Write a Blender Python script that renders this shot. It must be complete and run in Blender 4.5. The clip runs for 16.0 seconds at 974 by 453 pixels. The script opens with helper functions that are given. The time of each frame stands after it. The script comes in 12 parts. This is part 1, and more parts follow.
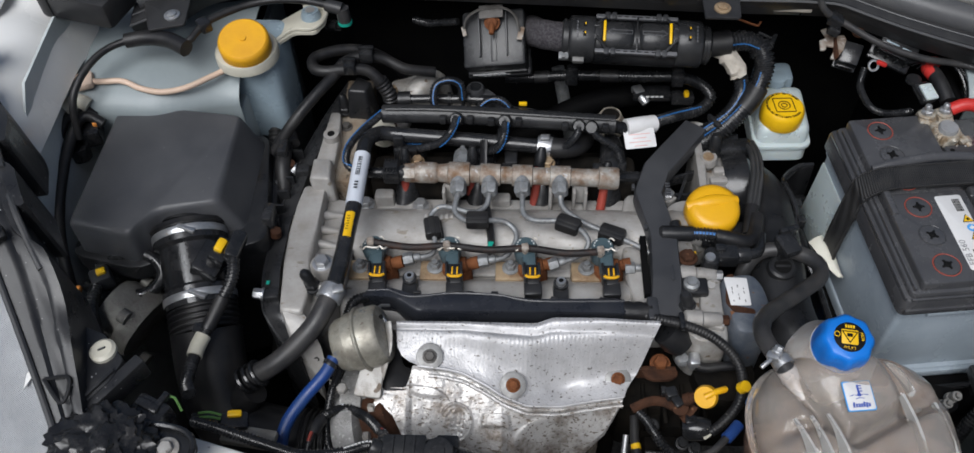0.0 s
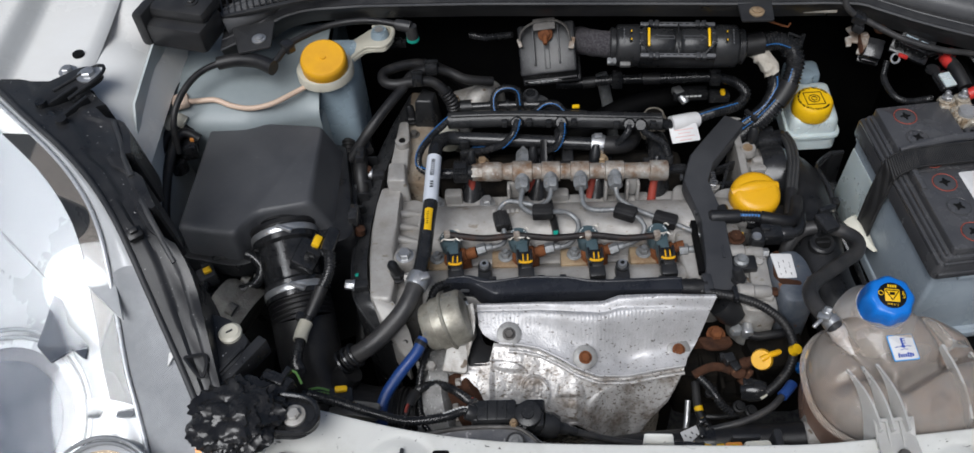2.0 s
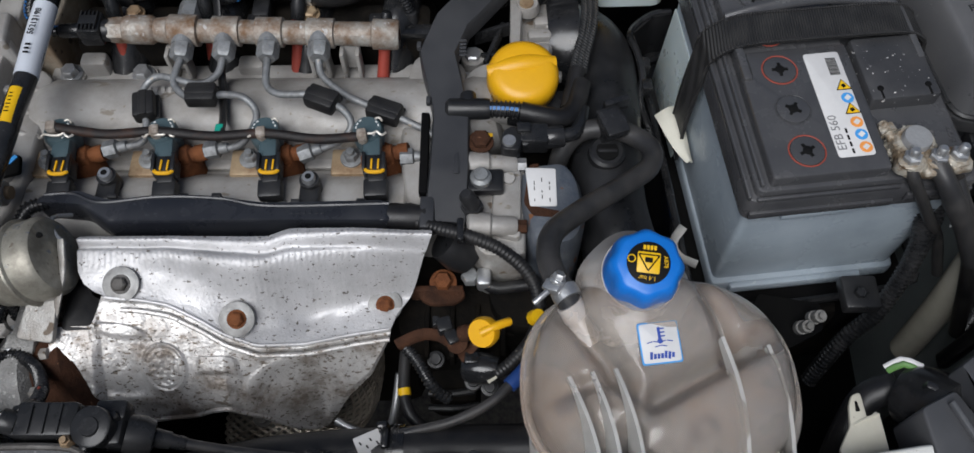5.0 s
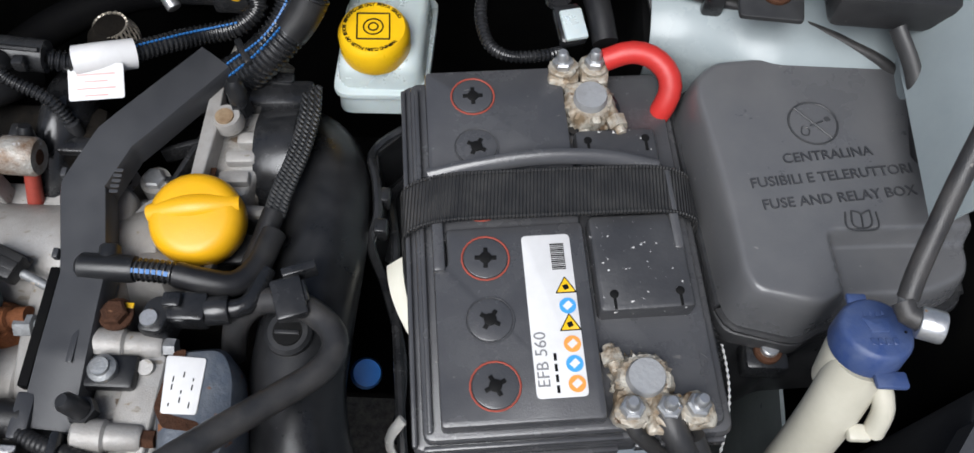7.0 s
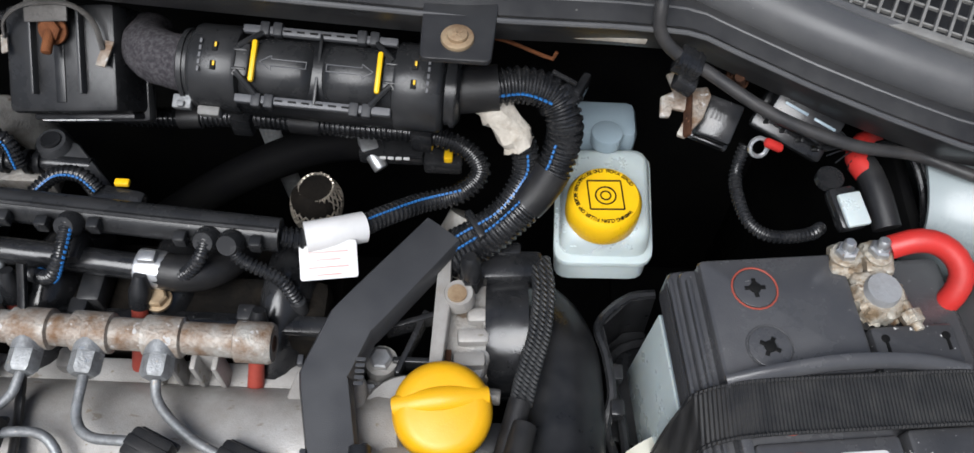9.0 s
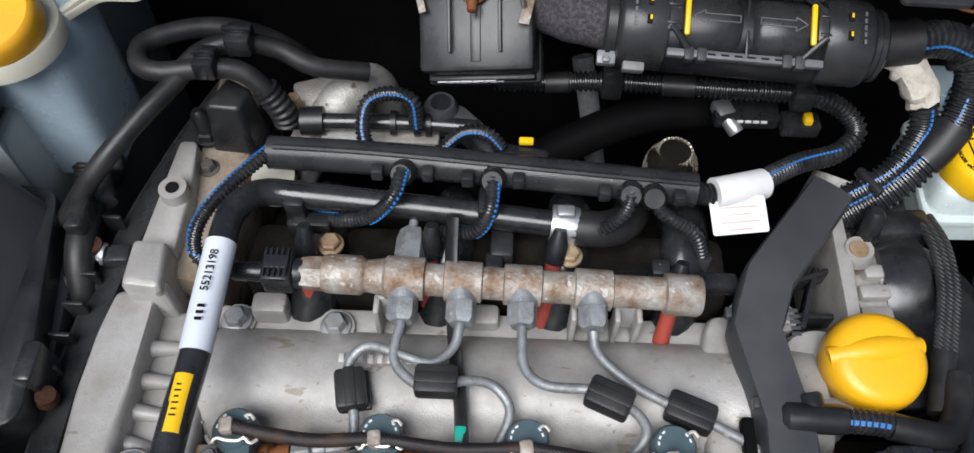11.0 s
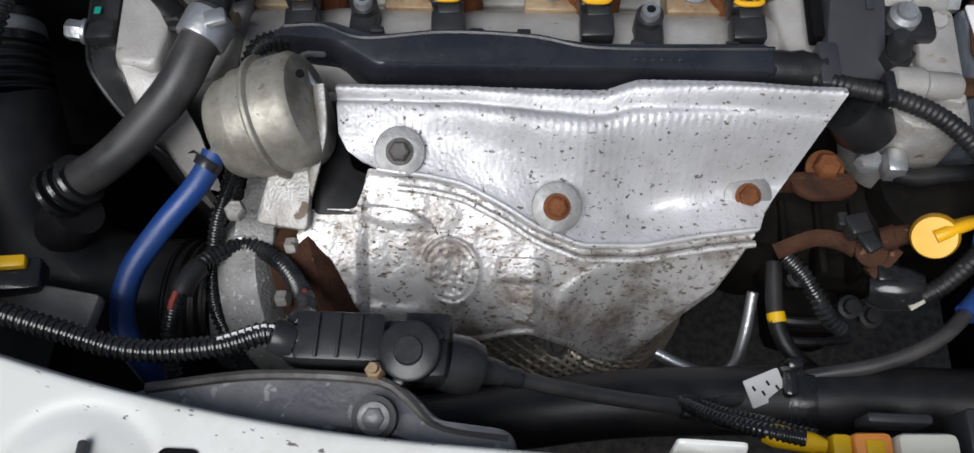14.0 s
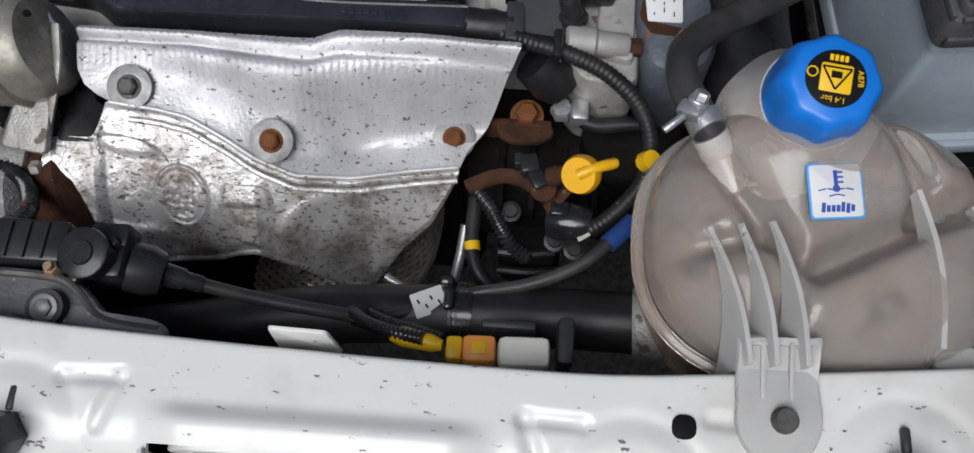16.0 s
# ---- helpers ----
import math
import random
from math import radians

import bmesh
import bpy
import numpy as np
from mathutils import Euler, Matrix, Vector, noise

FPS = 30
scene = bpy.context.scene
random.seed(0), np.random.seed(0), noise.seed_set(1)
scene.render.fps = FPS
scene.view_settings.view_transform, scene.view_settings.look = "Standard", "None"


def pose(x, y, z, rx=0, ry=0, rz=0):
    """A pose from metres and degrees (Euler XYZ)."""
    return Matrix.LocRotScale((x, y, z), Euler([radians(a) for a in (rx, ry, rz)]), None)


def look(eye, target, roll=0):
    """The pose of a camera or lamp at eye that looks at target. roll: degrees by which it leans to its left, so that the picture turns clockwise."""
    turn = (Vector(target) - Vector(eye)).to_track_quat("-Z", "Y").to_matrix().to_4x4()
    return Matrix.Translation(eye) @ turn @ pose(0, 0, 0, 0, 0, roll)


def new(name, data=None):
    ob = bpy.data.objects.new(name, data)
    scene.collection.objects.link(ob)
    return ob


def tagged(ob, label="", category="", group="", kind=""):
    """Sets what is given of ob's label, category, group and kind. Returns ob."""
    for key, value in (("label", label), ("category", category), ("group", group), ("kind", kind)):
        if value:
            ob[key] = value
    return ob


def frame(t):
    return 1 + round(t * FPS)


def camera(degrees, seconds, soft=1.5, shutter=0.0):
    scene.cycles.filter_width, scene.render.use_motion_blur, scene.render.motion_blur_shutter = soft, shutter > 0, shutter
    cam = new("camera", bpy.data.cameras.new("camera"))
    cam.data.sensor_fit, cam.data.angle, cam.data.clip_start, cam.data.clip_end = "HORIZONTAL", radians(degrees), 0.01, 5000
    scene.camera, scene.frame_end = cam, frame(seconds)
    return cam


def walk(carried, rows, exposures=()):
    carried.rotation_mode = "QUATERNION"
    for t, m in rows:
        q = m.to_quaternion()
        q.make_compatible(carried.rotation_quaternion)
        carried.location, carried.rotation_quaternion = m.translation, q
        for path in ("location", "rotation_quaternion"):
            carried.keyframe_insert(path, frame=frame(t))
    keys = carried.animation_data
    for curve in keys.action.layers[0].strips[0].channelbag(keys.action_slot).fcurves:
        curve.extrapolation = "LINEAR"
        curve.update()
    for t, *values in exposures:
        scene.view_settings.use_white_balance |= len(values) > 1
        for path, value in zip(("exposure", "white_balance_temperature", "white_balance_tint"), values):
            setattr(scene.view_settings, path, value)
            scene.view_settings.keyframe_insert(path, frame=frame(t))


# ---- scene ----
cam = camera(59.1, 16.0)
PATH = [
    (0, (0.177, -0.216, 1.573), (0.09, 1.019, 0.002), -2.7),
    (0.5, (0.153, -0.259, 1.614), (0.055, 0.981, 0.048), -3.1),
    (1, (0.124, -0.288, 1.623), (0.022, 0.956, 0.06), -4.9),
    (1.5, (0.105, -0.302, 1.637), (0.0, 0.972, 0.099), -5.0),
    (2, (0.11, -0.308, 1.633), (0.004, 0.964, 0.093), -5.5),
    (2.5, (0.122, -0.299, 1.608), (0.02, 0.956, 0.053), -5.6),
    (3, (0.143, -0.291, 1.564), (0.042, 0.833, -0.087), -6.5),
    (3.2, (0.15, -0.288, 1.554), (0.048, 0.787, -0.129), -6.9),
    (5.3, (0.422, -0.026, 1.364), (0.435, 0.899, -0.409), 0.6),
    (5.5, (0.458, -0.017, 1.349), (0.487, 0.88, -0.438), 1.5),
    (6, (0.54, 0.07, 1.305), (0.559, 0.922, -0.504), 5.1),
    (6.5, (0.591, 0.122, 1.299), (0.611, 0.986, -0.505), 3.6),
    (7, (0.589, 0.167, 1.306), (0.602, 1.079, -0.474), 3.1),
    (7.5, (0.579, 0.188, 1.315), (0.589, 1.149, -0.439), 3.0),
    (8, (0.538, 0.211, 1.311), (0.555, 1.2, -0.427), 3.4),
    (8.5, (0.473, 0.235, 1.304), (0.491, 1.261, -0.413), 3.7),
    (9, (0.419, 0.247, 1.31), (0.423, 1.291, -0.396), 2.6),
    (9.5, (0.36, 0.254, 1.311), (0.351, 1.324, -0.379), 1.8),
    (10, (0.272, 0.245, 1.303), (0.264, 1.321, -0.383), 1.7),
    (10.2, (0.236, 0.241, 1.302), (0.227, 1.321, -0.381), 1.7),
    (12.3, (0.134, 0.116, 1.254), (0.058, 1.147, -0.458), -1.9),
    (12.5, (0.135, 0.108, 1.25), (0.058, 1.101, -0.484), -2.3),
    (13, (0.136, 0.075, 1.221), (0.047, 0.999, -0.55), -3.5),
    (13.5, (0.138, 0.045, 1.211), (0.044, 0.895, -0.597), -4.3),
    (14, (0.152, 0.007, 1.196), (0.051, 0.809, -0.633), -4.9),
    (14.5, (0.179, -0.012, 1.182), (0.076, 0.711, -0.68), -5.2),
    (15, (0.259, -0.023, 1.203), (0.149, 0.661, -0.673), -5.1),
    (15.5, (0.329, -0.02, 1.221), (0.227, 0.677, -0.651), -4.1),
    (16, (0.329, -0.027, 1.244), (0.247, 0.701, -0.617), -2.4),
]
walk(cam, [(t, look(eye, target, roll)) for t, eye, target, roll in PATH], [(0, 0.58), (0.5, 0.47), (1.5, 0.5), (3.2, 0.58), (5.5, 0.42), (6, 0.5), (6.5, 0.97), (7.5, 1.06), (9, 1.13), (10.2, 1.24), (12.5, 0.9), (13.5, 0.84), (14.5, 0.58), (15, 0.5), (16, 0.5)])

# ---------- world and light ----------
world = bpy.data.worlds.new("world")
scene.world = world
world.use_nodes = True
wn = world.node_tree.nodes
sky = wn.new("ShaderNodeTexSky")
sky.sky_type = "NISHITA"
sky.sun_disc = False
sky.sun_elevation, sky.sun_rotation = radians(58), radians(200)
sky.air_density, sky.dust_density, sky.ozone_density = 1.0, 4.0, 0.6
wn["Background"].inputs["Strength"].default_value = 0.045
world.node_tree.links.new(sky.outputs["Color"], wn["Background"].inputs["Color"])

sun_data = bpy.data.lights.new("sun", "SUN")
sun_data.energy, sun_data.angle, sun_data.color = 2.32, radians(42), (0.915, 0.952, 1.0)
sun = new("sun", sun_data)
sun.matrix_world = look((-0.9, -2.2, 5.0), (0.2, 0.3, 0.8))


# ---------- small modelling kit ----------
def place(ob, base):
    ob.location = base
    return ob


def thing(name, base, label, category, group="", kind=""):
    """An empty at the foot of a thing; its parts hang under it."""
    ob = new(name)
    ob.empty_display_size = 0.02
    ob.location = base
    ob["at"] = list(base)
    return tagged(ob, label, category, group, kind)


def base_of(ob):
    v = Vector((0, 0, 0))
    while ob:
        v = v + ob.location
        ob = ob.parent
    return v


def to_mesh(name, bm, sharp=38):
    bmesh.ops.recalc_face_normals(bm, faces=bm.faces)
    me = bpy.data.meshes.new(name)
    bm.to_mesh(me)
    bm.free()
    for p in me.polygons:
        p.use_smooth = True
    me.set_sharp_from_angle(angle=radians(sharp))
    return me


def part(name, bm, material, parent, label="", sharp=38):
    """One mesh, given in world metres, under a thing or a part."""
    off = base_of(parent)
    bmesh.ops.translate(bm, verts=bm.verts, vec=-off)
    me = to_mesh(name, bm, sharp)
    me.materials.append(material)
    ob = new(name, me)
    ob.parent = parent
    if label:
        ob["label"] = label
    return ob


def solo(name, bm, material, base, label, category, group="", kind="", sharp=38):
    """A thing of one mesh, given in world metres."""
    bmesh.ops.translate(bm, verts=bm.verts, vec=-Vector(base))
    me = to_mesh(name, bm, sharp)
    me.materials.append(material)
    ob = new(name, me)
    ob.location = base
    return tagged(ob, label, category, group, kind)


def join(*bms):
    out = bmesh.new()
    for b in bms:
        me = bpy.data.meshes.new("tmp")
        b.to_mesh(me)
        b.free()
        out.from_mesh(me)
        bpy.data.meshes.remove(me)
    return out


def frame_of(axis):
    z = Vector(axis).normalized()
    x = z.orthogonal().normalized() if abs(z.z) < 0.9 else Vector((1, 0, 0)) - z * z.x
    x.normalize()
    y = z.cross(x)
    return x, y, z


def box(c, s, bevel=0.002, turn=None, seg=2):
    """A bevelled block: centre, sizes, optional (rx, ry, rz) degrees."""
    bm = bmesh.new()
    bmesh.ops.create_cube(bm, size=1.0)
    bmesh.ops.scale(bm, verts=bm.verts, vec=s)
    if bevel:
        bmesh.ops.bevel(bm, geom=list(bm.edges), offset=min(bevel, min(s) * 0.45), segments=seg, affect="EDGES", profile=0.5)
    m = Matrix.Translation(c)
    if turn:
        m = m @ Euler([radians(a) for a in turn]).to_matrix().to_4x4()
    bmesh.ops.transform(bm, matrix=m, verts=bm.verts)
    return bm


def lathe(p0, p1, profile, seg=24, wobble=None):
    """Turned body on the axis p0 to p1; profile of (share of the way, radius)."""
    bm = bmesh.new()
    p0, p1 = Vector(p0), Vector(p1)
    x, y, z = frame_of(p1 - p0)
    rings = []
    for s, r in profile:
        c = p0.lerp(p1, s)
        ring = []
        for k in range(seg):
            a = 2 * math.pi * k / seg
            rr = r * (wobble(a, s) if wobble else 1.0)
            ring.append(bm.verts.new(c + (x * math.cos(a) + y * math.sin(a)) * rr))
        rings.append(ring)
    for a, b in zip(rings, rings[1:]):
        for k in range(seg):
            bm.faces.new((a[k], a[(k + 1) % seg], b[(k + 1) % seg], b[k]))
    bm.faces.new(rings[0])
    bm.faces.new(rings[-1])
    return bm


def cyl(p0, p1, r, seg=20, edge=0.0012, r1=None):
    """A cylinder or cone with softened rims."""
    r1 = r if r1 is None else r1
    n = (Vector(p1) - Vector(p0)).length
    e = min(edge, 0.3 * n, 0.4 * r)
    s = e / n
    return lathe(p0, p1, [(0, r - e), (s * 0.3, r - e * 0.3), (s, r), (1 - s, r1), (1 - s * 0.3, r1 - e * 0.3), (1, r1 - e)], seg)


def hexnut(c, axis, r, h, washer=0.0, dome=0.0):
    """A hexagon head with an optional round washer under it."""
    c, z = Vector(c), Vector(axis).normalized()
    bms = [lathe(c, c + z * h, [(0, r), (0.8, r), (1, r * 0.82)], 6)]
    if washer:
        bms.append(cyl(c - z * 0.002, c + z * 0.0008, washer, 24, 0.0006))
    if dome:
        bms.append(lathe(c + z * h * 0.9, c + z * (h + dome), [(0, r * 0.55), (1, r * 0.5)], 12))
    return join(*bms)


def smooth_path(pts, step):
    """Points every step metres on a smooth curve through pts."""
    p = [Vector(q) for q in pts]
    p = [p[0] * 2 - p[1]] + p + [p[-1] * 2 - p[-2]]
    fine = []
    for i in range(1, len(p) - 2):
        a, b, c, d = p[i - 1:i + 3]
        for k in range(16):
            t = k / 16
            fine.append(0.5 * ((2 * b) + (c - a) * t + (2 * a - 5 * b + 4 * c - d) * t * t + (3 * b - a - 3 * c + d) * t ** 3))
    fine.append(p[-2])
    out, left = [fine[0]], step
    for a, b in zip(fine, fine[1:]):
        n = (b - a).length
        done = 0.0
        while n - done >= left and n > 0:
            done += left
            out.append(a.lerp(b, done / n))
            left = step
        left -= n - done
    if (out[-1] - fine[-1]).length > step * 0.3:
        out.append(fine[-1])
    return out


def tube(pts, r, seg=12, step=0.006, ribs=0.0, depth=0.0, radius=None, flat=1.0):
    """A hose through pts; ribs: pitch of the rings of a corrugated sleeve."""
    if ribs:
        step = ribs / 4
    path = smooth_path(pts, step)
    bm = bmesh.new()
    t0 = (path[1] - path[0]).normalized()
    x, y, _ = frame_of(t0)
    rings, length = [], 0.0
    for i, c in enumerate(path):
        t = (path[min(i + 1, len(path) - 1)] - path[max(i - 1, 0)]).normalized()
        x = (x - t * x.dot(t)).normalized()
        y = t.cross(x)
        rr = radius(i / (len(path) - 1)) if radius else r
        if ribs:
            rr -= depth * (0, 0, 1, 1)[i % 4]
        rings.append([bm.verts.new(c + (x * math.cos(2 * math.pi * k / seg) + y * flat * math.sin(2 * math.pi * k / seg)) * rr) for k in range(seg)])
    for a, b in zip(rings, rings[1:]):
        for k in range(seg):
            bm.faces.new((a[k], a[(k + 1) % seg], b[(k + 1) % seg], b[k]))
    bm.faces.new(rings[0])
    bm.faces.new(rings[-1])
    return bm


def stripe(pts, r, way, width=0.0016, gap=0.0035, lift=0.0006):
    """A dashed line that lies on the side of a sleeve that faces way."""
    path = smooth_path(pts, gap)
    bm = bmesh.new()
    for i in range(len(path) - 1):
        t = (path[i + 1] - path[i]).normalized()
        w = Vector(way)
        w = (w - t * w.dot(t)).normalized()
        s = t.cross(w)
        c = path[i] + w * (r + lift)
        d = t * gap * 0.36
        v = [bm.verts.new(c + q) for q in (s * width / 2 - d, s * width / 2 + d, -s * width / 2 + d, -s * width / 2 - d)]
        u = [bm.verts.new(q.co - w * 0.0016) for q in v]
        bm.faces.new(v)
        for k in range(4):
            bm.faces.new((v[k], v[(k + 1) % 4], u[(k + 1) % 4], u[k]))
    return bm


def rounded(pts, r, n=4):
    """A polygon with its corners rounded."""
    out = []
    m = len(pts)
    for i in range(m):
        a, b, c = Vector(pts[i - 1]), Vector(pts[i]), Vector(pts[(i + 1) % m])
        u, v = (a - b), (c - b)
        rr = min(r, u.length * 0.45, v.length * 0.45)
        p, q = b + u.normalized() * rr, b + v.normalized() * rr
        for k in range(n + 1):
            t = k / n
            out.append(p * (1 - t) ** 2 + b * 2 * t * (1 - t) + q * t * t)
    return out


def slab(pts, z0, z1, r=0.0, edge=0.0015, m=None, top=1.0):
    """A plate: outline in x, y, from z0 up to z1, with a softened upper rim; top: size of the upper face."""
    p = rounded([Vector(q) for q in pts], r) if r else [Vector(q) for q in pts]
    c = sum(p, Vector((0, 0))) / len(p)
    bm = bmesh.new()
    e = min(edge, abs(z1 - z0) * 0.4)

    def ring(k, z, inset):
        out = []
        for q in p:
            d = q - c
            out.append(bm.verts.new(Vector((*(c + d * k - (d.normalized() * inset if d.length else d)), z))))
        return out

    rings = [ring(1, z0, 0), ring(1 + (top - 1) * (1 - e / abs(z1 - z0)), z1 - e * (1 if z1 > z0 else -1), 0), ring(top, z1 - e * 0.25 * (1 if z1 > z0 else -1), e * 0.4), ring(top, z1, e)]
    for a, b in zip(rings, rings[1:]):
        for k in range(len(p)):
            bm.faces.new((a[k], a[(k + 1) % len(p)], b[(k + 1) % len(p)], b[k]))
    bm.faces.new(rings[0])
    bm.faces.new(rings[-1])
    if m is not None:
        bmesh.ops.transform(bm, matrix=m, verts=bm.verts)
    return bm


def sheet(f, nu, nv, thick=0.0, keep=None):
    """A skin of points f(u, v), u and v from 0 to 1, given some thickness."""
    bm = bmesh.new()
    g = [[bm.verts.new(f(i / nu, j / nv)) for j in range(nv + 1)] for i in range(nu + 1)]
    for i in range(nu):
        for j in range(nv):
            if keep is None or keep((i + 0.5) / nu, (j + 0.5) / nv):
                bm.faces.new((g[i][j], g[i + 1][j], g[i + 1][j + 1], g[i][j + 1]))
    loose = [v for v in bm.verts if not v.link_faces]
    bmesh.ops.delete(bm, geom=loose, context="VERTS")
    if thick:
        bmesh.ops.recalc_face_normals(bm, faces=bm.faces)
        bmesh.ops.solidify(bm, geom=bm.faces[:], thickness=thick)
    return bm


def at(x, y, z, rx=0, ry=0, rz=0):
    return pose(x, y, z, rx, ry, rz)


def moved(bm, m):
    bmesh.ops.transform(bm, matrix=m, verts=bm.verts)
    return bm


def smoothstep(a, b, x):
    t = min(1.0, max(0.0, (x - a) / (b - a)))
    return t * t * (3 - 2 * t)


def lines(p, table):
    """Straight interpolation in a short table of (x, y)."""
    if p <= table[0][0]:
        return table[0][1]
    for (a, u), (b, v) in zip(table, table[1:]):
        if p <= b:
            return u + (v - u) * (p - a) / (b - a)
    return table[-1][1]


def words(text, size, m, depth=0.0003):
    """Raised lettering with the built-in font, as a bmesh; m maps its own plane into the world."""
    cu = bpy.data.curves.new("lettering", "FONT")
    cu.body, cu.size, cu.extrude, cu.align_x, cu.align_y, cu.resolution_u = text, size, depth, "CENTER", "CENTER", 3
    ob = bpy.data.objects.new("lettering", cu)
    me = bpy.data.meshes.new_from_object(ob)
    bm = bmesh.new()
    bm.from_mesh(me)
    bpy.data.objects.remove(ob)
    bpy.data.meshes.remove(me)
    bpy.data.curves.remove(cu)
    return moved(bm, m)


# ---------- materials ----------
def mat(name, col, rough=0.5, metal=0.0, col2=None, scale=25.0, mix=(0.4, 0.7), rvar=0.12, bump=0.15, bscale=350.0, spots=None, coat=0.0, alpha=1.0,
        transmission=0.0, ior=1.45, sub=0.0, voronoi=0.0, wave=None, spec=0.5):
    """Node material: base colour worn into col2 in patches, fine grain in gloss and relief; spots: (colour, size, share)."""
    m = bpy.data.materials.new(name)
    m.use_nodes = True
    nt = m.node_tree
    n, l = nt.nodes, nt.links
    b = n["Principled BSDF"]
    tc = n.new("ShaderNodeTexCoord")
    big = n.new("ShaderNodeTexNoise")
    big.inputs["Scale"].default_value, big.inputs["Detail"].default_value, big.inputs["Roughness"].default_value = scale, 8, 0.65
    l.new(tc.outputs["Object"], big.inputs["Vector"])
    fine = n.new("ShaderNodeTexNoise")
    fine.inputs["Scale"].default_value, fine.inputs["Detail"].default_value = bscale, 4
    l.new(tc.outputs["Object"], fine.inputs["Vector"])
    ramp = n.new("ShaderNodeMapRange")
    ramp.inputs["From Min"].default_value, ramp.inputs["From Max"].default_value = mix
    l.new(big.outputs["Fac"], ramp.inputs["Value"])
    mx = n.new("ShaderNodeMix")
    mx.data_type = "RGBA"
    mx.inputs[6].default_value = (*col, 1)
    mx.inputs[7].default_value = (*(col2 or tuple(c * 0.8 for c in col)), 1)
    l.new(ramp.outputs["Result"], mx.inputs[0])
    out = mx.outputs[2]
    rough_in = n.new("ShaderNodeMapRange")
    rough_in.inputs["To Min"].default_value, rough_in.inputs["To Max"].default_value = max(0.02, rough - rvar), min(1.0, rough + rvar)
    rough_in.inputs["From Min"].default_value, rough_in.inputs["From Max"].default_value = 0.3, 0.7
    l.new(big.outputs["Fac"], rough_in.inputs["Value"])
    rout = rough_in.outputs["Result"]
    if spots:
        sc, size, share = spots[:3]
        sn = n.new("ShaderNodeTexNoise")
        sn.inputs["Scale"].default_value, sn.inputs["Detail"].default_value = 1.0 / size, 3
        l.new(tc.outputs["Object"], sn.inputs["Vector"])
        sr = n.new("ShaderNodeMapRange")
        sr.inputs["From Min"].default_value, sr.inputs["From Max"].default_value = 1 - share, 1 - share + 0.04
        l.new(sn.outputs["Fac"], sr.inputs["Value"])
        m2 = n.new("ShaderNodeMix")
        m2.data_type = "RGBA"
        l.new(sr.outputs["Result"], m2.inputs[0])
        l.new(out, m2.inputs[6])
        m2.inputs[7].default_value = (*sc, 1)
        out = m2.outputs[2]
        if len(spots) > 3:
            sc2, size2, share2 = spots[3]
            mp = n.new("ShaderNodeMapping")
            mp.inputs["Scale"].default_value, mp.inputs["Rotation"].default_value = (1.0, 2.2, 1.6), (0, 0, 0.5)
            l.new(tc.outputs["Object"], mp.inputs["Vector"])
            s2 = n.new("ShaderNodeTexNoise")
            s2.inputs["Scale"].default_value, s2.inputs["Detail"].default_value, s2.inputs["Roughness"].default_value = 1.0 / size2, 5, 0.6
            l.new(mp.outputs["Vector"], s2.inputs["Vector"])
            r2 = n.new("ShaderNodeMapRange")
            r2.inputs["From Min"].default_value, r2.inputs["From Max"].default_value = 1 - share2, 1 - share2 + 0.03
            l.new(s2.outputs["Fac"], r2.inputs["Value"])
            m3 = n.new("ShaderNodeMix")
            m3.data_type = "RGBA"
            l.new(r2.outputs["Result"], m3.inputs[0])
            l.new(out, m3.inputs[6])
            m3.inputs[7].default_value = (*sc2, 1)
            out = m3.outputs[2]
        if metal:
            mm = n.new("ShaderNodeMapRange")
            mm.inputs["To Min"].default_value, mm.inputs["To Max"].default_value = metal, 0.0
            l.new(sr.outputs["Result"], mm.inputs["Value"])
            l.new(mm.outputs["Result"], b.inputs["Metallic"])
    l.new(out, b.inputs["Base Color"])
    l.new(rout, b.inputs["Roughness"])
    if not (spots and metal):
        b.inputs["Metallic"].default_value = metal
    b.inputs["Coat Weight"].default_value = coat
    b.inputs["Coat Roughness"].default_value = 0.12
    b.inputs["Alpha"].default_value = alpha
    b.inputs["Transmission Weight"].default_value = transmission
    b.inputs["IOR"].default_value = ior
    b.inputs["Specular IOR Level"].default_value = spec
    if sub:
        b.inputs["Subsurface Weight"].default_value = sub
        b.inputs["Subsurface Radius"].default_value = (0.01, 0.008, 0.006)
    height = fine.outputs["Fac"]
    if voronoi:
        vo = n.new("ShaderNodeTexVoronoi")
        vo.inputs["Scale"].default_value = voronoi
        l.new(tc.outputs["Object"], vo.inputs["Vector"])
        height = vo.outputs["Distance"]
    if wave:
        wv = n.new("ShaderNodeTexWave")
        wv.inputs["Scale"].default_value, wv.bands_direction = wave
        l.new(tc.outputs["Object"], wv.inputs["Vector"])
        height = wv.outputs["Fac"]
    if bump:
        bp = n.new("ShaderNodeBump")
        bp.inputs["Strength"].default_value, bp.inputs["Distance"].default_value = bump, 0.0012
        l.new(height, bp.inputs["Height"])
        l.new(bp.outputs["Normal"], b.inputs["Normal"])
    return m


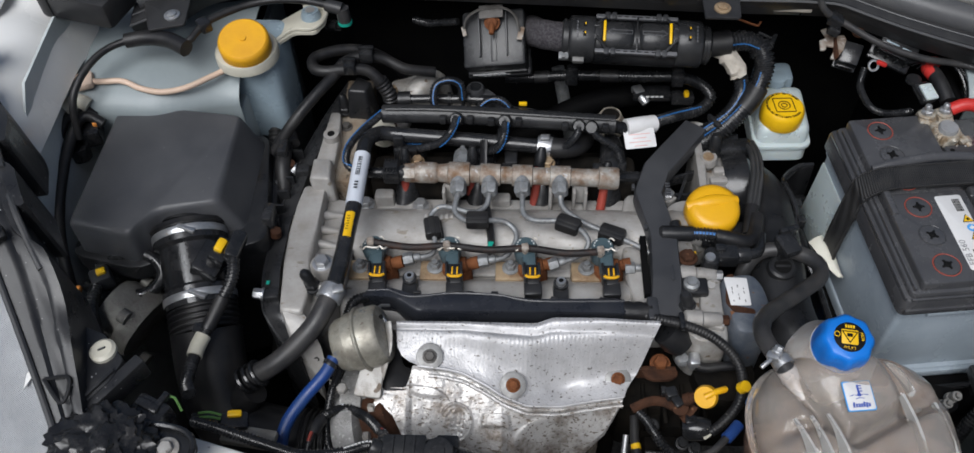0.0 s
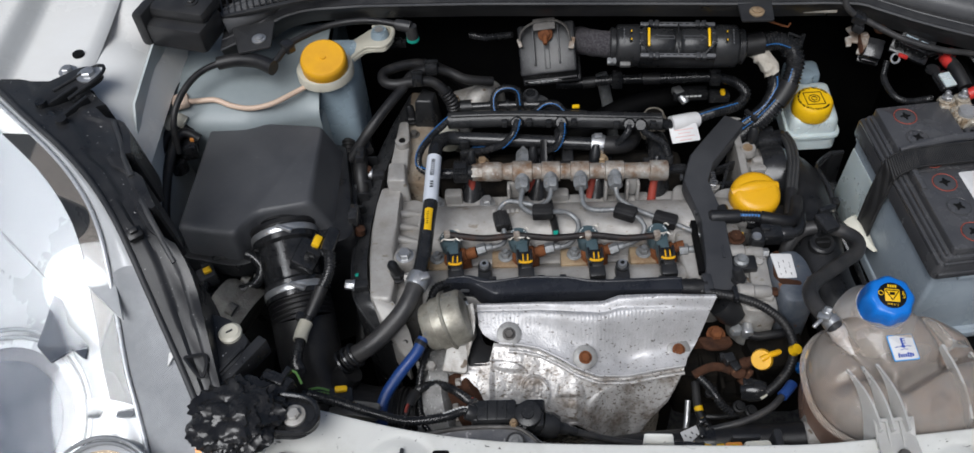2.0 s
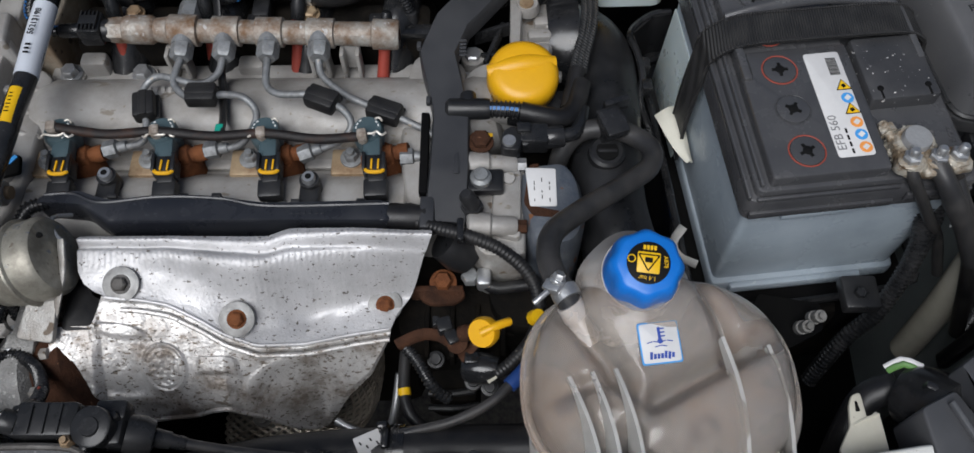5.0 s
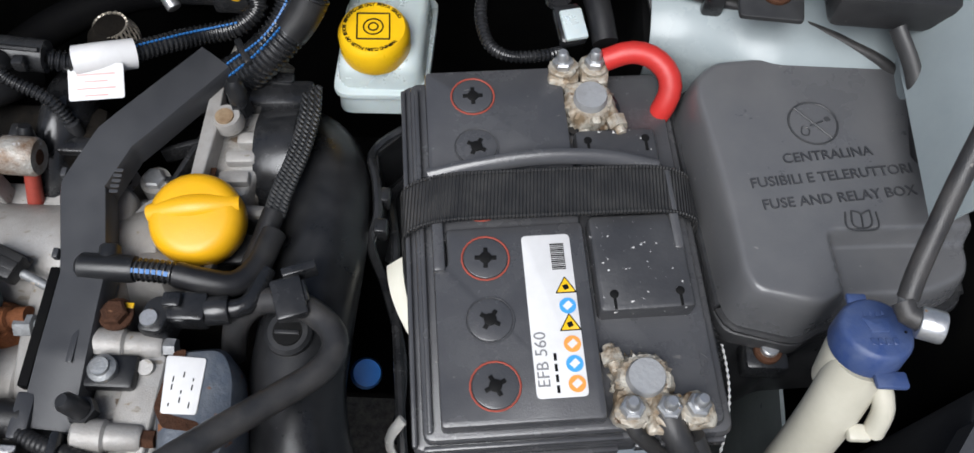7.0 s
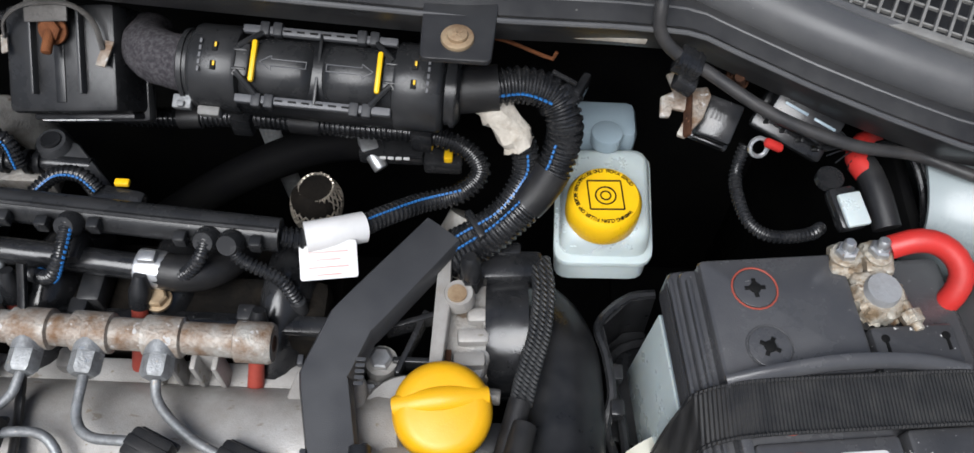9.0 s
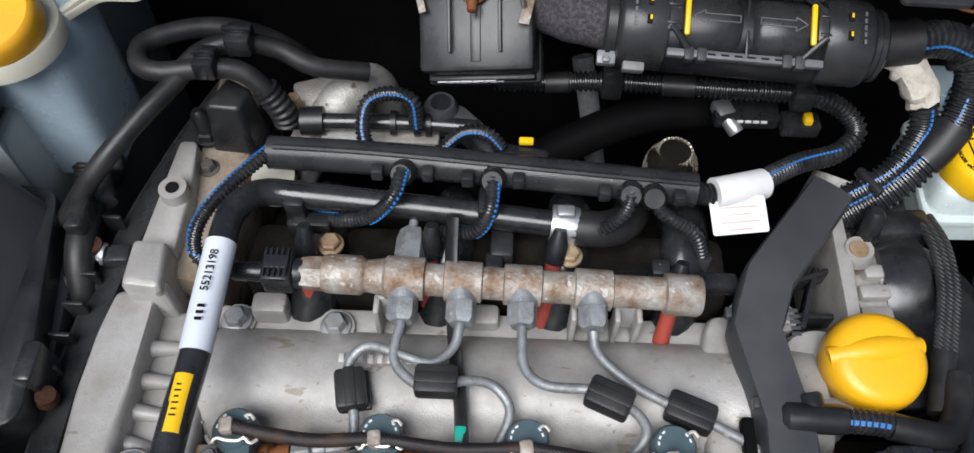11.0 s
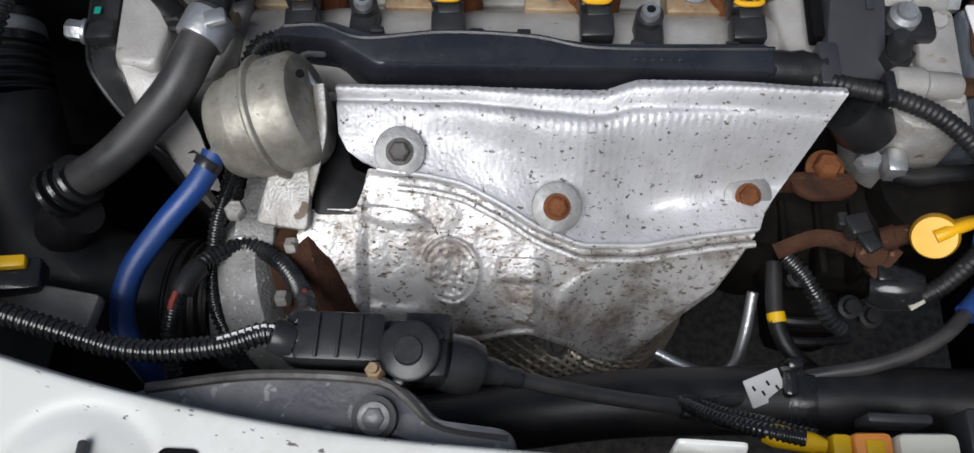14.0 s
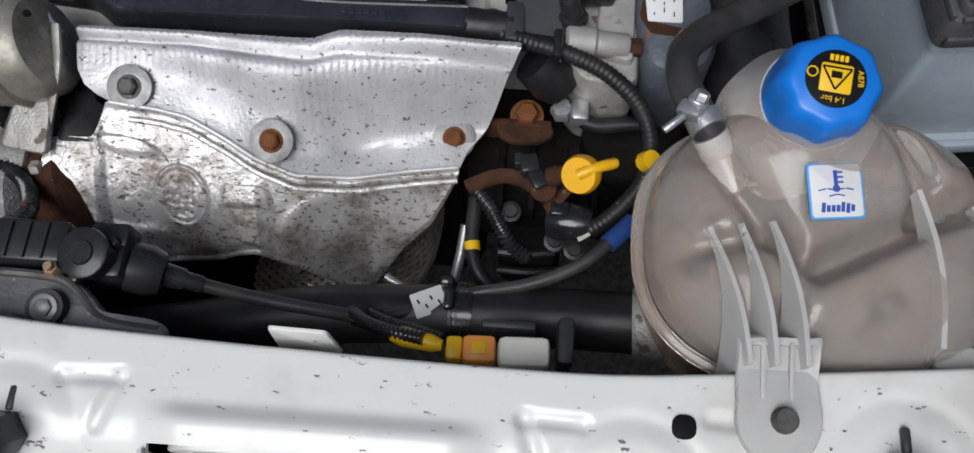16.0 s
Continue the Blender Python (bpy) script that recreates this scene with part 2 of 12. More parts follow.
M_GROUND = mat("gravelled asphalt", (0.20, 0.175, 0.15), 0.9, 0, (0.07, 0.062, 0.055), 90, bump=0.8, bscale=160)
M_WHITE = mat("white car paint", (0.58, 0.58, 0.55), 0.34, 0, (0.44, 0.43, 0.39), 11, (0.5, 0.75), rvar=0.08, bump=0.03, bscale=90, spots=((0.10, 0.09, 0.075), 0.0065, 0.272, ((0.10, 0.095, 0.09), 0.010, 0.345)), coat=0.2)
M_WHITE2 = mat("white wing paint", (0.72, 0.72, 0.70), 0.25, 0, (0.66, 0.65, 0.62), 6, rvar=0.06, bump=0.02, coat=0.5)
M_GREY = mat("pale grey inner body paint", (0.50, 0.535, 0.535), 0.40, 0, (0.41, 0.44, 0.435), 14, bump=0.06, spots=((0.20, 0.20, 0.18), 0.02, 0.26))
M_BLACK = mat("black moulded plastic", (0.010, 0.0105, 0.0115), 0.34, 0, (0.022, 0.022, 0.023), 28, bump=0.08, bscale=900, spec=0.45, spots=((0.10, 0.095, 0.09), 0.0035, 0.255))
M_BLACKG = mat("glossy black plastic", (0.011, 0.0115, 0.0125), 0.2, 0, (0.024, 0.024, 0.025), 40, bump=0.06, bscale=700, spec=0.55, spots=((0.09, 0.088, 0.085), 0.004, 0.25))
M_DUSTY = mat("dusty black plastic", (0.030, 0.031, 0.033), 0.34, 0, (0.058, 0.058, 0.059), 18, bump=0.1, bscale=1100, spec=0.4, spots=((0.24, 0.23, 0.22), 0.0035, 0.255))
M_GRAIN = mat("grained black plastic", (0.030, 0.031, 0.034), 0.38, 0, (0.044, 0.045, 0.048), 12, bump=0.14, bscale=1500, spec=0.5, spots=((0.14, 0.135, 0.13), 0.003, 0.22))
# Grime plus painted-in shade: near black, almost no gloss, for parts low down.
M_GRIMSHADE = mat("grimy metal darkened for bay shade", (0.007, 0.0065, 0.006), 0.85, 0, (0.018, 0.015, 0.012), 40, bump=0.5, spec=0.06)
# Colour and gloss pushed down to hold the shade of the deep bay.
M_SHADEBLK = mat("deep black with bay shade in it", (0.004, 0.004, 0.0045), 0.7, 0, (0.007, 0.007, 0.0065), 20, bump=0.2, spec=0.05)
M_RUB = mat("black rubber hose", (0.010, 0.010, 0.011), 0.42, 0, (0.024, 0.023, 0.022), 35, bump=0.18, bscale=1300, spec=0.4, spots=((0.09, 0.08, 0.07), 0.0045, 0.25))
M_RUBG = mat("worn grey rubber hose", (0.024, 0.024, 0.025), 0.40, 0, (0.050, 0.047, 0.045), 40, bump=0.18, bscale=1400, spec=0.45, spots=((0.13, 0.12, 0.11), 0.004, 0.25))
M_SLEEVE = mat("black corrugated sleeve", (0.010, 0.0105, 0.0115), 0.24, 0, (0.026, 0.026, 0.027), 60, rvar=0.1, bump=0.12, spec=0.6, spots=((0.07, 0.068, 0.065), 0.004, 0.27))
M_BLUESTR = mat("blue marker stripe", (0.02, 0.13, 0.36), 0.45, bump=0.05)
M_ALU = mat("cast aluminium", (0.345, 0.335, 0.322), 0.46, 0.2, (0.235, 0.220, 0.200), 26, (0.36, 0.66), bump=0.3, bscale=900, spots=((0.20, 0.165, 0.125), 0.006, 0.30, ((0.20, 0.175, 0.145), 0.026, 0.36)))
M_ALU2 = mat("stained cast aluminium", (0.38, 0.37, 0.35), 0.52, 0.4, (0.19, 0.165, 0.14), 34, bump=0.6, bscale=600, spots=((0.11, 0.08, 0.055), 0.012, 0.36))
M_SHIELD = mat("embossed aluminium sheet", (0.53, 0.525, 0.53), 0.50, 0.34, (0.36, 0.355, 0.355), 26, (0.42, 0.72), rvar=0.08, bump=0.35, bscale=520, spots=((0.10, 0.09, 0.08), 0.0034, 0.352, ((0.15, 0.135, 0.12), 0.0075, 0.355)))
M_SHIELD2 = mat("crumpled aluminium sheet", (0.58, 0.565, 0.55), 0.42, 0.40, (0.22, 0.185, 0.155), 30, (0.46, 0.66), rvar=0.10, bump=0.6, bscale=420, spots=((0.07, 0.06, 0.05), 0.0035, 0.355, ((0.20, 0.17, 0.14), 0.006, 0.42)))
M_ZINC = mat("zinc plated steel", (0.50, 0.51, 0.52), 0.38, 0.8, (0.30, 0.30, 0.30), 60, bump=0.2, spots=((0.25, 0.16, 0.09), 0.006, 0.30))
M_PIPE = mat("dull zinc pipe", (0.27, 0.28, 0.285), 0.5, 0.45, (0.155, 0.158, 0.16), 80, (0.38, 0.62), bump=0.35, bscale=600, spots=((0.34, 0.29, 0.23), 0.0055, 0.32, ((0.15, 0.17, 0.20), 0.012, 0.34)))
M_RUST = mat("rusted steel", (0.060, 0.026, 0.014), 0.85, 0.1, (0.026, 0.014, 0.010), 60, bump=0.8, bscale=500, spec=0.2, spots=((0.15, 0.075, 0.042), 0.006, 0.34))
M_RAIL = mat("corroded steel rail", (0.34, 0.325, 0.295), 0.56, 0.3, (0.15, 0.085, 0.045), 60, (0.36, 0.64), bump=0.7, bscale=420, spots=((0.38, 0.37, 0.36), 0.007, 0.36))
M_GOLD = mat("passivated brass clamp", (0.36, 0.27, 0.17), 0.5, 0.35, (0.20, 0.125, 0.07), 40, (0.4, 0.62), bump=0.3)
M_YEL = mat("yellow plastic", (0.66, 0.345, 0.008), 0.38, 0, (0.60, 0.31, 0.008), 30, bump=0.08, bscale=900, spots=((0.35, 0.22, 0.05), 0.006, 0.22))
M_YEL2 = mat("worn orange yellow plastic", (0.66, 0.33, 0.012), 0.5, 0, (0.58, 0.28, 0.012), 40, bump=0.1)
M_YELB = mat("bright yellow plastic", (0.72, 0.43, 0.008), 0.35, 0, (0.64, 0.37, 0.008), 30, bump=0.05)
M_BLUE = mat("bright blue plastic", (0.003, 0.15, 0.55), 0.36, 0, (0.003, 0.13, 0.47), 25, bump=0.06)
M_BLUE2 = mat("dark blue plastic", (0.026, 0.050, 0.145), 0.46, 0, (0.065, 0.090, 0.17), 60, bump=0.3, spots=((0.12, 0.13, 0.15), 0.004, 0.28))
M_BLUEH = mat("blue silicone hose", (0.010, 0.040, 0.17), 0.42, 0, (0.016, 0.048, 0.15), 40, bump=0.25)
M_RED = mat("red rubber", (0.46, 0.026, 0.022), 0.45, 0, (0.36, 0.022, 0.018), 40, bump=0.1)
M_REDB = mat("dull red boot", (0.28, 0.045, 0.03), 0.55, 0, (0.2, 0.03, 0.02), 40, bump=0.15)
M_TANK = mat("cloudy natural plastic", (0.78, 0.725, 0.665), 0.10, 0, (0.68, 0.56, 0.46), 12, (0.40, 0.66), rvar=0.05, bump=0.03, transmission=0.76, ior=1.35, spots=((0.55, 0.50, 0.46), 0.045, 0.36))
M_TANKB = mat("brown stained plastic", (0.58, 0.38, 0.29), 0.2, 0, (0.46, 0.27, 0.19), 16, bump=0.03, transmission=0.45, ior=1.25)
M_NECK = mat("milky stained plastic", (0.56, 0.53, 0.50), 0.24, 0, (0.44, 0.37, 0.32), 22, (0.45, 0.68), bump=0.04, transmission=0.25, sub=0.2)
M_RIB = mat("milky plastic rib", (0.70, 0.695, 0.67), 0.22, 0, (0.62, 0.60, 0.57), 20, bump=0.03, transmission=0.55, ior=1.2)
M_COOL = mat("brown coolant", (0.13, 0.125, 0.125), 0.3, 0, (0.21, 0.15, 0.115), 15, (0.42, 0.60), bump=0)
M_CLOUD = mat("pale translucent reservoir", (0.66, 0.74, 0.74), 0.3, 0, (0.56, 0.64, 0.64), 10, bump=0.05, transmission=0.35, sub=0.2)
M_PAS = mat("blue grey reservoir plastic", (0.30, 0.38, 0.43), 0.3, 0, (0.24, 0.31, 0.36), 10, bump=0.05, transmission=0.15)
M_CREAM = mat("cream plastic", (0.49, 0.47, 0.395), 0.4, 0, (0.40, 0.38, 0.31), 16, (0.38, 0.64), bump=0.06, spots=((0.27, 0.24, 0.19), 0.005, 0.27))
M_IVORY = mat("ivory plastic", (0.74, 0.72, 0.62), 0.4, 0, (0.66, 0.64, 0.54), 30, bump=0.05)
M_CASE = mat("blue grey battery case", (0.29, 0.335, 0.375), 0.26, 0, (0.21, 0.25, 0.285), 11, bump=0.05, spots=((0.42, 0.45, 0.47), 0.012, 0.28))
M_BATT = mat("black battery lid", (0.046, 0.0465, 0.050), 0.26, 0, (0.070, 0.070, 0.072), 14, bump=0.1, bscale=900, spec=0.7, spots=((0.30, 0.29, 0.28), 0.0020, 0.235, ((0.12, 0.115, 0.11), 0.010, 0.30)))
M_BATTW = mat("speckled battery cover", (0.034, 0.0345, 0.037), 0.36, 0, (0.055, 0.055, 0.057), 20, bump=0.2, spec=0.55, spots=((0.60, 0.59, 0.57), 0.0032, 0.325))
M_WEB = mat("woven black strap", (0.020, 0.020, 0.021), 0.65, 0, (0.038, 0.037, 0.036), 60, bump=1.0, wave=(150, "X"))
M_LEAD = mat("corroded lead", (0.42, 0.395, 0.34), 0.5, 0.3, (0.20, 0.145, 0.09), 90, (0.40, 0.62), bump=1.0, bscale=380, spots=((0.09, 0.055, 0.03), 0.006, 0.36, ((0.30, 0.17, 0.05), 0.009, 0.33)))
M_PAPER = mat("white label", (0.60, 0.595, 0.59), 0.5, 0, (0.54, 0.535, 0.53), 50, bump=0.03)
M_PINK = mat("faded pink print", (0.62, 0.34, 0.32), 0.6, bump=0)
# Print, and the painted dark inside holes, bores and slots.
M_INK = mat("black print and hole dark", (0.008, 0.008, 0.008), 0.5, bump=0, spec=0.1)
M_INKW = mat("white print", (0.65, 0.65, 0.64), 0.5, bump=0)
M_INKB = mat("blue print", (0.03, 0.07, 0.33), 0.5, bump=0)
M_SKYB = mat("sky blue print", (0.05, 0.30, 0.68), 0.5, bump=0)
M_ORANGE = mat("orange plastic", (0.80, 0.30, 0.06), 0.45, bump=0.05)
M_ORING = mat("red sealing ring", (0.30, 0.055, 0.035), 0.55, bump=0.05)
M_TAPE = mat("beige cloth tape", (0.46, 0.425, 0.37), 0.75, 0, (0.27, 0.235, 0.19), 70, bump=0.9, bscale=240)
M_FLEX = mat("woven steel braid", (0.50, 0.45, 0.38), 0.4, 0.7, (0.20, 0.165, 0.13), 30, bump=0.4)
M_WIRE = mat("bright wire", (0.62, 0.60, 0.56), 0.4, 0.4, (0.40, 0.36, 0.30), 80, bump=0.1)
M_GREEN = mat("deep green injector body", (0.050, 0.078, 0.090), 0.38, 0, (0.065, 0.092, 0.102), 50, bump=0.1, spec=0.3)
M_TEAL = mat("green paint dab", (0.01, 0.30, 0.22), 0.4, bump=0.1)
M_BROWN = mat("oily braided hose", (0.014, 0.012, 0.012), 0.45, 0, (0.050, 0.026, 0.018), 50, (0.5, 0.7), bump=0.25, spec=0.3, wave=(300, "DIAGONAL"))
M_OLIVE = mat("zinc yellow steel canister", (0.34, 0.325, 0.275), 0.44, 0.45, (0.19, 0.175, 0.145), 46, (0.38, 0.62), bump=0.15, bscale=420, spots=((0.13, 0.11, 0.085), 0.005, 0.33, ((0.17, 0.18, 0.20), 0.022, 0.38)))
M_CHROME = mat("bright reflector", (0.62, 0.63, 0.645), 0.14, 1.0, (0.50, 0.51, 0.525), 16, rvar=0.05, bump=0.02)
M_SATIN = mat("satin silver plastic", (0.45, 0.46, 0.475), 0.28, 0.3, (0.46, 0.47, 0.485), 6, bump=0.02)
M_GLASS = mat("clear lamp cover", (0.97, 0.98, 0.98), 0.05, 0, (0.95, 0.96, 0.96), 8, rvar=0.03, bump=0.0, transmission=1.0)
M_AMBER = mat("amber lamp insert", (0.45, 0.17, 0.04), 0.2, 0.3, (0.30, 0.10, 0.03), 30, bump=0.1)
M_FOIL = mat("crinkled black tape", (0.010, 0.010, 0.011), 0.24, 0, (0.018, 0.018, 0.018), 60, bump=0.2, bscale=160)
M_FELT = mat("fuzzy cloth sleeve", (0.040, 0.037, 0.041), 0.95, 0, (0.085, 0.080, 0.085), 420, (0.42, 0.6), bump=1.0, bscale=1600, spec=0.1)
M_MESHG = mat("grey plastic grille", (0.16, 0.157, 0.15), 0.6, 0, (0.10, 0.097, 0.09), 60, bump=0.3)
M_SEAL = mat("grey rubber seal", (0.060, 0.061, 0.064), 0.38, 0, (0.09, 0.09, 0.09), 10, bump=0.06, spec=0.35, spots=((0.16, 0.155, 0.15), 0.005, 0.24))
M_TOWER = mat("blue grey body paint", (0.245, 0.28, 0.287), 0.36, 0, (0.20, 0.23, 0.238), 10, bump=0.04)
M_GREYP = mat("mid grey plastic", (0.030, 0.031, 0.034), 0.45, 0, (0.050, 0.051, 0.053), 15, bump=0.12, bscale=1200, spec=0.25, spots=((0.16, 0.155, 0.15), 0.004, 0.24))
M_FUSE = mat("scuffed grey black lid plastic", (0.080, 0.081, 0.085), 0.32, 0, (0.112, 0.111, 0.111), 10, bump=0.08, bscale=1100, spec=0.68, spots=((0.28, 0.27, 0.26), 0.0026, 0.25, ((0.17, 0.165, 0.16), 0.012, 0.30)))
M_SCUT = mat("dull black scuttle plastic", (0.017, 0.017, 0.018), 0.36, 0, (0.034, 0.034, 0.034), 16, bump=0.08, bscale=1000, spec=0.4, spots=((0.11, 0.105, 0.10), 0.005, 0.25))
M_AMB2 = mat("warm mirror bowl", (0.92, 0.78, 0.58), 0.16, 0.9, (0.85, 0.6, 0.32), 20, bump=0.15, bscale=60)
M_WASH = mat("grey washer", (0.24, 0.24, 0.235), 0.5, 0.5, (0.16, 0.155, 0.15), 60, bump=0.3)
M_LENS = mat("smoky lens margin", (0.36, 0.37, 0.375), 0.18, 0, (0.48, 0.49, 0.50), 9, bump=0.05, coat=0.3)
M_LENSR = mat("grey lamp trim", (0.22, 0.23, 0.24), 0.22, 0.2, (0.30, 0.31, 0.32), 20, bump=0.05)
# Tone for dark reflections drawn as shapes inside the lamp.
M_LAMPREFL = mat("dark lamp reflection tone", (0.10, 0.115, 0.14), 0.12, 0.5, (0.20, 0.21, 0.23), 22, bump=0.1)
M_GRILLE = mat("grey black grille plastic", (0.050, 0.0515, 0.056), 0.42, 0, (0.070, 0.071, 0.075), 12, bump=0.1, bscale=1200, spec=0.45, spots=((0.2, 0.195, 0.19), 0.004, 0.25))
M_HORN = mat("dirty grey casting", (0.17, 0.165, 0.15), 0.6, 0.2, (0.09, 0.08, 0.068), 34, bump=0.6, spots=((0.28, 0.27, 0.24), 0.008, 0.3))
M_POST = mat("dull grey lead", (0.30, 0.305, 0.31), 0.5, 0.3, (0.22, 0.22, 0.22), 60, bump=0.3)
M_RUST2 = mat("bright orange rust", (0.17, 0.062, 0.024), 0.8, 0.1, (0.085, 0.032, 0.016), 60, bump=0.7, bscale=500, spec=0.2)
M_BEIGE = mat("aged beige cap", (0.34, 0.305, 0.27), 0.5, 0, (0.17, 0.135, 0.105), 160, (0.38, 0.6), bump=0.4, bscale=500)
M_GWIRE = mat("green wire jacket", (0.10, 0.22, 0.06), 0.5, bump=0.05)
M_SLVP = mat("pale printed sleeve", (0.52, 0.55, 0.60), 0.4, 0, (0.46, 0.49, 0.54), 30, bump=0.05)
M_CONN = mat("satin black connector plastic", (0.016, 0.0165, 0.0175), 0.3, 0, (0.030, 0.030, 0.031), 30, bump=0.06, bscale=900, spec=0.36, spots=((0.10, 0.098, 0.095), 0.0035, 0.26))
M_LOOM = mat("blue black channel plastic", (0.014, 0.0155, 0.020), 0.28, 0, (0.024, 0.0255, 0.030), 26, bump=0.05, bscale=900, spec=0.5, spots=((0.10, 0.095, 0.09), 0.003, 0.24))
M_BOLTD = mat("dark oxidised bolt", (0.09, 0.085, 0.08), 0.6, 0.3, (0.05, 0.045, 0.04), 60, bump=0.4)
M_GREYR = mat("grey rail plastic", (0.085, 0.087, 0.093), 0.4, 0, (0.13, 0.13, 0.135), 20, bump=0.1, spec=0.3)
M_CARR = mat("chipped black lamp carrier", (0.017, 0.0175, 0.019), 0.34, 0, (0.032, 0.032, 0.033), 24, bump=0.1, bscale=1200, spec=0.45, spots=((0.55, 0.54, 0.53), 0.0036, 0.29, ((0.40, 0.39, 0.38), 0.009, 0.28)))
M_HORN2 = mat("rough grey casting", (0.33, 0.325, 0.315), 0.6, 0.2, (0.20, 0.195, 0.185), 40, bump=0.9, bscale=520, spots=((0.50, 0.49, 0.47), 0.004, 0.36, ((0.10, 0.095, 0.09), 0.004, 0.36)))
M_STAIN = mat("rust stained casting", (0.30, 0.265, 0.215), 0.62, 0.1, (0.16, 0.115, 0.075), 30, (0.38, 0.62), bump=0.6, bscale=600, spots=((0.05, 0.035, 0.025), 0.012, 0.37))
M_FAINT = mat("faded grey print", (0.22, 0.22, 0.225), 0.6, bump=0)

# ---------- the setting: ground and body shell ----------
MID = 0.24  # the car's middle line


def mirror_x(x):
    return 2 * MID - x


def build_ground():
    def f(u, v):
        return Vector(((u - 0.5) * 400, (v - 0.5) * 400, 0))
    g = solo("ground", sheet(f, 20, 20), M_GROUND, (0, 0, 0), "brown grey gravelled asphalt under the car", "ground", kind="structure")
    return g


build_ground()


EDGE = ((-0.2, 0.125), (-0.12, 0.1045), (-0.04, 0.084), (0.03, 0.071), (0.09, 0.0645), (0.2, 0.060), (0.3, 0.0575), (0.375, 0.057), (0.47, 0.065), (0.55, 0.073), (0.66, 0.09))


def panel_back(x):
    return sum(lines(x + d, EDGE) for d in (-0.02, 0, 0.02)) / 3



GROOVES = (((0.118, 0.041), (0.145, 0.042)), ((0.145, 0.042), (0.137, 0.019)), ((0.025, 0.050), (0.020, 0.040)), ((0.020, 0.040), (0.019, 0.023)), ((0.042, 0.046), (0.060, 0.047)))


def panel_height(x, y):
    """Top of the slam panel: flat, falling away to the front, with pressed shapes."""
    z = 0.846 + 0.04 * max(0.0, -x - 0.02)
    z -= 0.055 * smoothstep(0.035, -0.045, y) ** 1.5
    z += 0.006 * smoothstep(0.012, 0.0, abs(y - 0.002) - 0.020) * smoothstep(0.025, 0.0, abs(x - MID) - 0.060)
    for cx, cy in ((-0.028, 0.037), (0.095, 0.010), (mirror_x(0.095), 0.003), (mirror_x(-0.028), 0.020)):
        d = math.hypot(x - cx, y - cy)
        z -= 0.0014 * smoothstep(0.009, 0.0, abs(d - 0.034)) - 0.0008 * smoothstep(0.036, 0.033, d)
    # pressed corner grooves, alike on both sides
    for a, b in GROOVES:
        for p, q in ((a, b), ((mirror_x(a[0]), a[1] - 0.006), (mirror_x(b[0]), b[1] - 0.006))):
            ux, uy = q[0] - p[0], q[1] - p[1]
            t = max(0.0, min(1.0, ((x - p[0]) * ux + (y - p[1]) * uy) / (ux * ux + uy * uy)))
            d = math.hypot(x - p[0] - ux * t, y - p[1] - uy * t)
            z -= 0.0026 * smoothstep(0.0055, 0.001, d)
    return z


def build_front_panel():
    x0, x1, y0 = -0.165, mirror_x(-0.165), -0.10

    def f(u, v):
        x = x0 + (x1 - x0) * u
        yb = panel_back(x)
        if v < 0.92:
            y = y0 + (yb - y0) * v / 0.92
            return Vector((x, y, panel_height(x, y)))
        k = (v - 0.92) / 0.08
        return Vector((x, yb + 0.004 * math.sin(k * 1.6), panel_height(x, yb) - 0.035 * k * k))

    def keep(u, v):
        x = x0 + (x1 - x0) * u
        y = y0 + (panel_back(x) - y0) * v / 0.92
        return not (0.163 < x < 0.318 and y < 0.012)

    p = thing("front_panel", (MID, 0.0, 0.75), "white painted steel front panel, dirty and chipped, across the bay", "car panel", kind="structure")
    part("pressing", sheet(f, 420, 84, 0.0016, keep), M_WHITE, p, sharp=60)
    # flange below the panel and the lock carrier
    part("lock_plate", slab([(0.166, 0.0), (0.315, 0.0), (0.315, 0.050), (0.300, 0.063), (0.270, 0.064), (0.262, 0.055), (0.252, 0.050), (0.230, 0.050), (0.220, 0.055), (0.212, 0.064), (0.180, 0.063), (0.166, 0.050)], 0.0, 0.003, 0.003, m=at(0, 0.0145, 0.776, 90, 0, 0)), M_WHITE, p, "white lock plate")
    for sx in (0.157, 0.319):
        part("side_flange", box((sx + 0.004 * (1 if sx < MID else -1), -0.045, 0.81), (0.003, 0.11, 0.07), 0.001), M_WHITE, p)
    part("upright_flange", slab([(-0.016, -0.014), (0.016, -0.014), (0.012, 0.014), (-0.016, 0.016)], 0, 0.0018, 0.003, m=at(0.228, 0.068, 0.836, 84, 0, 0)), M_WHITE, p)
    part("end_flange", slab([(-0.03, -0.05), (0.03, -0.05), (0.03, 0.055), (-0.02, 0.05)], 0, 0.0018, 0.012, m=at(-0.166, 0.05, 0.82, 90, 0, 70)), M_WHITE, p)
    # Holes are not cut: black plugs stand slightly proud as their dark.
    for (hx, hy, rx, ry) in ((0.013, 0.054, 0.0085, 0.0042), (0.408, 0.037, 0.0055, 0.0055)):
        zz = panel_height(hx, hy)
        hole = slab([(hx - rx, hy - ry), (hx + rx, hy - ry), (hx + rx, hy + ry), (hx - rx, hy + ry)], zz - 0.004, zz + 0.0012, ry * 0.9, 0.0002)
        part("hole", hole, M_INK, p, "black plug painting the dark of a panel slot")
    return p


front_panel = build_front_panel()


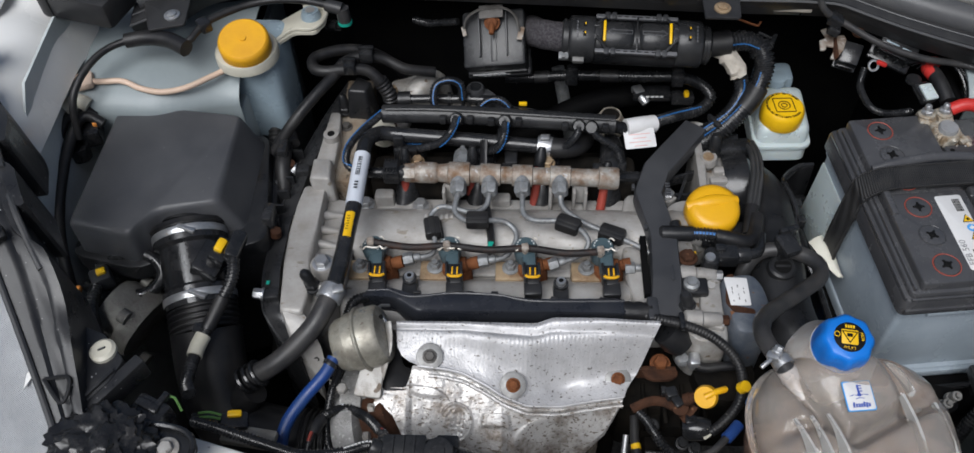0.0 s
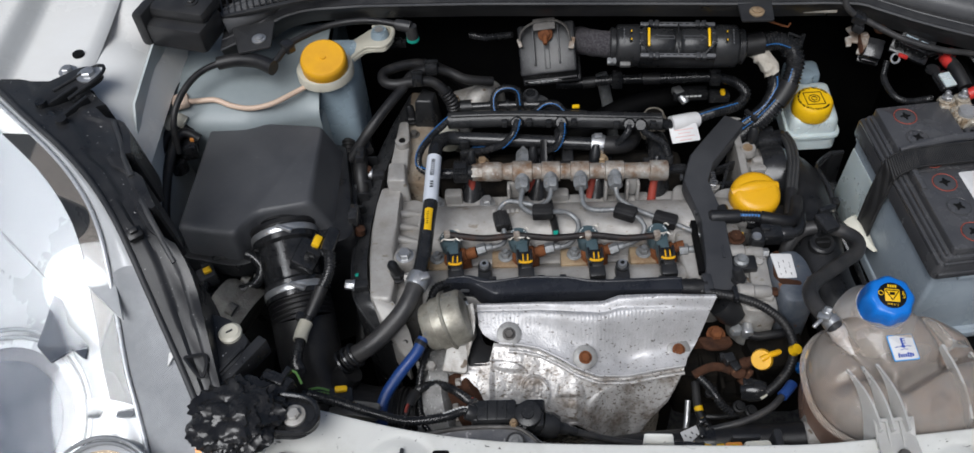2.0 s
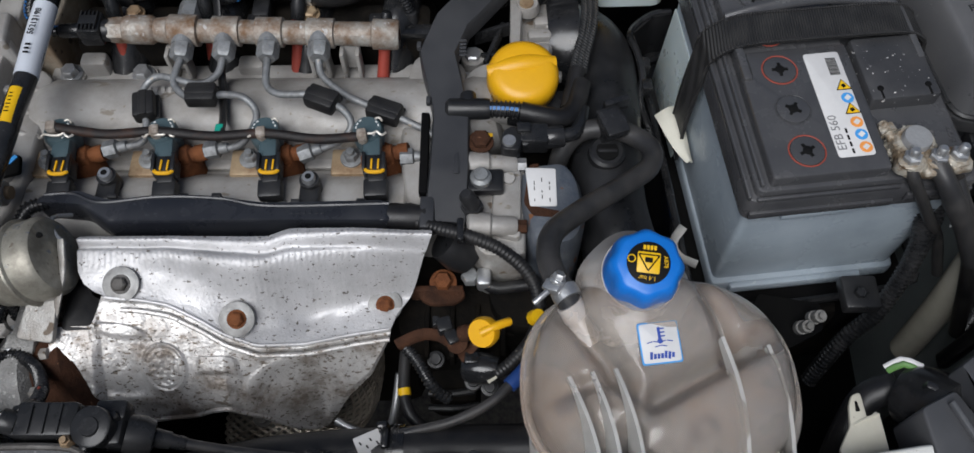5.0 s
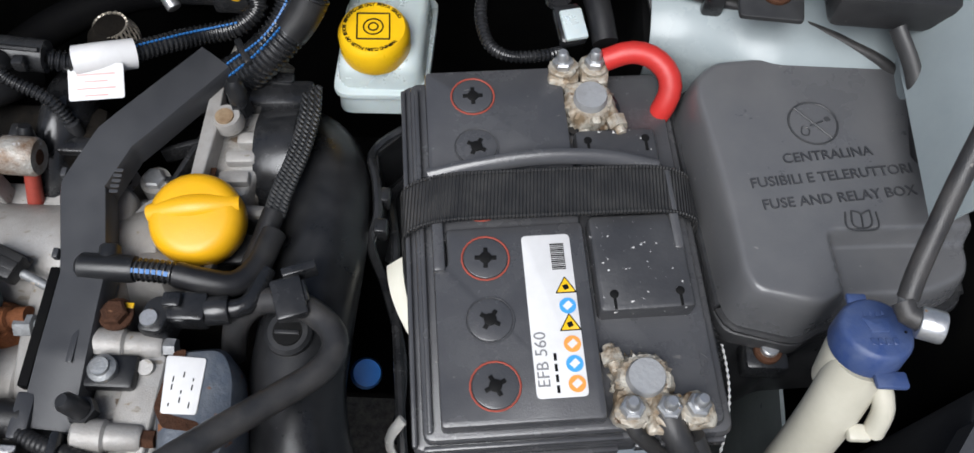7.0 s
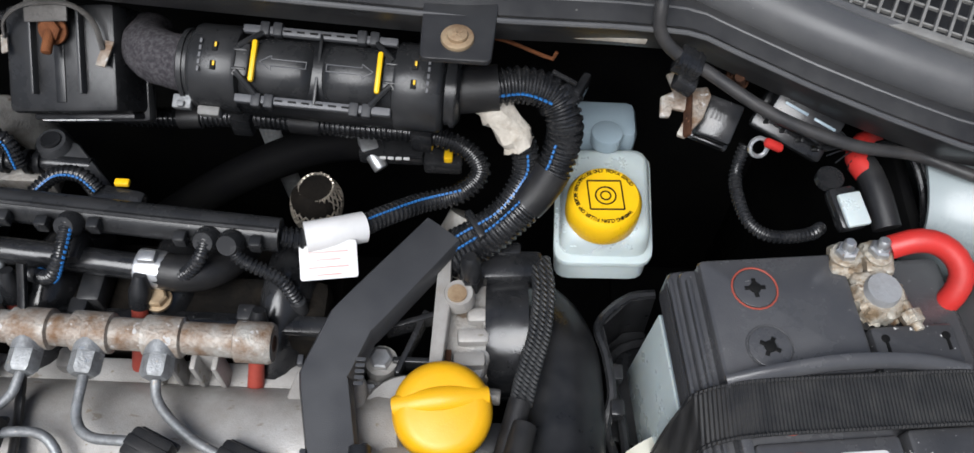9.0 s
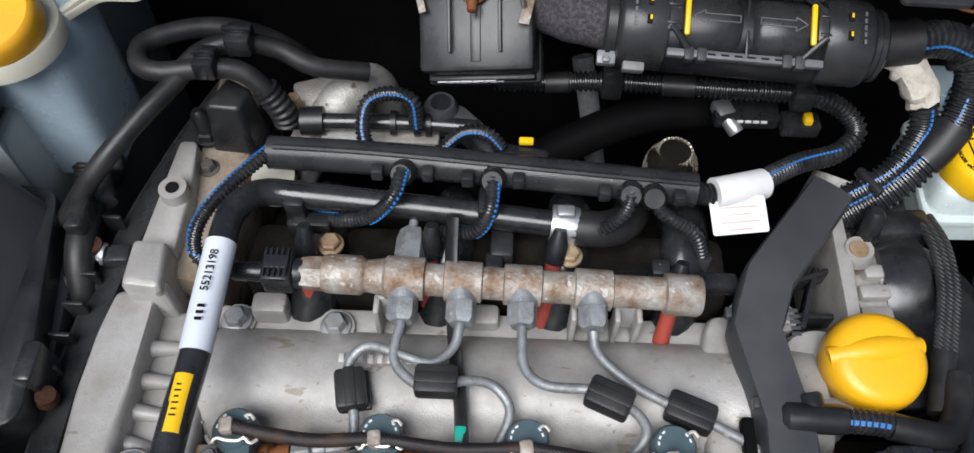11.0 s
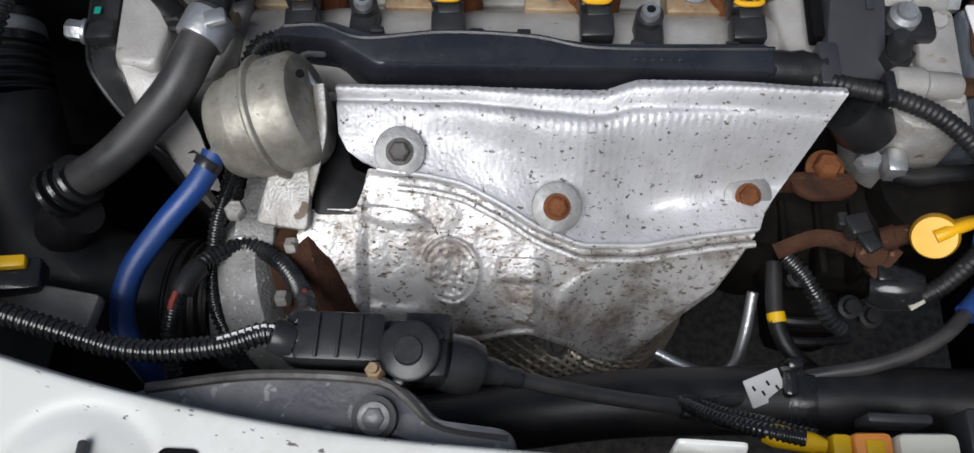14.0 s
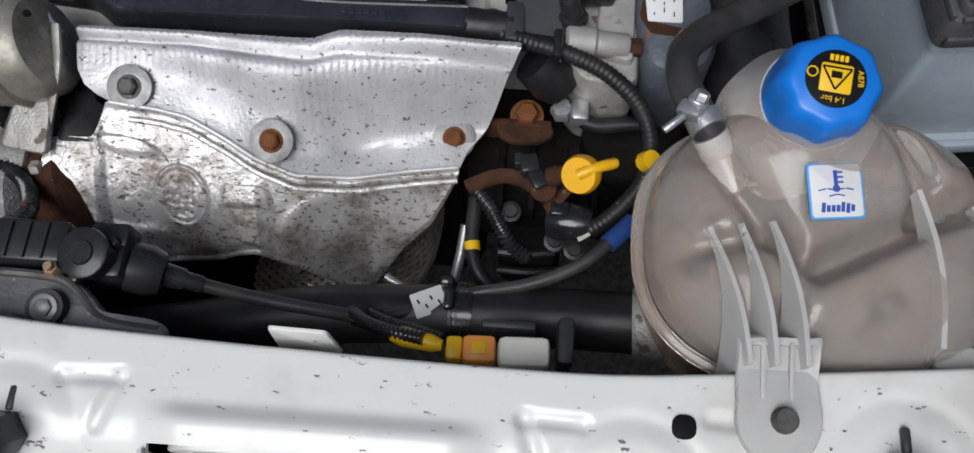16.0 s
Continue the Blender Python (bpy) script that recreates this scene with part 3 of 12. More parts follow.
def build_buffer(x, y, g):
    z = panel_height(x, y)
    b = thing("bonnet_buffer", (x, y, z), "black hexagonal rubber bonnet buffer on the white front panel", "rubber buffer", g)
    lean = Vector((0.0, -0.32, 0.95)).normalized()
    c = Vector((x, y, z + 0.001))
    part("body", lathe(c, c + lean * 0.020, [(0, 0.0125), (0.9, 0.0125), (1, 0.0115)], 6), M_DUSTY, b)
    part("socket", lathe(c + lean * 0.0195, c + lean * 0.0203, [(0, 0.0055), (1, 0.0048)], 16), M_INK, b)
    part("tongue", box((x + 0.002, y + 0.0165, z + 0.003), (0.004, 0.012, 0.005), 0.0015), M_DUSTY, b)


for bx, by in ((-0.027, 0.037), (0.095, 0.012), (0.385, 0.002), (0.504, 0.021)):
    build_buffer(bx, by, "bonnet buffers on the front panel")


def cover_z(x, y):
    return max(0.829 - 0.30 * max(0.0, 0.03 - y) - 0.9 * max(0.0, -0.04 - y) + 0.04 * max(0.0, -x - 0.02), panel_height(x, y) + 0.0035)


def build_grille_covers():
    near = [(-0.182, -0.20), (-0.176, -0.034), (-0.162, -0.024), (-0.157, -0.009), (-0.151, 0.050), (-0.144, 0.054), (-0.098, 0.048), (-0.082, 0.032), (-0.061, 0.027), (0.099, -0.010), (0.150, -0.014), (0.159, -0.022), (0.160, -0.20)]
    far = [(0.330, -0.20), (0.333, -0.034), (0.340, -0.024), (0.371, -0.021), (0.525, -0.002), (0.62, 0.020), (0.64, -0.02), (0.66, -0.20)]
    for pts in (near, far):
        left = pts is near
        c = sum((Vector(q) for q in pts), Vector((0, 0))) / len(pts)
        g = thing("grille_cover", (c.x, c.y, 0.80), "dark grey plastic cover with a raised rim over the grille", "cover", "plastic covers in front of the panel")
        edge = rounded([Vector(q) for q in pts], 0.008, 3)
        x0, x1 = min(q.x for q in edge), max(q.x for q in edge)
        y0, y1 = min(q.y for q in edge), max(q.y for q in edge)

        def inside(u, v):
            x, y, odd = x0 + (x1 - x0) * u, y0 + (y1 - y0) * v, False
            for p, q in zip(edge, edge[1:] + edge[:1]):
                if (p.y > y) != (q.y > y) and x < p.x + (q.x - p.x) * (y - p.y) / (q.y - p.y):
                    odd = not odd
            return odd
        bm = sheet(lambda u, v: Vector((x0 + (x1 - x0) * u, y0 + (y1 - y0) * v, cover_z(x0 + (x1 - x0) * u, y0 + (y1 - y0) * v))), 150, 110, 0.003, inside)
        part("shell", bm, M_GRILLE, g, sharp=40)
        line = [(q.x, q.y - 0.0015, cover_z(q.x, q.y) + 0.001) for q in rounded([Vector(q) for q in pts[1:-1]], 0.008, 3)]
        part("rim", tube(line, 0.0024, 8, 0.006), M_GRILLE, g)
        ridges = ([(-0.098, 0.044), (-0.091, -0.016)], [(-0.072, 0.026), (-0.066, -0.016), (-0.030, -0.026), (-0.022, -0.05)], [(0.099, -0.013), (0.104, -0.06)], [(-0.150, 0.000), (-0.086, -0.018), (-0.050, -0.022), (-0.028, -0.05)]) if left else ([(0.395, -0.02), (0.392, -0.07)], [(0.45, -0.012), (0.455, -0.07)], [(0.34, -0.045), (0.39, -0.040)])
        for r in ridges:
            part("ridge", tube([(x, y, cover_z(x, y) + 0.0004) for x, y in [(p[0] + (q[0] - p[0]) * k / 4, p[1] + (q[1] - p[1]) * k / 4) for p, q in zip(r, r[1:]) for k in range(5)]], 0.0016, 8, 0.004), M_GRILLE, g)
        for sx, sy in (((-0.115, 0.017), (0.126, -0.040)) if left else ((0.362, -0.052), (0.60, -0.01))):
            z = cover_z(sx, sy)
            n = Vector((0, -0.28, 0.96))
            p = Vector((sx, sy, z))
            part("screw", join(cyl(p - n * 0.002, p + n * 0.0022, 0.0085, 24), lathe(p + n * 0.002, p + n * 0.0034, [(0, 0.0058), (1, 0.0052)], 20)), M_CONN, g, "worn black plastic screw")
            part("screw_slot", join(box(p + n * 0.0035, (0.009, 0.0015, 0.0008), 0.0002, (-16, 0, 40)), box(p + n * 0.0035, (0.009, 0.0015, 0.0008), 0.0002, (-16, 0, 130))), M_INK, g)
        if left:
            p = Vector((0.062, -0.036, cover_z(0.062, -0.036)))
            # Uncut slot: a black plate gives its dark.
            part("slot", moved(slab([(-0.010, -0.006), (0.010, -0.006), (0.010, 0.006), (-0.010, 0.006)], -0.001, 0.0008, 0.0055, 0.0002), Matrix.Translation(p) @ Euler((radians(-16), 0, 0)).to_matrix().to_4x4()), M_INK, g, "black plug painting the dark of a drain slot")


build_grille_covers()


def build_lock():
    k = thing("bonnet_lock", (MID, 0.0, 0.775), "rusty steel bonnet lock with coil spring in the panel opening", "lock")
    part("bracket", join(box((0.212, 0.010, 0.80), (0.004, 0.028, 0.038), 0.001), box((0.272, 0.010, 0.80), (0.004, 0.028, 0.034), 0.001), box((0.242, 0.004, 0.783), (0.062, 0.012, 0.004), 0.001)), M_WASH, k)
    coil = [(0.222 + 0.026 * i / 48, 0.004 + 0.006 * math.cos(i * 1.05), 0.809 + 0.006 * math.sin(i * 1.05)) for i in range(49)]
    part("spring", tube(coil, 0.0013, 6, 0.0025), M_WASH, k)
    part("hook", join(box((0.245, -0.004, 0.797), (0.052, 0.010, 0.005), 0.002, (0, 0, 8)), box((0.258, -0.022, 0.79), (0.014, 0.034, 0.004), 0.0012), cyl((0.222, 0.002, 0.80), (0.232, 0.0, 0.803), 0.008, 16), lathe((0.246, -0.012, 0.797), (0.246, -0.016, 0.804), [(0, 0.026), (0.7, 0.026), (1, 0.023)], 28), box((0.268, -0.026, 0.804), (0.030, 0.012, 0.006), 0.002, (0, 0, 4)), cyl((0.262, 0.002, 0.806), (0.280, 0.0, 0.806), 0.008, 16)), M_WASH, k, "worn steel catch")
    part("rust_seat", box((0.245, 0.000, 0.800), (0.034, 0.006, 0.004), 0.001), M_RUST, k, "rusty spring seat")
    part("release_cable", tube([(0.27, 0.004, 0.806), (0.295, 0.004, 0.812), (0.330, 0.010, 0.815)], 0.003, 8), M_BLACK, k)
    for sx in (0.194, 0.287):
        part("bolt", join(cyl((sx, 0.0115, 0.822), (sx, 0.0085, 0.821), 0.0088, 18), hexnut((sx, 0.0085, 0.821), (0, -1, -0.2), 0.0062, 0.006)), M_RUST, k, "rusty nut")
        part("stud", cyl((sx, 0.003, 0.820), (sx, -0.008, 0.817), 0.0034, 12), M_WASH, k)
        part("ear", box((sx, 0.0115, 0.820), (0.026, 0.002, 0.022), 0.001), M_WASH, k)


build_lock()


def build_shell():
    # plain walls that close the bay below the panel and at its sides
    solo("wall_front", box((MID, -0.03, 0.50), (1.1, 0.02, 0.58), 0.003), M_SHADEBLK, (MID, -0.03, 0.2), "black radiator side of the bay under the panel", "wall", kind="structure")
    solo("firewall", box((MID, 0.80, 0.55), (1.40, 0.03, 0.80), 0.003), M_SHADEBLK, (MID, 0.80, 0.15), "black bulkhead behind the engine", "wall", kind="structure")
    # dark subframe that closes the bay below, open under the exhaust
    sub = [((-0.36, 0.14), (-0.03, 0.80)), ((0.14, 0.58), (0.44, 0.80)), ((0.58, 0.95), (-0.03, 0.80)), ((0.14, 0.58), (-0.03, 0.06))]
    solo("floor", join(*[box(((a[0] + a[1]) / 2, (b[0] + b[1]) / 2, 0.33 + 0.004 * i), (a[1] - a[0], b[1] - b[0], 0.02), 0.002) for i, (a, b) in enumerate(sub)]), M_SHADEBLK, (MID, 0.4, 0.32), "black undertray and subframe below the engine", "floor", kind="structure")
    for side in (0, 1):
        s = 1 if side == 0 else -1

        def X(x):
            return x if side == 0 else mirror_x(x)

        w = thing("inner_wing", (X(-0.40), 0.35, 0.2), "pale grey painted inner wing beside the bay" if side == 0 else "pale grey painted inner wing behind the fuse box", "car panel", "inner wings", "structure")

        def wall(u, v):
            y = 0.03 + 0.77 * u
            top = 0.72 + 0.15 * smoothstep(0.10, 0.16, y) + 0.08 * smoothstep(0.40, 0.46, y) if side == 0 else 0.66 + 0.27 * smoothstep(0.46, 0.50, y)
            z = 0.25 + (top - 0.25) * v
            x = -0.345 - 0.016 * smoothstep(0.75, 0.95, z) - 0.02 * smoothstep(0.25, 0.7, y)
            return Vector((X(x), y, z))
        part("side_wall", sheet(wall, 30, 24, 0.003), M_GREY if side == 0 else M_TOWER, w)

        def tower(u, v):
            # strut tower with a rounded brow
            x = -0.375 + (0.205 if side == 0 else 0.160) * u
            a = v * math.pi * 0.5
            k = smoothstep(0.5, 1.0, u)
            if v < 0.5:
                y = 0.505 + 0.03 * k - 0.02 * (1 - math.cos(v * 2 * 1.57)) * 0
                z = 0.45 + 0.40 * v * 2
            else:
                b = (v - 0.5) * 2 * 1.57
                y = 0.505 + 0.03 * k + 0.17 * (1 - math.cos(b)) ** 0.9
                z = 0.85 + 0.030 * math.sin(min(1.57, b * 1.8)) + 0.012 * (1 - k)
            return Vector((X(x), y, z))
        if side == 1:
            part("arch_liner", box((0.935, 0.27, 0.56), (0.012, 0.50, 0.60), 0.003), M_SHADEBLK, w, "black arch liner")
        part("strut_tower", sheet(tower, 20, 36, 0.003), M_TOWER, w, "blue grey strut tower")
        part("tower_side", box((X(-0.176) if side == 0 else X(-0.220), 0.67, 0.61), (0.01, 0.27, 0.46), 0.004), M_TOWER if side == 0 else M_SHADEBLK, w)

        # outer wing with its gutter
        o = thing("wing", (X(-0.48), 0.35, 0.3), "glossy white front wing of the car", "car panel", "wings", "structure")

        def skin(u, v):
            y = 0.395 + 0.62 * u
            line = -0.463 - 0.055 * u + 0.020 * math.sin(3.1 * u)
            if v < 0.28:
                t = v / 0.28
                return Vector((X(line + 0.034 - 0.082 * t), y, 0.972 + 0.014 * u + 0.006 * t - 0.010 * smoothstep(0.10, 0.0, t)))
            if v < 0.42:
                t = (v - 0.28) / 0.14
                return Vector((X(line - 0.048 - 0.022 * t), y, 0.978 + 0.014 * u + 0.030 * smoothstep(0, 1, t)))
            t = (v - 0.42) / 0.58
            return Vector((X(line - 0.070 - 0.13 * math.sin(t * 1.35)), y, 1.008 + 0.014 * u + 0.01 * math.sin(t * 3.1) * (1 - t) - 0.35 * (1 - math.cos(t * 1.4))))
        part("outer_skin", sheet(skin, 40, 40, 0.0015), M_WHITE2, o, sharp=60)

        def ledge(u, v):
            y = 0.385 + 0.535 * u
            x = -0.352 - 0.085 * v - 0.015 * u
            z = 0.948 + 0.018 * v ** 0.5 - 0.05 * (1 - v) ** 4 - 0.012 * math.exp(-((y - 0.60) / 0.03) ** 2)
            return Vector((X(x), y, z))
        part("inner_ledge", sheet(ledge, 30, 12, 0.0016), M_WHITE2 if side == 0 else M_TOWER, o)
        part("bolt", hexnut((X(-0.450), 0.500, 0.978), (0, 0, 1), 0.007, 0.006, 0.011), M_ZINC, o, "zinc bolt")
        # Black discs paint the dark of the drain holes.
        for hx, hy, rx, ry in ((-0.447, 0.532, 0.0075, 0.005), (-0.412, 0.452, 0.011, 0.011)):
            part("hole", lathe((X(hx), hy, 0.970), (X(hx), hy, 0.9795), [(0, rx), (1, rx * 0.95)], 18), M_INK, o, "black plug painting the dark of a drain hole")


build_shell()


COWL = ((-0.42, 0.556, 0.930), (-0.30, 0.575, 0.935), (-0.245, 0.612, 0.937), (-0.222, 0.640, 0.938), (-0.19, 0.654, 0.940), (-0.11, 0.650, 0.945), (0.05, 0.632, 0.953), (0.24, 0.614, 0.956), (0.42, 0.604, 0.953),
        (0.500, 0.610, 0.946), (0.538, 0.613, 0.940), (0.574, 0.600, 0.933), (0.609, 0.585, 0.928), (0.644, 0.570, 0.925), (0.692, 0.553, 0.920), (0.741, 0.544, 0.917), (0.80, 0.538, 0.917), (0.90, 0.53, 0.917))


def cowl_edge(x):
    """How far back the scuttle's lower edge stands, and how high."""
    return lines(x, [(p[0], p[1]) for p in COWL]), lines(x, [(p[0], p[2]) for p in COWL])


def build_scuttle():
    c = thing("scuttle_panel", (MID, 0.8, 0.9), "black plastic scuttle panel under the windscreen with a grey seal", "car panel", kind="structure")
    x0, x1 = -0.29, 0.785
    way = smooth_path([(x, *cowl_edge(x)) for x in [x0 + (x1 - x0) * i / 48 for i in range(49)]], 0.008)
    n = len(way) - 1

    def f(u, v):
        q = way[round(u * n)]
        if v < 0.2:
            return q + Vector((0, 0.014 * (1 - v / 0.2), -0.030 + 0.030 * v / 0.2))
        t = (v - 0.2) / 0.8
        return q + Vector((0, 0.045 * t, 0.004 * math.sin(t * 3.1) + 0.006 * t))
    part("apron", sheet(f, n, 12, 0.0025), M_SCUT, c)
    part("lip", tube([q + Vector((0, -0.001, 0.0005)) for q in way[::2]], 0.0017, 8, 0.012), M_SEAL, c)
    part("lip_line", tube([q + Vector((0, 0.0145, 0.0045)) for q in way[::2]], 0.0012, 6, 0.012), M_SEAL, c)
    part("seal", tube([q + Vector((0, 0.036, 0.013)) for q in way[::2]], 0.0165, 18, 0.012, flat=0.85), M_SEAL, c, "thick grey rubber bonnet seal")
    part("seal_ridge", tube([q + Vector((0, 0.048, 0.026)) for q in way[::2]], 0.0035, 8, 0.012), M_SEAL, c)

    def top(u, v):
        q = way[round(u * n)]
        return q + Vector((0, 0.046 + 0.34 * v, 0.006 + 0.03 * v))
    part("upper_tray", sheet(top, n, 8, 0.004), M_SCUT, c)
    # fixing tabs with their rusty screws
    bm = slab([(-0.020, -0.018), (0.020, -0.018), (0.022, 0.03), (-0.022, 0.03)], -0.003, 0.0, 0.004, m=at(0.399, 0.590, 0.9545, 4, 0, -2))
    part("tab", bm, M_SCUT, c)
    part("tab", slab([(-0.019, -0.019), (0.019, -0.019), (0.021, 0.03), (-0.021, 0.03)], -0.003, 0.0, 0.003, m=at(0.756, 0.530, 0.9185, 4, 0, -4)), M_SCUT, c)
    part("tab", slab([(-0.028, -0.020), (0.014, -0.018), (0.022, 0.03), (-0.034, 0.03)], -0.003, 0.0, 0.004, m=at(-0.237, 0.588, 0.9465, 6, 0, 12)), M_SCUT, c)
    for p0, mt in ((Vector((0.399, 0.587, 0.955)), M_GOLD), (Vector((0.759, 0.530, 0.919)), M_RUST), (Vector((-0.237, 0.587, 0.947)), M_ZINC)):
        part("screw", join(cyl(p0 + Vector((0, 0, -0.002)), p0 + Vector((0, 0, 0.0015)), 0.0095, 24), cyl(p0, p0 + Vector((0, 0, 0.004)), 0.006, 18), box(p0 + Vector((0, 0, 0.004)), (0.007, 0.0014, 0.001), 0.0003, (0, 0, 30)), box(p0 + Vector((0, 0, 0.004)), (0.007, 0.0014, 0.001), 0.0003, (0, 0, 120))), mt, c, "rusty screw" if mt is M_RUST else "weathered screw")
    part("paint_edge", box((0.47, 0.620, 0.928), (0.085, 0.004, 0.005), 0.001, (0, 3, 0)), M_TAPE, c, "frayed pale edge of the insulation")
    # air grilles of thin bars on both sides
    for s in (1, -1):
        cx = 0.680 if s == 1 else -0.255
        g = thing("air_grille", (cx, 0.655, 0.955), "dusty grey plastic air grille of the scuttle", "grille", "scuttle grilles")
        m = at(cx, 0.655 if s == 1 else 0.675, 0.957 if s == 1 else 0.968, 8, 0, -24 if s == 1 else 16)
        part("frame", join(*[moved(box(cc, ss, 0.001), m) for cc, ss in (((0, -0.048, 0), (0.20, 0.006, 0.006)), ((0, 0.048, 0), (0.20, 0.006, 0.006)), ((-0.10, 0, 0), (0.005, 0.096, 0.006)), ((0.10, 0, 0), (0.005, 0.096, 0.006)))]), M_MESHG if s == 1 else M_SCUT, g)
        for i in range(24):
            part("bar", moved(box((-0.095 + 0.0082 * i, 0, 0), (0.0018, 0.094, 0.006), 0.0005, seg=1), m), M_MESHG if s == 1 else M_SCUT, g)
        for j in range(7):
            part("cross_bar", moved(box((0, -0.039 + 0.013 * j, -0.001), (0.20, 0.0015, 0.003), 0.0005, seg=1), m), M_MESHG if s == 1 else M_SCUT, g)
    # hinge covers at both ends
    h = thing("hinge_cover", (-0.335, 0.59, 0.93), "black plastic bonnet hinge cover at the end of the scuttle", "cover", "hinge covers")
    rz = -16
    part("shell", join(box((-0.336, 0.600, 0.962), (0.092, 0.056, 0.036), 0.007, (0, 0, rz)), box((-0.330, 0.612, 0.985), (0.084, 0.050, 0.020), 0.008, (0, 0, rz)), box((-0.375, 0.605, 0.972), (0.016, 0.05, 0.05), 0.005, (0, 0, rz))), M_SCUT, h)
    part("hinge_pin", hexnut((-0.315, 0.605, 0.996), (0, 0, 1), 0.006, 0.004, 0.009), M_SCUT, h)
    h = thing("hinge_cover", (0.82, 0.52, 0.90), "black plastic bonnet hinge cover behind the fuse box", "cover", "hinge covers")
    part("shell", join(box((0.822, 0.528, 0.928), (0.072, 0.045, 0.026), 0.006, (0, 0, -2)), box((0.840, 0.545, 0.955), (0.09, 0.05, 0.03), 0.008, (0, 0, 8))), M_SCUT, h)
    part("stay_strap", tube([(0.826, 0.506, 0.92), (0.838, 0.48, 0.905), (0.850, 0.44, 0.87), (0.862, 0.40, 0.84), (0.87, 0.37, 0.80)], 0.005, 10, flat=0.5), M_SCUT, h)


build_scuttle()

# ---------- engine ----------
def build_engine():
    e = thing("engine", (0.14, 0.40, 0.35), "grey cast aluminium four cylinder diesel engine, dusty and stained", "engine")
    part("block", join(box((0.13, 0.40, 0.56), (0.36, 0.20, 0.33), 0.02), box((0.13, 0.30, 0.55), (0.33, 0.12, 0.24), 0.02)), M_GRIMSHADE, e, "grimy engine block with bay shade in its colour")
    # rear cam housing, half round, with end swells
    prof = [(0, 0.030), (0.02, 0.040), (0.05, 0.044), (0.93, 0.044), (0.965, 0.047), (1, 0.044)]
    cover = lathe((-0.045, 0.412, 0.737), (0.335, 0.412, 0.737), prof, 40)
    part("cam_cover", join(cover, box((0.145, 0.412, 0.722), (0.37, 0.105, 0.05), 0.006)), M_ALU, e, "smooth grey cam cover")
    part("front_cam_cover", join(lathe((-0.030, 0.322, 0.738), (0.305, 0.322, 0.738), [(0, 0.026), (0.02, 0.032), (0.97, 0.032), (1, 0.024)], 32), box((0.137, 0.322, 0.722), (0.33, 0.075, 0.05), 0.006)), M_ALU, e)
    # Darker casting colour carries the shadow round the injectors as well as dirt.
    part("injector_trough", box((0.14, 0.362, 0.724), (0.34, 0.05, 0.04), 0.004), M_HORN, e, "dirty trough under the injectors, darkened for their shadow")
    # cast inscription on the cover
    part("cast_mark", join(*[box((0.060 + 0.0062 * i, 0.4215, 0.7805), (0.0036, 0.006, 0.0012), 0.0003, (12, 0, 0)) for i in range(10)]), M_ALU, e)
    # rear rim with bosses and bolts
    part("rear_rim", box((0.14, 0.458, 0.735), (0.36, 0.022, 0.045), 0.004), M_ALU, e)
    for bx, by, bz in ((0.05, 0.452, 0.764), (0.309, 0.448, 0.758), (-0.018, 0.455, 0.762), (0.345, 0.45, 0.752)):
        part("boss", lathe((bx, by, 0.72), (bx, by, bz - 0.002), [(0, 0.016), (0.8, 0.0135), (1, 0.0125)], 20), M_ALU, e)
        part("bolt", hexnut((bx, by, bz), (0, 0, 1), 0.0078, 0.008, 0.0105), M_ZINC, e, "grey hexagon bolt")
    for bx, bh in ((0.005, 0.774), (0.148, 0.768)):
        part("rib_boss", box((bx, 0.463, bh - 0.020), (0.024, 0.016, 0.042), 0.004), M_ALU, e)
    for bx in (0.087, 0.215, 0.243):
        part("rail_bracket", join(box((bx - 0.007, 0.455, 0.768), (0.004, 0.014, 0.05), 0.0015), box((bx + 0.007, 0.455, 0.768), (0.004, 0.014, 0.05), 0.0015), box((bx, 0.461, 0.778), (0.017, 0.005, 0.03), 0.0015)), M_ALU, e)
    # gold clamps beside the injectors
    for i in range(4):
        x = 0.008 + 0.0868 * i
        part("injector_clamp", join(box((x - 0.021, 0.354, 0.752), (0.033, 0.026, 0.030), 0.002)), M_GOLD, e, "yellowed injector clamp")
        part("clamp_nut", hexnut((x - 0.020, 0.357, 0.768), (0, 0, 1), 0.0064, 0.007, 0.0098, 0.004), M_PIPE, e)
        part("rusty_body", lathe((x + 0.004, 0.356, 0.735), (x + 0.004, 0.356, 0.772), [(0, 0.019), (0.7, 0.0185), (1, 0.015)], 20), M_RUST2, e, "rusty injector body")
        part("rusty_branch", lathe((x + 0.008, 0.357, 0.770), (x + 0.030, 0.3595, 0.775), [(0, 0.010), (0.4, 0.009), (0.45, 0.0065), (0.6, 0.0065), (0.62, 0.0075), (1, 0.0072)], 14), M_RUST2, e)
    # ring studs on the front cover
    for sx, sy in ((0.049, 0.327), (0.218, 0.322)):
        part("stud_plate", join(box((sx, sy - 0.006, 0.776), (0.017, 0.024, 0.010), 0.003), lathe((sx, sy + 0.003, 0.770), (sx, sy + 0.003, 0.785), [(0, 0.0088), (1, 0.0082)], 18)), M_BLACK, e)
        part("stud", join(lathe((sx, sy + 0.003, 0.782), (sx, sy + 0.003, 0.790), [(0, 0.0058), (0.8, 0.0058), (1, 0.005)], 16)), M_ZINC, e)
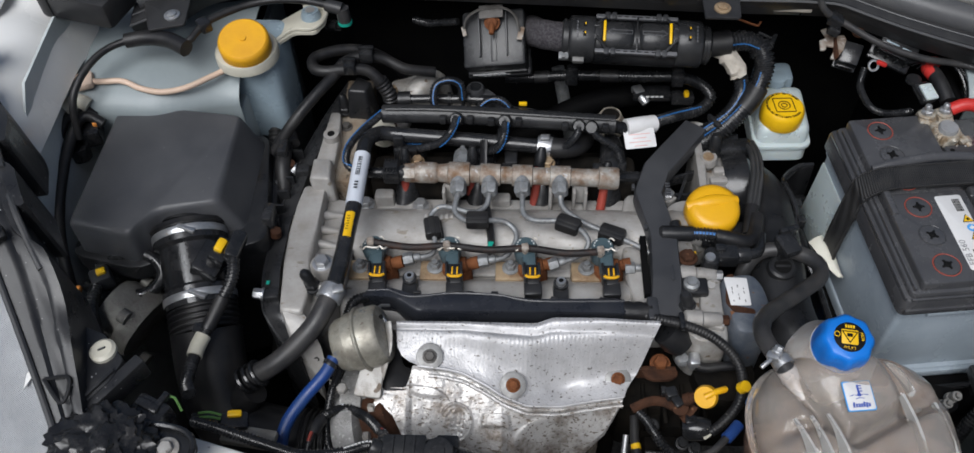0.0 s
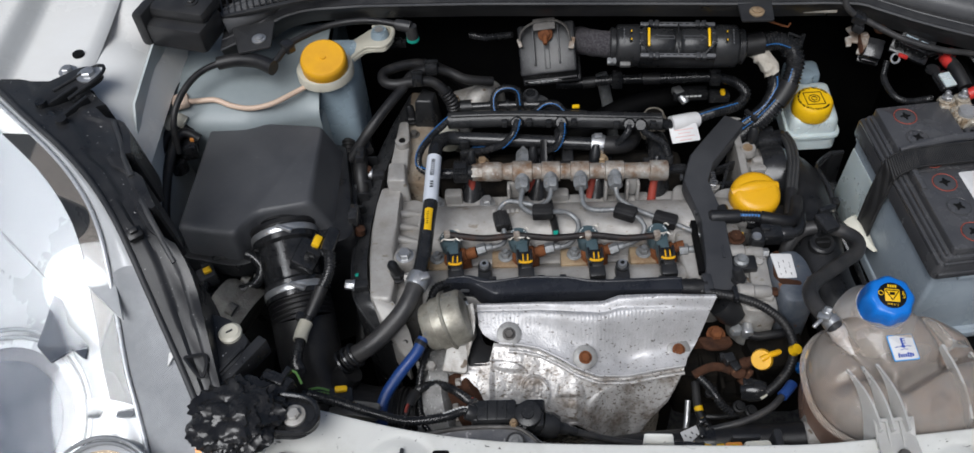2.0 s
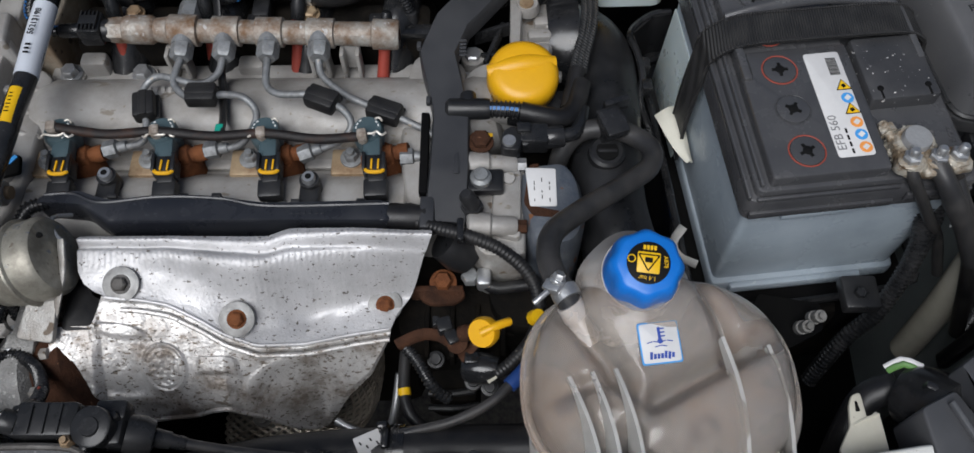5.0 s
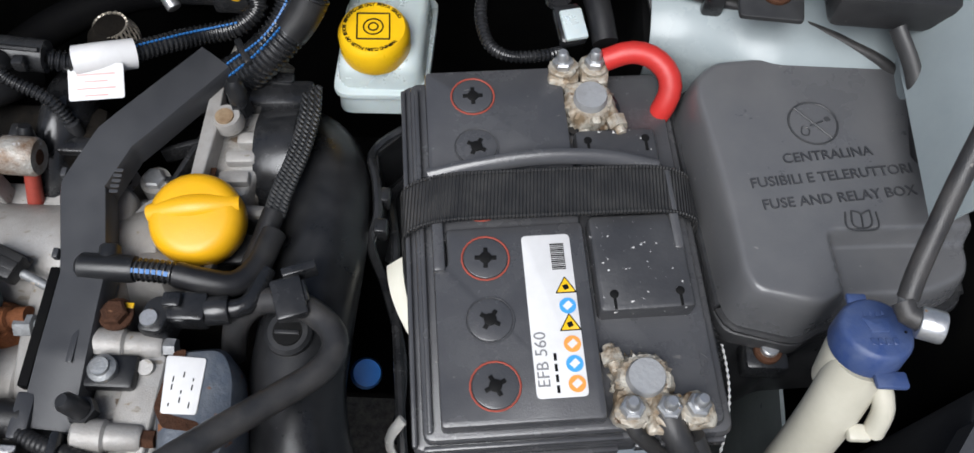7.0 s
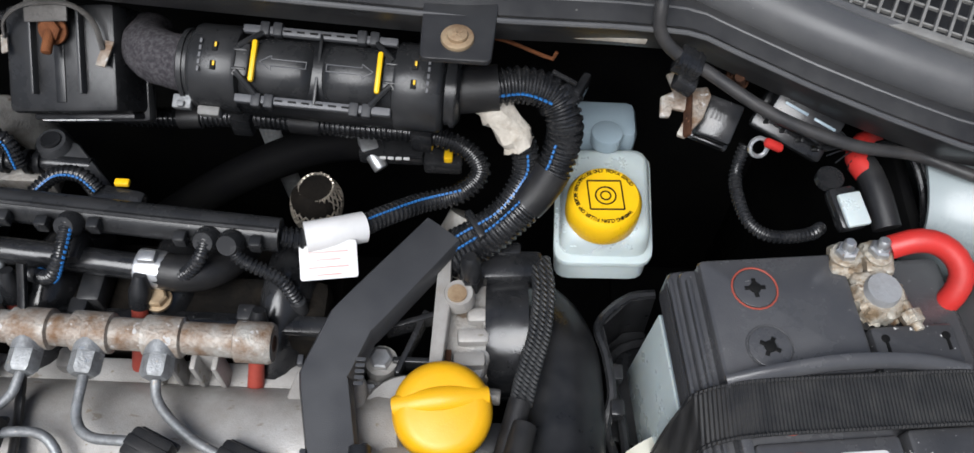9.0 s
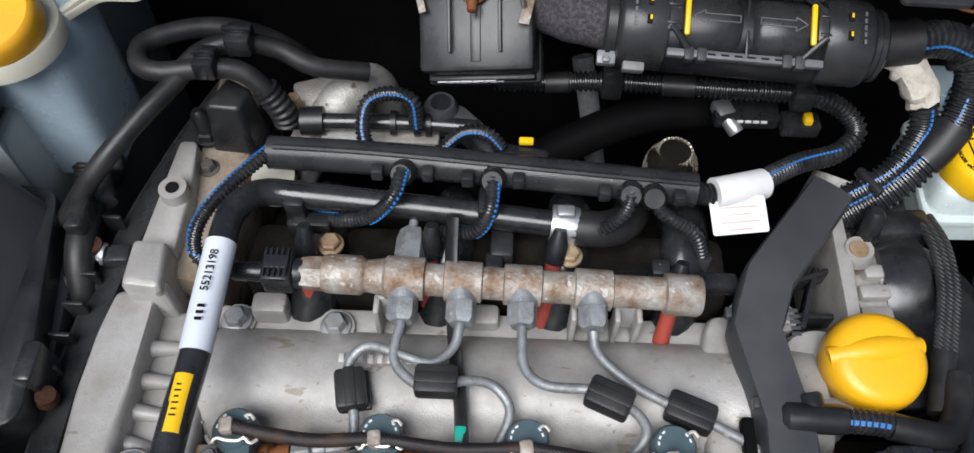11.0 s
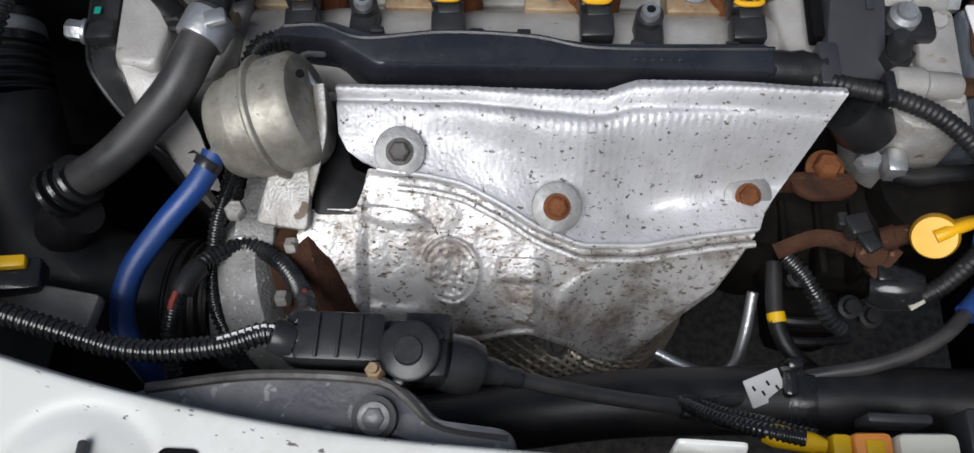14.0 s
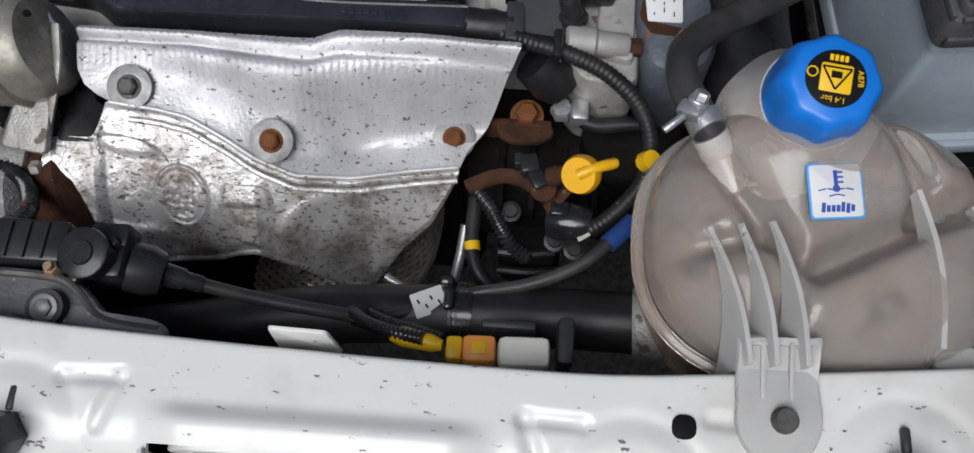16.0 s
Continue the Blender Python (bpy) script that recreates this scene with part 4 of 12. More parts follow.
        part("stud_bore", lathe((sx, sy + 0.003, 0.7885), (sx, sy + 0.003, 0.7904), [(0, 0.003), (1, 0.0026)], 12), M_INK, e)
    # right end casting behind the black duct
    part("end_cover", join(slab([(0.30, 0.30), (0.345, 0.30), (0.352, 0.38), (0.345, 0.46), (0.30, 0.47), (0.288, 0.42), (0.292, 0.34)], 0.66, 0.772, 0.012, 0.006)), M_ALU, e)
    part("end_swell", lathe((0.335, 0.415, 0.735), (0.378, 0.420, 0.742), [(0, 0.040), (0.6, 0.040), (0.9, 0.036), (1, 0.028)], 28), M_ALU, e)
    return e


engine = build_engine()


def belt_edge(y):
    """Outer edge of the belt cover."""
    return lines(y, [(0.236, -0.060), (0.246, -0.072), (0.255, -0.085), (0.264, -0.095), (0.280, -0.107), (0.299, -0.114), (0.339, -0.119), (0.40, -0.119), (0.484, -0.110), (0.535, -0.100), (0.59, -0.085), (0.65, -0.064)])


def build_timing_cover():
    t = thing("timing_cover", (-0.08, 0.42, 0.55), "black plastic timing belt cover with a smooth grey cast end plate", "engine cover")
    # smooth cast end plate with a lower shoulder towards the cam cover
    face = [(-0.088, 0.459), (-0.093, 0.43), (-0.096, 0.387), (-0.095, 0.345), (-0.091, 0.311), (-0.087, 0.276), (-0.062, 0.274), (-0.058, 0.297), (-0.062, 0.322), (-0.063, 0.362), (-0.062, 0.41), (-0.062, 0.456)]
    part("end_plate", slab(face, 0.66, 0.796, 0.006, 0.006), M_ALU, t, "smooth grey cast end plate", sharp=50)
    part("shoulder", slab([(-0.090, 0.30), (-0.064, 0.272), (-0.040, 0.284), (-0.024, 0.32), (-0.024, 0.44), (-0.040, 0.455), (-0.085, 0.455)], 0.66, 0.774, 0.010, 0.006), M_ALU, t)

    def nose(u, v):
        # front end that falls away under the hose
        y = 0.277 - 0.050 * u
        x0 = lines(y, [(0.226, -0.046), (0.236, -0.060), (0.246, -0.068), (0.258, -0.079), (0.277, -0.087)])
        x1 = lines(y, [(0.226, -0.034), (0.25, -0.042), (0.277, -0.060)])
        return Vector((x0 + (x1 - x0) * v, y, 0.794 - 0.020 * u - 0.035 * u * u - 0.006 * v * v - 0.05 * smoothstep(0.12, 0.0, v) ** 2))
    part("nose", sheet(nose, 16, 14, 0.004), M_ALU, t, sharp=60)
    for k, (x, y) in enumerate(((-0.046, 0.362), (-0.045, 0.382), (-0.044, 0.402), (-0.044, 0.424))):
        part("gusset", lathe((x - 0.020, y, 0.778), (x + 0.022, y - 0.006 + 0.004 * k, 0.768), [(0, 0.0058), (0.5, 0.0042), (1, 0.0012)], 12), M_ALU, t)
    part("lug", lathe((-0.049, 0.340, 0.77), (-0.049, 0.340, 0.797), [(0, 0.016), (0.9, 0.0145), (1, 0.0125)], 26), M_ALU, t)
    part("lug_bolt", hexnut((-0.049, 0.340, 0.797), (0, 0, 1), 0.0085, 0.008, 0.0115), M_ZINC, t, "zinc bolt")
    part("lug_plate", slab([(-0.044, 0.346), (-0.026, 0.350), (-0.022, 0.332), (-0.040, 0.327)], 0.784, 0.788, 0.003), M_SHADEBLK, t, "dark bent plate")
    part("blue_mark", box((-0.031, 0.344, 0.7885), (0.004, 0.009, 0.0012), 0.0004, (0, 0, -35)), M_SKYB, t, "blue paint mark")
    # raised step and the stained plate behind it
    part("upper_step", join(slab([(-0.080, 0.4615), (-0.052, 0.4595), (-0.052, 0.449), (-0.078, 0.449)], 0.74, 0.806, 0.003, 0.003), slab([(-0.079, 0.450), (-0.053, 0.448), (-0.056, 0.484), (-0.079, 0.485)], 0.74, 0.815, 0.004, 0.005)), M_ALU, t)
    part("upper_arm", slab([(-0.079, 0.482), (-0.055, 0.482), (-0.054, 0.530), (-0.060, 0.575), (-0.072, 0.575)], 0.72, 0.803, 0.004, 0.003), M_ALU, t)
    part("arm_boss", lathe((-0.064, 0.527, 0.79), (-0.064, 0.527, 0.812), [(0, 0.0105), (1, 0.0095)], 20), M_ALU, t)
    part("arm_bore", lathe((-0.064, 0.527, 0.8115), (-0.064, 0.527, 0.8126), [(0, 0.0048), (1, 0.0046)], 14), M_INK, t)
    part("rear_plate", slab([(-0.060, 0.470), (-0.030, 0.465), (-0.024, 0.54), (-0.026, 0.650), (-0.062, 0.650)], 0.70, 0.790, 0.004, 0.003), M_STAIN, t, "rust stained rear plate")
    for x, y in ((-0.052, 0.588), (-0.052, 0.560)):
        part("plate_bolt", hexnut((x, y, 0.790), (0, 0, 1), 0.0055, 0.006, 0.008), M_BOLTD, t)
    part("rear_peg", join(hexnut((-0.056, 0.585, 0.796), (0, 0, 1), 0.0085, 0.008, 0.010), lathe((-0.056, 0.585, 0.803), (-0.058, 0.587, 0.822), [(0, 0.0065), (0.8, 0.006), (1, 0.003)], 14)), M_BLACK, t, "black rubber capped stud")
    # belt cover along the outside, with its gap to the casting
    def shell(u, v):
        y = 0.240 + 0.410 * u
        x0 = belt_edge(y)
        drop = 0.030 * smoothstep(0.10, 0.0, u)
        if v < 0.35:
            return Vector((x0 - 0.003 * (1 - v / 0.35), y, 0.50 + 0.283 * v / 0.35 - drop))
        if v < 0.8:
            a = (v - 0.35) / 0.45
            return Vector((x0 + 0.021 * a, y, 0.783 + 0.006 * math.sin(a * 1.6) - drop))
        return Vector((x0 + 0.021, y, 0.789 - 0.25 * (v - 0.8) - drop))
    part("belt_cover", sheet(shell, 60, 20, 0.002), M_CONN, t, "satin black belt cover", sharp=40)
    rim = [(belt_edge(0.240 + 0.410 * u) + 0.0012, 0.240 + 0.410 * u, 0.7835 - 0.030 * smoothstep(0.10, 0.0, u)) for u in [i / 30 for i in range(31)]]
    part("cover_rim", tube(rim, 0.0016, 8, 0.008), M_CONN, t)
    for by in (0.300, 0.484):
        bx = belt_edge(by)
        part("cover_lug", box((bx + 0.014, by, 0.790), (0.018, 0.014, 0.014), 0.003, (0, 0, 4)), M_CONN, t)
        part("bolt", join(hexnut((bx + 0.004, by, 0.793), (-1, 0, 0.2), 0.0062, 0.010, 0.0075)), M_ZINC, t, "small zinc bolt")
    part("green_dab", box((-0.108, 0.318, 0.7895), (0.004, 0.005, 0.001), 0.0004), M_TEAL, t, "green paint dab")
    part("rubber_peg", join(hexnut((-0.056, 0.310, 0.795), (0, 0, 1), 0.0085, 0.008, 0.010), lathe((-0.056, 0.310, 0.802), (-0.061, 0.311, 0.822), [(0, 0.0066), (0.8, 0.0062), (1, 0.0035)], 14)), M_BLACK, t, "black rubber capped stud")
    part("side_boss", lathe((-0.048, 0.309, 0.790), (-0.026, 0.311, 0.790), [(0, 0.008), (0.6, 0.008), (0.62, 0.011), (0.9, 0.011), (1, 0.0095)], 8), M_ALU2, t)
    part("side_nut", lathe((-0.027, 0.311, 0.790), (-0.022, 0.311, 0.790), [(0, 0.0060), (1, 0.0055)], 14), M_GOLD, t, "yellowed nut")
    return t


build_timing_cover()


def build_injector(x):
    i = thing("fuel_injector", (x, 0.360, 0.765), "dark green grey diesel injector with a black and yellow plug", "injector", "fuel injectors in a row")
    part("head", lathe((x - 0.003, 0.368, 0.772), (x - 0.003, 0.3675, 0.797), [(0, 0.0115), (0.5, 0.0135), (0.85, 0.0135), (1, 0.0115)], 24), M_GREEN, i)
    part("neck", box((x + 0.001, 0.351, 0.786), (0.016, 0.030, 0.017), 0.004, (6, 0, 3)), M_GREEN, i)
    plug = part("plug", join(box((x + 0.004, 0.335, 0.786), (0.0185, 0.018, 0.016), 0.002, (6, 0, 3)), box((x - 0.0042, 0.336, 0.7955), (0.003, 0.016, 0.004), 0.001, (6, 0, 3)), box((x + 0.0122, 0.336, 0.7955), (0.003, 0.016, 0.004), 0.001, (6, 0, 3)), box((x + 0.0055, 0.3155, 0.783), (0.0195, 0.016, 0.013), 0.002, (6, 0, 3)), box((x + 0.006, 0.324, 0.785), (0.013, 0.008, 0.013), 0.001, (6, 0, 3))), M_BLACK, i, "black plug")
    part("locking_clip", join(tube([(x - 0.0025, 0.3285, 0.7942), (x - 0.0005, 0.3262, 0.7948), (x + 0.005, 0.3255, 0.795), (x + 0.0105, 0.3262, 0.7948), (x + 0.0125, 0.3285, 0.7942)], 0.0017, 8, 0.002), box((x + 0.0022, 0.3335, 0.7945), (0.0018, 0.010, 0.0022), 0.0006), box((x + 0.0078, 0.3335, 0.7945), (0.0018, 0.010, 0.0022), 0.0006)), M_YEL, plug, "yellow locking clip")
    part("body_mark", join(*[box((x - 0.003 + 0.0095 * math.cos(a), 0.3675 + 0.0095 * math.sin(a), 0.7974), (0.0022, 0.0012, 0.0003), 0, (0, 0, math.degrees(a) + 90), seg=1) for a in (0.3, 0.7, 2.3, 2.7, 3.1, 5.4)]), M_INKW, i, "white unreadable marks")
    part("spring_clip", tube([(x - 0.017, 0.361, 0.800), (x - 0.013, 0.356, 0.802), (x - 0.010, 0.359, 0.803), (x - 0.004, 0.358, 0.803), (x + 0.003, 0.358, 0.803), (x + 0.006, 0.360, 0.803), (x + 0.010, 0.357, 0.802), (x + 0.0135, 0.360, 0.801)], 0.0011, 6, 0.002), M_WIRE, i, "bent wire clip")
    part("spring_clip", tube([(x + 0.004, 0.3725, 0.803), (x + 0.007, 0.374, 0.803), (x + 0.010, 0.371, 0.802)], 0.0010, 6, 0.002), M_WIRE, i, "bent wire clip")


for k in range(4):
    build_injector(0.0085 + 0.0865 * k)

leak = thing("leak_off_hose", (0.004, 0.367, 0.795), "oily brown braided leak off hose over the injectors", "hose")
part("hose", tube([(0.004, 0.367, 0.802), (0.049, 0.361, 0.800), (0.091, 0.362, 0.802), (0.136, 0.359, 0.799), (0.181, 0.360, 0.801), (0.225, 0.356, 0.798), (0.264, 0.356, 0.802)], 0.0042, 12), M_BROWN, leak)
for x, y, z in ((0.003, 0.3665, 0.8025), (0.090, 0.362, 0.8025), (0.178, 0.360, 0.8015), (0.262, 0.3565, 0.8025)):
    part("tee_cap", join(box((x, y, z), (0.0085, 0.0095, 0.0095), 0.0022, (0, 0, 8)), cyl((x, y, z - 0.008), (x, y, z - 0.002), 0.0045, 14)), M_BEIGE, leak, "beige tee cap")


def build_common_rail():
    r = thing("common_rail", (0.165, 0.468, 0.78), "corroded steel common rail with four pipe unions", "fuel rail")
    y, z = 0.468, 0.806
    prof = [(0, 0.0115), (0.015, 0.0128), (0.10, 0.0128), (0.115, 0.0105)]
    for k, ux in enumerate((0.099, 0.136, 0.174, 0.219)):
        s = (ux - 0.046) / 0.242
        prof += [(s - 0.052, 0.0105), (s - 0.048, 0.0132), (s + 0.048, 0.0132), (s + 0.052, 0.0105)] if k else [(s - 0.058, 0.0120), (s - 0.05, 0.0140), (s + 0.050, 0.0140), (s + 0.054, 0.0105)]
    prof += [(0.90, 0.0108), (0.905, 0.0135), (0.99, 0.0135), (1, 0.012)]
    part("rail_body", lathe((0.046, y, z + 0.001), (0.288, y - 0.004, z - 0.004), prof, 28), M_RAIL, r)
    part("end_bore", lathe((0.2875, y - 0.004, z - 0.004), (0.2885, y - 0.004, z - 0.004), [(0, 0.006), (1, 0.005)], 16), M_RUST, r)
    for ux in (0.0985, 0.1355, 0.174, 0.2185):
        part("union_nut", join(lathe((ux, y - 0.008, z - 0.001), (ux, y - 0.017, z - 0.002), [(0, 0.010), (1, 0.0095)], 20), lathe((ux, y - 0.014, z - 0.002), (ux, y - 0.031, z - 0.003), [(0, 0.0098), (0.85, 0.0098), (1, 0.0075)], 6)), M_PIPE, r, "grey hexagon union nut")
    part("inlet_nut", join(lathe((0.100, y + 0.010, z + 0.001), (0.1005, y + 0.034, z + 0.001), [(0, 0.010), (0.7, 0.0098), (1, 0.008)], 6), cyl((0.1005, y + 0.033, z + 0.001), (0.101, y + 0.060, z + 0.0), 0.003, 10)), M_PIPE, r)
    part("sensor", join(lathe((0.046, y, z), (0.032, y, z), [(0, 0.0115), (0.5, 0.0115), (1, 0.0105)], 6)), M_RAIL, r, "stained sensor nut")
    plug = part("sensor_plug", join(cyl((0.034, y, z), (0.012, y, z), 0.0098), box((0.018, y, z + 0.002), (0.020, 0.024, 0.020), 0.003), box((0.018, y, z + 0.013), (0.016, 0.010, 0.004), 0.001), cyl((0.012, y, z), (-0.012, y, z), 0.0065)), M_BLACK, r, "black sensor plug")
    for k in range(5):
        part("rib", box((0.011 + 0.0035 * k, y, z + 0.0135), (0.0014, 0.020, 0.003), 0.0004, seg=1), M_BLACK, plug)
    for bx, by in ((0.045, 0.497), (0.205, 0.495)):
        part("rear_bolt", hexnut((bx, by, 0.795), (0, 0, 1), 0.007, 0.006, 0.009), M_GOLD, r)


build_common_rail()


def build_injection_pipe(pts, pa, pb):
    p = thing("injection_pipe", pts[-1], "bent dull zinc injection pipe with a black rubber damper", "pipe", "injection pipes")
    part("pipe", tube(pts, 0.0032, 12, 0.003), M_PIPE, p)
    d = (Vector(pts[-1]) - Vector(pts[-2])).normalized()
    end = Vector(pts[-1])
    part("union_nut", join(lathe(end + d * 0.006, end - d * 0.006, [(0, 0.0078), (0.9, 0.0078), (1, 0.006)], 6), cyl(end - d * 0.005, end - d * 0.014, 0.0048, 14)), M_PIPE, p, "small hexagon nut")
    a, b = Vector(pa), Vector(pb)
    mid, ax = (a + b) / 2, (b - a)
    rz = math.degrees(math.atan2(ax.y, ax.x))
    part("damper", join(box(mid, (ax.length, 0.019, 0.014), 0.003, (0, 0, rz)), box(mid + Vector((0, 0, 0.0062)), (ax.length * 0.99, 0.007, 0.003), 0.001, (0, 0, rz)), box(mid - Vector((0, 0.0, 0.004)) + Vector((-ax.y, ax.x, 0)).normalized() * 0.0095, (ax.length * 0.98, 0.004, 0.004), 0.001, (0, 0, rz))), M_RUB, p, "black rubber damper block")


build_injection_pipe([(0.0985, 0.438, 0.803), (0.096, 0.414, 0.801), (0.108, 0.399, 0.802), (0.124, 0.394, 0.805), (0.139, 0.401, 0.800), (0.157, 0.401, 0.795), (0.168, 0.388, 0.790), (0.163, 0.371, 0.785), (0.152, 0.362, 0.780), (0.131, 0.360, 0.777)], (0.110, 0.399, 0.803), (0.136, 0.399, 0.802))
build_injection_pipe([(0.1355, 0.438, 0.803), (0.132, 0.423, 0.800), (0.119, 0.412, 0.800), (0.099, 0.417, 0.800), (0.079, 0.423, 0.797), (0.068, 0.414, 0.793), (0.069, 0.397, 0.790), (0.074, 0.380, 0.787), (0.071, 0.365, 0.782), (0.045, 0.361, 0.778)], (0.068, 0.409, 0.793), (0.073, 0.384, 0.787))
build_injection_pipe([(0.174, 0.438, 0.802), (0.176, 0.412, 0.800), (0.189, 0.399, 0.803), (0.215, 0.396, 0.806), (0.228, 0.390, 0.806), (0.243, 0.385, 0.800), (0.250, 0.376, 0.790), (0.239, 0.364, 0.782), (0.211, 0.357, 0.776)], (0.214, 0.397, 0.807), (0.239, 0.386, 0.803))
build_injection_pipe([(0.2185, 0.437, 0.801), (0.222, 0.424, 0.796), (0.240, 0.407, 0.794), (0.261, 0.396, 0.792), (0.294, 0.384, 0.785), (0.317, 0.373, 0.780), (0.326, 0.363, 0.775), (0.318, 0.355, 0.773), (0.297, 0.354, 0.773)], (0.264, 0.396, 0.792), (0.291, 0.385, 0.786))


def build_glow_boots():
    for (a, b) in (((0.029, 0.463, 0.745), (0.031, 0.487, 0.800)), ((0.110, 0.465, 0.745), (0.113, 0.490, 0.800)), ((0.187, 0.457, 0.745), (0.195, 0.490, 0.798)), ((0.268, 0.447, 0.748), (0.274, 0.472, 0.792))):
        g = thing("glow_plug_lead", a, "dull red rubber glow plug boot with a black cap", "lead", "glow plug leads")
        part("boot", lathe(a, b, [(0, 0.006), (0.7, 0.0052), (1, 0.0055)], 14), M_REDB, g)
        c = Vector(b)
        d = (c - Vector(a)).normalized()
        part("cap", lathe(c - d * 0.002, c + d * 0.022, [(0, 0.0068), (0.5, 0.0072), (1, 0.004)], 14), M_BLACK, g, "black cap")


build_glow_boots()


def build_injector_loom():
    h = thing("injector_loom_cover", (0.14, 0.297, 0.77), "black plastic wiring channel in front of the injectors", "wiring duct")
    out = [(-0.004, 0.302), (0.003, 0.312), (0.028, 0.313), (0.052, 0.304), (0.10, 0.309), (0.15, 0.307), (0.19, 0.300), (0.286, 0.302), (0.290, 0.295), (0.288, 0.283), (0.19, 0.284), (0.06, 0.283), (0.035, 0.300), (0.006, 0.302)]
    part("channel", slab(out, 0.755, 0.790, 0.005, 0.005), M_LOOM, h, sharp=40)
    part("lip", tube([(0.005, 0.309, 0.789), (0.028, 0.310, 0.789), (0.053, 0.301, 0.790), (0.10, 0.306, 0.790), (0.15, 0.304, 0.790), (0.19, 0.297, 0.790), (0.286, 0.299, 0.789)], 0.0018, 8), M_LOOM, h)
    for x in (0.06, 0.118, 0.145, 0.21, 0.263):
        part("clip", box((x, 0.308 if x < 0.16 else 0.302, 0.786), (0.008, 0.004, 0.008), 0.001), M_BLACK, h)
    part("end_taper", tube([(0.284, 0.2925, 0.779), (0.298, 0.2925, 0.778), (0.318, 0.2925, 0.776)], 0.012, 16, radius=lambda s: 0.0112 + 0.0008 * math.sin(s * 17) + 0.0005 * math.sin(s * 41)), M_RUB, h, "taped end of the loom")
    part("marking", join(*[box((0.208 + 0.005 * i, 0.291, 0.7902), (0.003, 0.003, 0.0008), 0.0002, seg=1) for i in range(6)]), M_LOOM, h)
    solo("injector_loom", tube([(0.004, 0.306, 0.782), (-0.010, 0.298, 0.783), (-0.017, 0.28, 0.775), (-0.024, 0.255, 0.760), (-0.03, 0.23, 0.72)], 0.0062, 12, ribs=0.0032, depth=0.0012), M_SLEEVE, (-0.03, 0.23, 0.72), "black corrugated loom that runs down beside the timing cover", "cable")


build_injector_loom()


SEAM = ((0.0, 0.2055, 0.762), (0.054, 0.2060, 0.764), (0.060, 0.2240, 0.772), (0.079, 0.2225, 0.770), (0.092, 0.2225, 0.768), (0.113, 0.2205, 0.763), (0.138, 0.2100, 0.756), (0.156, 0.2010, 0.749), (0.181, 0.1945, 0.741), (0.217, 0.1985, 0.733), (0.254, 0.2080, 0.729), (0.30, 0.2160, 0.727))


def seam_y(x):
    return lines(x, [(p[0], p[1]) for p in SEAM])


def seam_z(x):
    return lines(x, [(p[0], p[2]) for p in SEAM])


def hump(d, w):
    return math.exp(-(d / w) ** 2)


def shield_upper(x, s):
    """Upper panel of the heat shield; s runs from the rear edge (0) to the seam (1)."""
    step = smoothstep(0.188, 0.212, x)
    yr, zr = 0.2725 + 0.0050 * step - 0.003 * smoothstep(0.25, 0.32, x), 0.786 + 0.004 * step
    ys, zs = seam_y(max(x, 0.062)), seam_z(max(x, 0.062)) + 0.002
    low = 1.0 - 0.40 * smoothstep(0.12, 0.28, x)
    y = yr + (ys - yr) * s
    z = zr + (zs - zr) * smoothstep(0.10, low, s)
    # pressed bead behind the rear strip, a long swell and the hollow between the bolts
    z += 0.0022 * hump(s - 0.10, 0.045) - 0.0030 * hump(s - 0.205, 0.040)
    z += 0.0080 * hump(s - 0.36, 0.13) * smoothstep(0.06, 0.16, x) * smoothstep(0.315, 0.25, x)
    z -= 0.0100 * hump(x - 0.214 - 0.015 * s, 0.024) * hump(s - 0.66, 0.20)
    z += 0.0070 * hump(x - 0.250 + 0.06 * (s - 0.5), 0.016) * hump(s - 0.52, 0.22)
    z -= 0.0040 * hump(x - 0.125 - 0.05 * s, 0.014) * hump(s - 0.66, 0.18)
    z -= 0.0055 * smoothstep(0.030, 0.0, s)
    # fine upright flutes rolled into the sheet, strongest along the rear strip
    flute = math.sin(x * 2 * math.pi / 0.0046)
    band = 0.9 * hump(s - 0.06, 0.05) + 0.75 * hump(s - 0.30, 0.05) + 0.55 * hump(s - 0.48, 0.10)
    z += 0.00042 * flute * band * (0.75 + 0.25 * math.sin(s * 90))
    z += 0.0007 * noise.noise(Vector((x * 60, y * 80, 7.7))) + 0.00022 * noise.noise(Vector((x * 420, y * 420, 2.2)))
    return Vector((x, y, z))


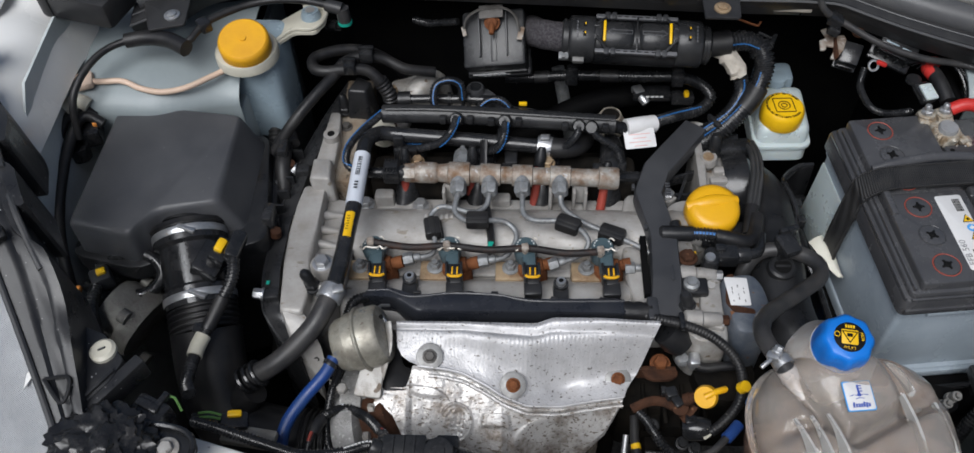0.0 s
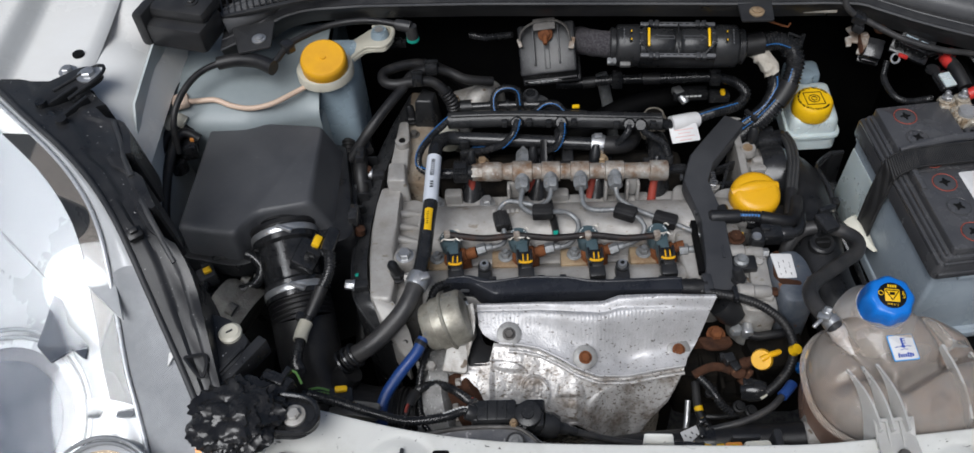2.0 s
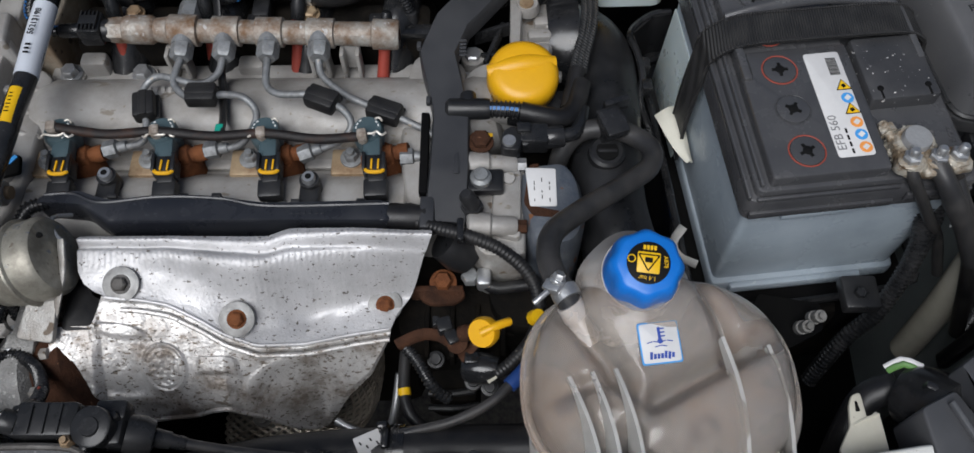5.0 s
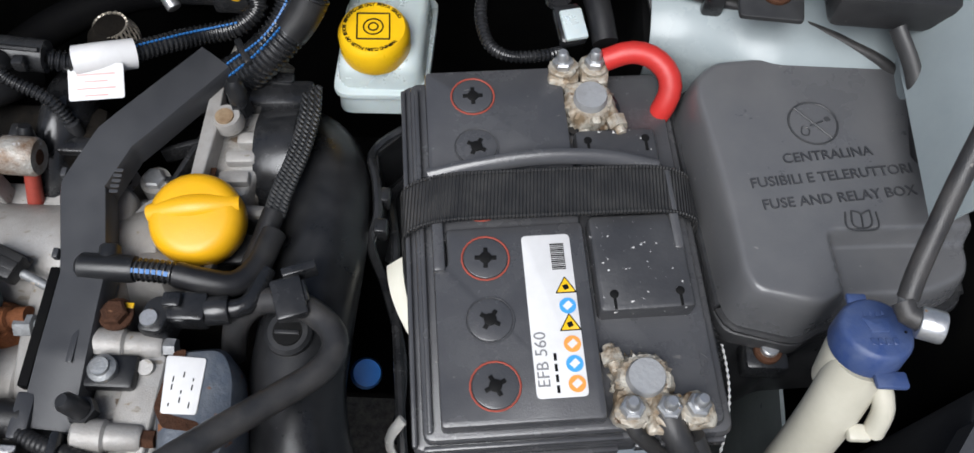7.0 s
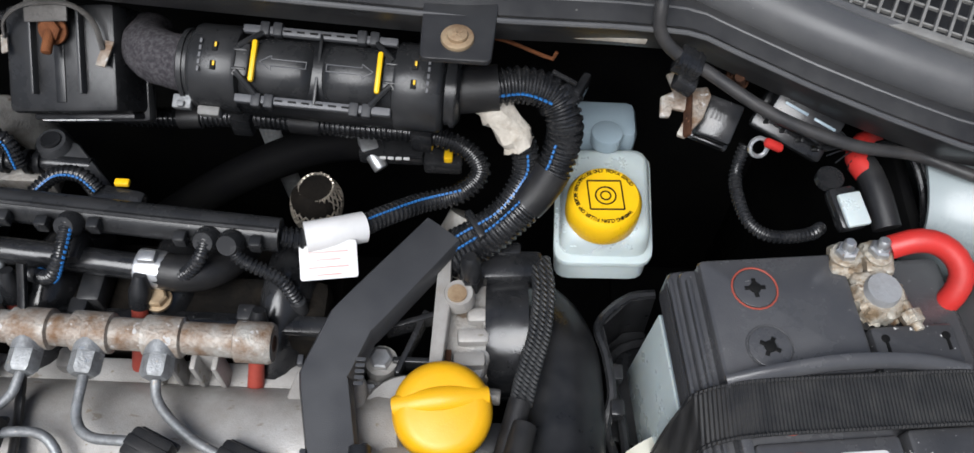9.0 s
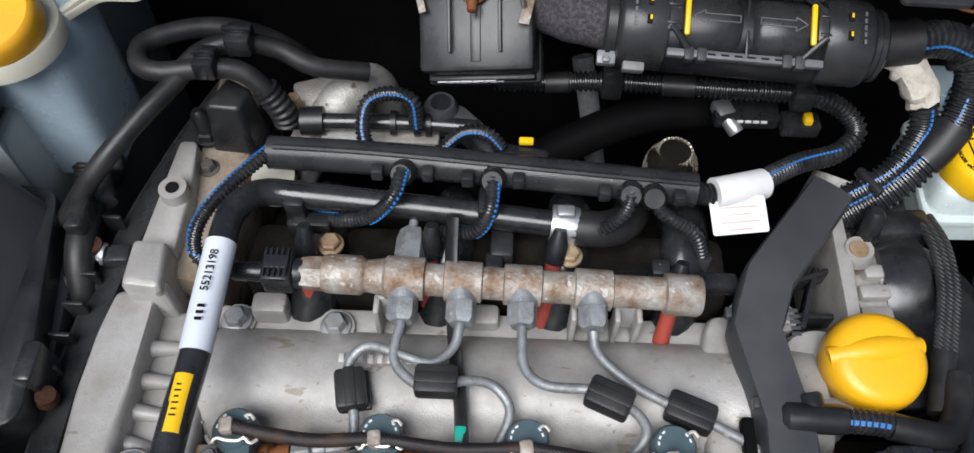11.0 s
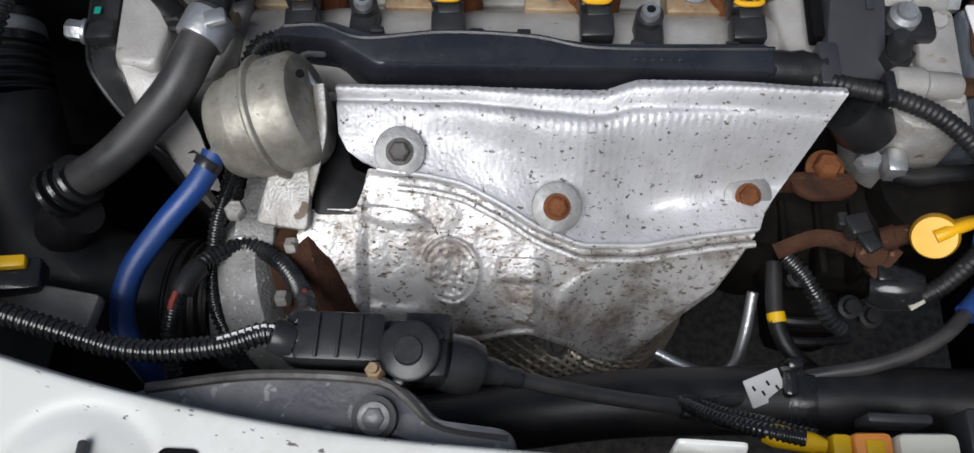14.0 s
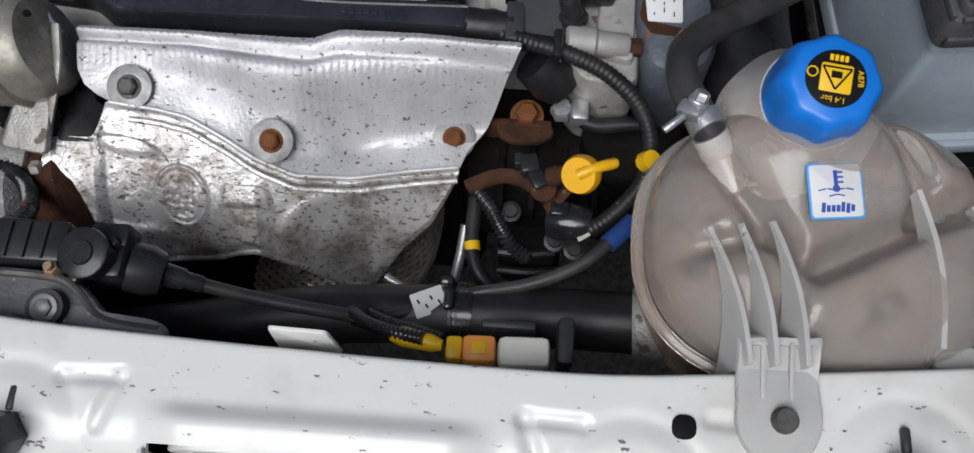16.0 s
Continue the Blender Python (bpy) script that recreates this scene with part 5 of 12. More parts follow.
def shield_lower(x, y):
    """Lower panel: a dome that falls from the seam to the front hem."""
    d = max(0.0, seam_y(x) - y)
    a = lines(x, [(0.02, 0.25), (0.06, 0.42), (0.12, 0.46), (0.155, 0.62), (0.19, 1.55), (0.22, 2.3), (0.245, 1.6), (0.29, 1.0)])
    b = lines(x, [(0.02, 5.5), (0.06, 7.0), (0.12, 6.5), (0.155, 4.5), (0.19, 12.0), (0.22, 22.0), (0.245, 10.0), (0.29, 2.0)])
    z = seam_z(x) - 0.003 - a * d - b * d * d
    # badge with a raised rim and a blurred relief
    r = math.hypot(x - 0.107, (y - 0.1805) * 1.06)
    z += 0.0020 * smoothstep(0.0190, 0.0160, r) + 0.0016 * smoothstep(0.0020, 0.0, abs(r - 0.0155)) + 0.0012 * smoothstep(0.0016, 0.0, abs(r - 0.0120))
    if r < 0.0105:
        z += 0.0011 * (1 if noise.noise(Vector((x * 330, y * 330, 4.0))) > 0 else 0)
    # raised tab with a flat top
    e = max(abs(x - 0.1485) / (0.0150 - 0.25 * (y - 0.1825)), abs(y - 0.1825) / 0.0055)
    z += 0.0042 * smoothstep(1.15, 0.85, e)
    # flat oval swell under the first bolt
    e = math.hypot((x - 0.074) / 0.020, (y - 0.2035 + 0.1 * (x - 0.074)) / 0.0045)
    z += 0.0035 * smoothstep(1.2, 0.75, e)
    # dished oval with a crinkled floor and a raised brow
    u, v = (x - 0.201) * 0.94 + (y - 0.174) * 0.34, -(x - 0.201) * 0.34 + (y - 0.174) * 0.94
    e = math.hypot(u / 0.031, v / 0.0145)
    z += -0.0060 * smoothstep(1.05, 0.70, e) + 0.0022 * smoothstep(0.22, 0.0, abs(e - 1.12))
    z += 0.0007 * noise.noise(Vector((x * 420, y * 420, 9.0))) * smoothstep(1.0, 0.7, e)
    # creases along the front
    z -= 0.0045 * hump(y - 0.1545 - 0.05 * (x - 0.07), 0.0035) * smoothstep(0.04, 0.06, x) * smoothstep(0.115, 0.095, x)
    z += 0.0040 * hump(y - 0.160, 0.004) * smoothstep(0.045, 0.06, x) * smoothstep(0.10, 0.085, x)
    z -= 0.0060 * hump(x - 0.125 + 0.2 * (y - 0.16), 0.007) * smoothstep(0.172, 0.158, y)
    z += 0.0030 * hump(x - 0.062, 0.008) * smoothstep(0.20, 0.17, y)
    z += 0.0013 * noise.noise(Vector((x * 75, y * 75, 3.1))) + 0.0005 * noise.noise(Vector((x * 240, y * 240, 1.7)))
    # fine knurl of the sheet
    z += 0.00013 * math.sin((x + y) * 2 * math.pi / 0.0034) * math.sin((x - y) * 2 * math.pi / 0.0034)
    return Vector((x, y, z))


def shield_front(x):
    return lines(x, [(0.015, 0.147), (0.06, 0.144), (0.088, 0.150), (0.14, 0.155), (0.197, 0.158), (0.216, 0.163), (0.232, 0.170), (0.250, 0.180), (0.266, 0.189), (0.276, 0.201), (0.285, 0.2135)])


def build_heat_shield():
    h = thing("heat_shield", (0.16, 0.21, 0.66), "bright pressed aluminium heat shield, pitted and spotted, over the exhaust manifold", "heat shield")

    def upper(u, v):
        x1 = lines(v, [(0, 0.318), (0.03, 0.3215), (0.12, 0.3215), (0.5, 0.3035), (0.8, 0.2900), (1, 0.2855)])
        x0 = lines(v, [(0, 0.0435), (0.05, 0.0405), (0.6, 0.0435), (0.78, 0.0485), (0.9, 0.0570), (1, 0.0700)])
        p = shield_upper(x0 + (x1 - x0) * u, v)
        p.z += 0.0022
        return p

    def low(u, v):
        x = 0.0135 + 0.2710 * u + 0.010 * (1 - u) * (1 - v)
        y0, y1 = seam_y(x) + (0.004 if x > 0.058 else 0.0), shield_front(x)
        p = shield_lower(x, y0 + (y1 - y0) * v)
        p.z -= 0.005 * smoothstep(0.94, 1.0, v)
        return p
    part("upper_panel", sheet(upper, 380, 72, 0.0014), M_SHIELD, h, "bright fluted upper panel", sharp=60)
    part("lower_panel", sheet(low, 230, 96, 0.0014), M_SHIELD2, h, "crumpled lower panel", sharp=60)
    seam = [(x, seam_y(x) + 0.0005, seam_z(x) + 0.0042) for x in [0.066 + 0.218 * i / 40 for i in range(41)]]
    part("seam", tube(seam, 0.0015, 8), M_SHIELD, h)
    part("seam_bead", tube([(q[0], q[1] - 0.0062, q[2] - 0.0072) for q in seam[2:]], 0.0022, 8), M_SHIELD2, h)
    part("front_hem", tube([shield_lower(x, shield_front(x)) - Vector((0, 0, 0.004)) for x in [0.03 + 0.185 * i / 24 for i in range(25)]], 0.0022, 8), M_SHIELD2, h)
    for c, n, m in (((0.0785, 0.2335, 0.7790), (0.05, -0.42, 0.9), M_ZINC), ((0.1665, 0.2125, 0.7575), (0.05, -0.45, 0.9), M_RUST2), ((0.2800, 0.2350, 0.7320), (0.05, -0.45, 0.88), M_RUST2)):
        c, n = Vector(c), Vector(n).normalized()
        part("washer", cyl(c - n * 0.0016, c + n * 0.0012, 0.0142, 28, 0.0006), M_WASH, h, "grey washer")
        part("bolt", join(hexnut(c + n * 0.001, n, 0.0060, 0.0052, 0.0078), lathe(c + n * 0.005, c + n * 0.0068, [(0, 0.0046), (1, 0.0040)], 12)), M_BOLTD if m is M_ZINC else m, h, "worn hexagon bolt" if m is M_ZINC else "rusty hexagon bolt")
    part("bolt", hexnut((0.171, 0.160, 0.664), (0.1, -0.5, 0.85), 0.005, 0.005, 0.0085), M_BOLTD, h)
    part("side_flap", slab([(0.026, 0.262), (0.040, 0.262), (0.049, 0.232), (0.064, 0.226), (0.064, 0.203), (0.030, 0.203)], 0.758, 0.7605, 0.004), M_RUB, h, "black rubber flap at its side")


build_heat_shield()


def build_turbo():
    t = thing("turbocharger", (0.01, 0.20, 0.62), "rough cast turbocharger housing with rusty turbine", "turbocharger")
    part("compressor", lathe((-0.014, 0.176, 0.690), (0.016, 0.180, 0.698), [(0, 0.044), (0.12, 0.056), (0.5, 0.059), (0.88, 0.056), (1, 0.046)], 44, lambda a, q: 1 + 0.02 * math.sin(3 * a)), M_HORN2, t, "grey cast compressor housing")
    part("rim_clips", join(*[box((-0.017 + 0.001 * k, 0.213 - 0.0055 * k, 0.7415 + 0.0018 * k), (0.006, 0.0032, 0.006), 0.0008, (20, 0, 6)) for k in range(5)]), M_ZINC, t, "bright clip band")
    part("outlet_neck", join(box((-0.002, 0.218, 0.735), (0.032, 0.040, 0.024), 0.006, (-12, 0, 6)), box((-0.006, 0.196, 0.745), (0.024, 0.020, 0.010), 0.003, (0, 0, 6))), M_HORN2, t)
    part("ear", lathe((-0.027, 0.230, 0.712), (-0.028, 0.229, 0.726), [(0, 0.010), (0.9, 0.0095), (1, 0.008)], 18), M_ALU, t)
    part("ear_bore", lathe((-0.028, 0.229, 0.7255), (-0.028, 0.229, 0.7268), [(0, 0.0042), (1, 0.004)], 14), M_INK, t)
    for q in ((0.016, 0.186, 0.752), (0.014, 0.156, 0.748)):
        part("flange_bolt", hexnut(q, (1, 0, 0.3), 0.005, 0.006), M_ALU2, t)
    part("turbine", lathe((0.020, 0.18, 0.70), (0.05, 0.19, 0.71), [(0, 0.05), (0.8, 0.05), (1, 0.04)], 26), M_RUST, t, "rusty turbine housing")
    part("bracket", join(slab([(0, 0), (0.030, 0.0), (0.022, 0.07), (0.010, 0.085), (0.004, 0.05)], 0, 0.005, 0.004, m=at(0.000, 0.195, 0.762, 18, 0, -8)), cyl((0.012, 0.225, 0.775), (0.030, 0.226, 0.780), 0.0055), hexnut((-0.012, 0.200, 0.765), (0, 0, 1), 0.006, 0.006)), M_ALU2, t)
    part("flange", lathe((-0.012, 0.168, 0.698), (-0.020, 0.167, 0.695), [(0, 0.035), (1, 0.035)], 26), M_ALU2, t)
    a = thing("wastegate_actuator", (0.004, 0.246, 0.76), "zinc yellow steel wastegate actuator canister", "actuator")
    p0, p1 = Vector((-0.020, 0.243, 0.780)), Vector((0.032, 0.252, 0.796))
    part("canister", lathe(p0, p1, [(0, 0.018), (0.03, 0.026), (0.10, 0.0285), (0.28, 0.0295), (0.30, 0.0315), (0.50, 0.0315), (0.52, 0.0345), (0.58, 0.0345), (0.60, 0.0325), (0.90, 0.0320), (0.97, 0.029), (1, 0.020)], 40), M_OLIVE, a)
    part("band", lathe(p0.lerp(p1, 0.525), p0.lerp(p1, 0.575), [(0, 0.0350), (0.5, 0.0356), (1, 0.0350)], 40), M_OLIVE, a)
    part("bracket", join(tube([(0.034, 0.262, 0.800), (0.036, 0.238, 0.790), (0.028, 0.214, 0.770), (0.02, 0.20, 0.755)], 0.005, 10, flat=0.5)), M_ALU2, a)
    part("vacuum_nipple", cyl((-0.010, 0.228, 0.793), (-0.021, 0.221, 0.792), 0.004, 12), M_OLIVE, a)
    part("wire_stay", tube([(0.030, 0.292, 0.786), (0.022, 0.283, 0.798), (0.026, 0.270, 0.80), (0.034, 0.262, 0.792)], 0.0018, 8), M_ZINC, a)
    part("vent_hole", lathe((0.030, 0.254, 0.823), (0.0305, 0.254, 0.8245), [(0, 0.0025), (1, 0.002)], 10), M_INK, a)
    bh = thing("boost_hose", (-0.04, 0.10, 0.70), "blue silicone vacuum hose from the actuator", "hose")
    part("hose", tube([(-0.020, 0.223, 0.791), (-0.028, 0.207, 0.786), (-0.048, 0.184, 0.776), (-0.064, 0.160, 0.766), (-0.067, 0.135, 0.755), (-0.055, 0.116, 0.74), (-0.04, 0.10, 0.70)], 0.0068, 14), M_BLUEH, bh)
    part("end_band", lathe((-0.022, 0.219, 0.790), (-0.0245, 0.2145, 0.789), [(0, 0.0074), (0.5, 0.0077), (1, 0.0074)], 20), M_BLACKG, bh, "black end band")
    f = thing("exhaust_flex", (0.20, 0.17, 0.50), "woven steel braid exhaust pipe under the shield", "exhaust")
    run = [(0.232, 0.255, 0.665), (0.236, 0.226, 0.615), (0.226, 0.199, 0.585), (0.200, 0.186, 0.568), (0.165, 0.181, 0.560), (0.12, 0.184, 0.550)]
    part("core", tube(run, 0.0285, 24), M_HORN, f)
    # strands wound both ways round the core
    axis = [Vector(q) for q in run]
    n = 96
    line = []
    for i in range(n + 1):
        k = (len(axis) - 1) * i / n
        j = min(int(k), len(axis) - 2)
        a0, a1, a2, a3 = axis[max(j - 1, 0)], axis[j], axis[j + 1], axis[min(j + 2, len(axis) - 1)]
        q = k - j
        line.append(0.5 * (2 * a1 + (a2 - a0) * q + (2 * a0 - 5 * a1 + 4 * a2 - a3) * q * q + (3 * a1 - a0 - 3 * a2 + a3) * q ** 3))
    strands = []
    for turn in (1, -1):
        for j in range(26):
            pts = []
            for i in range(n + 1):
                t = (line[min(i + 1, n)] - line[max(i - 1, 0)]).normalized()
                s = t.cross(Vector((0, 0, 1))).normalized()
                u = s.cross(t)
                a = 2 * math.pi * j / 26 + turn * 5.2 * i / n
                r = 0.0290 + 0.0006 * math.sin(13 * a * turn + 40 * i / n)
                pts.append(line[i] + (s * math.cos(a) + u * math.sin(a)) * r)
            strands.append(tube(pts[::2], 0.0016, 5))
    part("braid", join(*strands), M_FLEX, f, "woven steel strands")


build_turbo()


def build_coolant_tube():
    c = thing("coolant_pipe", (-0.03, 0.29, 0.79), "glossy black steel coolant pipe that bends over the cam cover", "pipe")
    pts = [(0.200, 0.512, 0.806), (0.115, 0.518, 0.810), (0.030, 0.522, 0.815), (0.000, 0.520, 0.820), (-0.012, 0.500, 0.829), (-0.015, 0.475, 0.830), (-0.017, 0.405, 0.824), (-0.019, 0.368, 0.824), (-0.021, 0.332, 0.822), (-0.026, 0.290, 0.817)]
    part("pipe", tube(pts, 0.0092, 18), M_BLACKG, c)
    part("sleeve", tube([(-0.0152, 0.474, 0.830), (-0.0165, 0.44, 0.827), (-0.0175, 0.401, 0.8235)], 0.0097, 18), M_SLVP, c, "pale grey printed sleeve")
    part("print", join(words("55213198", 0.0072, at(-0.0150, 0.450, 0.8388, 2, 0, 88)), *[box((-0.0158, 0.4185 + 0.0042 * i, 0.8368), (0.0042, 0.0018, 0.0005), 0, (2, 0, 0), seg=1) for i in range(3)]), M_INK, c)
    part("marker", tube([(-0.0178, 0.386, 0.8268), (-0.0184, 0.370, 0.8268), (-0.0190, 0.352, 0.8262)], 0.0069, 18), M_YELB, c, "yellow paper marker")
    part("marker_print", join(*[box((-0.0184, 0.361 + 0.0036 * i, 0.8338), (0.0036 - 0.001 * (i % 2), 0.0009, 0.0004), 0, seg=1) for i in range(6)]), M_INK, c)
    for x in (0.022, 0.150):
        part("clip", join(box((x, 0.520, 0.812), (0.014, 0.022, 0.020), 0.003)), M_BLACK, c)
    part("flange", box((0.030, 0.51, 0.797), (0.03, 0.012, 0.018), 0.003), M_BLACK, c)
    part("foot", box((0.16, 0.505, 0.79), (0.016, 0.03, 0.02), 0.003), M_BLACK, c)
    part("hose_clamp", lathe((0.192, 0.5125, 0.8065), (0.210, 0.511, 0.8055), [(0, 0.0125), (0.1, 0.013), (0.9, 0.013), (1, 0.0125)], 24), M_ZINC, c, "bright worm clamp")
    part("clamp_screw", box((0.201, 0.513, 0.820), (0.012, 0.009, 0.006), 0.002), M_ZINC, c)
    part("end_hose", tube([(0.196, 0.512, 0.806), (0.225, 0.510, 0.805), (0.243, 0.520, 0.800), (0.252, 0.545, 0.785)], 0.0125, 16), M_RUB, c, "short black rubber elbow")
    h = thing("breather_hose", (-0.11, 0.21, 0.75), "worn black rubber hose from the pipe to the intake", "hose")
    part("hose", tube([(-0.0255, 0.296, 0.818), (-0.032, 0.272, 0.815), (-0.046, 0.248, 0.805), (-0.079, 0.222, 0.785), (-0.114, 0.210, 0.767)], 0.0110, 18), M_RUBG, h)
    part("clamp", join(lathe((-0.0245, 0.293, 0.818), (-0.0300, 0.278, 0.816), [(0, 0.0134), (0.1, 0.0138), (0.9, 0.0138), (1, 0.0134)], 24), box((-0.018, 0.284, 0.829), (0.012, 0.010, 0.005), 0.002, (0, 0, 20))), M_ZINC, h, "bright worm clamp")
    for s in (0.0, 0.35, 0.7):
        q = Vector((-0.100, 0.2145, 0.774)).lerp(Vector((-0.122, 0.208, 0.762)), s)
        part("ring", lathe(q, q + Vector((-0.0035, -0.0015, -0.002)), [(0, 0.0152), (0.5, 0.016), (1, 0.0152)], 24), M_BLACKG, h, "black clip ring")


build_coolant_tube()


def build_fuel_loom():
    f = thing("injector_loom_duct", (0.14, 0.545, 0.80), "black plastic loom duct behind the fuel rail", "wiring duct")
    part("duct", tube([(0.000, 0.552, 0.822), (0.08, 0.545, 0.828), (0.20, 0.535, 0.829), (0.286, 0.530, 0.826)], 0.0115, 16, flat=0.85), M_CONN, f)
    part("spine", tube([(0.005, 0.548, 0.834), (0.08, 0.541, 0.8395), (0.20, 0.531, 0.840), (0.285, 0.527, 0.837)], 0.0018, 6), M_CONN, f)
    for gx, gy, gz in ((0.094, 0.534, 0.834), (0.153, 0.531, 0.834), (0.242, 0.525, 0.832), (0.257, 0.524, 0.831)):
        part("grommet", lathe((gx, gy - 0.002, gz - 0.002), (gx - 0.001, gy - 0.010, gz + 0.006), [(0, 0.0088), (0.5, 0.0088), (1, 0.0065)], 18), M_CONN, f)
        for dx in (-0.017, 0.016):
            part("latch", box((gx + dx, gy - 0.005, gz + 0.001), (0.008, 0.008, 0.010), 0.0015), M_CONN, f)
    routes = (
        [(0.094, 0.527, 0.840), (0.089, 0.509, 0.836), (0.074, 0.503, 0.822), (0.051, 0.510, 0.805), (0.029, 0.519, 0.795)],
        [(0.153, 0.525, 0.838), (0.151, 0.504, 0.831), (0.141, 0.498, 0.816), (0.120, 0.506, 0.802)],
        [(0.242, 0.519, 0.836), (0.238, 0.508, 0.829), (0.224, 0.505, 0.812), (0.206, 0.510, 0.800)],
        [(0.257, 0.519, 0.834), (0.263, 0.511, 0.826), (0.286, 0.506, 0.810), (0.296, 0.500, 0.788)],
        [(0.002, 0.552, 0.825), (-0.020, 0.522, 0.825), (-0.036, 0.496, 0.820), (-0.037, 0.477, 0.810), (-0.020, 0.469, 0.805), (-0.006, 0.469, 0.805)],
    )
    for i, pts in enumerate(routes):
        w = thing("branch_cable", pts[-1], "thin black corrugated cable with a blue stripe" if i not in (2, 3) else "thin black corrugated cable to a glow plug", "cable", "branch cables of the loom")
        part("sleeve", tube(pts, 0.0050, 12, ribs=0.0032, depth=0.0010), M_SLEEVE, w)
        if i not in (2, 3):
            part("stripe", stripe(pts, 0.0049, (0.8, -0.2, 0.5) if i != 4 else (-0.5, 0.3, 0.7), 0.0014, 0.0026), M_BLUESTR, w, "blue dashes")
        if i == 3:
            part("end_boot", cyl((0.296, 0.500, 0.792), (0.297, 0.497, 0.765), 0.0055), M_CONN, w)


build_fuel_loom()


def build_manifold():
    m = thing("intake_manifold", (0.14, 0.55, 0.62), "black plastic intake manifold behind the rail", "intake manifold")
    part("plenum", join(box((0.15, 0.535, 0.69), (0.34, 0.08, 0.10), 0.02), box((0.15, 0.50, 0.755), (0.33, 0.05, 0.05), 0.01)), M_GRIMSHADE, m)
    for x in (0.03, 0.12, 0.20, 0.28):
        part("runner", tube([(x, 0.47, 0.745), (x + 0.005, 0.50, 0.775), (x + 0.008, 0.535, 0.778), (x + 0.01, 0.560, 0.745)], 0.020, 16, flat=0.8), M_BLACKG, m)
    part("ledge", box((0.20, 0.487, 0.778), (0.24, 0.014, 0.012), 0.004), M_BLACKG, m)
    for x in (0.028, 0.155, 0.265):
        part("post", join(box((x, 0.487, 0.784), (0.012, 0.012, 0.03), 0.002)), M_BLACK, m)
    part("dipstick_stay", tube([(0.128, 0.50, 0.83), (0.128, 0.475, 0.81), (0.132, 0.43, 0.789), (0.138, 0.39, 0.786), (0.140, 0.362, 0.79)], 0.0065, 10, flat=0.45), M_RUB, m, "flat black strap over the cover")
    part("paint_dab", box((0.139, 0.370, 0.7925), (0.007, 0.011, 0.003), 0.0012), M_TEAL, m, "green paint dab")


build_manifold()


def build_black_duct():
    """Wide flat plastic duct that runs over the gearbox end of the engine."""
    d = thing("loom_guide", (0.335, 0.35, 0.74), "wide matt black plastic loom guide bent over the engine's end", "wiring duct")
    mid = [(0.390, 0.556, 0.800), (0.335, 0.482, 0.803), (0.322, 0.445, 0.802), (0.335, 0.385, 0.797), (0.334, 0.33, 0.793), (0.331, 0.285, 0.783)]
    path = []
    for a, b in zip(mid, mid[1:]):
        a, b = Vector(a), Vector(b)
        n = max(2, int((b - a).length / 0.005))
        path += [a.lerp(b, i / n) for i in range(n)]
    path.append(Vector(mid[-1]))
    wide = [(0.0, 0.031), (0.25, 0.033), (0.45, 0.032), (0.6, 0.031), (0.75, 0.032), (1.0, 0.036)]
    bm = bmesh.new()
    rows = []
    for i, c in enumerate(path):
        t = (path[min(i + 1, len(path) - 1)] - path[max(0, i - 1)])
        t.z = 0
        t.normalize()
        s = Vector((-t.y, t.x, 0))
        w = lines(i / (len(path) - 1), wide) / 2
        row = []
        for a, dz in ((-1.0, -0.020), (-1.0, -0.003), (-0.9, 0.0), (-0.3, 0.001), (0.3, 0.001), (0.9, 0.0), (1.0, -0.003), (1.0, -0.020)):
            row.append(bm.verts.new(c + s * w * a + Vector((0, 0, dz))))
        rows.append(row)
    for a, b in zip(rows, rows[1:]):
        for k in range(7):
            bm.faces.new((a[k], a[k + 1], b[k + 1], b[k]))
        bm.faces.new((a[7], a[0], b[0], b[7]))
    bm.faces.new(rows[0])
    bm.faces.new(rows[-1])
    part("guide", bm, M_GRAIN, d, sharp=45)
    part("marking", join(*[box((0.3445, 0.455 - 0.004 * i, 0.8042), (0.006, 0.0025, 0.0008), 0.0002, seg=1) for i in range(5)]), M_GRAIN, d)
    part("foot", box((0.3165, 0.2925, 0.780), (0.012, 0.029, 0.016), 0.002), M_GRAIN, d)
    part("side_gap", box((0.3125, 0.350, 0.783), (0.0070, 0.080, 0.010), 0.001), M_SHADEBLK, d, "black recessed edge")
    part("raised_bar", box((0.340, 0.335, 0.7942), (0.004, 0.022, 0.0014), 0.0005), M_GRAIN, d)
    for nx, ny in ((0.3155, 0.395), (0.3055, 0.455), (0.3520, 0.400)):
        part("clip", box((nx, ny, 0.797), (0.004, 0.007, 0.006), 0.001), M_GRAIN, d)


build_black_duct()

# ---------- battery side ----------
BAT = Matrix.Translation((0.632, 0.396, 0.0)) @ Matrix.Rotation(radians(6.08), 4, "Z")


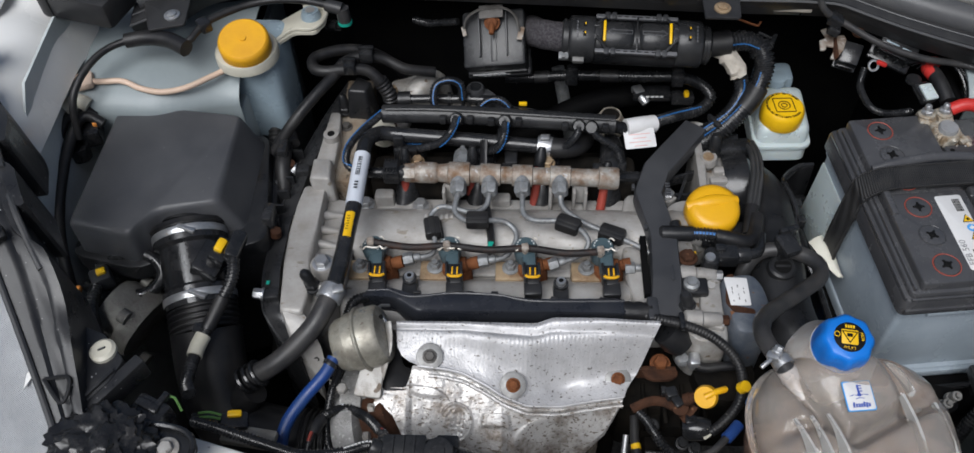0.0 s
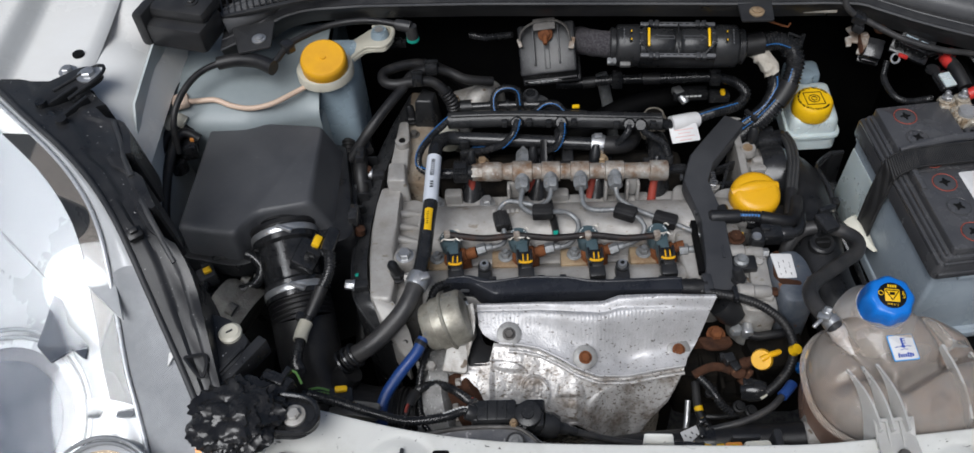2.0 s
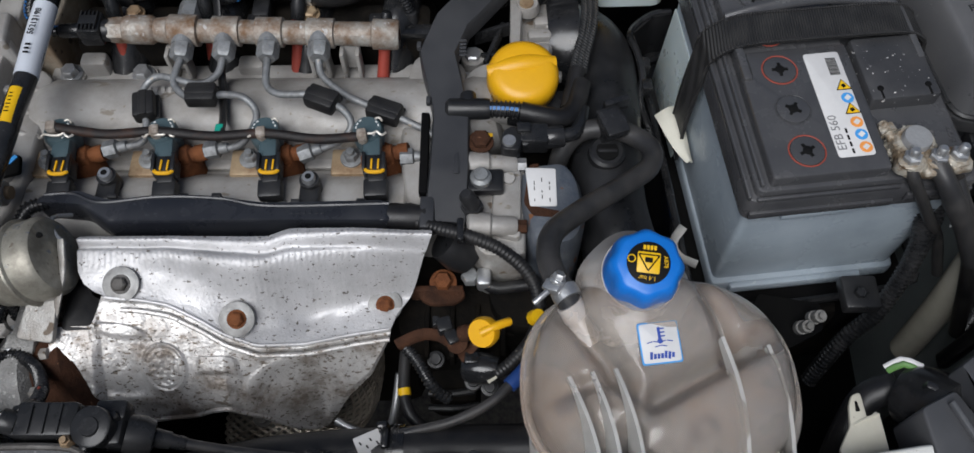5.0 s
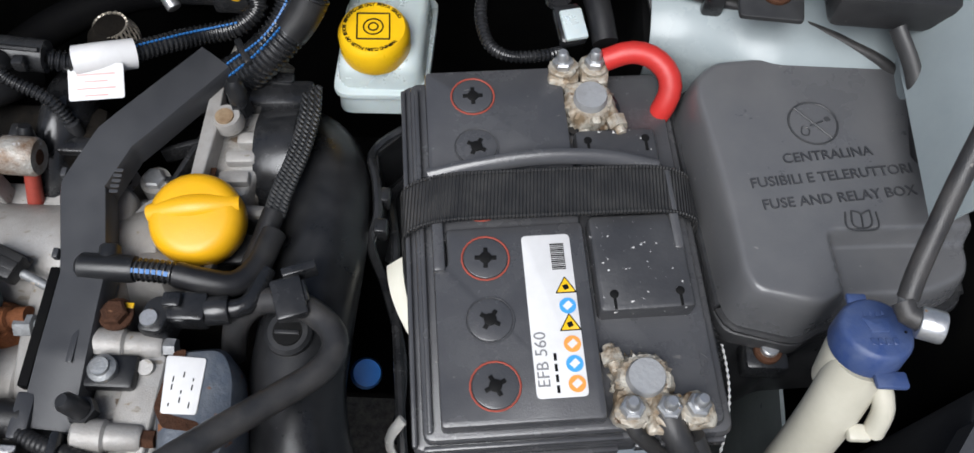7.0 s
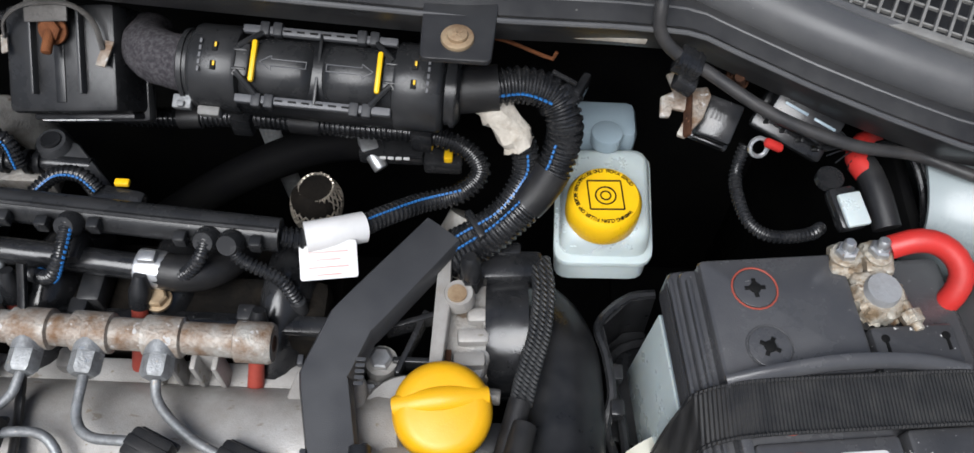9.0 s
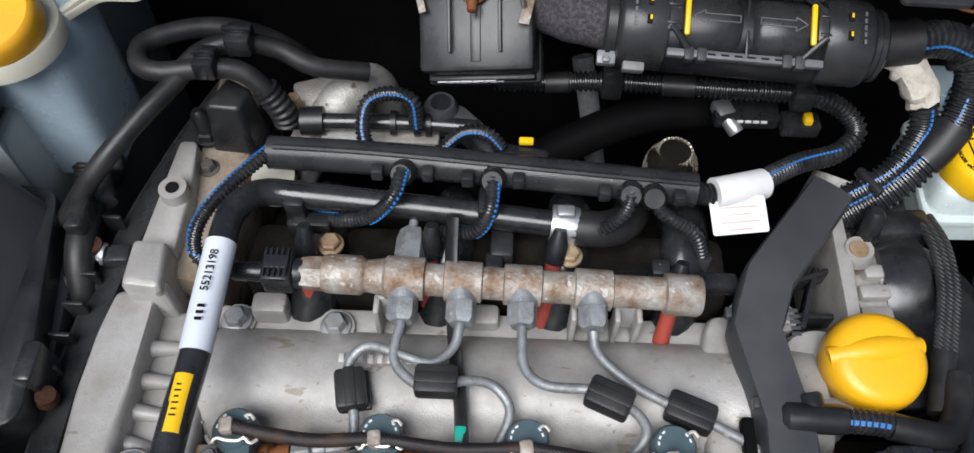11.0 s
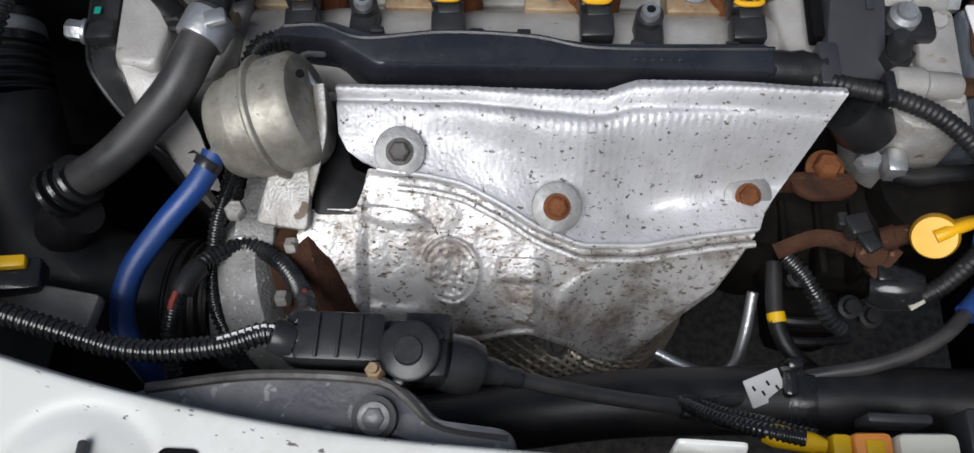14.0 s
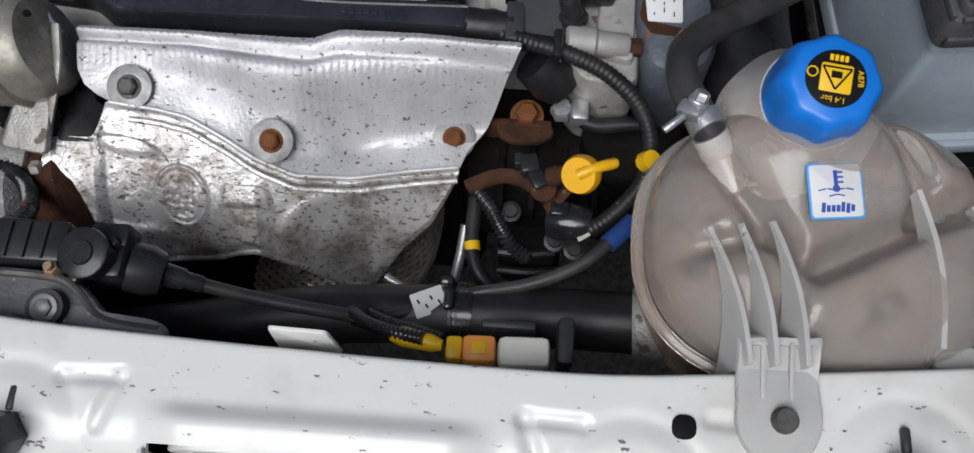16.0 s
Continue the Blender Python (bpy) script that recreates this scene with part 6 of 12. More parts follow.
def build_battery():
    b = thing("battery", BAT @ Vector((0, 0, 0.682)), "black topped car battery in a blue grey case, dusty", "battery")

    def loc(bm):
        return moved(bm, BAT)
    part("case", loc(slab([(-0.080, -0.114), (0.080, -0.114), (0.080, 0.114), (-0.080, 0.114)], 0.684, 0.836, 0.006, 0.002, top=1.03)), M_CASE, b, "blue grey case")
    part("case_foot", loc(slab([(-0.083, -0.120), (0.083, -0.120), (0.083, 0.118), (-0.083, 0.118)], 0.682, 0.696, 0.006, 0.003)), M_CASE, b)
    part("case_collar", loc(slab([(-0.084, -0.118), (0.084, -0.118), (0.084, 0.118), (-0.084, 0.118)], 0.808, 0.816, 0.006, 0.002)), M_CASE, b)
    part("top_tab", loc(box((-0.030, -0.1195, 0.814), (0.052, 0.004, 0.006), 0.001)), M_CASE, b)
    part("foot_rail", loc(box((-0.008, -0.122, 0.690), (0.118, 0.006, 0.012), 0.002)), M_CASE, b)
    part("lid", loc(join(slab([(-0.088, -0.121), (0.088, -0.121), (0.088, 0.121), (-0.088, 0.121)], 0.818, 0.842, 0.008, 0.004), slab([(-0.082, -0.117), (0.082, -0.117), (0.082, 0.117), (-0.082, 0.117)], 0.838, 0.849, 0.006, 0.003))), M_BATT, b, "black lid with scratches")
    part("margin_rail", loc(join(box((-0.0778, -0.002, 0.8505), (0.0030, 0.222, 0.006), 0.0012), box((-0.0865, -0.002, 0.8425), (0.0030, 0.232, 0.006), 0.0012), box((-0.028, -0.1195, 0.8430), (0.108, 0.0030, 0.004), 0.0012))), M_BATT, b, "glossy rails along the lid's edge")
    part("front_lip", loc(join(box((-0.030, -0.1225, 0.826), (0.110, 0.003, 0.008), 0.001), box((0.058, -0.1225, 0.832), (0.050, 0.003, 0.010), 0.001))), M_BATT, b)
    # raised cell field with a step at the strap
    part("cell_field", loc(join(slab([(-0.072, -0.113), (0.0165, -0.113), (0.0165, 0.004), (-0.064, 0.004), (-0.064, -0.020), (-0.072, -0.020)], 0.842, 0.860, 0.003, 0.0025), slab([(-0.072, 0.040), (0.0165, 0.040), (0.0165, 0.117), (-0.072, 0.117)], 0.842, 0.860, 0.003, 0.0025), box((-0.028, 0.022, 0.851), (0.087, 0.05, 0.012), 0.002))), M_BATT, b)
    part("side_cover", loc(join(slab([(0.0195, -0.054), (0.074, -0.054), (0.074, -0.006), (0.068, -0.004), (0.068, 0.006), (0.0195, 0.006)], 0.842, 0.862, 0.003, 0.0025), slab([(0.0195, 0.038), (0.070, 0.038), (0.070, 0.068), (0.0195, 0.068)], 0.842, 0.859, 0.003, 0.0025))), M_BATTW, b, "black cover speckled with white dirt")
    for i in range(6):
        v = -0.092 + 0.0376 * i
        plug = part("cell_plug", loc(cyl((-0.042, v, 0.856), (-0.042, v, 0.8612), 0.0126, 28, 0.0008)), M_BATT, b)
        red = i in (0, 2, 3, 5)
        ring = bmesh.new()
        bmesh.ops.create_circle(ring, radius=0.0136, segments=32)
        c = [(BAT @ Vector((-0.042 + 0.0136 * math.cos(a), v + 0.0136 * math.sin(a), 0.8605))) for a in [2 * math.pi * k / 24 for k in range(25)]]
        ring.free()
        part("seal", tube(c, 0.00058 if red else 0.0004, 6, 0.004), M_ORING if red else M_BATT, plug, "red sealing ring" if red else "")
        turn = (0, 0, 25 + 31 * i)
        part("slot", loc(join(box((-0.042, v, 0.8612), (0.0125, 0.0025, 0.0014), 0.0003, turn), box((-0.042, v, 0.8612), (0.0025, 0.0125, 0.0014), 0.0003, turn), cyl((-0.042, v, 0.8600), (-0.042, v, 0.8621), 0.0036, 12, 0.0002))), M_INK, plug)
    # label with warning signs
    lab = part("label", loc(slab([(-0.0205, -0.1005), (0.0075, -0.1005), (0.0075, -0.004), (-0.0205, -0.004)], 0.8598, 0.8606, 0.003, 0.0003)), M_PAPER, b, "white paper label")
    for i, col in enumerate((M_ORANGE, M_SKYB, M_ORANGE, M_YELB, M_SKYB, M_YELB)):
        v = -0.0935 + 0.0112 * i
        if col is M_YELB:
            part("warning_sign", loc(slab([(-0.0044, v - 0.0036), (0.0080, v - 0.0036), (0.0018, v + 0.0068)], 0.8604, 0.8610, 0.0008, 0.0001)), M_INK, lab, "yellow warning triangle")
            part("sign_field", loc(slab([(-0.0033, v - 0.0030), (0.0069, v - 0.0030), (0.0018, v + 0.0056)], 0.8606, 0.8613, 0.0006, 0.0001)), col, lab)
            part("sign_mark", loc(box((0.0018, v - 0.0002, 0.8614), (0.0030, 0.0030, 0.0003), 0, (0, 0, 20), seg=1)), M_INK, lab)
        else:
            part("warning_sign", loc(lathe((0.0018, v, 0.8605), (0.0018, v, 0.8610), [(0, 0.0048), (1, 0.0047)], 20)), col, lab, "round warning sign")
            part("sign_mark", loc(box((0.0018, v, 0.8611), (0.0046, 0.0036, 0.0003), 0, (0, 0, 40), seg=1)), M_PAPER if col is M_ORANGE else M_INKW, lab)
    part("print", loc(words("EFB 560", 0.0096, at(-0.0155, -0.079, 0.8607, 0, 0, 90))), M_FAINT, lab)
    part("small_print", loc(join(*[box((-0.0085, -0.096 + 0.006 * i, 0.8608), (0.0016, 0.0042, 0.0002), 0, seg=1) for i in range(4)])), M_INK, lab)
    part("bar_code", loc(join(*[box((-0.0005, -0.0105 - 0.0012 * i, 0.8608), (0.008, 0.0006 if i % 3 else 0.0009, 0.0002), 0, seg=1) for i in range(14)])), M_INK, lab)
    part("cast_letters", loc(join(words("BGZ", 0.0075, at(0.076, -0.083, 0.8492, 0, 0, 84), 0.0004))), M_BATT, b)
    # carrying grip in front of the strap
    part("grip", loc(join(tube([(-0.072, 0.038, 0.862), (-0.045, 0.0405, 0.867), (-0.005, 0.043, 0.870), (0.035, 0.0415, 0.868), (0.066, 0.036, 0.862)], 0.0050, 12, flat=0.5), box((-0.0685, 0.006, 0.856), (0.007, 0.060, 0.014), 0.002), box((0.0705, 0.010, 0.856), (0.006, 0.056, 0.014), 0.002))), M_BATT, b, "folded carrying grip")
    for u, v in ((0.0285, -0.044), (0.066, -0.044), (0.027, 0.060), (0.063, 0.060)):
        part("keyhole", loc(join(cyl((u, v, 0.8585), (u, v, 0.8626 if v < 0 else 0.8596), 0.0026, 10, 0.0002), box((u, v - 0.005, 0.861 if v < 0 else 0.8586), (0.0016, 0.008, 0.0026), 0, seg=1))), M_INK, b)
    # strap
    def strap(u, v):
        s = -1 + 2 * u
        edge = 0.0885
        if abs(s) < 0.62:
            x, z = s / 0.62 * edge, 0.8665 - 0.018 * abs(s / 0.62) ** 7
        else:
            k = (abs(s) - 0.62) / 0.38
            x, z = math.copysign(edge + 0.003 * math.sin(k * 3), s), 0.8485 - 0.145 * k
        return BAT @ Vector((x, 0.004 + 0.031 * v + 0.010 * (0.5 - 0.5 * s) * 0.3, z))
    st = thing("battery_strap", BAT @ Vector((0, 0.02, 0.70)), "woven black webbing strap across the battery", "strap")
    part("webbing", sheet(strap, 160, 10, 0.0022), M_WEB, st)
    for v in (0.02, 0.98):
        part("woven_edge", tube([strap(i / 60, v) + Vector((0, 0, 0.0004)) for i in range(61)], 0.0012, 6, 0.004), M_WEB, st)
    return b


build_battery()


def build_terminal(u, v, positive):
    c = BAT @ Vector((u, v, 0.849))
    name = "positive_terminal" if positive else "negative_terminal"
    t = thing("battery_terminal", c, "crusted brown lead clamp with zinc bolts on a battery post", "terminal", "battery terminals")
    z = c.z
    if positive:
        c = c + Vector((-0.008, -0.005, 0))
        blocks = ((-0.016, 0.022, 0.019, 0.022), (0.003, 0.024, 0.018, 0.022), (-0.004, 0.008, 0.022, 0.014))
        studs = ((-0.017, 0.024), (0.003, 0.026))
        screw = ((0.014, -0.004), (0.020, -0.022))
    else:
        c = c + Vector((-0.002, -0.008, 0))
        blocks = ((-0.008, -0.016, 0.018, 0.020), (0.010, -0.018, 0.022, 0.022), (0.028, -0.016, 0.016, 0.018))
        studs = ((-0.008, -0.018), (0.011, -0.017), (0.026, -0.015))
        screw = ((-0.014, 0.004), (-0.019, 0.020))
    part("post", lathe((c.x, c.y, z - 0.004), (c.x, c.y, z + 0.0195), [(0, 0.0112), (0.9, 0.0106), (1, 0.0098)], 28), M_POST, t, "grey lead post")

    def crusted(r0, seed, depth=0.10):
        return lambda a, q: 1 + depth * noise.noise(Vector((r0 * math.cos(a), r0 * math.sin(a), seed + 3 * q)))
    part("clamp_ring", lathe((c.x, c.y, z + 0.001), (c.x, c.y, z + 0.014), [(0, 0.0150), (0.3, 0.0162), (0.8, 0.0156), (1, 0.0136)], 60, crusted(9, u * 70, 0.20)), M_LEAD, t, "crusted clamp ring")
    for k, (bx, by, sx, sy) in enumerate(blocks):
        lug = box((0, 0, 0), (sx, sy, 0.010), 0.003, (2 * k - 2, 3 - 2 * k, 10 * k - 8))
        bmesh.ops.subdivide_edges(lug, edges=[e for e in lug.edges if e.calc_length() > 0.006], cuts=5, use_grid_fill=True)
        for v in lug.verts:
            v.co += noise.noise_vector(v.co * 190 + Vector((k * 5, u * 60, 2))) * 0.0017
        part("lug", moved(lug, at(c.x + bx, c.y + by, z + 0.0085 + 0.0008 * k)), M_LEAD, t, "crusted metal lug")
    for k, (bx, by) in enumerate(studs):
        q = Vector((c.x + bx, c.y + by, z + 0.0145))
        lean = Vector((0.10 * (k - 1), 0.12, 1)).normalized()
        part("washer", lathe(q - lean * 0.001, q + lean * 0.002, [(0, 0.0094), (0.7, 0.0092), (1, 0.0080)], 30, crusted(5, k + u * 9, 0.12)), M_LEAD, t)
        part("stud", join(lathe(q + lean * 0.0018, q + lean * 0.0068, [(0, 0.0068), (0.75, 0.0068), (1, 0.0056)], 6), lathe(q + lean * 0.006, q + lean * 0.0135, [(0, 0.0038), (0.8, 0.0037), (1, 0.0026)], 14)), M_ZINC, t, "bright stud and nut")
    s0, s1 = (Vector((c.x + e[0], c.y + e[1], z + 0.009)) for e in screw)
    part("clamp_screw", join(cyl(s0, s1, 0.0036, 12), lathe(s0.lerp(s1, 0.35), s0.lerp(s1, 0.75), [(0, 0.0066), (1, 0.0062)], 6)), M_LEAD, t)
    part("crust", lathe((c.x, c.y, z), (c.x, c.y, z + 0.006), [(0, 0.0175), (0.4, 0.017), (0.8, 0.0150), (1, 0.013)], 60, crusted(7, u * 90, 0.30)), M_LEAD, t, "pale corrosion crust")
    if positive:
        part("seat_ring", lathe((c.x, c.y, z - 0.001), (c.x, c.y, z + 0.002), [(0, 0.0215), (1, 0.021)], 26), M_BLACKG, t)


build_terminal(0.040, 0.092, True)
build_terminal(0.041, -0.086, False)

# cables of the terminals
solo("positive_cable", tube([(0.664, 0.516, 0.866), (0.679, 0.518, 0.872), (0.693, 0.516, 0.871), (0.703, 0.508, 0.867), (0.706, 0.499, 0.860), (0.702, 0.491, 0.848), (0.695, 0.488, 0.824), (0.693, 0.489, 0.76)], 0.0074, 16), M_RED, (0.70, 0.54, 0.76), "thick red rubber battery cable", "cable", "battery cables")
red2 = thing("fuse_lead", (0.650, 0.570, 0.80), "black battery lead with a red heat shrink sleeve", "cable", "battery cables")
part("lead", tube([(0.664, 0.528, 0.868), (0.660, 0.548, 0.874), (0.656, 0.565, 0.876), (0.652, 0.573, 0.875)], 0.0085, 14), M_RUB, red2)
part("sleeve", tube([(0.6555, 0.563, 0.876), (0.652, 0.574, 0.876), (0.660, 0.589, 0.872), (0.668, 0.594, 0.868)], 0.0080, 14), M_RED, red2, "red sleeve")
fu = thing("fuse_link", (0.640, 0.548, 0.85), "clear plastic wrapped fuse link beside the positive clamp", "fuse")
part("link", join(box((0.641, 0.541, 0.868), (0.018, 0.028, 0.010), 0.003, (10, 0, 14)), lathe((0.634, 0.562, 0.868), (0.634, 0.562, 0.872), [(0, 0.009), (1, 0.0085)], 18)), M_BLACKG, fu)
part("wrap", box((0.643, 0.537, 0.874), (0.015, 0.022, 0.004), 0.0015, (10, 0, 14)), M_CLOUD, fu, "clear film")
for i in range(4):
    r = 0.046 + 0.0042 * i
    solo("thin_cable", tube([(0.655, 0.580, 0.876), (0.675, 0.588, 0.876 - 0.001 * i), (0.692 + 0.004 * i, 0.580 + 0.002 * i, 0.868), (0.701 + 0.0045 * i, 0.560 + 0.002 * i, 0.852), (0.705 + 0.0045 * i, 0.54, 0.825), (0.706 + 0.004 * i, 0.52, 0.77)], 0.0023, 8), M_SLEEVE, (0.706 + 0.004 * i, 0.52, 0.77), "thin black cable in a bundle behind the battery", "cable", "thin cables behind the battery")
solo("earth_cable", tube([(0.672, 0.290, 0.860), (0.674, 0.281, 0.857), (0.691, 0.277, 0.830), (0.716, 0.278, 0.790), (0.741, 0.285, 0.750), (0.761, 0.276, 0.700)], 0.0046, 14), M_RUBG, (0.76, 0.276, 0.70), "thin grey black earth cable from the battery clamp", "cable", "earth cables")
earth = thing("earth_cable", (0.787, 0.236, 0.66), "thick grey sleeved earth cable from the battery clamp", "cable", "earth cables")
part("sleeve", tube([(0.690, 0.290, 0.862), (0.696, 0.278, 0.857), (0.708, 0.268, 0.842), (0.729, 0.259, 0.812), (0.747, 0.250, 0.780)], 0.0088, 18, radius=lambda s: 0.0076 + 0.0014 * smoothstep(0.25, 0.34, s)), M_RUBG, earth, "grey shrink sleeve")
part("lead", tube([(0.744, 0.251, 0.785), (0.761, 0.247, 0.740), (0.787, 0.236, 0.660)], 0.0074, 16), M_RUB, earth)
conduit = thing("corrugated_cable", (0.793, 0.236, 0.66), "black corrugated cable beside the earth leads", "cable")
part("sleeve", tube([(0.706, 0.279, 0.856), (0.716, 0.266, 0.840), (0.727, 0.262, 0.825), (0.738, 0.258, 0.810)], 0.0052, 14), M_RUBG, conduit, "grey shrink sleeve")
part("conduit", tube([(0.735, 0.259, 0.814), (0.760, 0.250, 0.780), (0.776, 0.242, 0.740), (0.784, 0.237, 0.700), (0.793, 0.236, 0.660)], 0.0064, 14, ribs=0.0038, depth=0.0016), M_SLEEVE, conduit)
solo("white_cord", tube([(0.734, 0.385, 0.806), (0.740, 0.355, 0.803), (0.743, 0.330, 0.802), (0.743, 0.310, 0.797), (0.739, 0.290, 0.790), (0.735, 0.278, 0.782)], 0.0010, 6, 0.003, ribs=0.004, depth=0.0006), M_PAPER, (0.735, 0.278, 0.78), "thin twisted white cord beside the battery", "cord")
solo("corrugated_cable", tube([(0.714, 0.30, 0.80), (0.716, 0.27, 0.76), (0.70, 0.24, 0.71), (0.678, 0.225, 0.67), (0.66, 0.205, 0.62)], 0.0078, 12, ribs=0.0042, depth=0.0015), M_SLEEVE, (0.66, 0.205, 0.62), "black corrugated cable under the battery", "cable")
solo("side_cable", tube([(0.722, 0.44, 0.80), (0.726, 0.38, 0.82), (0.730, 0.33, 0.815), (0.728, 0.29, 0.78), (0.72, 0.26, 0.72)], 0.0062, 12, ribs=0.0034, depth=0.0012), M_SLEEVE, (0.72, 0.26, 0.72), "black corrugated cable between battery and fuse box", "cable")


def build_tray():
    t = thing("battery_tray", (0.632, 0.39, 0.50), "black plastic battery tray with a raised rim on its bracket", "battery tray")

    def loc(bm):
        return moved(bm, BAT)
    part("floor", loc(slab([(-0.098, -0.136), (0.100, -0.136), (0.100, 0.128), (-0.098, 0.128)], 0.664, 0.676, 0.015, 0.002)), M_SHADEBLK, t)
    ring = [(-0.098, -0.136, 0.682), (0.0, -0.138, 0.680), (0.090, -0.134, 0.688), (0.100, -0.115, 0.695), (0.101, 0.0, 0.70), (0.10, 0.12, 0.70), (0.0, 0.13, 0.70), (-0.095, 0.128, 0.70), (-0.102, 0.06, 0.71), (-0.102, -0.06, 0.70), (-0.100, -0.130, 0.684)]
    part("rim", tube([BAT @ Vector(q) for q in ring], 0.0038, 8), M_BLACKG, t)
    part("bracket", loc(join(box((0.0, -0.10, 0.60), (0.15, 0.09, 0.12), 0.01), box((0.02, 0.03, 0.56), (0.18, 0.20, 0.20), 0.01))), M_GRIMSHADE, t, "grimy steel bracket darkened for shade")
    part("front_stay", join(slab([(0.60, 0.235), (0.665, 0.238), (0.66, 0.258), (0.605, 0.262)], 0.640, 0.644, 0.004), box((0.700, 0.268, 0.650), (0.034, 0.032, 0.05), 0.003)), M_SHADEBLK, t)
    part("steel_patch", slab([(0.600, 0.262), (0.640, 0.268), (0.630, 0.282), (0.606, 0.280)], 0.648, 0.650, 0.004), M_ALU2, t)
    for x, y, z in ((0.661, 0.262, 0.636), (0.653, 0.250, 0.634)):
        part("plastic_nut", join(hexnut((x, y, z - 0.008), (-0.2, -0.3, 1), 0.0075, 0.008), cyl((x, y, z), (x - 0.004, y - 0.006, z + 0.014), 0.005, 10)), M_CREAM, t, "cream plastic nut")
    part("trefoil_bolt", join(*[cyl((0.699 + 0.004 * math.cos(a), 0.272 + 0.004 * math.sin(a), 0.674), (0.699 + 0.005 * math.cos(a), 0.272 + 0.005 * math.sin(a), 0.680), 0.0028, 10) for a in (0.5, 2.6, 4.7)]), M_ZINC, t)
    # pale skin for the case's bright left side, and a white flap beside it
    part("steel_plate", slab([(0.575, 0.215), (0.618, 0.205), (0.650, 0.222), (0.652, 0.246), (0.600, 0.256)], 0.700, 0.704, 0.004, 0.001), M_SHADEBLK, t, "black steel plate")
    for q in ((0.628, 0.222, 0.708), (0.640, 0.231, 0.708)):
        part("cream_nut", lathe(q, (q[0] + 0.002, q[1] - 0.006, q[2] + 0.020), [(0, 0.0060), (0.3, 0.0060), (0.32, 0.0045), (0.6, 0.0045), (0.62, 0.0054), (0.8, 0.0052), (0.82, 0.0032), (1, 0.0028)], 16), M_MESHG, t, "pale grey plastic nut")
    part("plate_bolt", join(box((0.674, 0.243, 0.730), (0.030, 0.030, 0.014), 0.003), hexnut((0.672, 0.241, 0.737), (0, -0.2, 1), 0.005, 0.005, 0.0)), M_BLACK, t)
    s = thing("battery_side_sheet", (0.545, 0.45, 0.69), "pale skin standing in for the battery case's bright side", "sheet", "insulation sheets")
    # Added sheet: lighter than the case, to paint its left side bright.
    part("sheet", loc(box((-0.0855, 0.066, 0.742), (0.0018, 0.094, 0.104), 0.0006, (0, 3, 0))), M_CLOUD, s)
    w = thing("battery_side_sheet", (0.545, 0.41, 0.73), "stained white plastic flap with a pointed tip beside the battery", "sheet", "insulation sheets")

    def flap(u, v):
        a, b = Vector((0.521, 0.425, 0.732)).lerp(Vector((0.543, 0.368, 0.742)), u), Vector((0.545, 0.440, 0.728)).lerp(Vector((0.550, 0.371, 0.738)), u)
        q = a.lerp(b, v)
        return q + Vector((-0.004 * math.sin(math.pi * u) * (1 - v), 0, 0.004 * math.sin(math.pi * v) + 0.003 * math.sin(5 * u)))
    part("flap", sheet(flap, 20, 12, 0.0018), M_IVORY, w)
    f = thing("tray_side_frame", (0.515, 0.47, 0.60), "black plastic frame with slots beside the battery", "frame")
    rail = [(0.546, 0.540, 0.745), (0.526, 0.536, 0.745), (0.504, 0.514, 0.745), (0.509, 0.488, 0.745), (0.512, 0.462, 0.742), (0.508, 0.440, 0.735), (0.520, 0.415, 0.715), (0.534, 0.370, 0.700), (0.536, 0.330, 0.696), (0.532, 0.305, 0.695)]
    part("rail", tube(rail, 0.0036, 8), M_BLACKG, f, "glossy edge")
    part("wall", sheet(lambda u, v: Vector(rail[min(8, int(u * 9))]).lerp(Vector(rail[min(9, int(u * 9) + 1)]), u * 9 - min(8, int(u * 9))) + Vector((0.004 * v, 0, -0.10 * v)), 36, 4, 0.003), M_BLACK, f)
    part("floor", slab([(0.508, 0.510), (0.530, 0.532), (0.548, 0.534), (0.540, 0.440), (0.514, 0.446)], 0.690, 0.694, 0.004, 0.001), M_BLACK, f)
    for q in (0.452, 0.478):
        part("catch", box((0.515, q, 0.738), (0.010, 0.012, 0.016), 0.002), M_BLACKG, f)
    part("pale_strap", tube([(0.540, 0.318, 0.712), (0.531, 0.306, 0.704), (0.536, 0.294, 0.700), (0.552, 0.286, 0.699)], 0.0052, 10, flat=0.5), M_RIB, f, "pale plastic strap")


build_tray()


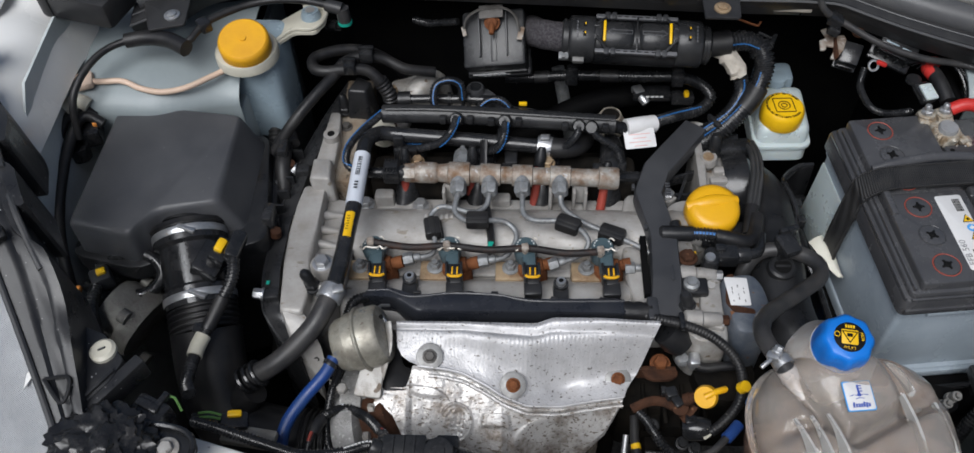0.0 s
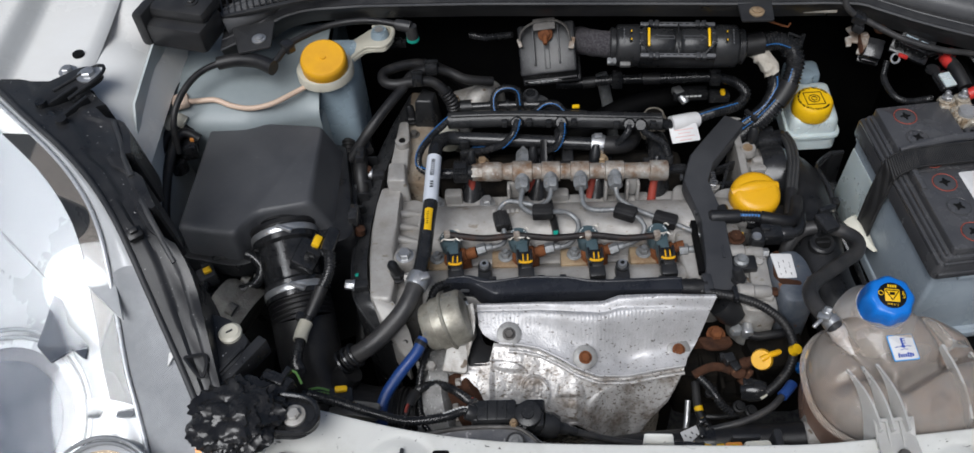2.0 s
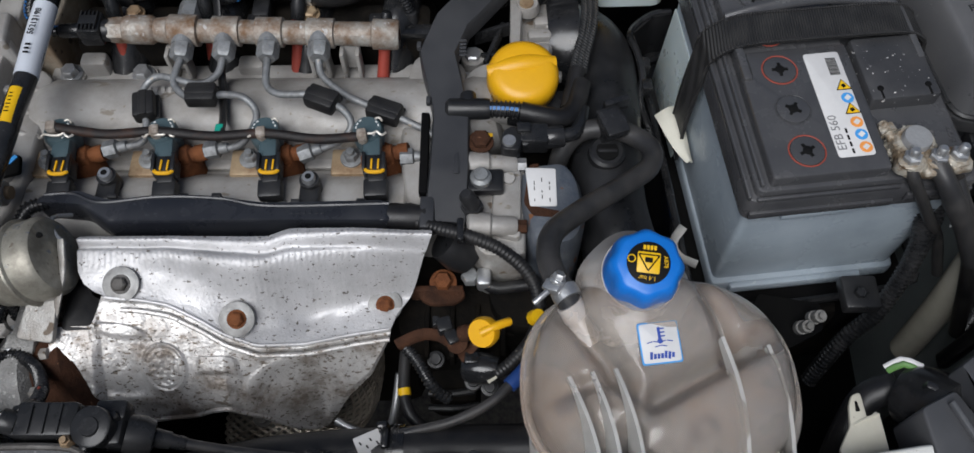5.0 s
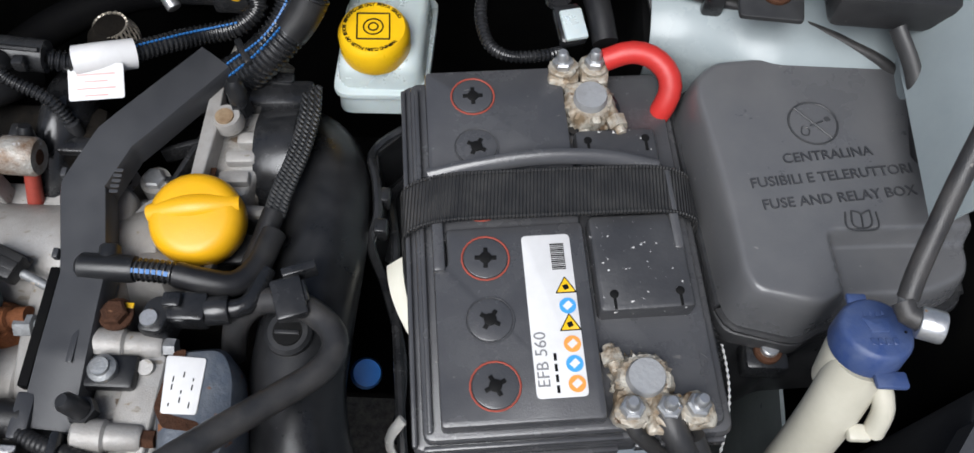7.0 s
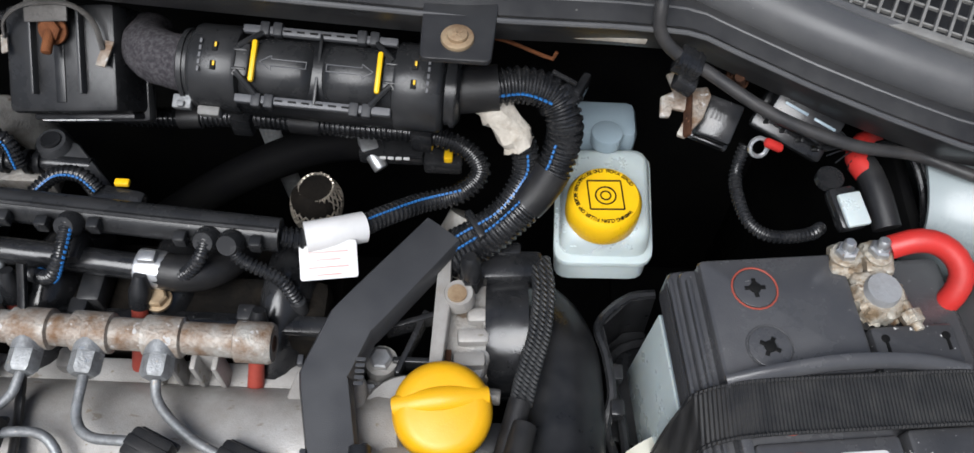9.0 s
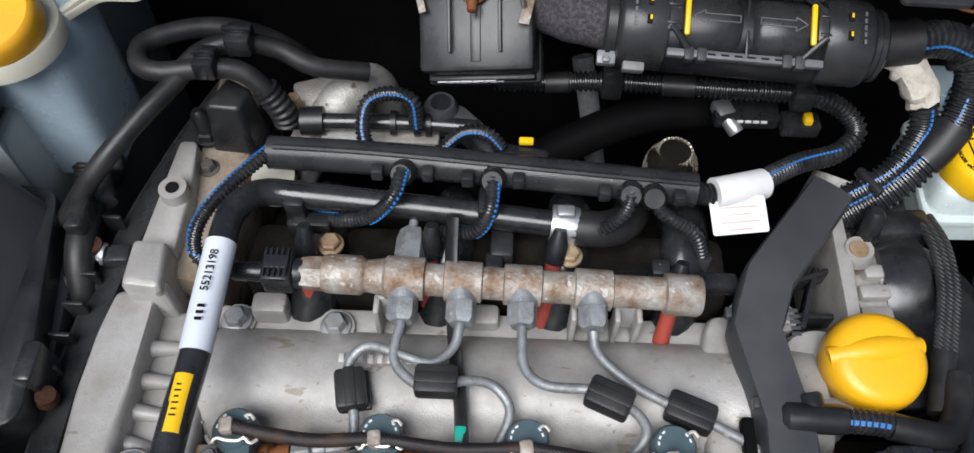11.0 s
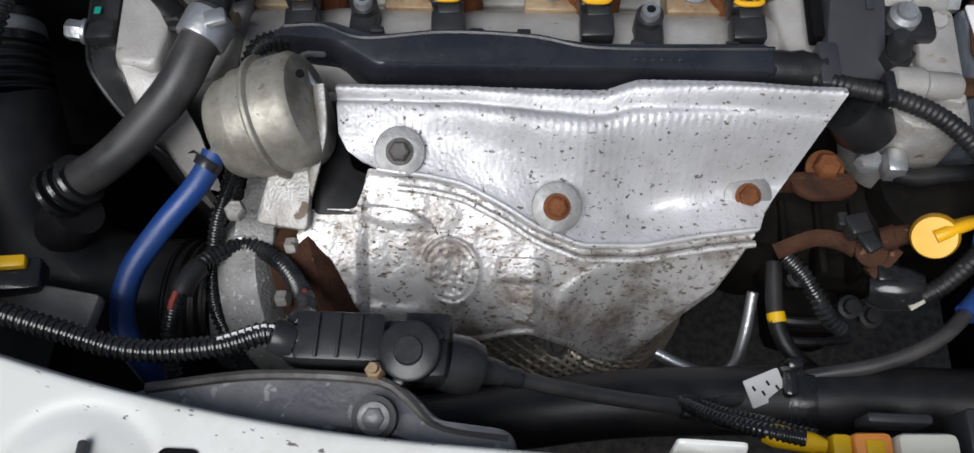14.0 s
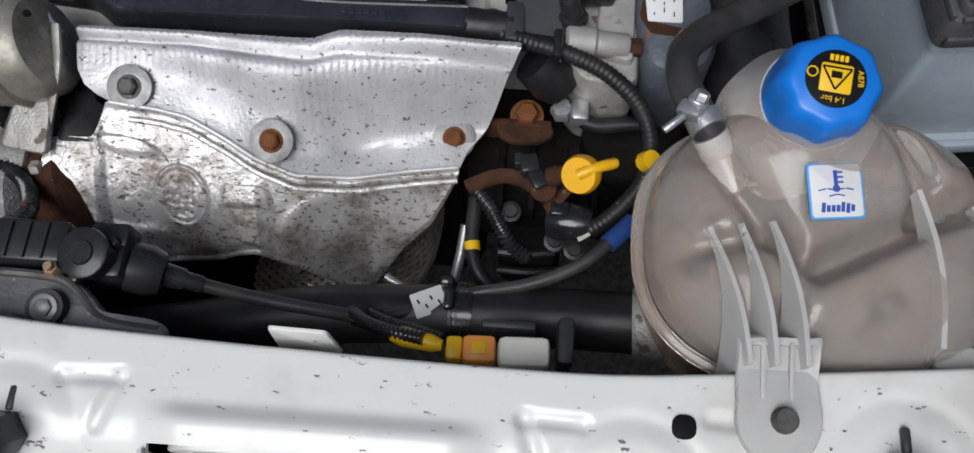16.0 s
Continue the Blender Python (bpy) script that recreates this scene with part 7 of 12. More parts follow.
def build_fuse_box():
    f = thing("fuse_box", (0.785, 0.43, 0.70), "black plastic fuse and relay box with a moulded lid, scuffed", "fuse box")
    low = [(0.712, 0.500), (0.726, 0.518), (0.845, 0.538), (0.866, 0.531), (0.880, 0.508), (0.878, 0.374), (0.848, 0.358), (0.790, 0.352), (0.776, 0.342), (0.737, 0.350), (0.731, 0.362)]
    part("body", slab(low, 0.70, 0.822, 0.010, 0.003), M_BLACK, f)
    mid = sum((Vector(q) for q in low), Vector((0, 0))) / len(low)
    part("rim", slab([mid + (Vector(q) - mid) * 1.05 for q in low], 0.820, 0.832, 0.012, 0.003), M_CONN, f)
    # lid: a soft dome that falls away to all sides, cut down over one corner
    edge = rounded([Vector(q) for q in low], 0.012, 4)

    def reach(a):
        d = Vector((math.cos(a), math.sin(a)))
        best = 0.05
        for p, q in zip(edge, edge[1:] + edge[:1]):
            e = q - p
            det = d.x * -e.y + d.y * e.x
            if abs(det) > 1e-9:
                w = p - mid
                r, k = (w.x * -e.y + w.y * e.x) / det, (d.x * w.y - d.y * w.x) / det
                if r > 0 and -1e-6 <= k <= 1 + 1e-6:
                    best = r
        return best

    def dome(u, v):
        a = 2 * math.pi * u
        r = reach(a)
        x, y = mid.x + math.cos(a) * r * v, mid.y + math.sin(a) * r * v
        gap = r * (1 - v)
        z = 0.834 + 0.040 * (1 - (1 - min(1.0, gap / 0.011)) ** 2.8)
        # lower step over the corner beside the washer filler
        sx = smoothstep(0.786, 0.794, x + 0.10 * (y - 0.38)) * smoothstep(0.398, 0.390, y - 0.08 * (x - 0.80))
        z -= 0.013 * sx
        return Vector((x, y, z))
    lid = sheet(dome, 180, 64)
    bmesh.ops.remove_doubles(lid, verts=lid.verts, dist=0.0001)
    part("lid", lid, M_FUSE, f, "scuffed grey black lid", sharp=50)
    part("lid_seam", tube([(q.x, q.y, 0.8335) for q in edge + edge[:1]], 0.0030, 8, 0.006), M_CONN, f)
    turn = 9
    part("inscription", join(words("CENTRALINA", 0.0092, at(0.7935, 0.4455, 0.8742, 0, 0, turn), 0.0007), words("FUSIBILI E TELERUTTORI", 0.0092, at(0.7940, 0.431, 0.8742, 0, 0, turn), 0.0007), words("FUSE AND RELAY BOX", 0.0092, at(0.7965, 0.4165, 0.8742, 0, 0, turn), 0.0007)), M_GRAIN, f, "moulded lettering")
    rc = Vector((0.788, 0.468, 0.8744))
    ring = [rc + Vector((0.0150 * math.cos(a), 0.0150 * math.sin(a), 0)) for a in [2 * math.pi * k / 28 for k in range(29)]]
    part("emblem", join(tube(ring, 0.0007, 6, 0.003), tube([rc + Vector((-0.0106, 0.0106, 0)), rc, rc + Vector((0.0106, -0.0106, 0))], 0.0007, 6, 0.004), tube([rc + Vector(q) for q in ((-0.007, -0.003, 0), (-0.008, -0.008, 0), (-0.004, -0.009, 0), (-0.003, -0.004, 0), (-0.007, -0.003, 0))], 0.0005, 6, 0.002), box(rc + Vector((0.002, 0.0, 0)), (0.009, 0.0010, 0.001), 0.0003, (0, 0, 25)), box(rc + Vector((0.009, 0.0035, 0)), (0.003, 0.003, 0.001), 0.0003, (0, 0, 25))), M_DUSTY, f, "moulded round sign")
    bk = Vector((0.807, 0.4020, 0.8744))
    part("book_mark", join(*[tube([bk + Vector(q) for q in loop], 0.0006, 6, 0.002) for loop in ([(-0.009, 0.005, 0), (-0.009, -0.005, 0), (0, -0.0065, 0), (0.009, -0.004, 0), (0.009, 0.006, 0)], [(-0.0055, 0.006, 0), (-0.0055, -0.003, 0), (0, -0.005, 0), (0.0055, -0.002, 0), (0.0055, 0.007, 0)], [(-0.0055, 0.006, 0), (-0.002, 0.0055, 0), (0, 0.004, 0), (0, -0.0045, 0)], [(0, 0.004, 0), (0.003, 0.006, 0), (0.0055, 0.007, 0)])]), M_DUSTY, f, "moulded book sign")
    for c, tall in (((0.763, 0.341, 0.820), 0), ((0.862, 0.548, 0.855), 1)):
        v = Vector(c)
        part("foot", box(v - Vector((0.010 * tall, 0, 0.012)), (0.026 + 0.03 * tall, 0.022, 0.02), 0.003), M_BLACK, f)
        part("screw", join(cyl(v - Vector((0, 0, 0.003)), v + Vector((0, 0, 0.002)), 0.0085, 20), lathe(v, v + Vector((0, 0, 0.005)), [(0, 0.0056), (0.8, 0.0054), (1, 0.0045)], 6)), M_RUST if not tall else M_PIPE, f, "rusty screw seat")
        part("screw_head", lathe(v + Vector((0, 0, 0.0018)), v + Vector((0, 0, 0.0062)), [(0, 0.0056), (0.8, 0.0054), (1, 0.0045)], 18), M_ZINC, f, "zinc screw")
        part("screw_bore", lathe(v + Vector((0, 0, 0.004)), v + Vector((0, 0, 0.0054)), [(0, 0.0022), (1, 0.002)], 8), M_RUST, f)
    part("rear_post", cyl((0.838, 0.556, 0.86), (0.836, 0.558, 0.895), 0.004, 12), M_STAIN, f, "stained steel post")


build_fuse_box()


def build_washer_neck():
    w = thing("washer_filler", (0.80, 0.27, 0.55), "cream plastic washer filler neck with a dark blue cap", "filler neck")
    c = Vector((0.782, 0.317, 0.911))
    ax = Vector((0.05, 0.25, 1.0)).normalized()
    part("neck", tube([(0.786, 0.258, 0.56), (0.781, 0.264, 0.66), (0.777, 0.270, 0.72), (0.774, 0.279, 0.80), (0.775, 0.291, 0.86), (0.780, 0.309, 0.902)], 0.0140, 28, radius=lambda s: 0.0134 + 0.0010 * s), M_CREAM, w)
    part("collar", lathe(c - ax * 0.040, c - ax * 0.004, [(0, 0.0146), (0.15, 0.0152), (0.6, 0.0168), (0.95, 0.0176), (1, 0.0165)], 32), M_CREAM, w)
    part("spout", join(tube([c + Vector((0.006, -0.014, -0.012)), c + Vector((0.011, -0.028, -0.022)), c + Vector((0.012, -0.036, -0.040))], 0.0056, 12), box(c + Vector((0.004, -0.037, -0.040)), (0.012, 0.009, 0.006), 0.002)), M_CREAM, w)
    cap = part("cap", lathe(c - ax * 0.008, c + ax * 0.009, [(0, 0.0184), (0.1, 0.0188), (0.8, 0.0184), (0.95, 0.0172), (1, 0.0157)], 44), M_BLUE2, w, "dark blue dusty cap")
    part("cap_tongue", box(c + Vector((0.006, -0.0215, 0.000)), (0.016, 0.009, 0.004), 0.0015, (-14, 0, 0)), M_BLUE2, cap)
    part("cap_tab", box(c + Vector((-0.005, 0.019, 0.002)), (0.010, 0.006, 0.003), 0.001, (-14, 0, 0)), M_BLUE2, cap)
    m = Matrix.Translation(c + ax * 0.009) @ Euler((radians(-14), radians(3), radians(4))).to_matrix().to_4x4() @ Matrix.Scale(0.765, 4)
    part("cap_vent", moved(lathe((0.0165, -0.004, 0), (0.0165, -0.004, 0.0004), [(0, 0.0010), (1, 0.0009)], 10), m), M_INK, cap, "small vent hole")
    part("window_mark", moved(slab([(-0.006, -0.004), (0.006, -0.004), (0.009, 0.007), (-0.009, 0.007)], 0, 0.0012, 0.001, 0.0003), m), M_BLUE2, cap, "moulded washer sign")
    for i in range(4):
        part("spray_mark", moved(box((-0.006 + 0.004 * i, 0.010 + 0.001 * (i % 2), 0.0004), (0.0014, 0.003, 0.001), 0.0002, seg=1), m), M_BLUE2, cap, "moulded washer sign")
        part("letter_mark", moved(box((-0.007 + 0.0048 * i, -0.011, 0.0004), (0.0036, 0.005, 0.001), 0.0004, seg=1), m), M_BLUE2, cap, "moulded washer sign")
    r = thing("bonnet_stay", (0.80, 0.32, 0.90), "grey steel bonnet stay with a rubber sleeve and round knob", "stay rod")
    part("rod", tube([(0.788, 0.322, 0.938), (0.790, 0.332, 0.944), (0.800, 0.360, 0.964), (0.830, 0.43, 1.03), (0.90, 0.60, 1.20), (0.955, 0.74, 1.34)], 0.0042, 12), M_PIPE, r)
    part("sleeve", tube([(0.7885, 0.326, 0.940), (0.792, 0.338, 0.949), (0.803, 0.366, 0.970), (0.812, 0.388, 0.990)], 0.0050, 14), M_RUBG, r, "grey rubber sleeve")
    part("elbow", tube([(0.786, 0.324, 0.940), (0.788, 0.318, 0.939), (0.797, 0.314, 0.939)], 0.0055, 12), M_RUBG, r)
    part("knob", cyl((0.792, 0.3155, 0.938), (0.803, 0.312, 0.9395), 0.0078, 20), M_ZINC, r, "round zinc knob")
    part("red_clip", box((0.836, 0.445, 1.046), (0.012, 0.014, 0.024), 0.003, (30, 10, 0)), M_RED, r, "red plastic clip")


build_washer_neck()


def build_brake_reservoir():
    b = thing("brake_reservoir", (0.508, 0.60, 0.72), "cloudy white brake fluid reservoir with a yellow cap", "reservoir")
    part("lower_body", slab([(0.472, 0.556), (0.541, 0.558), (0.545, 0.655), (0.474, 0.650)], 0.735, 0.762, 0.012, 0.006, top=0.97), M_CLOUD, b)
    part("upper_body", slab([(0.473, 0.560), (0.540, 0.561), (0.543, 0.648), (0.476, 0.645)], 0.758, 0.786, 0.014, 0.008, top=0.95), M_CLOUD, b)
    part("seam", slab([(0.470, 0.554), (0.543, 0.556), (0.547, 0.656), (0.472, 0.652)], 0.757, 0.762, 0.013, 0.001), M_CLOUD, b)
    part("rear_neck", join(box((0.508, 0.668, 0.772), (0.05, 0.036, 0.04), 0.008), cyl((0.508, 0.648, 0.785), (0.508, 0.649, 0.797), 0.012)), M_PAS, b)
    c = Vector((0.503, 0.585, 0.0))
    cap = part("cap", lathe((c.x, c.y, 0.782), (c.x, c.y, 0.806), [(0, 0.026), (0.1, 0.0268), (0.75, 0.0268), (0.92, 0.025), (1, 0.0235)], 60, lambda a, s: 1 + 0.014 * (math.sin(30 * a) if s < 0.8 else 0)), M_YELB, b, "yellow knurled cap")
    z = 0.8064
    part("cap_frame", join(*[tube([c + Vector((x, y, z)) for x, y in pts], 0.0006, 6, 0.003) for pts in ([(-0.011, -0.012), (0.013, -0.011)], [(0.013, -0.011), (0.011, 0.013)], [(0.011, 0.013), (-0.013, 0.012)], [(-0.013, 0.012), (-0.011, -0.012)])]), M_INK, cap)
    for r in (0.0072, 0.0036):
        part("cap_mark", tube([c + Vector((r * math.cos(a), r * math.sin(a), z)) for a in [2 * math.pi * k / 16 for k in range(17)]], 0.0006, 6, 0.002), M_INK, cap)
    # lettering bent round the rim
    bms = []
    ring = "WARNING CLEAN FILLER CAP BEFORE REMOVING USE ONLY FROM A SEALED "
    for i, ch in enumerate(ring):
        if ch == " ":
            continue
        a = radians(-40 - 300 * i / len(ring))
        p = c + Vector((0.0212 * math.cos(a), 0.0212 * math.sin(a), z))
        bms.append(words(ch, 0.0040, at(p.x, p.y, p.z, 0, 0, math.degrees(a) - 90), 0.0003))
    part("cap_print", join(*bms), M_INK, cap, "black warning print")


build_brake_reservoir()


def build_expansion_tank():
    t = thing("expansion_tank", (0.475, 0.14, 0.71), "cloudy brown tinted coolant expansion tank with a blue cap", "coolant tank")
    cx, cy = 0.482, 0.138

    def outline(a):
        ca, sa = math.cos(a), math.sin(a)
        rx = 0.0925 if ca > 0 else 0.088
        ry = 0.074 if sa > 0 else 0.070
        n = 2.5
        r = (abs(ca / rx) ** n + abs(sa / ry) ** n) ** (-1 / n)
        return r

    def crease(x, y, x0, y0, ang, w):
        d = abs((x - x0) * math.sin(ang) - (y - y0) * math.cos(ang))
        return math.exp(-(d / w) ** 2)

    def up(u, v):
        a = 2 * math.pi * u
        r = outline(a) * v
        x, y = cx + r * math.cos(a), cy + r * math.sin(a)
        z = 0.815 + 0.046 * math.sqrt(max(0.0, 1 - v ** 3.2))
        z += 0.018 * math.exp(-((x - 0.467) / 0.045) ** 2 - ((y - 0.192) / 0.040) ** 2)
        z += 0.006 * smoothstep(0.14, 0.17, y) * (1 - v ** 4)
        fade = 1 - v ** 6
        z -= 0.020 * crease(x, y, 0.464, 0.112, radians(62), 0.0065) * fade * smoothstep(0.112, 0.08, y)
        z -= 0.015 * crease(x, y, 0.464, 0.112, radians(126), 0.007) * fade * smoothstep(0.105, 0.125, y) * smoothstep(0.47, 0.455, x)
        z -= 0.022 * crease(x, y, 0.464, 0.112, radians(28), 0.0075) * fade * smoothstep(0.46, 0.475, x)
        z -= 0.015 * crease(x, y, 0.520, 0.165, radians(105), 0.007) * fade * smoothstep(0.140, 0.15, y)
        z -= 0.008 * crease(x, y, 0.43, 0.126, radians(10), 0.006) * fade * smoothstep(0.455, 0.445, x)
        return Vector((x, y, z))

    def down(u, v):
        a = 2 * math.pi * u
        r = outline(a) * v * 0.995
        return Vector((cx + r * math.cos(a), cy + r * math.sin(a), 0.805 - 0.095 * math.sqrt(max(0.0, 1 - v ** 9))))
    top = sheet(up, 120, 60)
    bmesh.ops.remove_doubles(top, verts=top.verts, dist=0.0001)
    low = sheet(down, 80, 24)
    bmesh.ops.remove_doubles(low, verts=low.verts, dist=0.0001)
    part("upper_shell", top, M_TANK, t, "cloudy upper shell", sharp=70)
    part("lower_shell", low, M_TANKB, t, "brown stained lower shell", sharp=70)

    def liquid(u, v):
        a = 2 * math.pi * u
        if v < 0.5:
            r = outline(a) * v * 2 * 0.90
            return Vector((cx + r * math.cos(a), cy + r * math.sin(a), 0.786))
        k = (v - 0.5) * 2
        r = outline(a) * 0.90 * (1 - k ** 3)
        return Vector((cx + r * math.cos(a), cy + r * math.sin(a), 0.786 - 0.060 * k))
    cool = sheet(liquid, 64, 20)
    bmesh.ops.remove_doubles(cool, verts=cool.verts, dist=0.0001)
    part("coolant", cool, M_COOL, t, "brown coolant")
    rim = [Vector((cx + (outline(a) + 0.003) * math.cos(a), cy + (outline(a) + 0.003) * math.sin(a), 0.811)) for a in [2 * math.pi * k / 64 for k in range(65)]]
    part("seam_flange", tube(rim, 0.0036, 8, 0.006), M_TANK, t, "moulded seam")
    ax = Vector((0.0, -0.22, 1.0)).normalized()
    c = Vector((0.467, 0.196, 0.872))
    part("filler_neck", lathe(c - ax * 0.036, c + ax * 0.002, [(0, 0.0385), (0.25, 0.0350), (0.6, 0.0305), (0.85, 0.0275), (1, 0.0262)], 48, lambda a, q: 1 + 0.04 * (1 - q) * math.cos(4 * a)), M_NECK, t, "milky brown stained neck", sharp=60)
    cap = part("cap", lathe(c - ax * 0.006, c + ax * 0.031, [(0, 0.0242), (0.04, 0.0252), (0.20, 0.0255), (0.30, 0.0250), (0.42, 0.0247), (0.60, 0.0243), (0.78, 0.0236), (0.90, 0.0222), (0.97, 0.0205), (1, 0.0185)], 96, lambda a, q: 1 + 0.042 * math.cos(8 * a + 0.5) * smoothstep(0.22, 0.40, q) * (1 - 0.5 * smoothstep(0.85, 1.0, q))), M_BLUE, t, "bright blue lobed cap", sharp=60)
    m = Matrix.Translation(c + ax * 0.0312) @ Euler((radians(12.4), 0, radians(-8))).to_matrix().to_4x4() @ Matrix.Scale(0.80, 4)
    part("cap_plate", moved(lathe((0, 0, -0.001), (0, 0, 0.0006), [(0, 0.0172), (0.9, 0.0172), (1, 0.0168)], 40), m), M_INK, cap, "black round plate")
    part("cap_square", moved(slab([(-0.009, -0.0085), (0.009, -0.0085), (0.009, 0.0085), (-0.009, 0.0085)], 0.0004, 0.0012, 0.0015, 0.0003), m), M_YELB, cap, "yellow warning square")
    tri = [(0, -0.0068), (0.0082, 0.0062), (-0.0082, 0.0062), (0, -0.0068)]
    part("cap_triangle", moved(join(*[tube([(a[0], a[1], 0.0014), ((a[0] + b[0]) / 2, (a[1] + b[1]) / 2, 0.0014), (b[0], b[1], 0.0014)], 0.0006, 6, 0.003) for a, b in zip(tri, tri[1:])] + [box((0, 0.002, 0.0013), (0.006, 0.004, 0.0006), 0, seg=1)]), m), M_INK, cap)
    part("cap_print", join(words("1.4 bar", 0.0050, m @ at(0, -0.0124, 0.0006, 0, 0, 180), 0.0003), words("A878", 0.0046, m @ at(0.0135, 0.002, 0.0006, 0, 0, -84), 0.0003), moved(join(*[box((-0.004 + 0.0028 * i, 0.0122, 0.0008), (0.002, 0.0036, 0.0005), 0, seg=1) for i in range(4)]), m), moved(tube([(-0.0135 + 0.003 * math.cos(k), 0.003 * math.sin(k) + 0.002, 0.0008) for k in [2 * math.pi * i / 12 for i in range(13)]], 0.0005, 6, 0.002), m)), M_YELB, cap, "yellow print")
    # paper label
    lm = Matrix.Translation((0.4755, 0.1485, 0.8695)) @ Euler((radians(14), radians(5), radians(8))).to_matrix().to_4x4()
    sq = [(-0.0135, -0.0135), (0.0135, -0.0135), (0.0135, 0.0135), (-0.0135, 0.0135)]
    lab = part("label", moved(slab(sq, 0.0, 0.0010, 0.002, 0.0003), lm), M_SKYB, t, "blue edged label")
    part("label_field", moved(slab([(p[0] * 0.93, p[1] * 0.93) for p in sq], 0.0008, 0.0014, 0.002, 0.0002), lm), M_PAPER, lab, "white label")
    part("label_sign", moved(join(box((0, 0.0055, 0.0016), (0.0018, 0.0085, 0.0004), 0, seg=1), cyl((0, 0.0010, 0.0013), (0, 0.0010, 0.0019), 0.0018, 12, 0.0001), *[box((0.0022, 0.0088 - 0.0024 * i, 0.0016), (0.003, 0.0009, 0.0004), 0, seg=1) for i in range(3)], *[box((-0.007 + 0.0045 * i if i < 4 else -0.002 + 0.004 * (i - 4), 0.0006 if i < 4 else -0.0022, 0.0016), (0.0038, 0.0006, 0.0004), 0, (0, 0, 12 * (-1) ** i), seg=1) for i in range(6)]), lm), M_INKB, lab, "blue thermometer sign")
    part("label_print", moved(join(*[box((-0.0072 + 0.0024 * i, -0.0085 + (0.0006 if i in (0, 4) else 0), 0.0016), (0.0017, 0.0046 if i in (0, 4, 5) else 0.0032, 0.0004), 0, (0, 0, -10), seg=1) for i in range(7)]), lm), M_INKB, lab)
    # milky ribs that sweep down into the fixing lug
    for p0, p1 in (((0.418, 0.128, 0.862), (0.437, 0.066, 0.856)), ((0.433, 0.131, 0.864), (0.449, 0.066, 0.856)), ((0.448, 0.133, 0.865), (0.463, 0.066, 0.856))):
        def rib(u, v, p0=p0, p1=p1):
            q = Vector(p0).lerp(Vector(p1), u)
            deep = v * (0.06 + 0.94 * u ** 1.6) * 0.040
            return Vector((q.x + 0.002 * math.sin(u * 3) - 0.16 * deep, q.y, 0.866 - 0.008 * u + 0.006 * math.sin(math.pi * u) - deep))
        part("rib", sheet(rib, 20, 6, 0.0024), M_RIB, t)
    lug = slab([(0.433, 0.074), (0.467, 0.076), (0.470, 0.040), (0.462, 0.025), (0.440, 0.022), (0.430, 0.036)], 0.8465, 0.8515, 0.010, 0.0015)

    def trough(u, v):
        x = 0.432 + 0.0365 * u
        y = 0.080 - 0.028 * v
        return Vector((x - 0.001 * v, y, 0.8575 - 0.0075 * smoothstep(0.1, 0.9, v) - 0.0035 * smoothstep(0.0, 0.12, min(u, 1 - u)) * (1 - v)))
    part("lug", join(lug, sheet(trough, 24, 12, 0.0022)), M_RIB, t, "milky fixing lug")
    for bx in (0.4425, 0.4555):
        part("lug_rib", slab([(-0.001, -0.014), (0.001, -0.014), (0.001, 0.012), (-0.001, 0.012)], 0, 0.0055, 0.0008, 0.0004, m=at(bx, 0.066, 0.8495, 12, 0, 0)), M_RIB, t)
    part("lug_skirt", slab([(0.431, 0.078), (0.4695, 0.080), (0.4700, 0.0765), (0.4315, 0.0745)], 0.826, 0.8565, 0.001, 0.0008), M_RIB, t)
    part("lug_bolt", lathe((0.4515, 0.042, 0.851), (0.4515, 0.042, 0.857), [(0, 0.0062), (0.6, 0.0060), (1, 0.0046)], 12), M_BOLTD, t, "dark bolt")
    for p0, p1, h0 in (((0.519, 0.155, 0.864), (0.531, 0.082, 0.845), 0.030), ((0.554, 0.156, 0.846), (0.564, 0.082, 0.830), 0.026)):
        def blade(u, v, p0=p0, p1=p1, h0=h0):
            q = Vector(p0).lerp(Vector(p1), u)
            return q + Vector((0.003 * math.sin(math.pi * u), 0, 0.004 * math.sin(math.pi * u) - v * h0 * (0.25 + 0.75 * u)))
        part("side_rib", sheet(blade, 20, 6, 0.0026), M_RIB, t)
    part("side_lug", slab([(0.530, 0.086), (0.566, 0.088), (0.572, 0.045), (0.536, 0.042)], 0.828, 0.832, 0.008, 0.001), M_RIB, t, "milky side lug")
    # outlet with its clamp
    part("outlet", lathe((0.436, 0.162, 0.842), (0.420, 0.181, 0.858), [(0, 0.0115), (0.6, 0.0085), (0.62, 0.0098), (1, 0.0095)], 18), M_NECK, t)
    h = thing("tank_hose", (0.43, 0.366, 0.74), "grey black rubber coolant hose in a wide bend", "hose")
    part("hose", tube([(0.423, 0.178, 0.856), (0.414, 0.196, 0.856), (0.408, 0.220, 0.850), (0.413, 0.244, 0.841), (0.434, 0.268, 0.828), (0.472, 0.303, 0.808), (0.497, 0.327, 0.798), (0.499, 0.350, 0.794), (0.474, 0.370, 0.789), (0.446, 0.374, 0.780), (0.430, 0.364, 0.765), (0.424, 0.35, 0.74)], 0.0086, 18), M_RUBG, h)
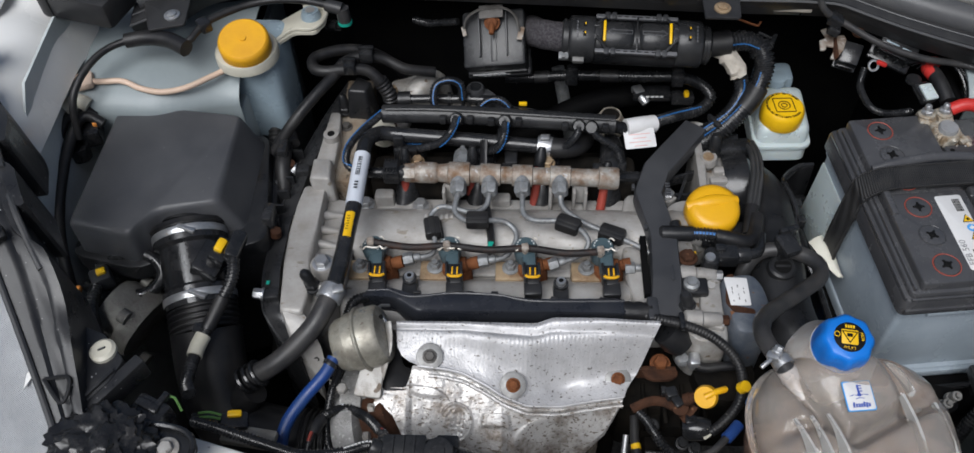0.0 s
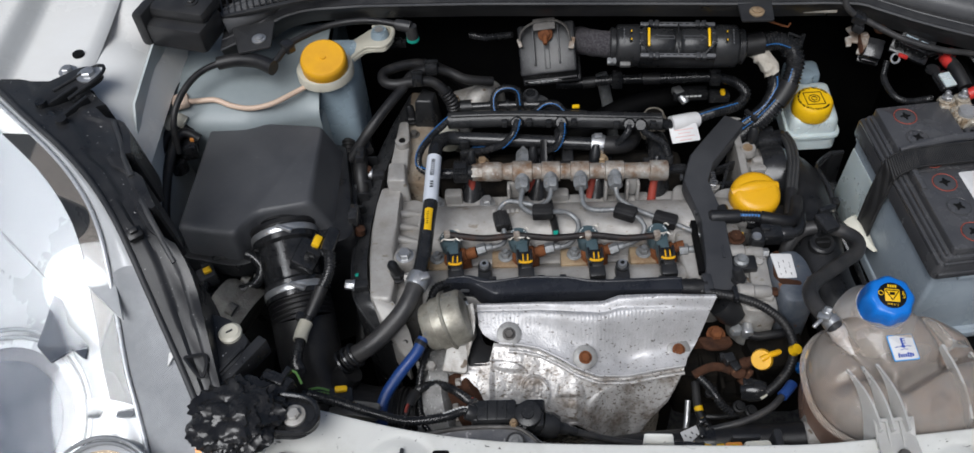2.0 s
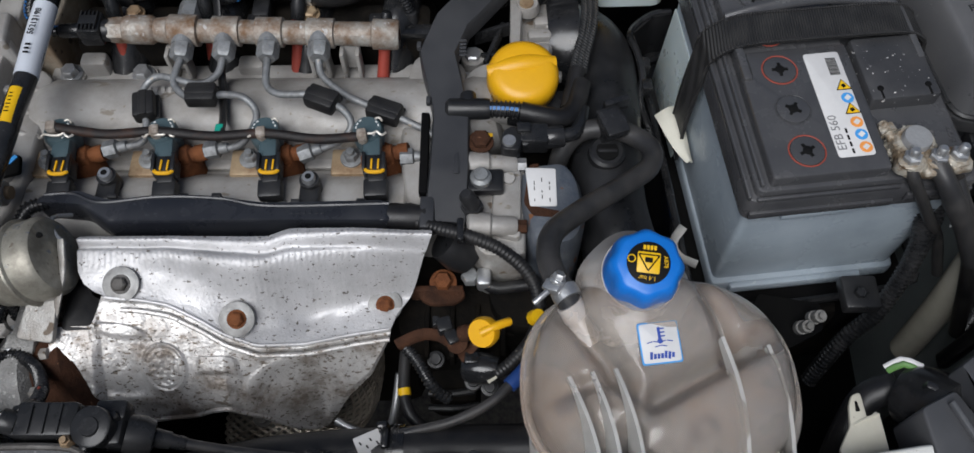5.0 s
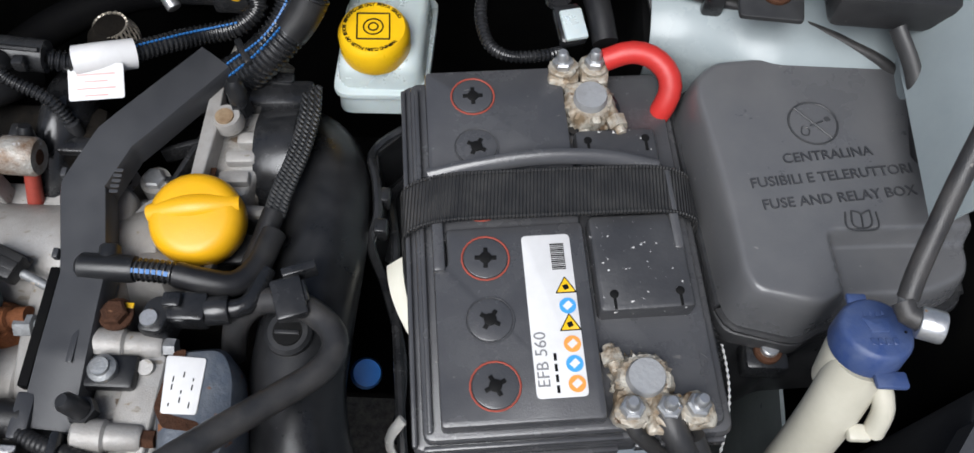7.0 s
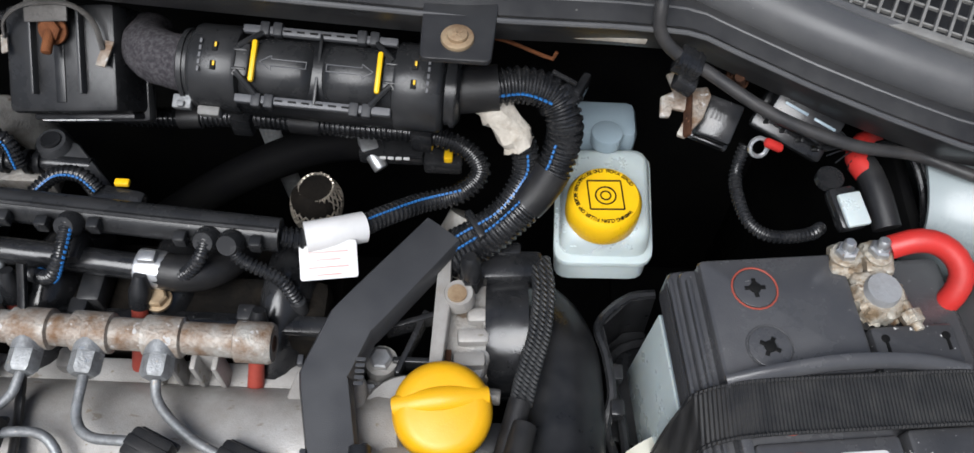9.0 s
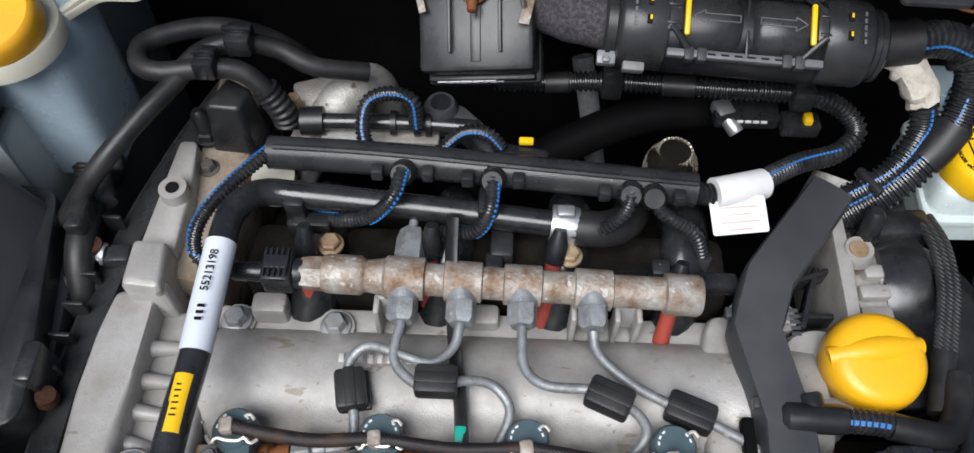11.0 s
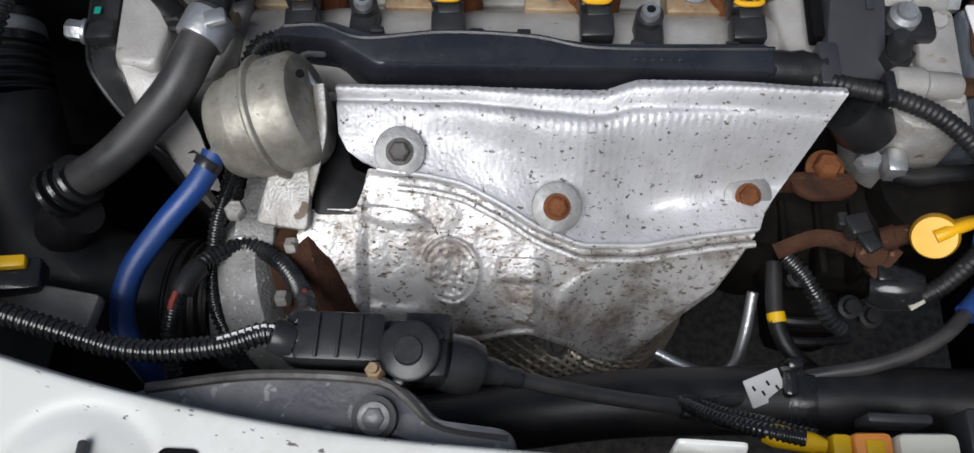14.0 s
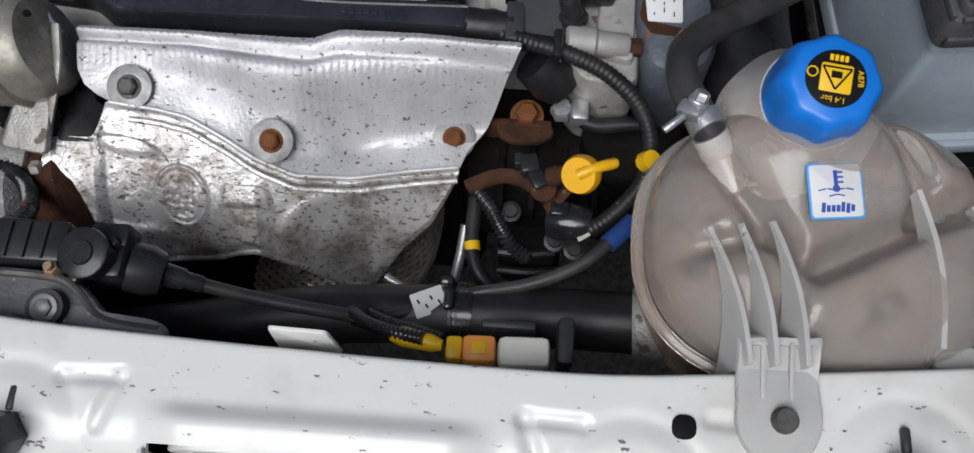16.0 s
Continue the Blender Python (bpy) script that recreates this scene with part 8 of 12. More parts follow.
    part("clamp", join(lathe((0.4205, 0.184, 0.857), (0.4165, 0.192, 0.857), [(0, 0.0095), (0.5, 0.0099), (1, 0.0095)], 24), box((0.409, 0.190, 0.866), (0.013, 0.009, 0.006), 0.002, (0, -20, -30)), hexnut((0.4125, 0.194, 0.869), (0.3, 0.5, 0.8), 0.0042, 0.005, 0.0055), cyl((0.406, 0.187, 0.866), (0.396, 0.179, 0.863), 0.0022, 10), box((0.4105, 0.189, 0.8625), (0.010, 0.007, 0.003), 0.001, (0, -20, -30))), M_ZINC, h, "zinc screw clamp")
    part("plastic_clip", join(box((0.470, 0.369, 0.800), (0.020, 0.028, 0.010), 0.002, (0, 0, 20)), box((0.470, 0.372, 0.790), (0.022, 0.016, 0.026), 0.002, (0, 0, 20)), box((0.474, 0.388, 0.800), (0.022, 0.006, 0.014), 0.001, (0, 0, 20))), M_BLACKG, h, "black plastic clip")


build_expansion_tank()


def build_intake_duct():
    d = thing("intake_duct", (0.47, 0.42, 0.62), "wide smooth black plastic intake duct beside the battery", "duct")
    part("duct", tube([(0.412, 0.532, 0.716), (0.448, 0.524, 0.728), (0.470, 0.494, 0.736), (0.474, 0.44, 0.740), (0.471, 0.37, 0.742), (0.471, 0.32, 0.738), (0.484, 0.27, 0.728), (0.51, 0.225, 0.71), (0.54, 0.19, 0.69)], 0.0325, 28), M_BLACK, d)
    part("clip_seat", lathe((0.467, 0.356, 0.770), (0.467, 0.355, 0.780), [(0, 0.016), (0.8, 0.0155), (1, 0.013)], 22), M_BLACK, d)
    part("clip_hole", lathe((0.467, 0.355, 0.779), (0.467, 0.355, 0.7806), [(0, 0.010), (1, 0.0095)], 18), M_INK, d)
    part("clip_bar", box((0.467, 0.354, 0.781), (0.016, 0.003, 0.002), 0.0006), M_BLACK, d)
    s = solo("blue_clip", lathe((0.500, 0.375, 0.63), (0.503, 0.372, 0.642), [(0, 0.012), (0.5, 0.013), (1, 0.011)], 18), M_BLUE, (0.50, 0.375, 0.625), "blue plastic pipe clip deep beside the battery", "clip", "blue clips")
    solo("blue_clip", lathe((0.425, 0.225, 0.70), (0.432, 0.222, 0.705), [(0, 0.007), (1, 0.006)], 14), M_BLUE, (0.425, 0.225, 0.695), "small blue plastic clip behind the tank", "clip", "blue clips")


build_intake_duct()


def build_vacuum_pump():
    v = thing("vacuum_pump", (0.385, 0.31, 0.70), "rust stained cast aluminium pump with a white sticker", "pump")
    part("housing", slab([(0.348, 0.276), (0.362, 0.258), (0.396, 0.258), (0.398, 0.345), (0.385, 0.352), (0.352, 0.348)], 0.70, 0.774, 0.008, 0.005), M_ALU2, v)
    part("top_web", slab([(0.366, 0.278), (0.392, 0.270), (0.394, 0.338), (0.372, 0.334)], 0.770, 0.780, 0.006, 0.003), M_ALU, v)
    part("inner_lug", lathe((0.383, 0.328, 0.772), (0.383, 0.326, 0.784), [(0, 0.006), (1, 0.005)], 14), M_ALU, v)
    blued = mat("blued steel canister", (0.085, 0.10, 0.125), 0.45, 0.35, (0.17, 0.18, 0.19), 34, bump=0.4, spec=0.3, spots=((0.17, 0.075, 0.035), 0.016, 0.36))
    ring = [(0.394, 0.338), (0.430, 0.343), (0.441, 0.325), (0.446, 0.288), (0.436, 0.263), (0.402, 0.260), (0.393, 0.300)]
    part("drum", slab(ring, 0.69, 0.787, 0.012, 0.009), blued, v, "blued steel canister with rust")
    part("rust_band", slab([(0.3945, 0.300), (0.400, 0.336), (0.408, 0.338), (0.404, 0.296), (0.424, 0.292), (0.425, 0.286), (0.402, 0.288)], 0.7868, 0.7876, 0.003, 0.0003), M_RUST, v, "rust round the sticker")
    part("sticker", slab([(0.3965, 0.333), (0.4215, 0.332), (0.4215, 0.2965), (0.3995, 0.2965)], 0.7872, 0.7882, 0.002, 0.0003), M_PAPER, v, "white sticker")
    part("sticker_print", join(*[box((0.4035 + 0.0062 * (k % 3), 0.302 + 0.008 * (k // 3) + 0.003 * (k % 2), 0.7884), (0.0007, 0.0036 if k % 4 else 0.002, 0.0003), 0, seg=1) for k in range(9)]), M_INK, v)
    for x0, y0, x1, y1, rust in ((0.346, 0.341, 0.390, 0.342, False), (0.348, 0.283, 0.389, 0.283, True)):
        part("boss", lathe((x0, y0, 0.782), (x1, y1, 0.778), [(0, 0.008), (0.05, 0.0105), (0.45, 0.0105), (0.5, 0.0085), (0.95, 0.0085), (1, 0.007)], 18), M_ALU, v)
        part("boss_bolt", lathe((x1 - 0.002, y1, 0.778), (x1 + 0.008, y1, 0.778), [(0, 0.0062), (1, 0.0058)], 6), M_RUST if rust else M_ZINC, v, "rusty bolt" if rust else "")
    part("strap_plate", box((0.362, 0.322, 0.783), (0.034, 0.022, 0.010), 0.003), M_BLACK, v)
    part("strap_bolt", lathe((0.360, 0.322, 0.786), (0.360, 0.322, 0.797), [(0, 0.0090), (0.6, 0.0088), (0.8, 0.0060), (1, 0.0056)], 22), M_PIPE, v)
    part("rubber_stud", join(lathe((0.353, 0.296, 0.784), (0.353, 0.296, 0.792), [(0, 0.0095), (1, 0.009)], 6), lathe((0.353, 0.296, 0.791), (0.348, 0.297, 0.808), [(0, 0.0068), (0.8, 0.0064), (1, 0.004)], 14)), M_BLACK, v, "black capped stud")
    part("rusty_bolt", hexnut((0.360, 0.358, 0.790), (0, 0, 1), 0.0085, 0.007, 0.011), M_RUST, v, "rusty hexagon bolt")
    part("yellow_dab", box((0.367, 0.364, 0.790), (0.006, 0.004, 0.002), 0.0006), M_YELB, v)
    part("sensor_block", join(slab([(0.376, 0.346), (0.392, 0.344), (0.397, 0.362), (0.388, 0.372), (0.378, 0.366)], 0.77, 0.796, 0.005, 0.003)), M_BLACK, v)
    part("sensor_screw", lathe((0.3835, 0.354, 0.795), (0.3835, 0.354, 0.798), [(0, 0.0062), (1, 0.0055)], 16), M_ZINC, v)
    s = thing("sensor_plug", (0.41, 0.365, 0.77), "black plastic sensor plug with a bent cable", "plug", "plugs at the engine's end")
    part("plug", join(box((0.404, 0.364, 0.786), (0.026, 0.020, 0.020), 0.003), cyl((0.414, 0.364, 0.786), (0.430, 0.366, 0.786), 0.0098), box((0.396, 0.366, 0.798), (0.012, 0.010, 0.006), 0.002)), M_BLACKG, s)
    part("lead", tube([(0.428, 0.366, 0.786), (0.438, 0.368, 0.786), (0.444, 0.376, 0.786), (0.448, 0.395, 0.783)], 0.0065, 12), M_BLACKG, s)
    b = thing("loom_branch", (0.36, 0.388, 0.76), "black tee piece with corrugated sleeve and blue dashes", "cable")
    part("tee", join(lathe((0.330, 0.388, 0.795), (0.368, 0.387, 0.796), [(0, 0.006), (0.08, 0.009), (0.9, 0.0092), (1, 0.0085)], 18), cyl((0.350, 0.388, 0.796), (0.349, 0.402, 0.797), 0.007)), M_BLACK, b)
    part("sleeve", tube([(0.366, 0.387, 0.796), (0.385, 0.386, 0.796), (0.397, 0.385, 0.795)], 0.0078, 14, ribs=0.0036, depth=0.0014), M_SLEEVE, b)
    part("stripe", stripe([(0.368, 0.387, 0.796), (0.385, 0.386, 0.796), (0.394, 0.385, 0.795)], 0.0074, (0, -0.5, 0.9), 0.003, 0.0036), M_BLUESTR, b, "blue dashes")
    part("taped_end", tube([(0.394, 0.385, 0.795), (0.412, 0.382, 0.793), (0.430, 0.383, 0.788), (0.442, 0.398, 0.784), (0.449, 0.425, 0.782)], 0.0085, 14), M_RUB, b)
    p = thing("coolant_stub", (0.39, 0.398, 0.76), "cast stub pipe with a black rubber sleeve", "pipe")
    part("stub", tube([(0.360, 0.405, 0.768), (0.376, 0.403, 0.768), (0.392, 0.400, 0.768)], 0.0088, 16), M_ALU, p)
    part("sleeve", cyl((0.384, 0.4015, 0.768), (0.404, 0.398, 0.768), 0.0098), M_BLACKG, p)
    part("end_ring", cyl((0.402, 0.398, 0.768), (0.409, 0.397, 0.768), 0.0085), M_ZINC, p)


build_vacuum_pump()


def build_oil_filler():
    o = thing("oil_filler", (0.395, 0.43, 0.74), "yellow oil filler cap with a moulded grip on a cast neck", "filler cap")
    part("neck", join(lathe((0.372, 0.428, 0.72), (0.374, 0.430, 0.768), [(0, 0.034), (0.9, 0.033), (1, 0.030)], 28), slab([(0.338, 0.450), (0.372, 0.462), (0.380, 0.440), (0.350, 0.420)], 0.745, 0.762, 0.008, 0.003), lathe((0.327, 0.474, 0.735), (0.327, 0.474, 0.756), [(0, 0.012), (1, 0.011)], 18), lathe((0.352, 0.472, 0.735), (0.352, 0.472, 0.762), [(0, 0.012), (1, 0.011)], 18)), M_ALU, o, "grey cast neck")
    part("bore", lathe((0.327, 0.474, 0.755), (0.327, 0.474, 0.7566), [(0, 0.006), (1, 0.0055)], 14), M_INK, o)
    part("neck_bolt", hexnut((0.352, 0.472, 0.762), (0, 0, 1), 0.008, 0.006), M_ZINC, o)
    ax = Vector((0.03, -0.20, 1)).normalized()
    c = Vector((0.3965, 0.432, 0.774))
    cap = part("cap", lathe(c, c + ax * 0.026, [(0, 0.0300), (0.1, 0.0318), (0.55, 0.0318), (0.8, 0.0300), (0.95, 0.026), (1, 0.021)], 56), M_YEL, o, "yellow plastic cap")
    x = Vector((1, 0.06, 0)).normalized()
    ridge = [c + ax * 0.0215 + x * k + Vector((0, 0.0065 + 0.10 * k, -0.0030 * (k / 0.03) ** 2)) for k in (-0.031, -0.024, -0.012, 0.0, 0.012, 0.023, 0.028)]
    part("grip", tube(ridge, 0.0085, 16, radius=lambda s: 0.0062 + 0.0034 * math.sin(math.pi * s)), M_YEL, cap)


build_oil_filler()


def build_throttle_body():
    t = thing("throttle_body", (0.415, 0.51, 0.70), "cast aluminium throttle body with black motor housing", "throttle body")
    part("flange", slab([(0.386, 0.452), (0.394, 0.450), (0.398, 0.50), (0.396, 0.552), (0.388, 0.550)], 0.70, 0.788, 0.003, 0.002), M_ALU, t)
    part("casting", slab([(0.394, 0.458), (0.420, 0.456), (0.428, 0.48), (0.428, 0.520), (0.420, 0.536), (0.396, 0.534)], 0.70, 0.770, 0.006, 0.004), M_ALU2, t, "stained cast housing")
    for q in ((0.412, 0.470), (0.414, 0.487), (0.420, 0.503)):
        part("cast_step", box((q[0], q[1], 0.768), (0.022, 0.011, 0.018), 0.003, (0, 0, 4)), M_ALU, t)
    part("stop_screw", cyl((0.414, 0.452, 0.757), (0.434, 0.451, 0.757), 0.0055, 14), M_ALU2, t)
    part("rust_run", box((0.398, 0.470, 0.778), (0.004, 0.010, 0.002), 0.0006), M_RUST, t, "rust stain")
    part("neck_casting", join(lathe((0.40, 0.555, 0.74), (0.415, 0.585, 0.765), [(0, 0.028), (1, 0.024)], 20), box((0.428, 0.512, 0.752), (0.026, 0.030, 0.018), 0.006), box((0.428, 0.478, 0.748), (0.024, 0.028, 0.018), 0.006)), M_ALU2, t)
    part("motor", lathe((0.425, 0.505, 0.735), (0.462, 0.506, 0.738), [(0, 0.044), (0.2, 0.046), (0.8, 0.046), (1, 0.036)], 34), M_BLACKG, t, "black motor housing")
    part("mount_ring", lathe((0.403, 0.512, 0.780), (0.403, 0.512, 0.790), [(0, 0.0115), (0.6, 0.0112), (1, 0.0095)], 22), M_ALU, t)
    part("gold_plug", lathe((0.402, 0.511, 0.788), (0.402, 0.511, 0.7915), [(0, 0.007), (1, 0.0065)], 18), M_GOLD, t)
    part("capped_stud", join(lathe((0.411, 0.524, 0.780), (0.411, 0.524, 0.792), [(0, 0.0085), (1, 0.008)], 6), lathe((0.411, 0.524, 0.790), (0.410, 0.528, 0.812), [(0, 0.0072), (0.8, 0.0068), (1, 0.004)], 14)), M_BLACK, t, "black capped stud")
    part("side_screw", join(cyl((0.420, 0.503, 0.768), (0.442, 0.504, 0.768), 0.0085), hexnut((0.441, 0.504, 0.768), (1, 0, 0.1), 0.0075, 0.006)), M_ALU, t)
    part("plug", join(box((0.436, 0.540, 0.772), (0.050, 0.022, 0.022), 0.004, (0, 0, 4)), box((0.430, 0.552, 0.782), (0.030, 0.010, 0.006), 0.002)), M_BLACKG, t, "black plug")
    part("plug_mark", box((0.421, 0.551, 0.786), (0.008, 0.003, 0.002), 0.0005), M_YELB, t)
    part("web_frame", join(box((0.372, 0.500, 0.762), (0.040, 0.004, 0.016), 0.001, (0, 0, 20)), box((0.372, 0.485, 0.760), (0.004, 0.05, 0.016), 0.001, (0, 0, -20)), box((0.380, 0.472, 0.758), (0.040, 0.004, 0.016), 0.001)), M_BLACKG, t)
    part("stay", join(slab([(0.40, 0.408), (0.458, 0.412), (0.456, 0.432), (0.41, 0.432)], 0.758, 0.762, 0.005), ), M_BLACK, t)
    b = thing("braided_cable", (0.44, 0.40, 0.75), "black braided cable beside the throttle body", "cable")
    braid = mat("braided sleeve", (0.022, 0.023, 0.025), 0.55, 0, (0.05, 0.05, 0.05), 30, bump=1.0, wave=(160, "DIAGONAL"))
    for dx in (-0.0048, 0.0, 0.0048):
        part("braid", tube([(0.458 + dx, 0.548, 0.778), (0.461 + dx, 0.520, 0.784), (0.458 + dx, 0.486, 0.786), (0.450 + dx, 0.455, 0.784), (0.446 + dx, 0.436, 0.780)], 0.0032, 10), braid, b)
    part("tape", tube([(0.446, 0.440, 0.781), (0.441, 0.420, 0.778), (0.436, 0.40, 0.776)], 0.0078, 12), M_RUB, b)


build_throttle_body()

# ---------- behind the engine ----------
def build_relay_box():
    r = thing("control_box", (0.14, 0.64, 0.82), "black plastic control box hung under the scuttle on a rusty bolt", "control box")
    m = at(0.140, 0.637, 0.865, 38, -8, -3)
    part("shell", moved(box((0, 0, 0), (0.078, 0.070, 0.044), 0.004), m), M_CONN, r)
    part("base_flange", moved(box((0, -0.004, -0.020), (0.082, 0.074, 0.012), 0.004), m), M_CONN, r)
    part("front_plate", moved(box((0, -0.037, -0.012), (0.074, 0.004, 0.022), 0.001), m), M_BLACK, r)
    for x in (-0.017, 0.017):
        part("fin", moved(box((x, 0.004, 0.024), (0.0022, 0.054, 0.008), 0.0006), m), M_DUSTY, r)
    part("centre_groove", moved(box((0.0, -0.006, 0.0222), (0.007, 0.045, 0.0015), 0.0005), m), M_BLACK, r)
    bars = [box((-0.028 + 0.0085 * i, -0.0395, -0.004), (0.0074, 0.0008, 0.0042), 0, (0, 6, 0), seg=1) for i in range(5)] + [box((-0.024 + 0.006 * i, -0.0395, -0.0105), (0.0046, 0.0006, 0.0018), 0, seg=1) for i in range(7)] + [box((-0.018 + 0.006 * i, -0.0395, -0.0150), (0.0046, 0.0006, 0.0016), 0, seg=1) for i in range(5)]
    part("print", moved(join(*bars), m), M_INKW, r, "white unreadable print")
    part("bolt", moved(join(hexnut((0, 0.018, 0.028), (0, -0.2, 1), 0.0075, 0.005, 0.010), cyl((0, 0.018, 0.030), (0, 0.002, 0.036), 0.0034, 12)), m), M_RUST2, r, "rusty bolt and nut")
    part("bracket", moved(join(tube([(-0.036, 0.014, 0.026), (-0.032, 0.024, 0.031), (-0.018, 0.032, 0.035), (0.0, 0.034, 0.036), (0.018, 0.032, 0.035), (0.030, 0.022, 0.031), (0.034, 0.004, 0.027)], 0.0019, 8, 0.004, flat=0.6), box((0, 0.030, 0.034), (0.030, 0.016, 0.002), 0.0008)), m), M_BOLTD, r, "thin dark steel bracket")
    part("bracket_ear", moved(box((-0.036, 0.010, 0.026), (0.005, 0.014, 0.0016), 0.0006, (-20, 0, 16)), m), M_RAIL, r, "pale bracket ear")
    part("bracket_ear", moved(box((0.035, 0.002, 0.027), (0.007, 0.018, 0.0016), 0.0006, (-20, 0, -12)), m), M_RAIL, r, "pale bracket ear")
    part("cable", tube([(0.090, 0.665, 0.875), (0.070, 0.672, 0.868), (0.052, 0.678, 0.862), (0.030, 0.70, 0.85)], 0.005, 10, ribs=0.0034, depth=0.001), M_SLEEVE, r)


build_relay_box()


def build_inline_connector():
    c = thing("harness_connector", (0.31, 0.612, 0.86), "large black inline harness connector with yellow locking bars", "connector")
    a, b = Vector((0.229, 0.6195, 0.885)), Vector((0.390, 0.6105, 0.882))
    ax = (b - a).normalized()
    out = Vector((0, -0.42, 0.91))
    side = ax.cross(out).normalized()

    def on(q, w=0.0, h=0.0):
        """A point: share of the length, metres to the side and outwards from the axis."""
        return a.lerp(b, q) - side * w + out * h

    def turned(bm, q, w, h):
        m = Matrix((ax, -side, ax.cross(-side))).transposed().to_4x4()
        m.translation = on(q, w, h)
        return moved(bm, m)
    part("cradle", lathe(on(0.17, 0, -0.006), on(0.83, 0, -0.006), [(0, 0.024), (0.05, 0.0265), (0.95, 0.0265), (1, 0.024)], 36), M_BLACK, c)
    for q0, q1 in ((0.0, 0.20), (1.0, 0.80)):
        part("end_shell", lathe(on(q0), on(q1), [(0, 0.024), (0.06, 0.0268), (0.12, 0.0278), (0.90, 0.0282), (0.97, 0.0272), (1, 0.024)], 44), M_CONN, c)
        for sg in (1, -1):
            # cheeks that sweep in from the shell to the rails
            p = [on(q1 + (0.0 if q1 < 0.5 else 0.0), sg * 0.008, 0.0262), on(q1 + (0.03 if q1 < 0.5 else -0.03), sg * 0.0125, 0.0245), on(q1 + (0.085 if q1 < 0.5 else -0.085), sg * 0.0215, 0.0185)]
            part("cheek", tube(p, 0.0020, 8, 0.003), M_CONN, c)
    for q0, q1, prof in ((0.235, 0.500, [(0, 0.017), (0.05, 0.0205), (0.12, 0.0218), (0.80, 0.0218), (0.92, 0.0195), (1, 0.0140)]), (0.512, 0.765, [(0, 0.0140), (0.08, 0.0195), (0.20, 0.0218), (0.88, 0.0218), (0.95, 0.0205), (1, 0.017)])):
        part("lever", lathe(on(q0, 0, 0.003), on(q1, 0, 0.003), prof, 40), M_CONN, c)
    for sg in (1, -1):
        part("side_rail", turned(box((0, 0, 0), (0.098, 0.0052, 0.0060), 0.0010), 0.5, sg * 0.0225, 0.0165), M_GREYR, c, "grey side rail")
        for q in (0.31, 0.69):
            part("rail_bracket", join(turned(box((-0.0045, 0, 0), (0.0060, 0.0086, 0.0080), 0.0010), q, sg * 0.0232, 0.0172), turned(box((0.0035, 0, 0), (0.0060, 0.0086, 0.0080), 0.0010), q, sg * 0.0232, 0.0172)), M_GREYP, c)
        for k in range(6):
            part("rail_slot", turned(box((0, 0, 0), (0.0050, 0.0012, 0.0008), 0.0002, seg=1), 0.37 + 0.052 * k, sg * 0.0225, 0.0196), M_INK, c)
    part("cross_pin", join(turned(box((0, 0, 0), (0.0022, 0.046, 0.0030), 0.0006), 0.506, 0, 0.0185)), M_CONN, c)
    for q, d in ((0.262, 1), (0.748, -1)):
        part("locking_bar", turned(box((0, 0, 0), (0.0036, 0.0270, 0.0040), 0.0015), q, 0.0, 0.0252), M_YELB, c, "yellow locking bar")
        part("locking_tab", turned(join(box((-d * 0.010, 0, -0.001), (0.015, 0.0215, 0.0040), 0.0016), box((-d * 0.0085, 0.006, 0.0014), (0.009, 0.0018, 0.0014), 0.0004), box((-d * 0.0085, -0.006, 0.0014), (0.009, 0.0018, 0.0014), 0.0004)), q, 0, 0.0250), M_CONN, c)
        part("tab_mark", turned(box((-d * 0.0185, 0, 0), (0.0050, 0.0036, 0.0022), 0.0006), q, 0, 0.0262), M_YELB, c, "yellow tab")
    for q, w in ((0.115, 0.0), (0.885, 0.0)):
        for k in (-1, 1):
            part("slot_mark", turned(box((0, 0, 0), (0.0034, 0.0056, 0.0010), 0.0002, seg=1), q, 0.006 * k, 0.0280), M_INK, c)
            part("slot_fill", turned(box((0.0006, 0.0012, 0.0003), (0.0014, 0.0030, 0.0010), 0.0002, seg=1), q, 0.006 * k, 0.0280), M_YELB, c)
        for k in range(5):
            part("moulded_mark", turned(box((0, 0, 0), (0.0016, 0.0030, 0.0006), 0.0002, seg=1), q - 0.055 if q < 0.5 else q + 0.055, -0.009 + 0.0045 * k, 0.0280), M_GREYR, c)
    for q, d in ((0.38, -1), (0.632, 1)):
        loop = [(-0.014, 0.0022), (0.008, 0.0022), (0.008, 0.0046), (0.015, 0.0), (0.008, -0.0046), (0.008, -0.0022), (-0.014, -0.0022), (-0.014, 0.0022)]
        pts = [on(q, p[1], 0.0250 - 30 * p[1] ** 2) + ax * d * p[0] for p in loop]
        part("arrow", join(*[tube([u, u.lerp(v, 0.5), v], 0.00035, 5, 0.003) for u, v in zip(pts, pts[1:])]), M_GREYR, c, "moulded arrow")
    part("rear_plate", box((0.31, 0.632, 0.858), (0.16, 0.04, 0.010), 0.004, (8, 0, -2)), M_CONN, c)
    part("pale_catch", turned(box((0, 0, 0), (0.014, 0.006, 0.008), 0.001), 0.08, -0.030, 0.004), M_MESHG, c, "pale grey catch")
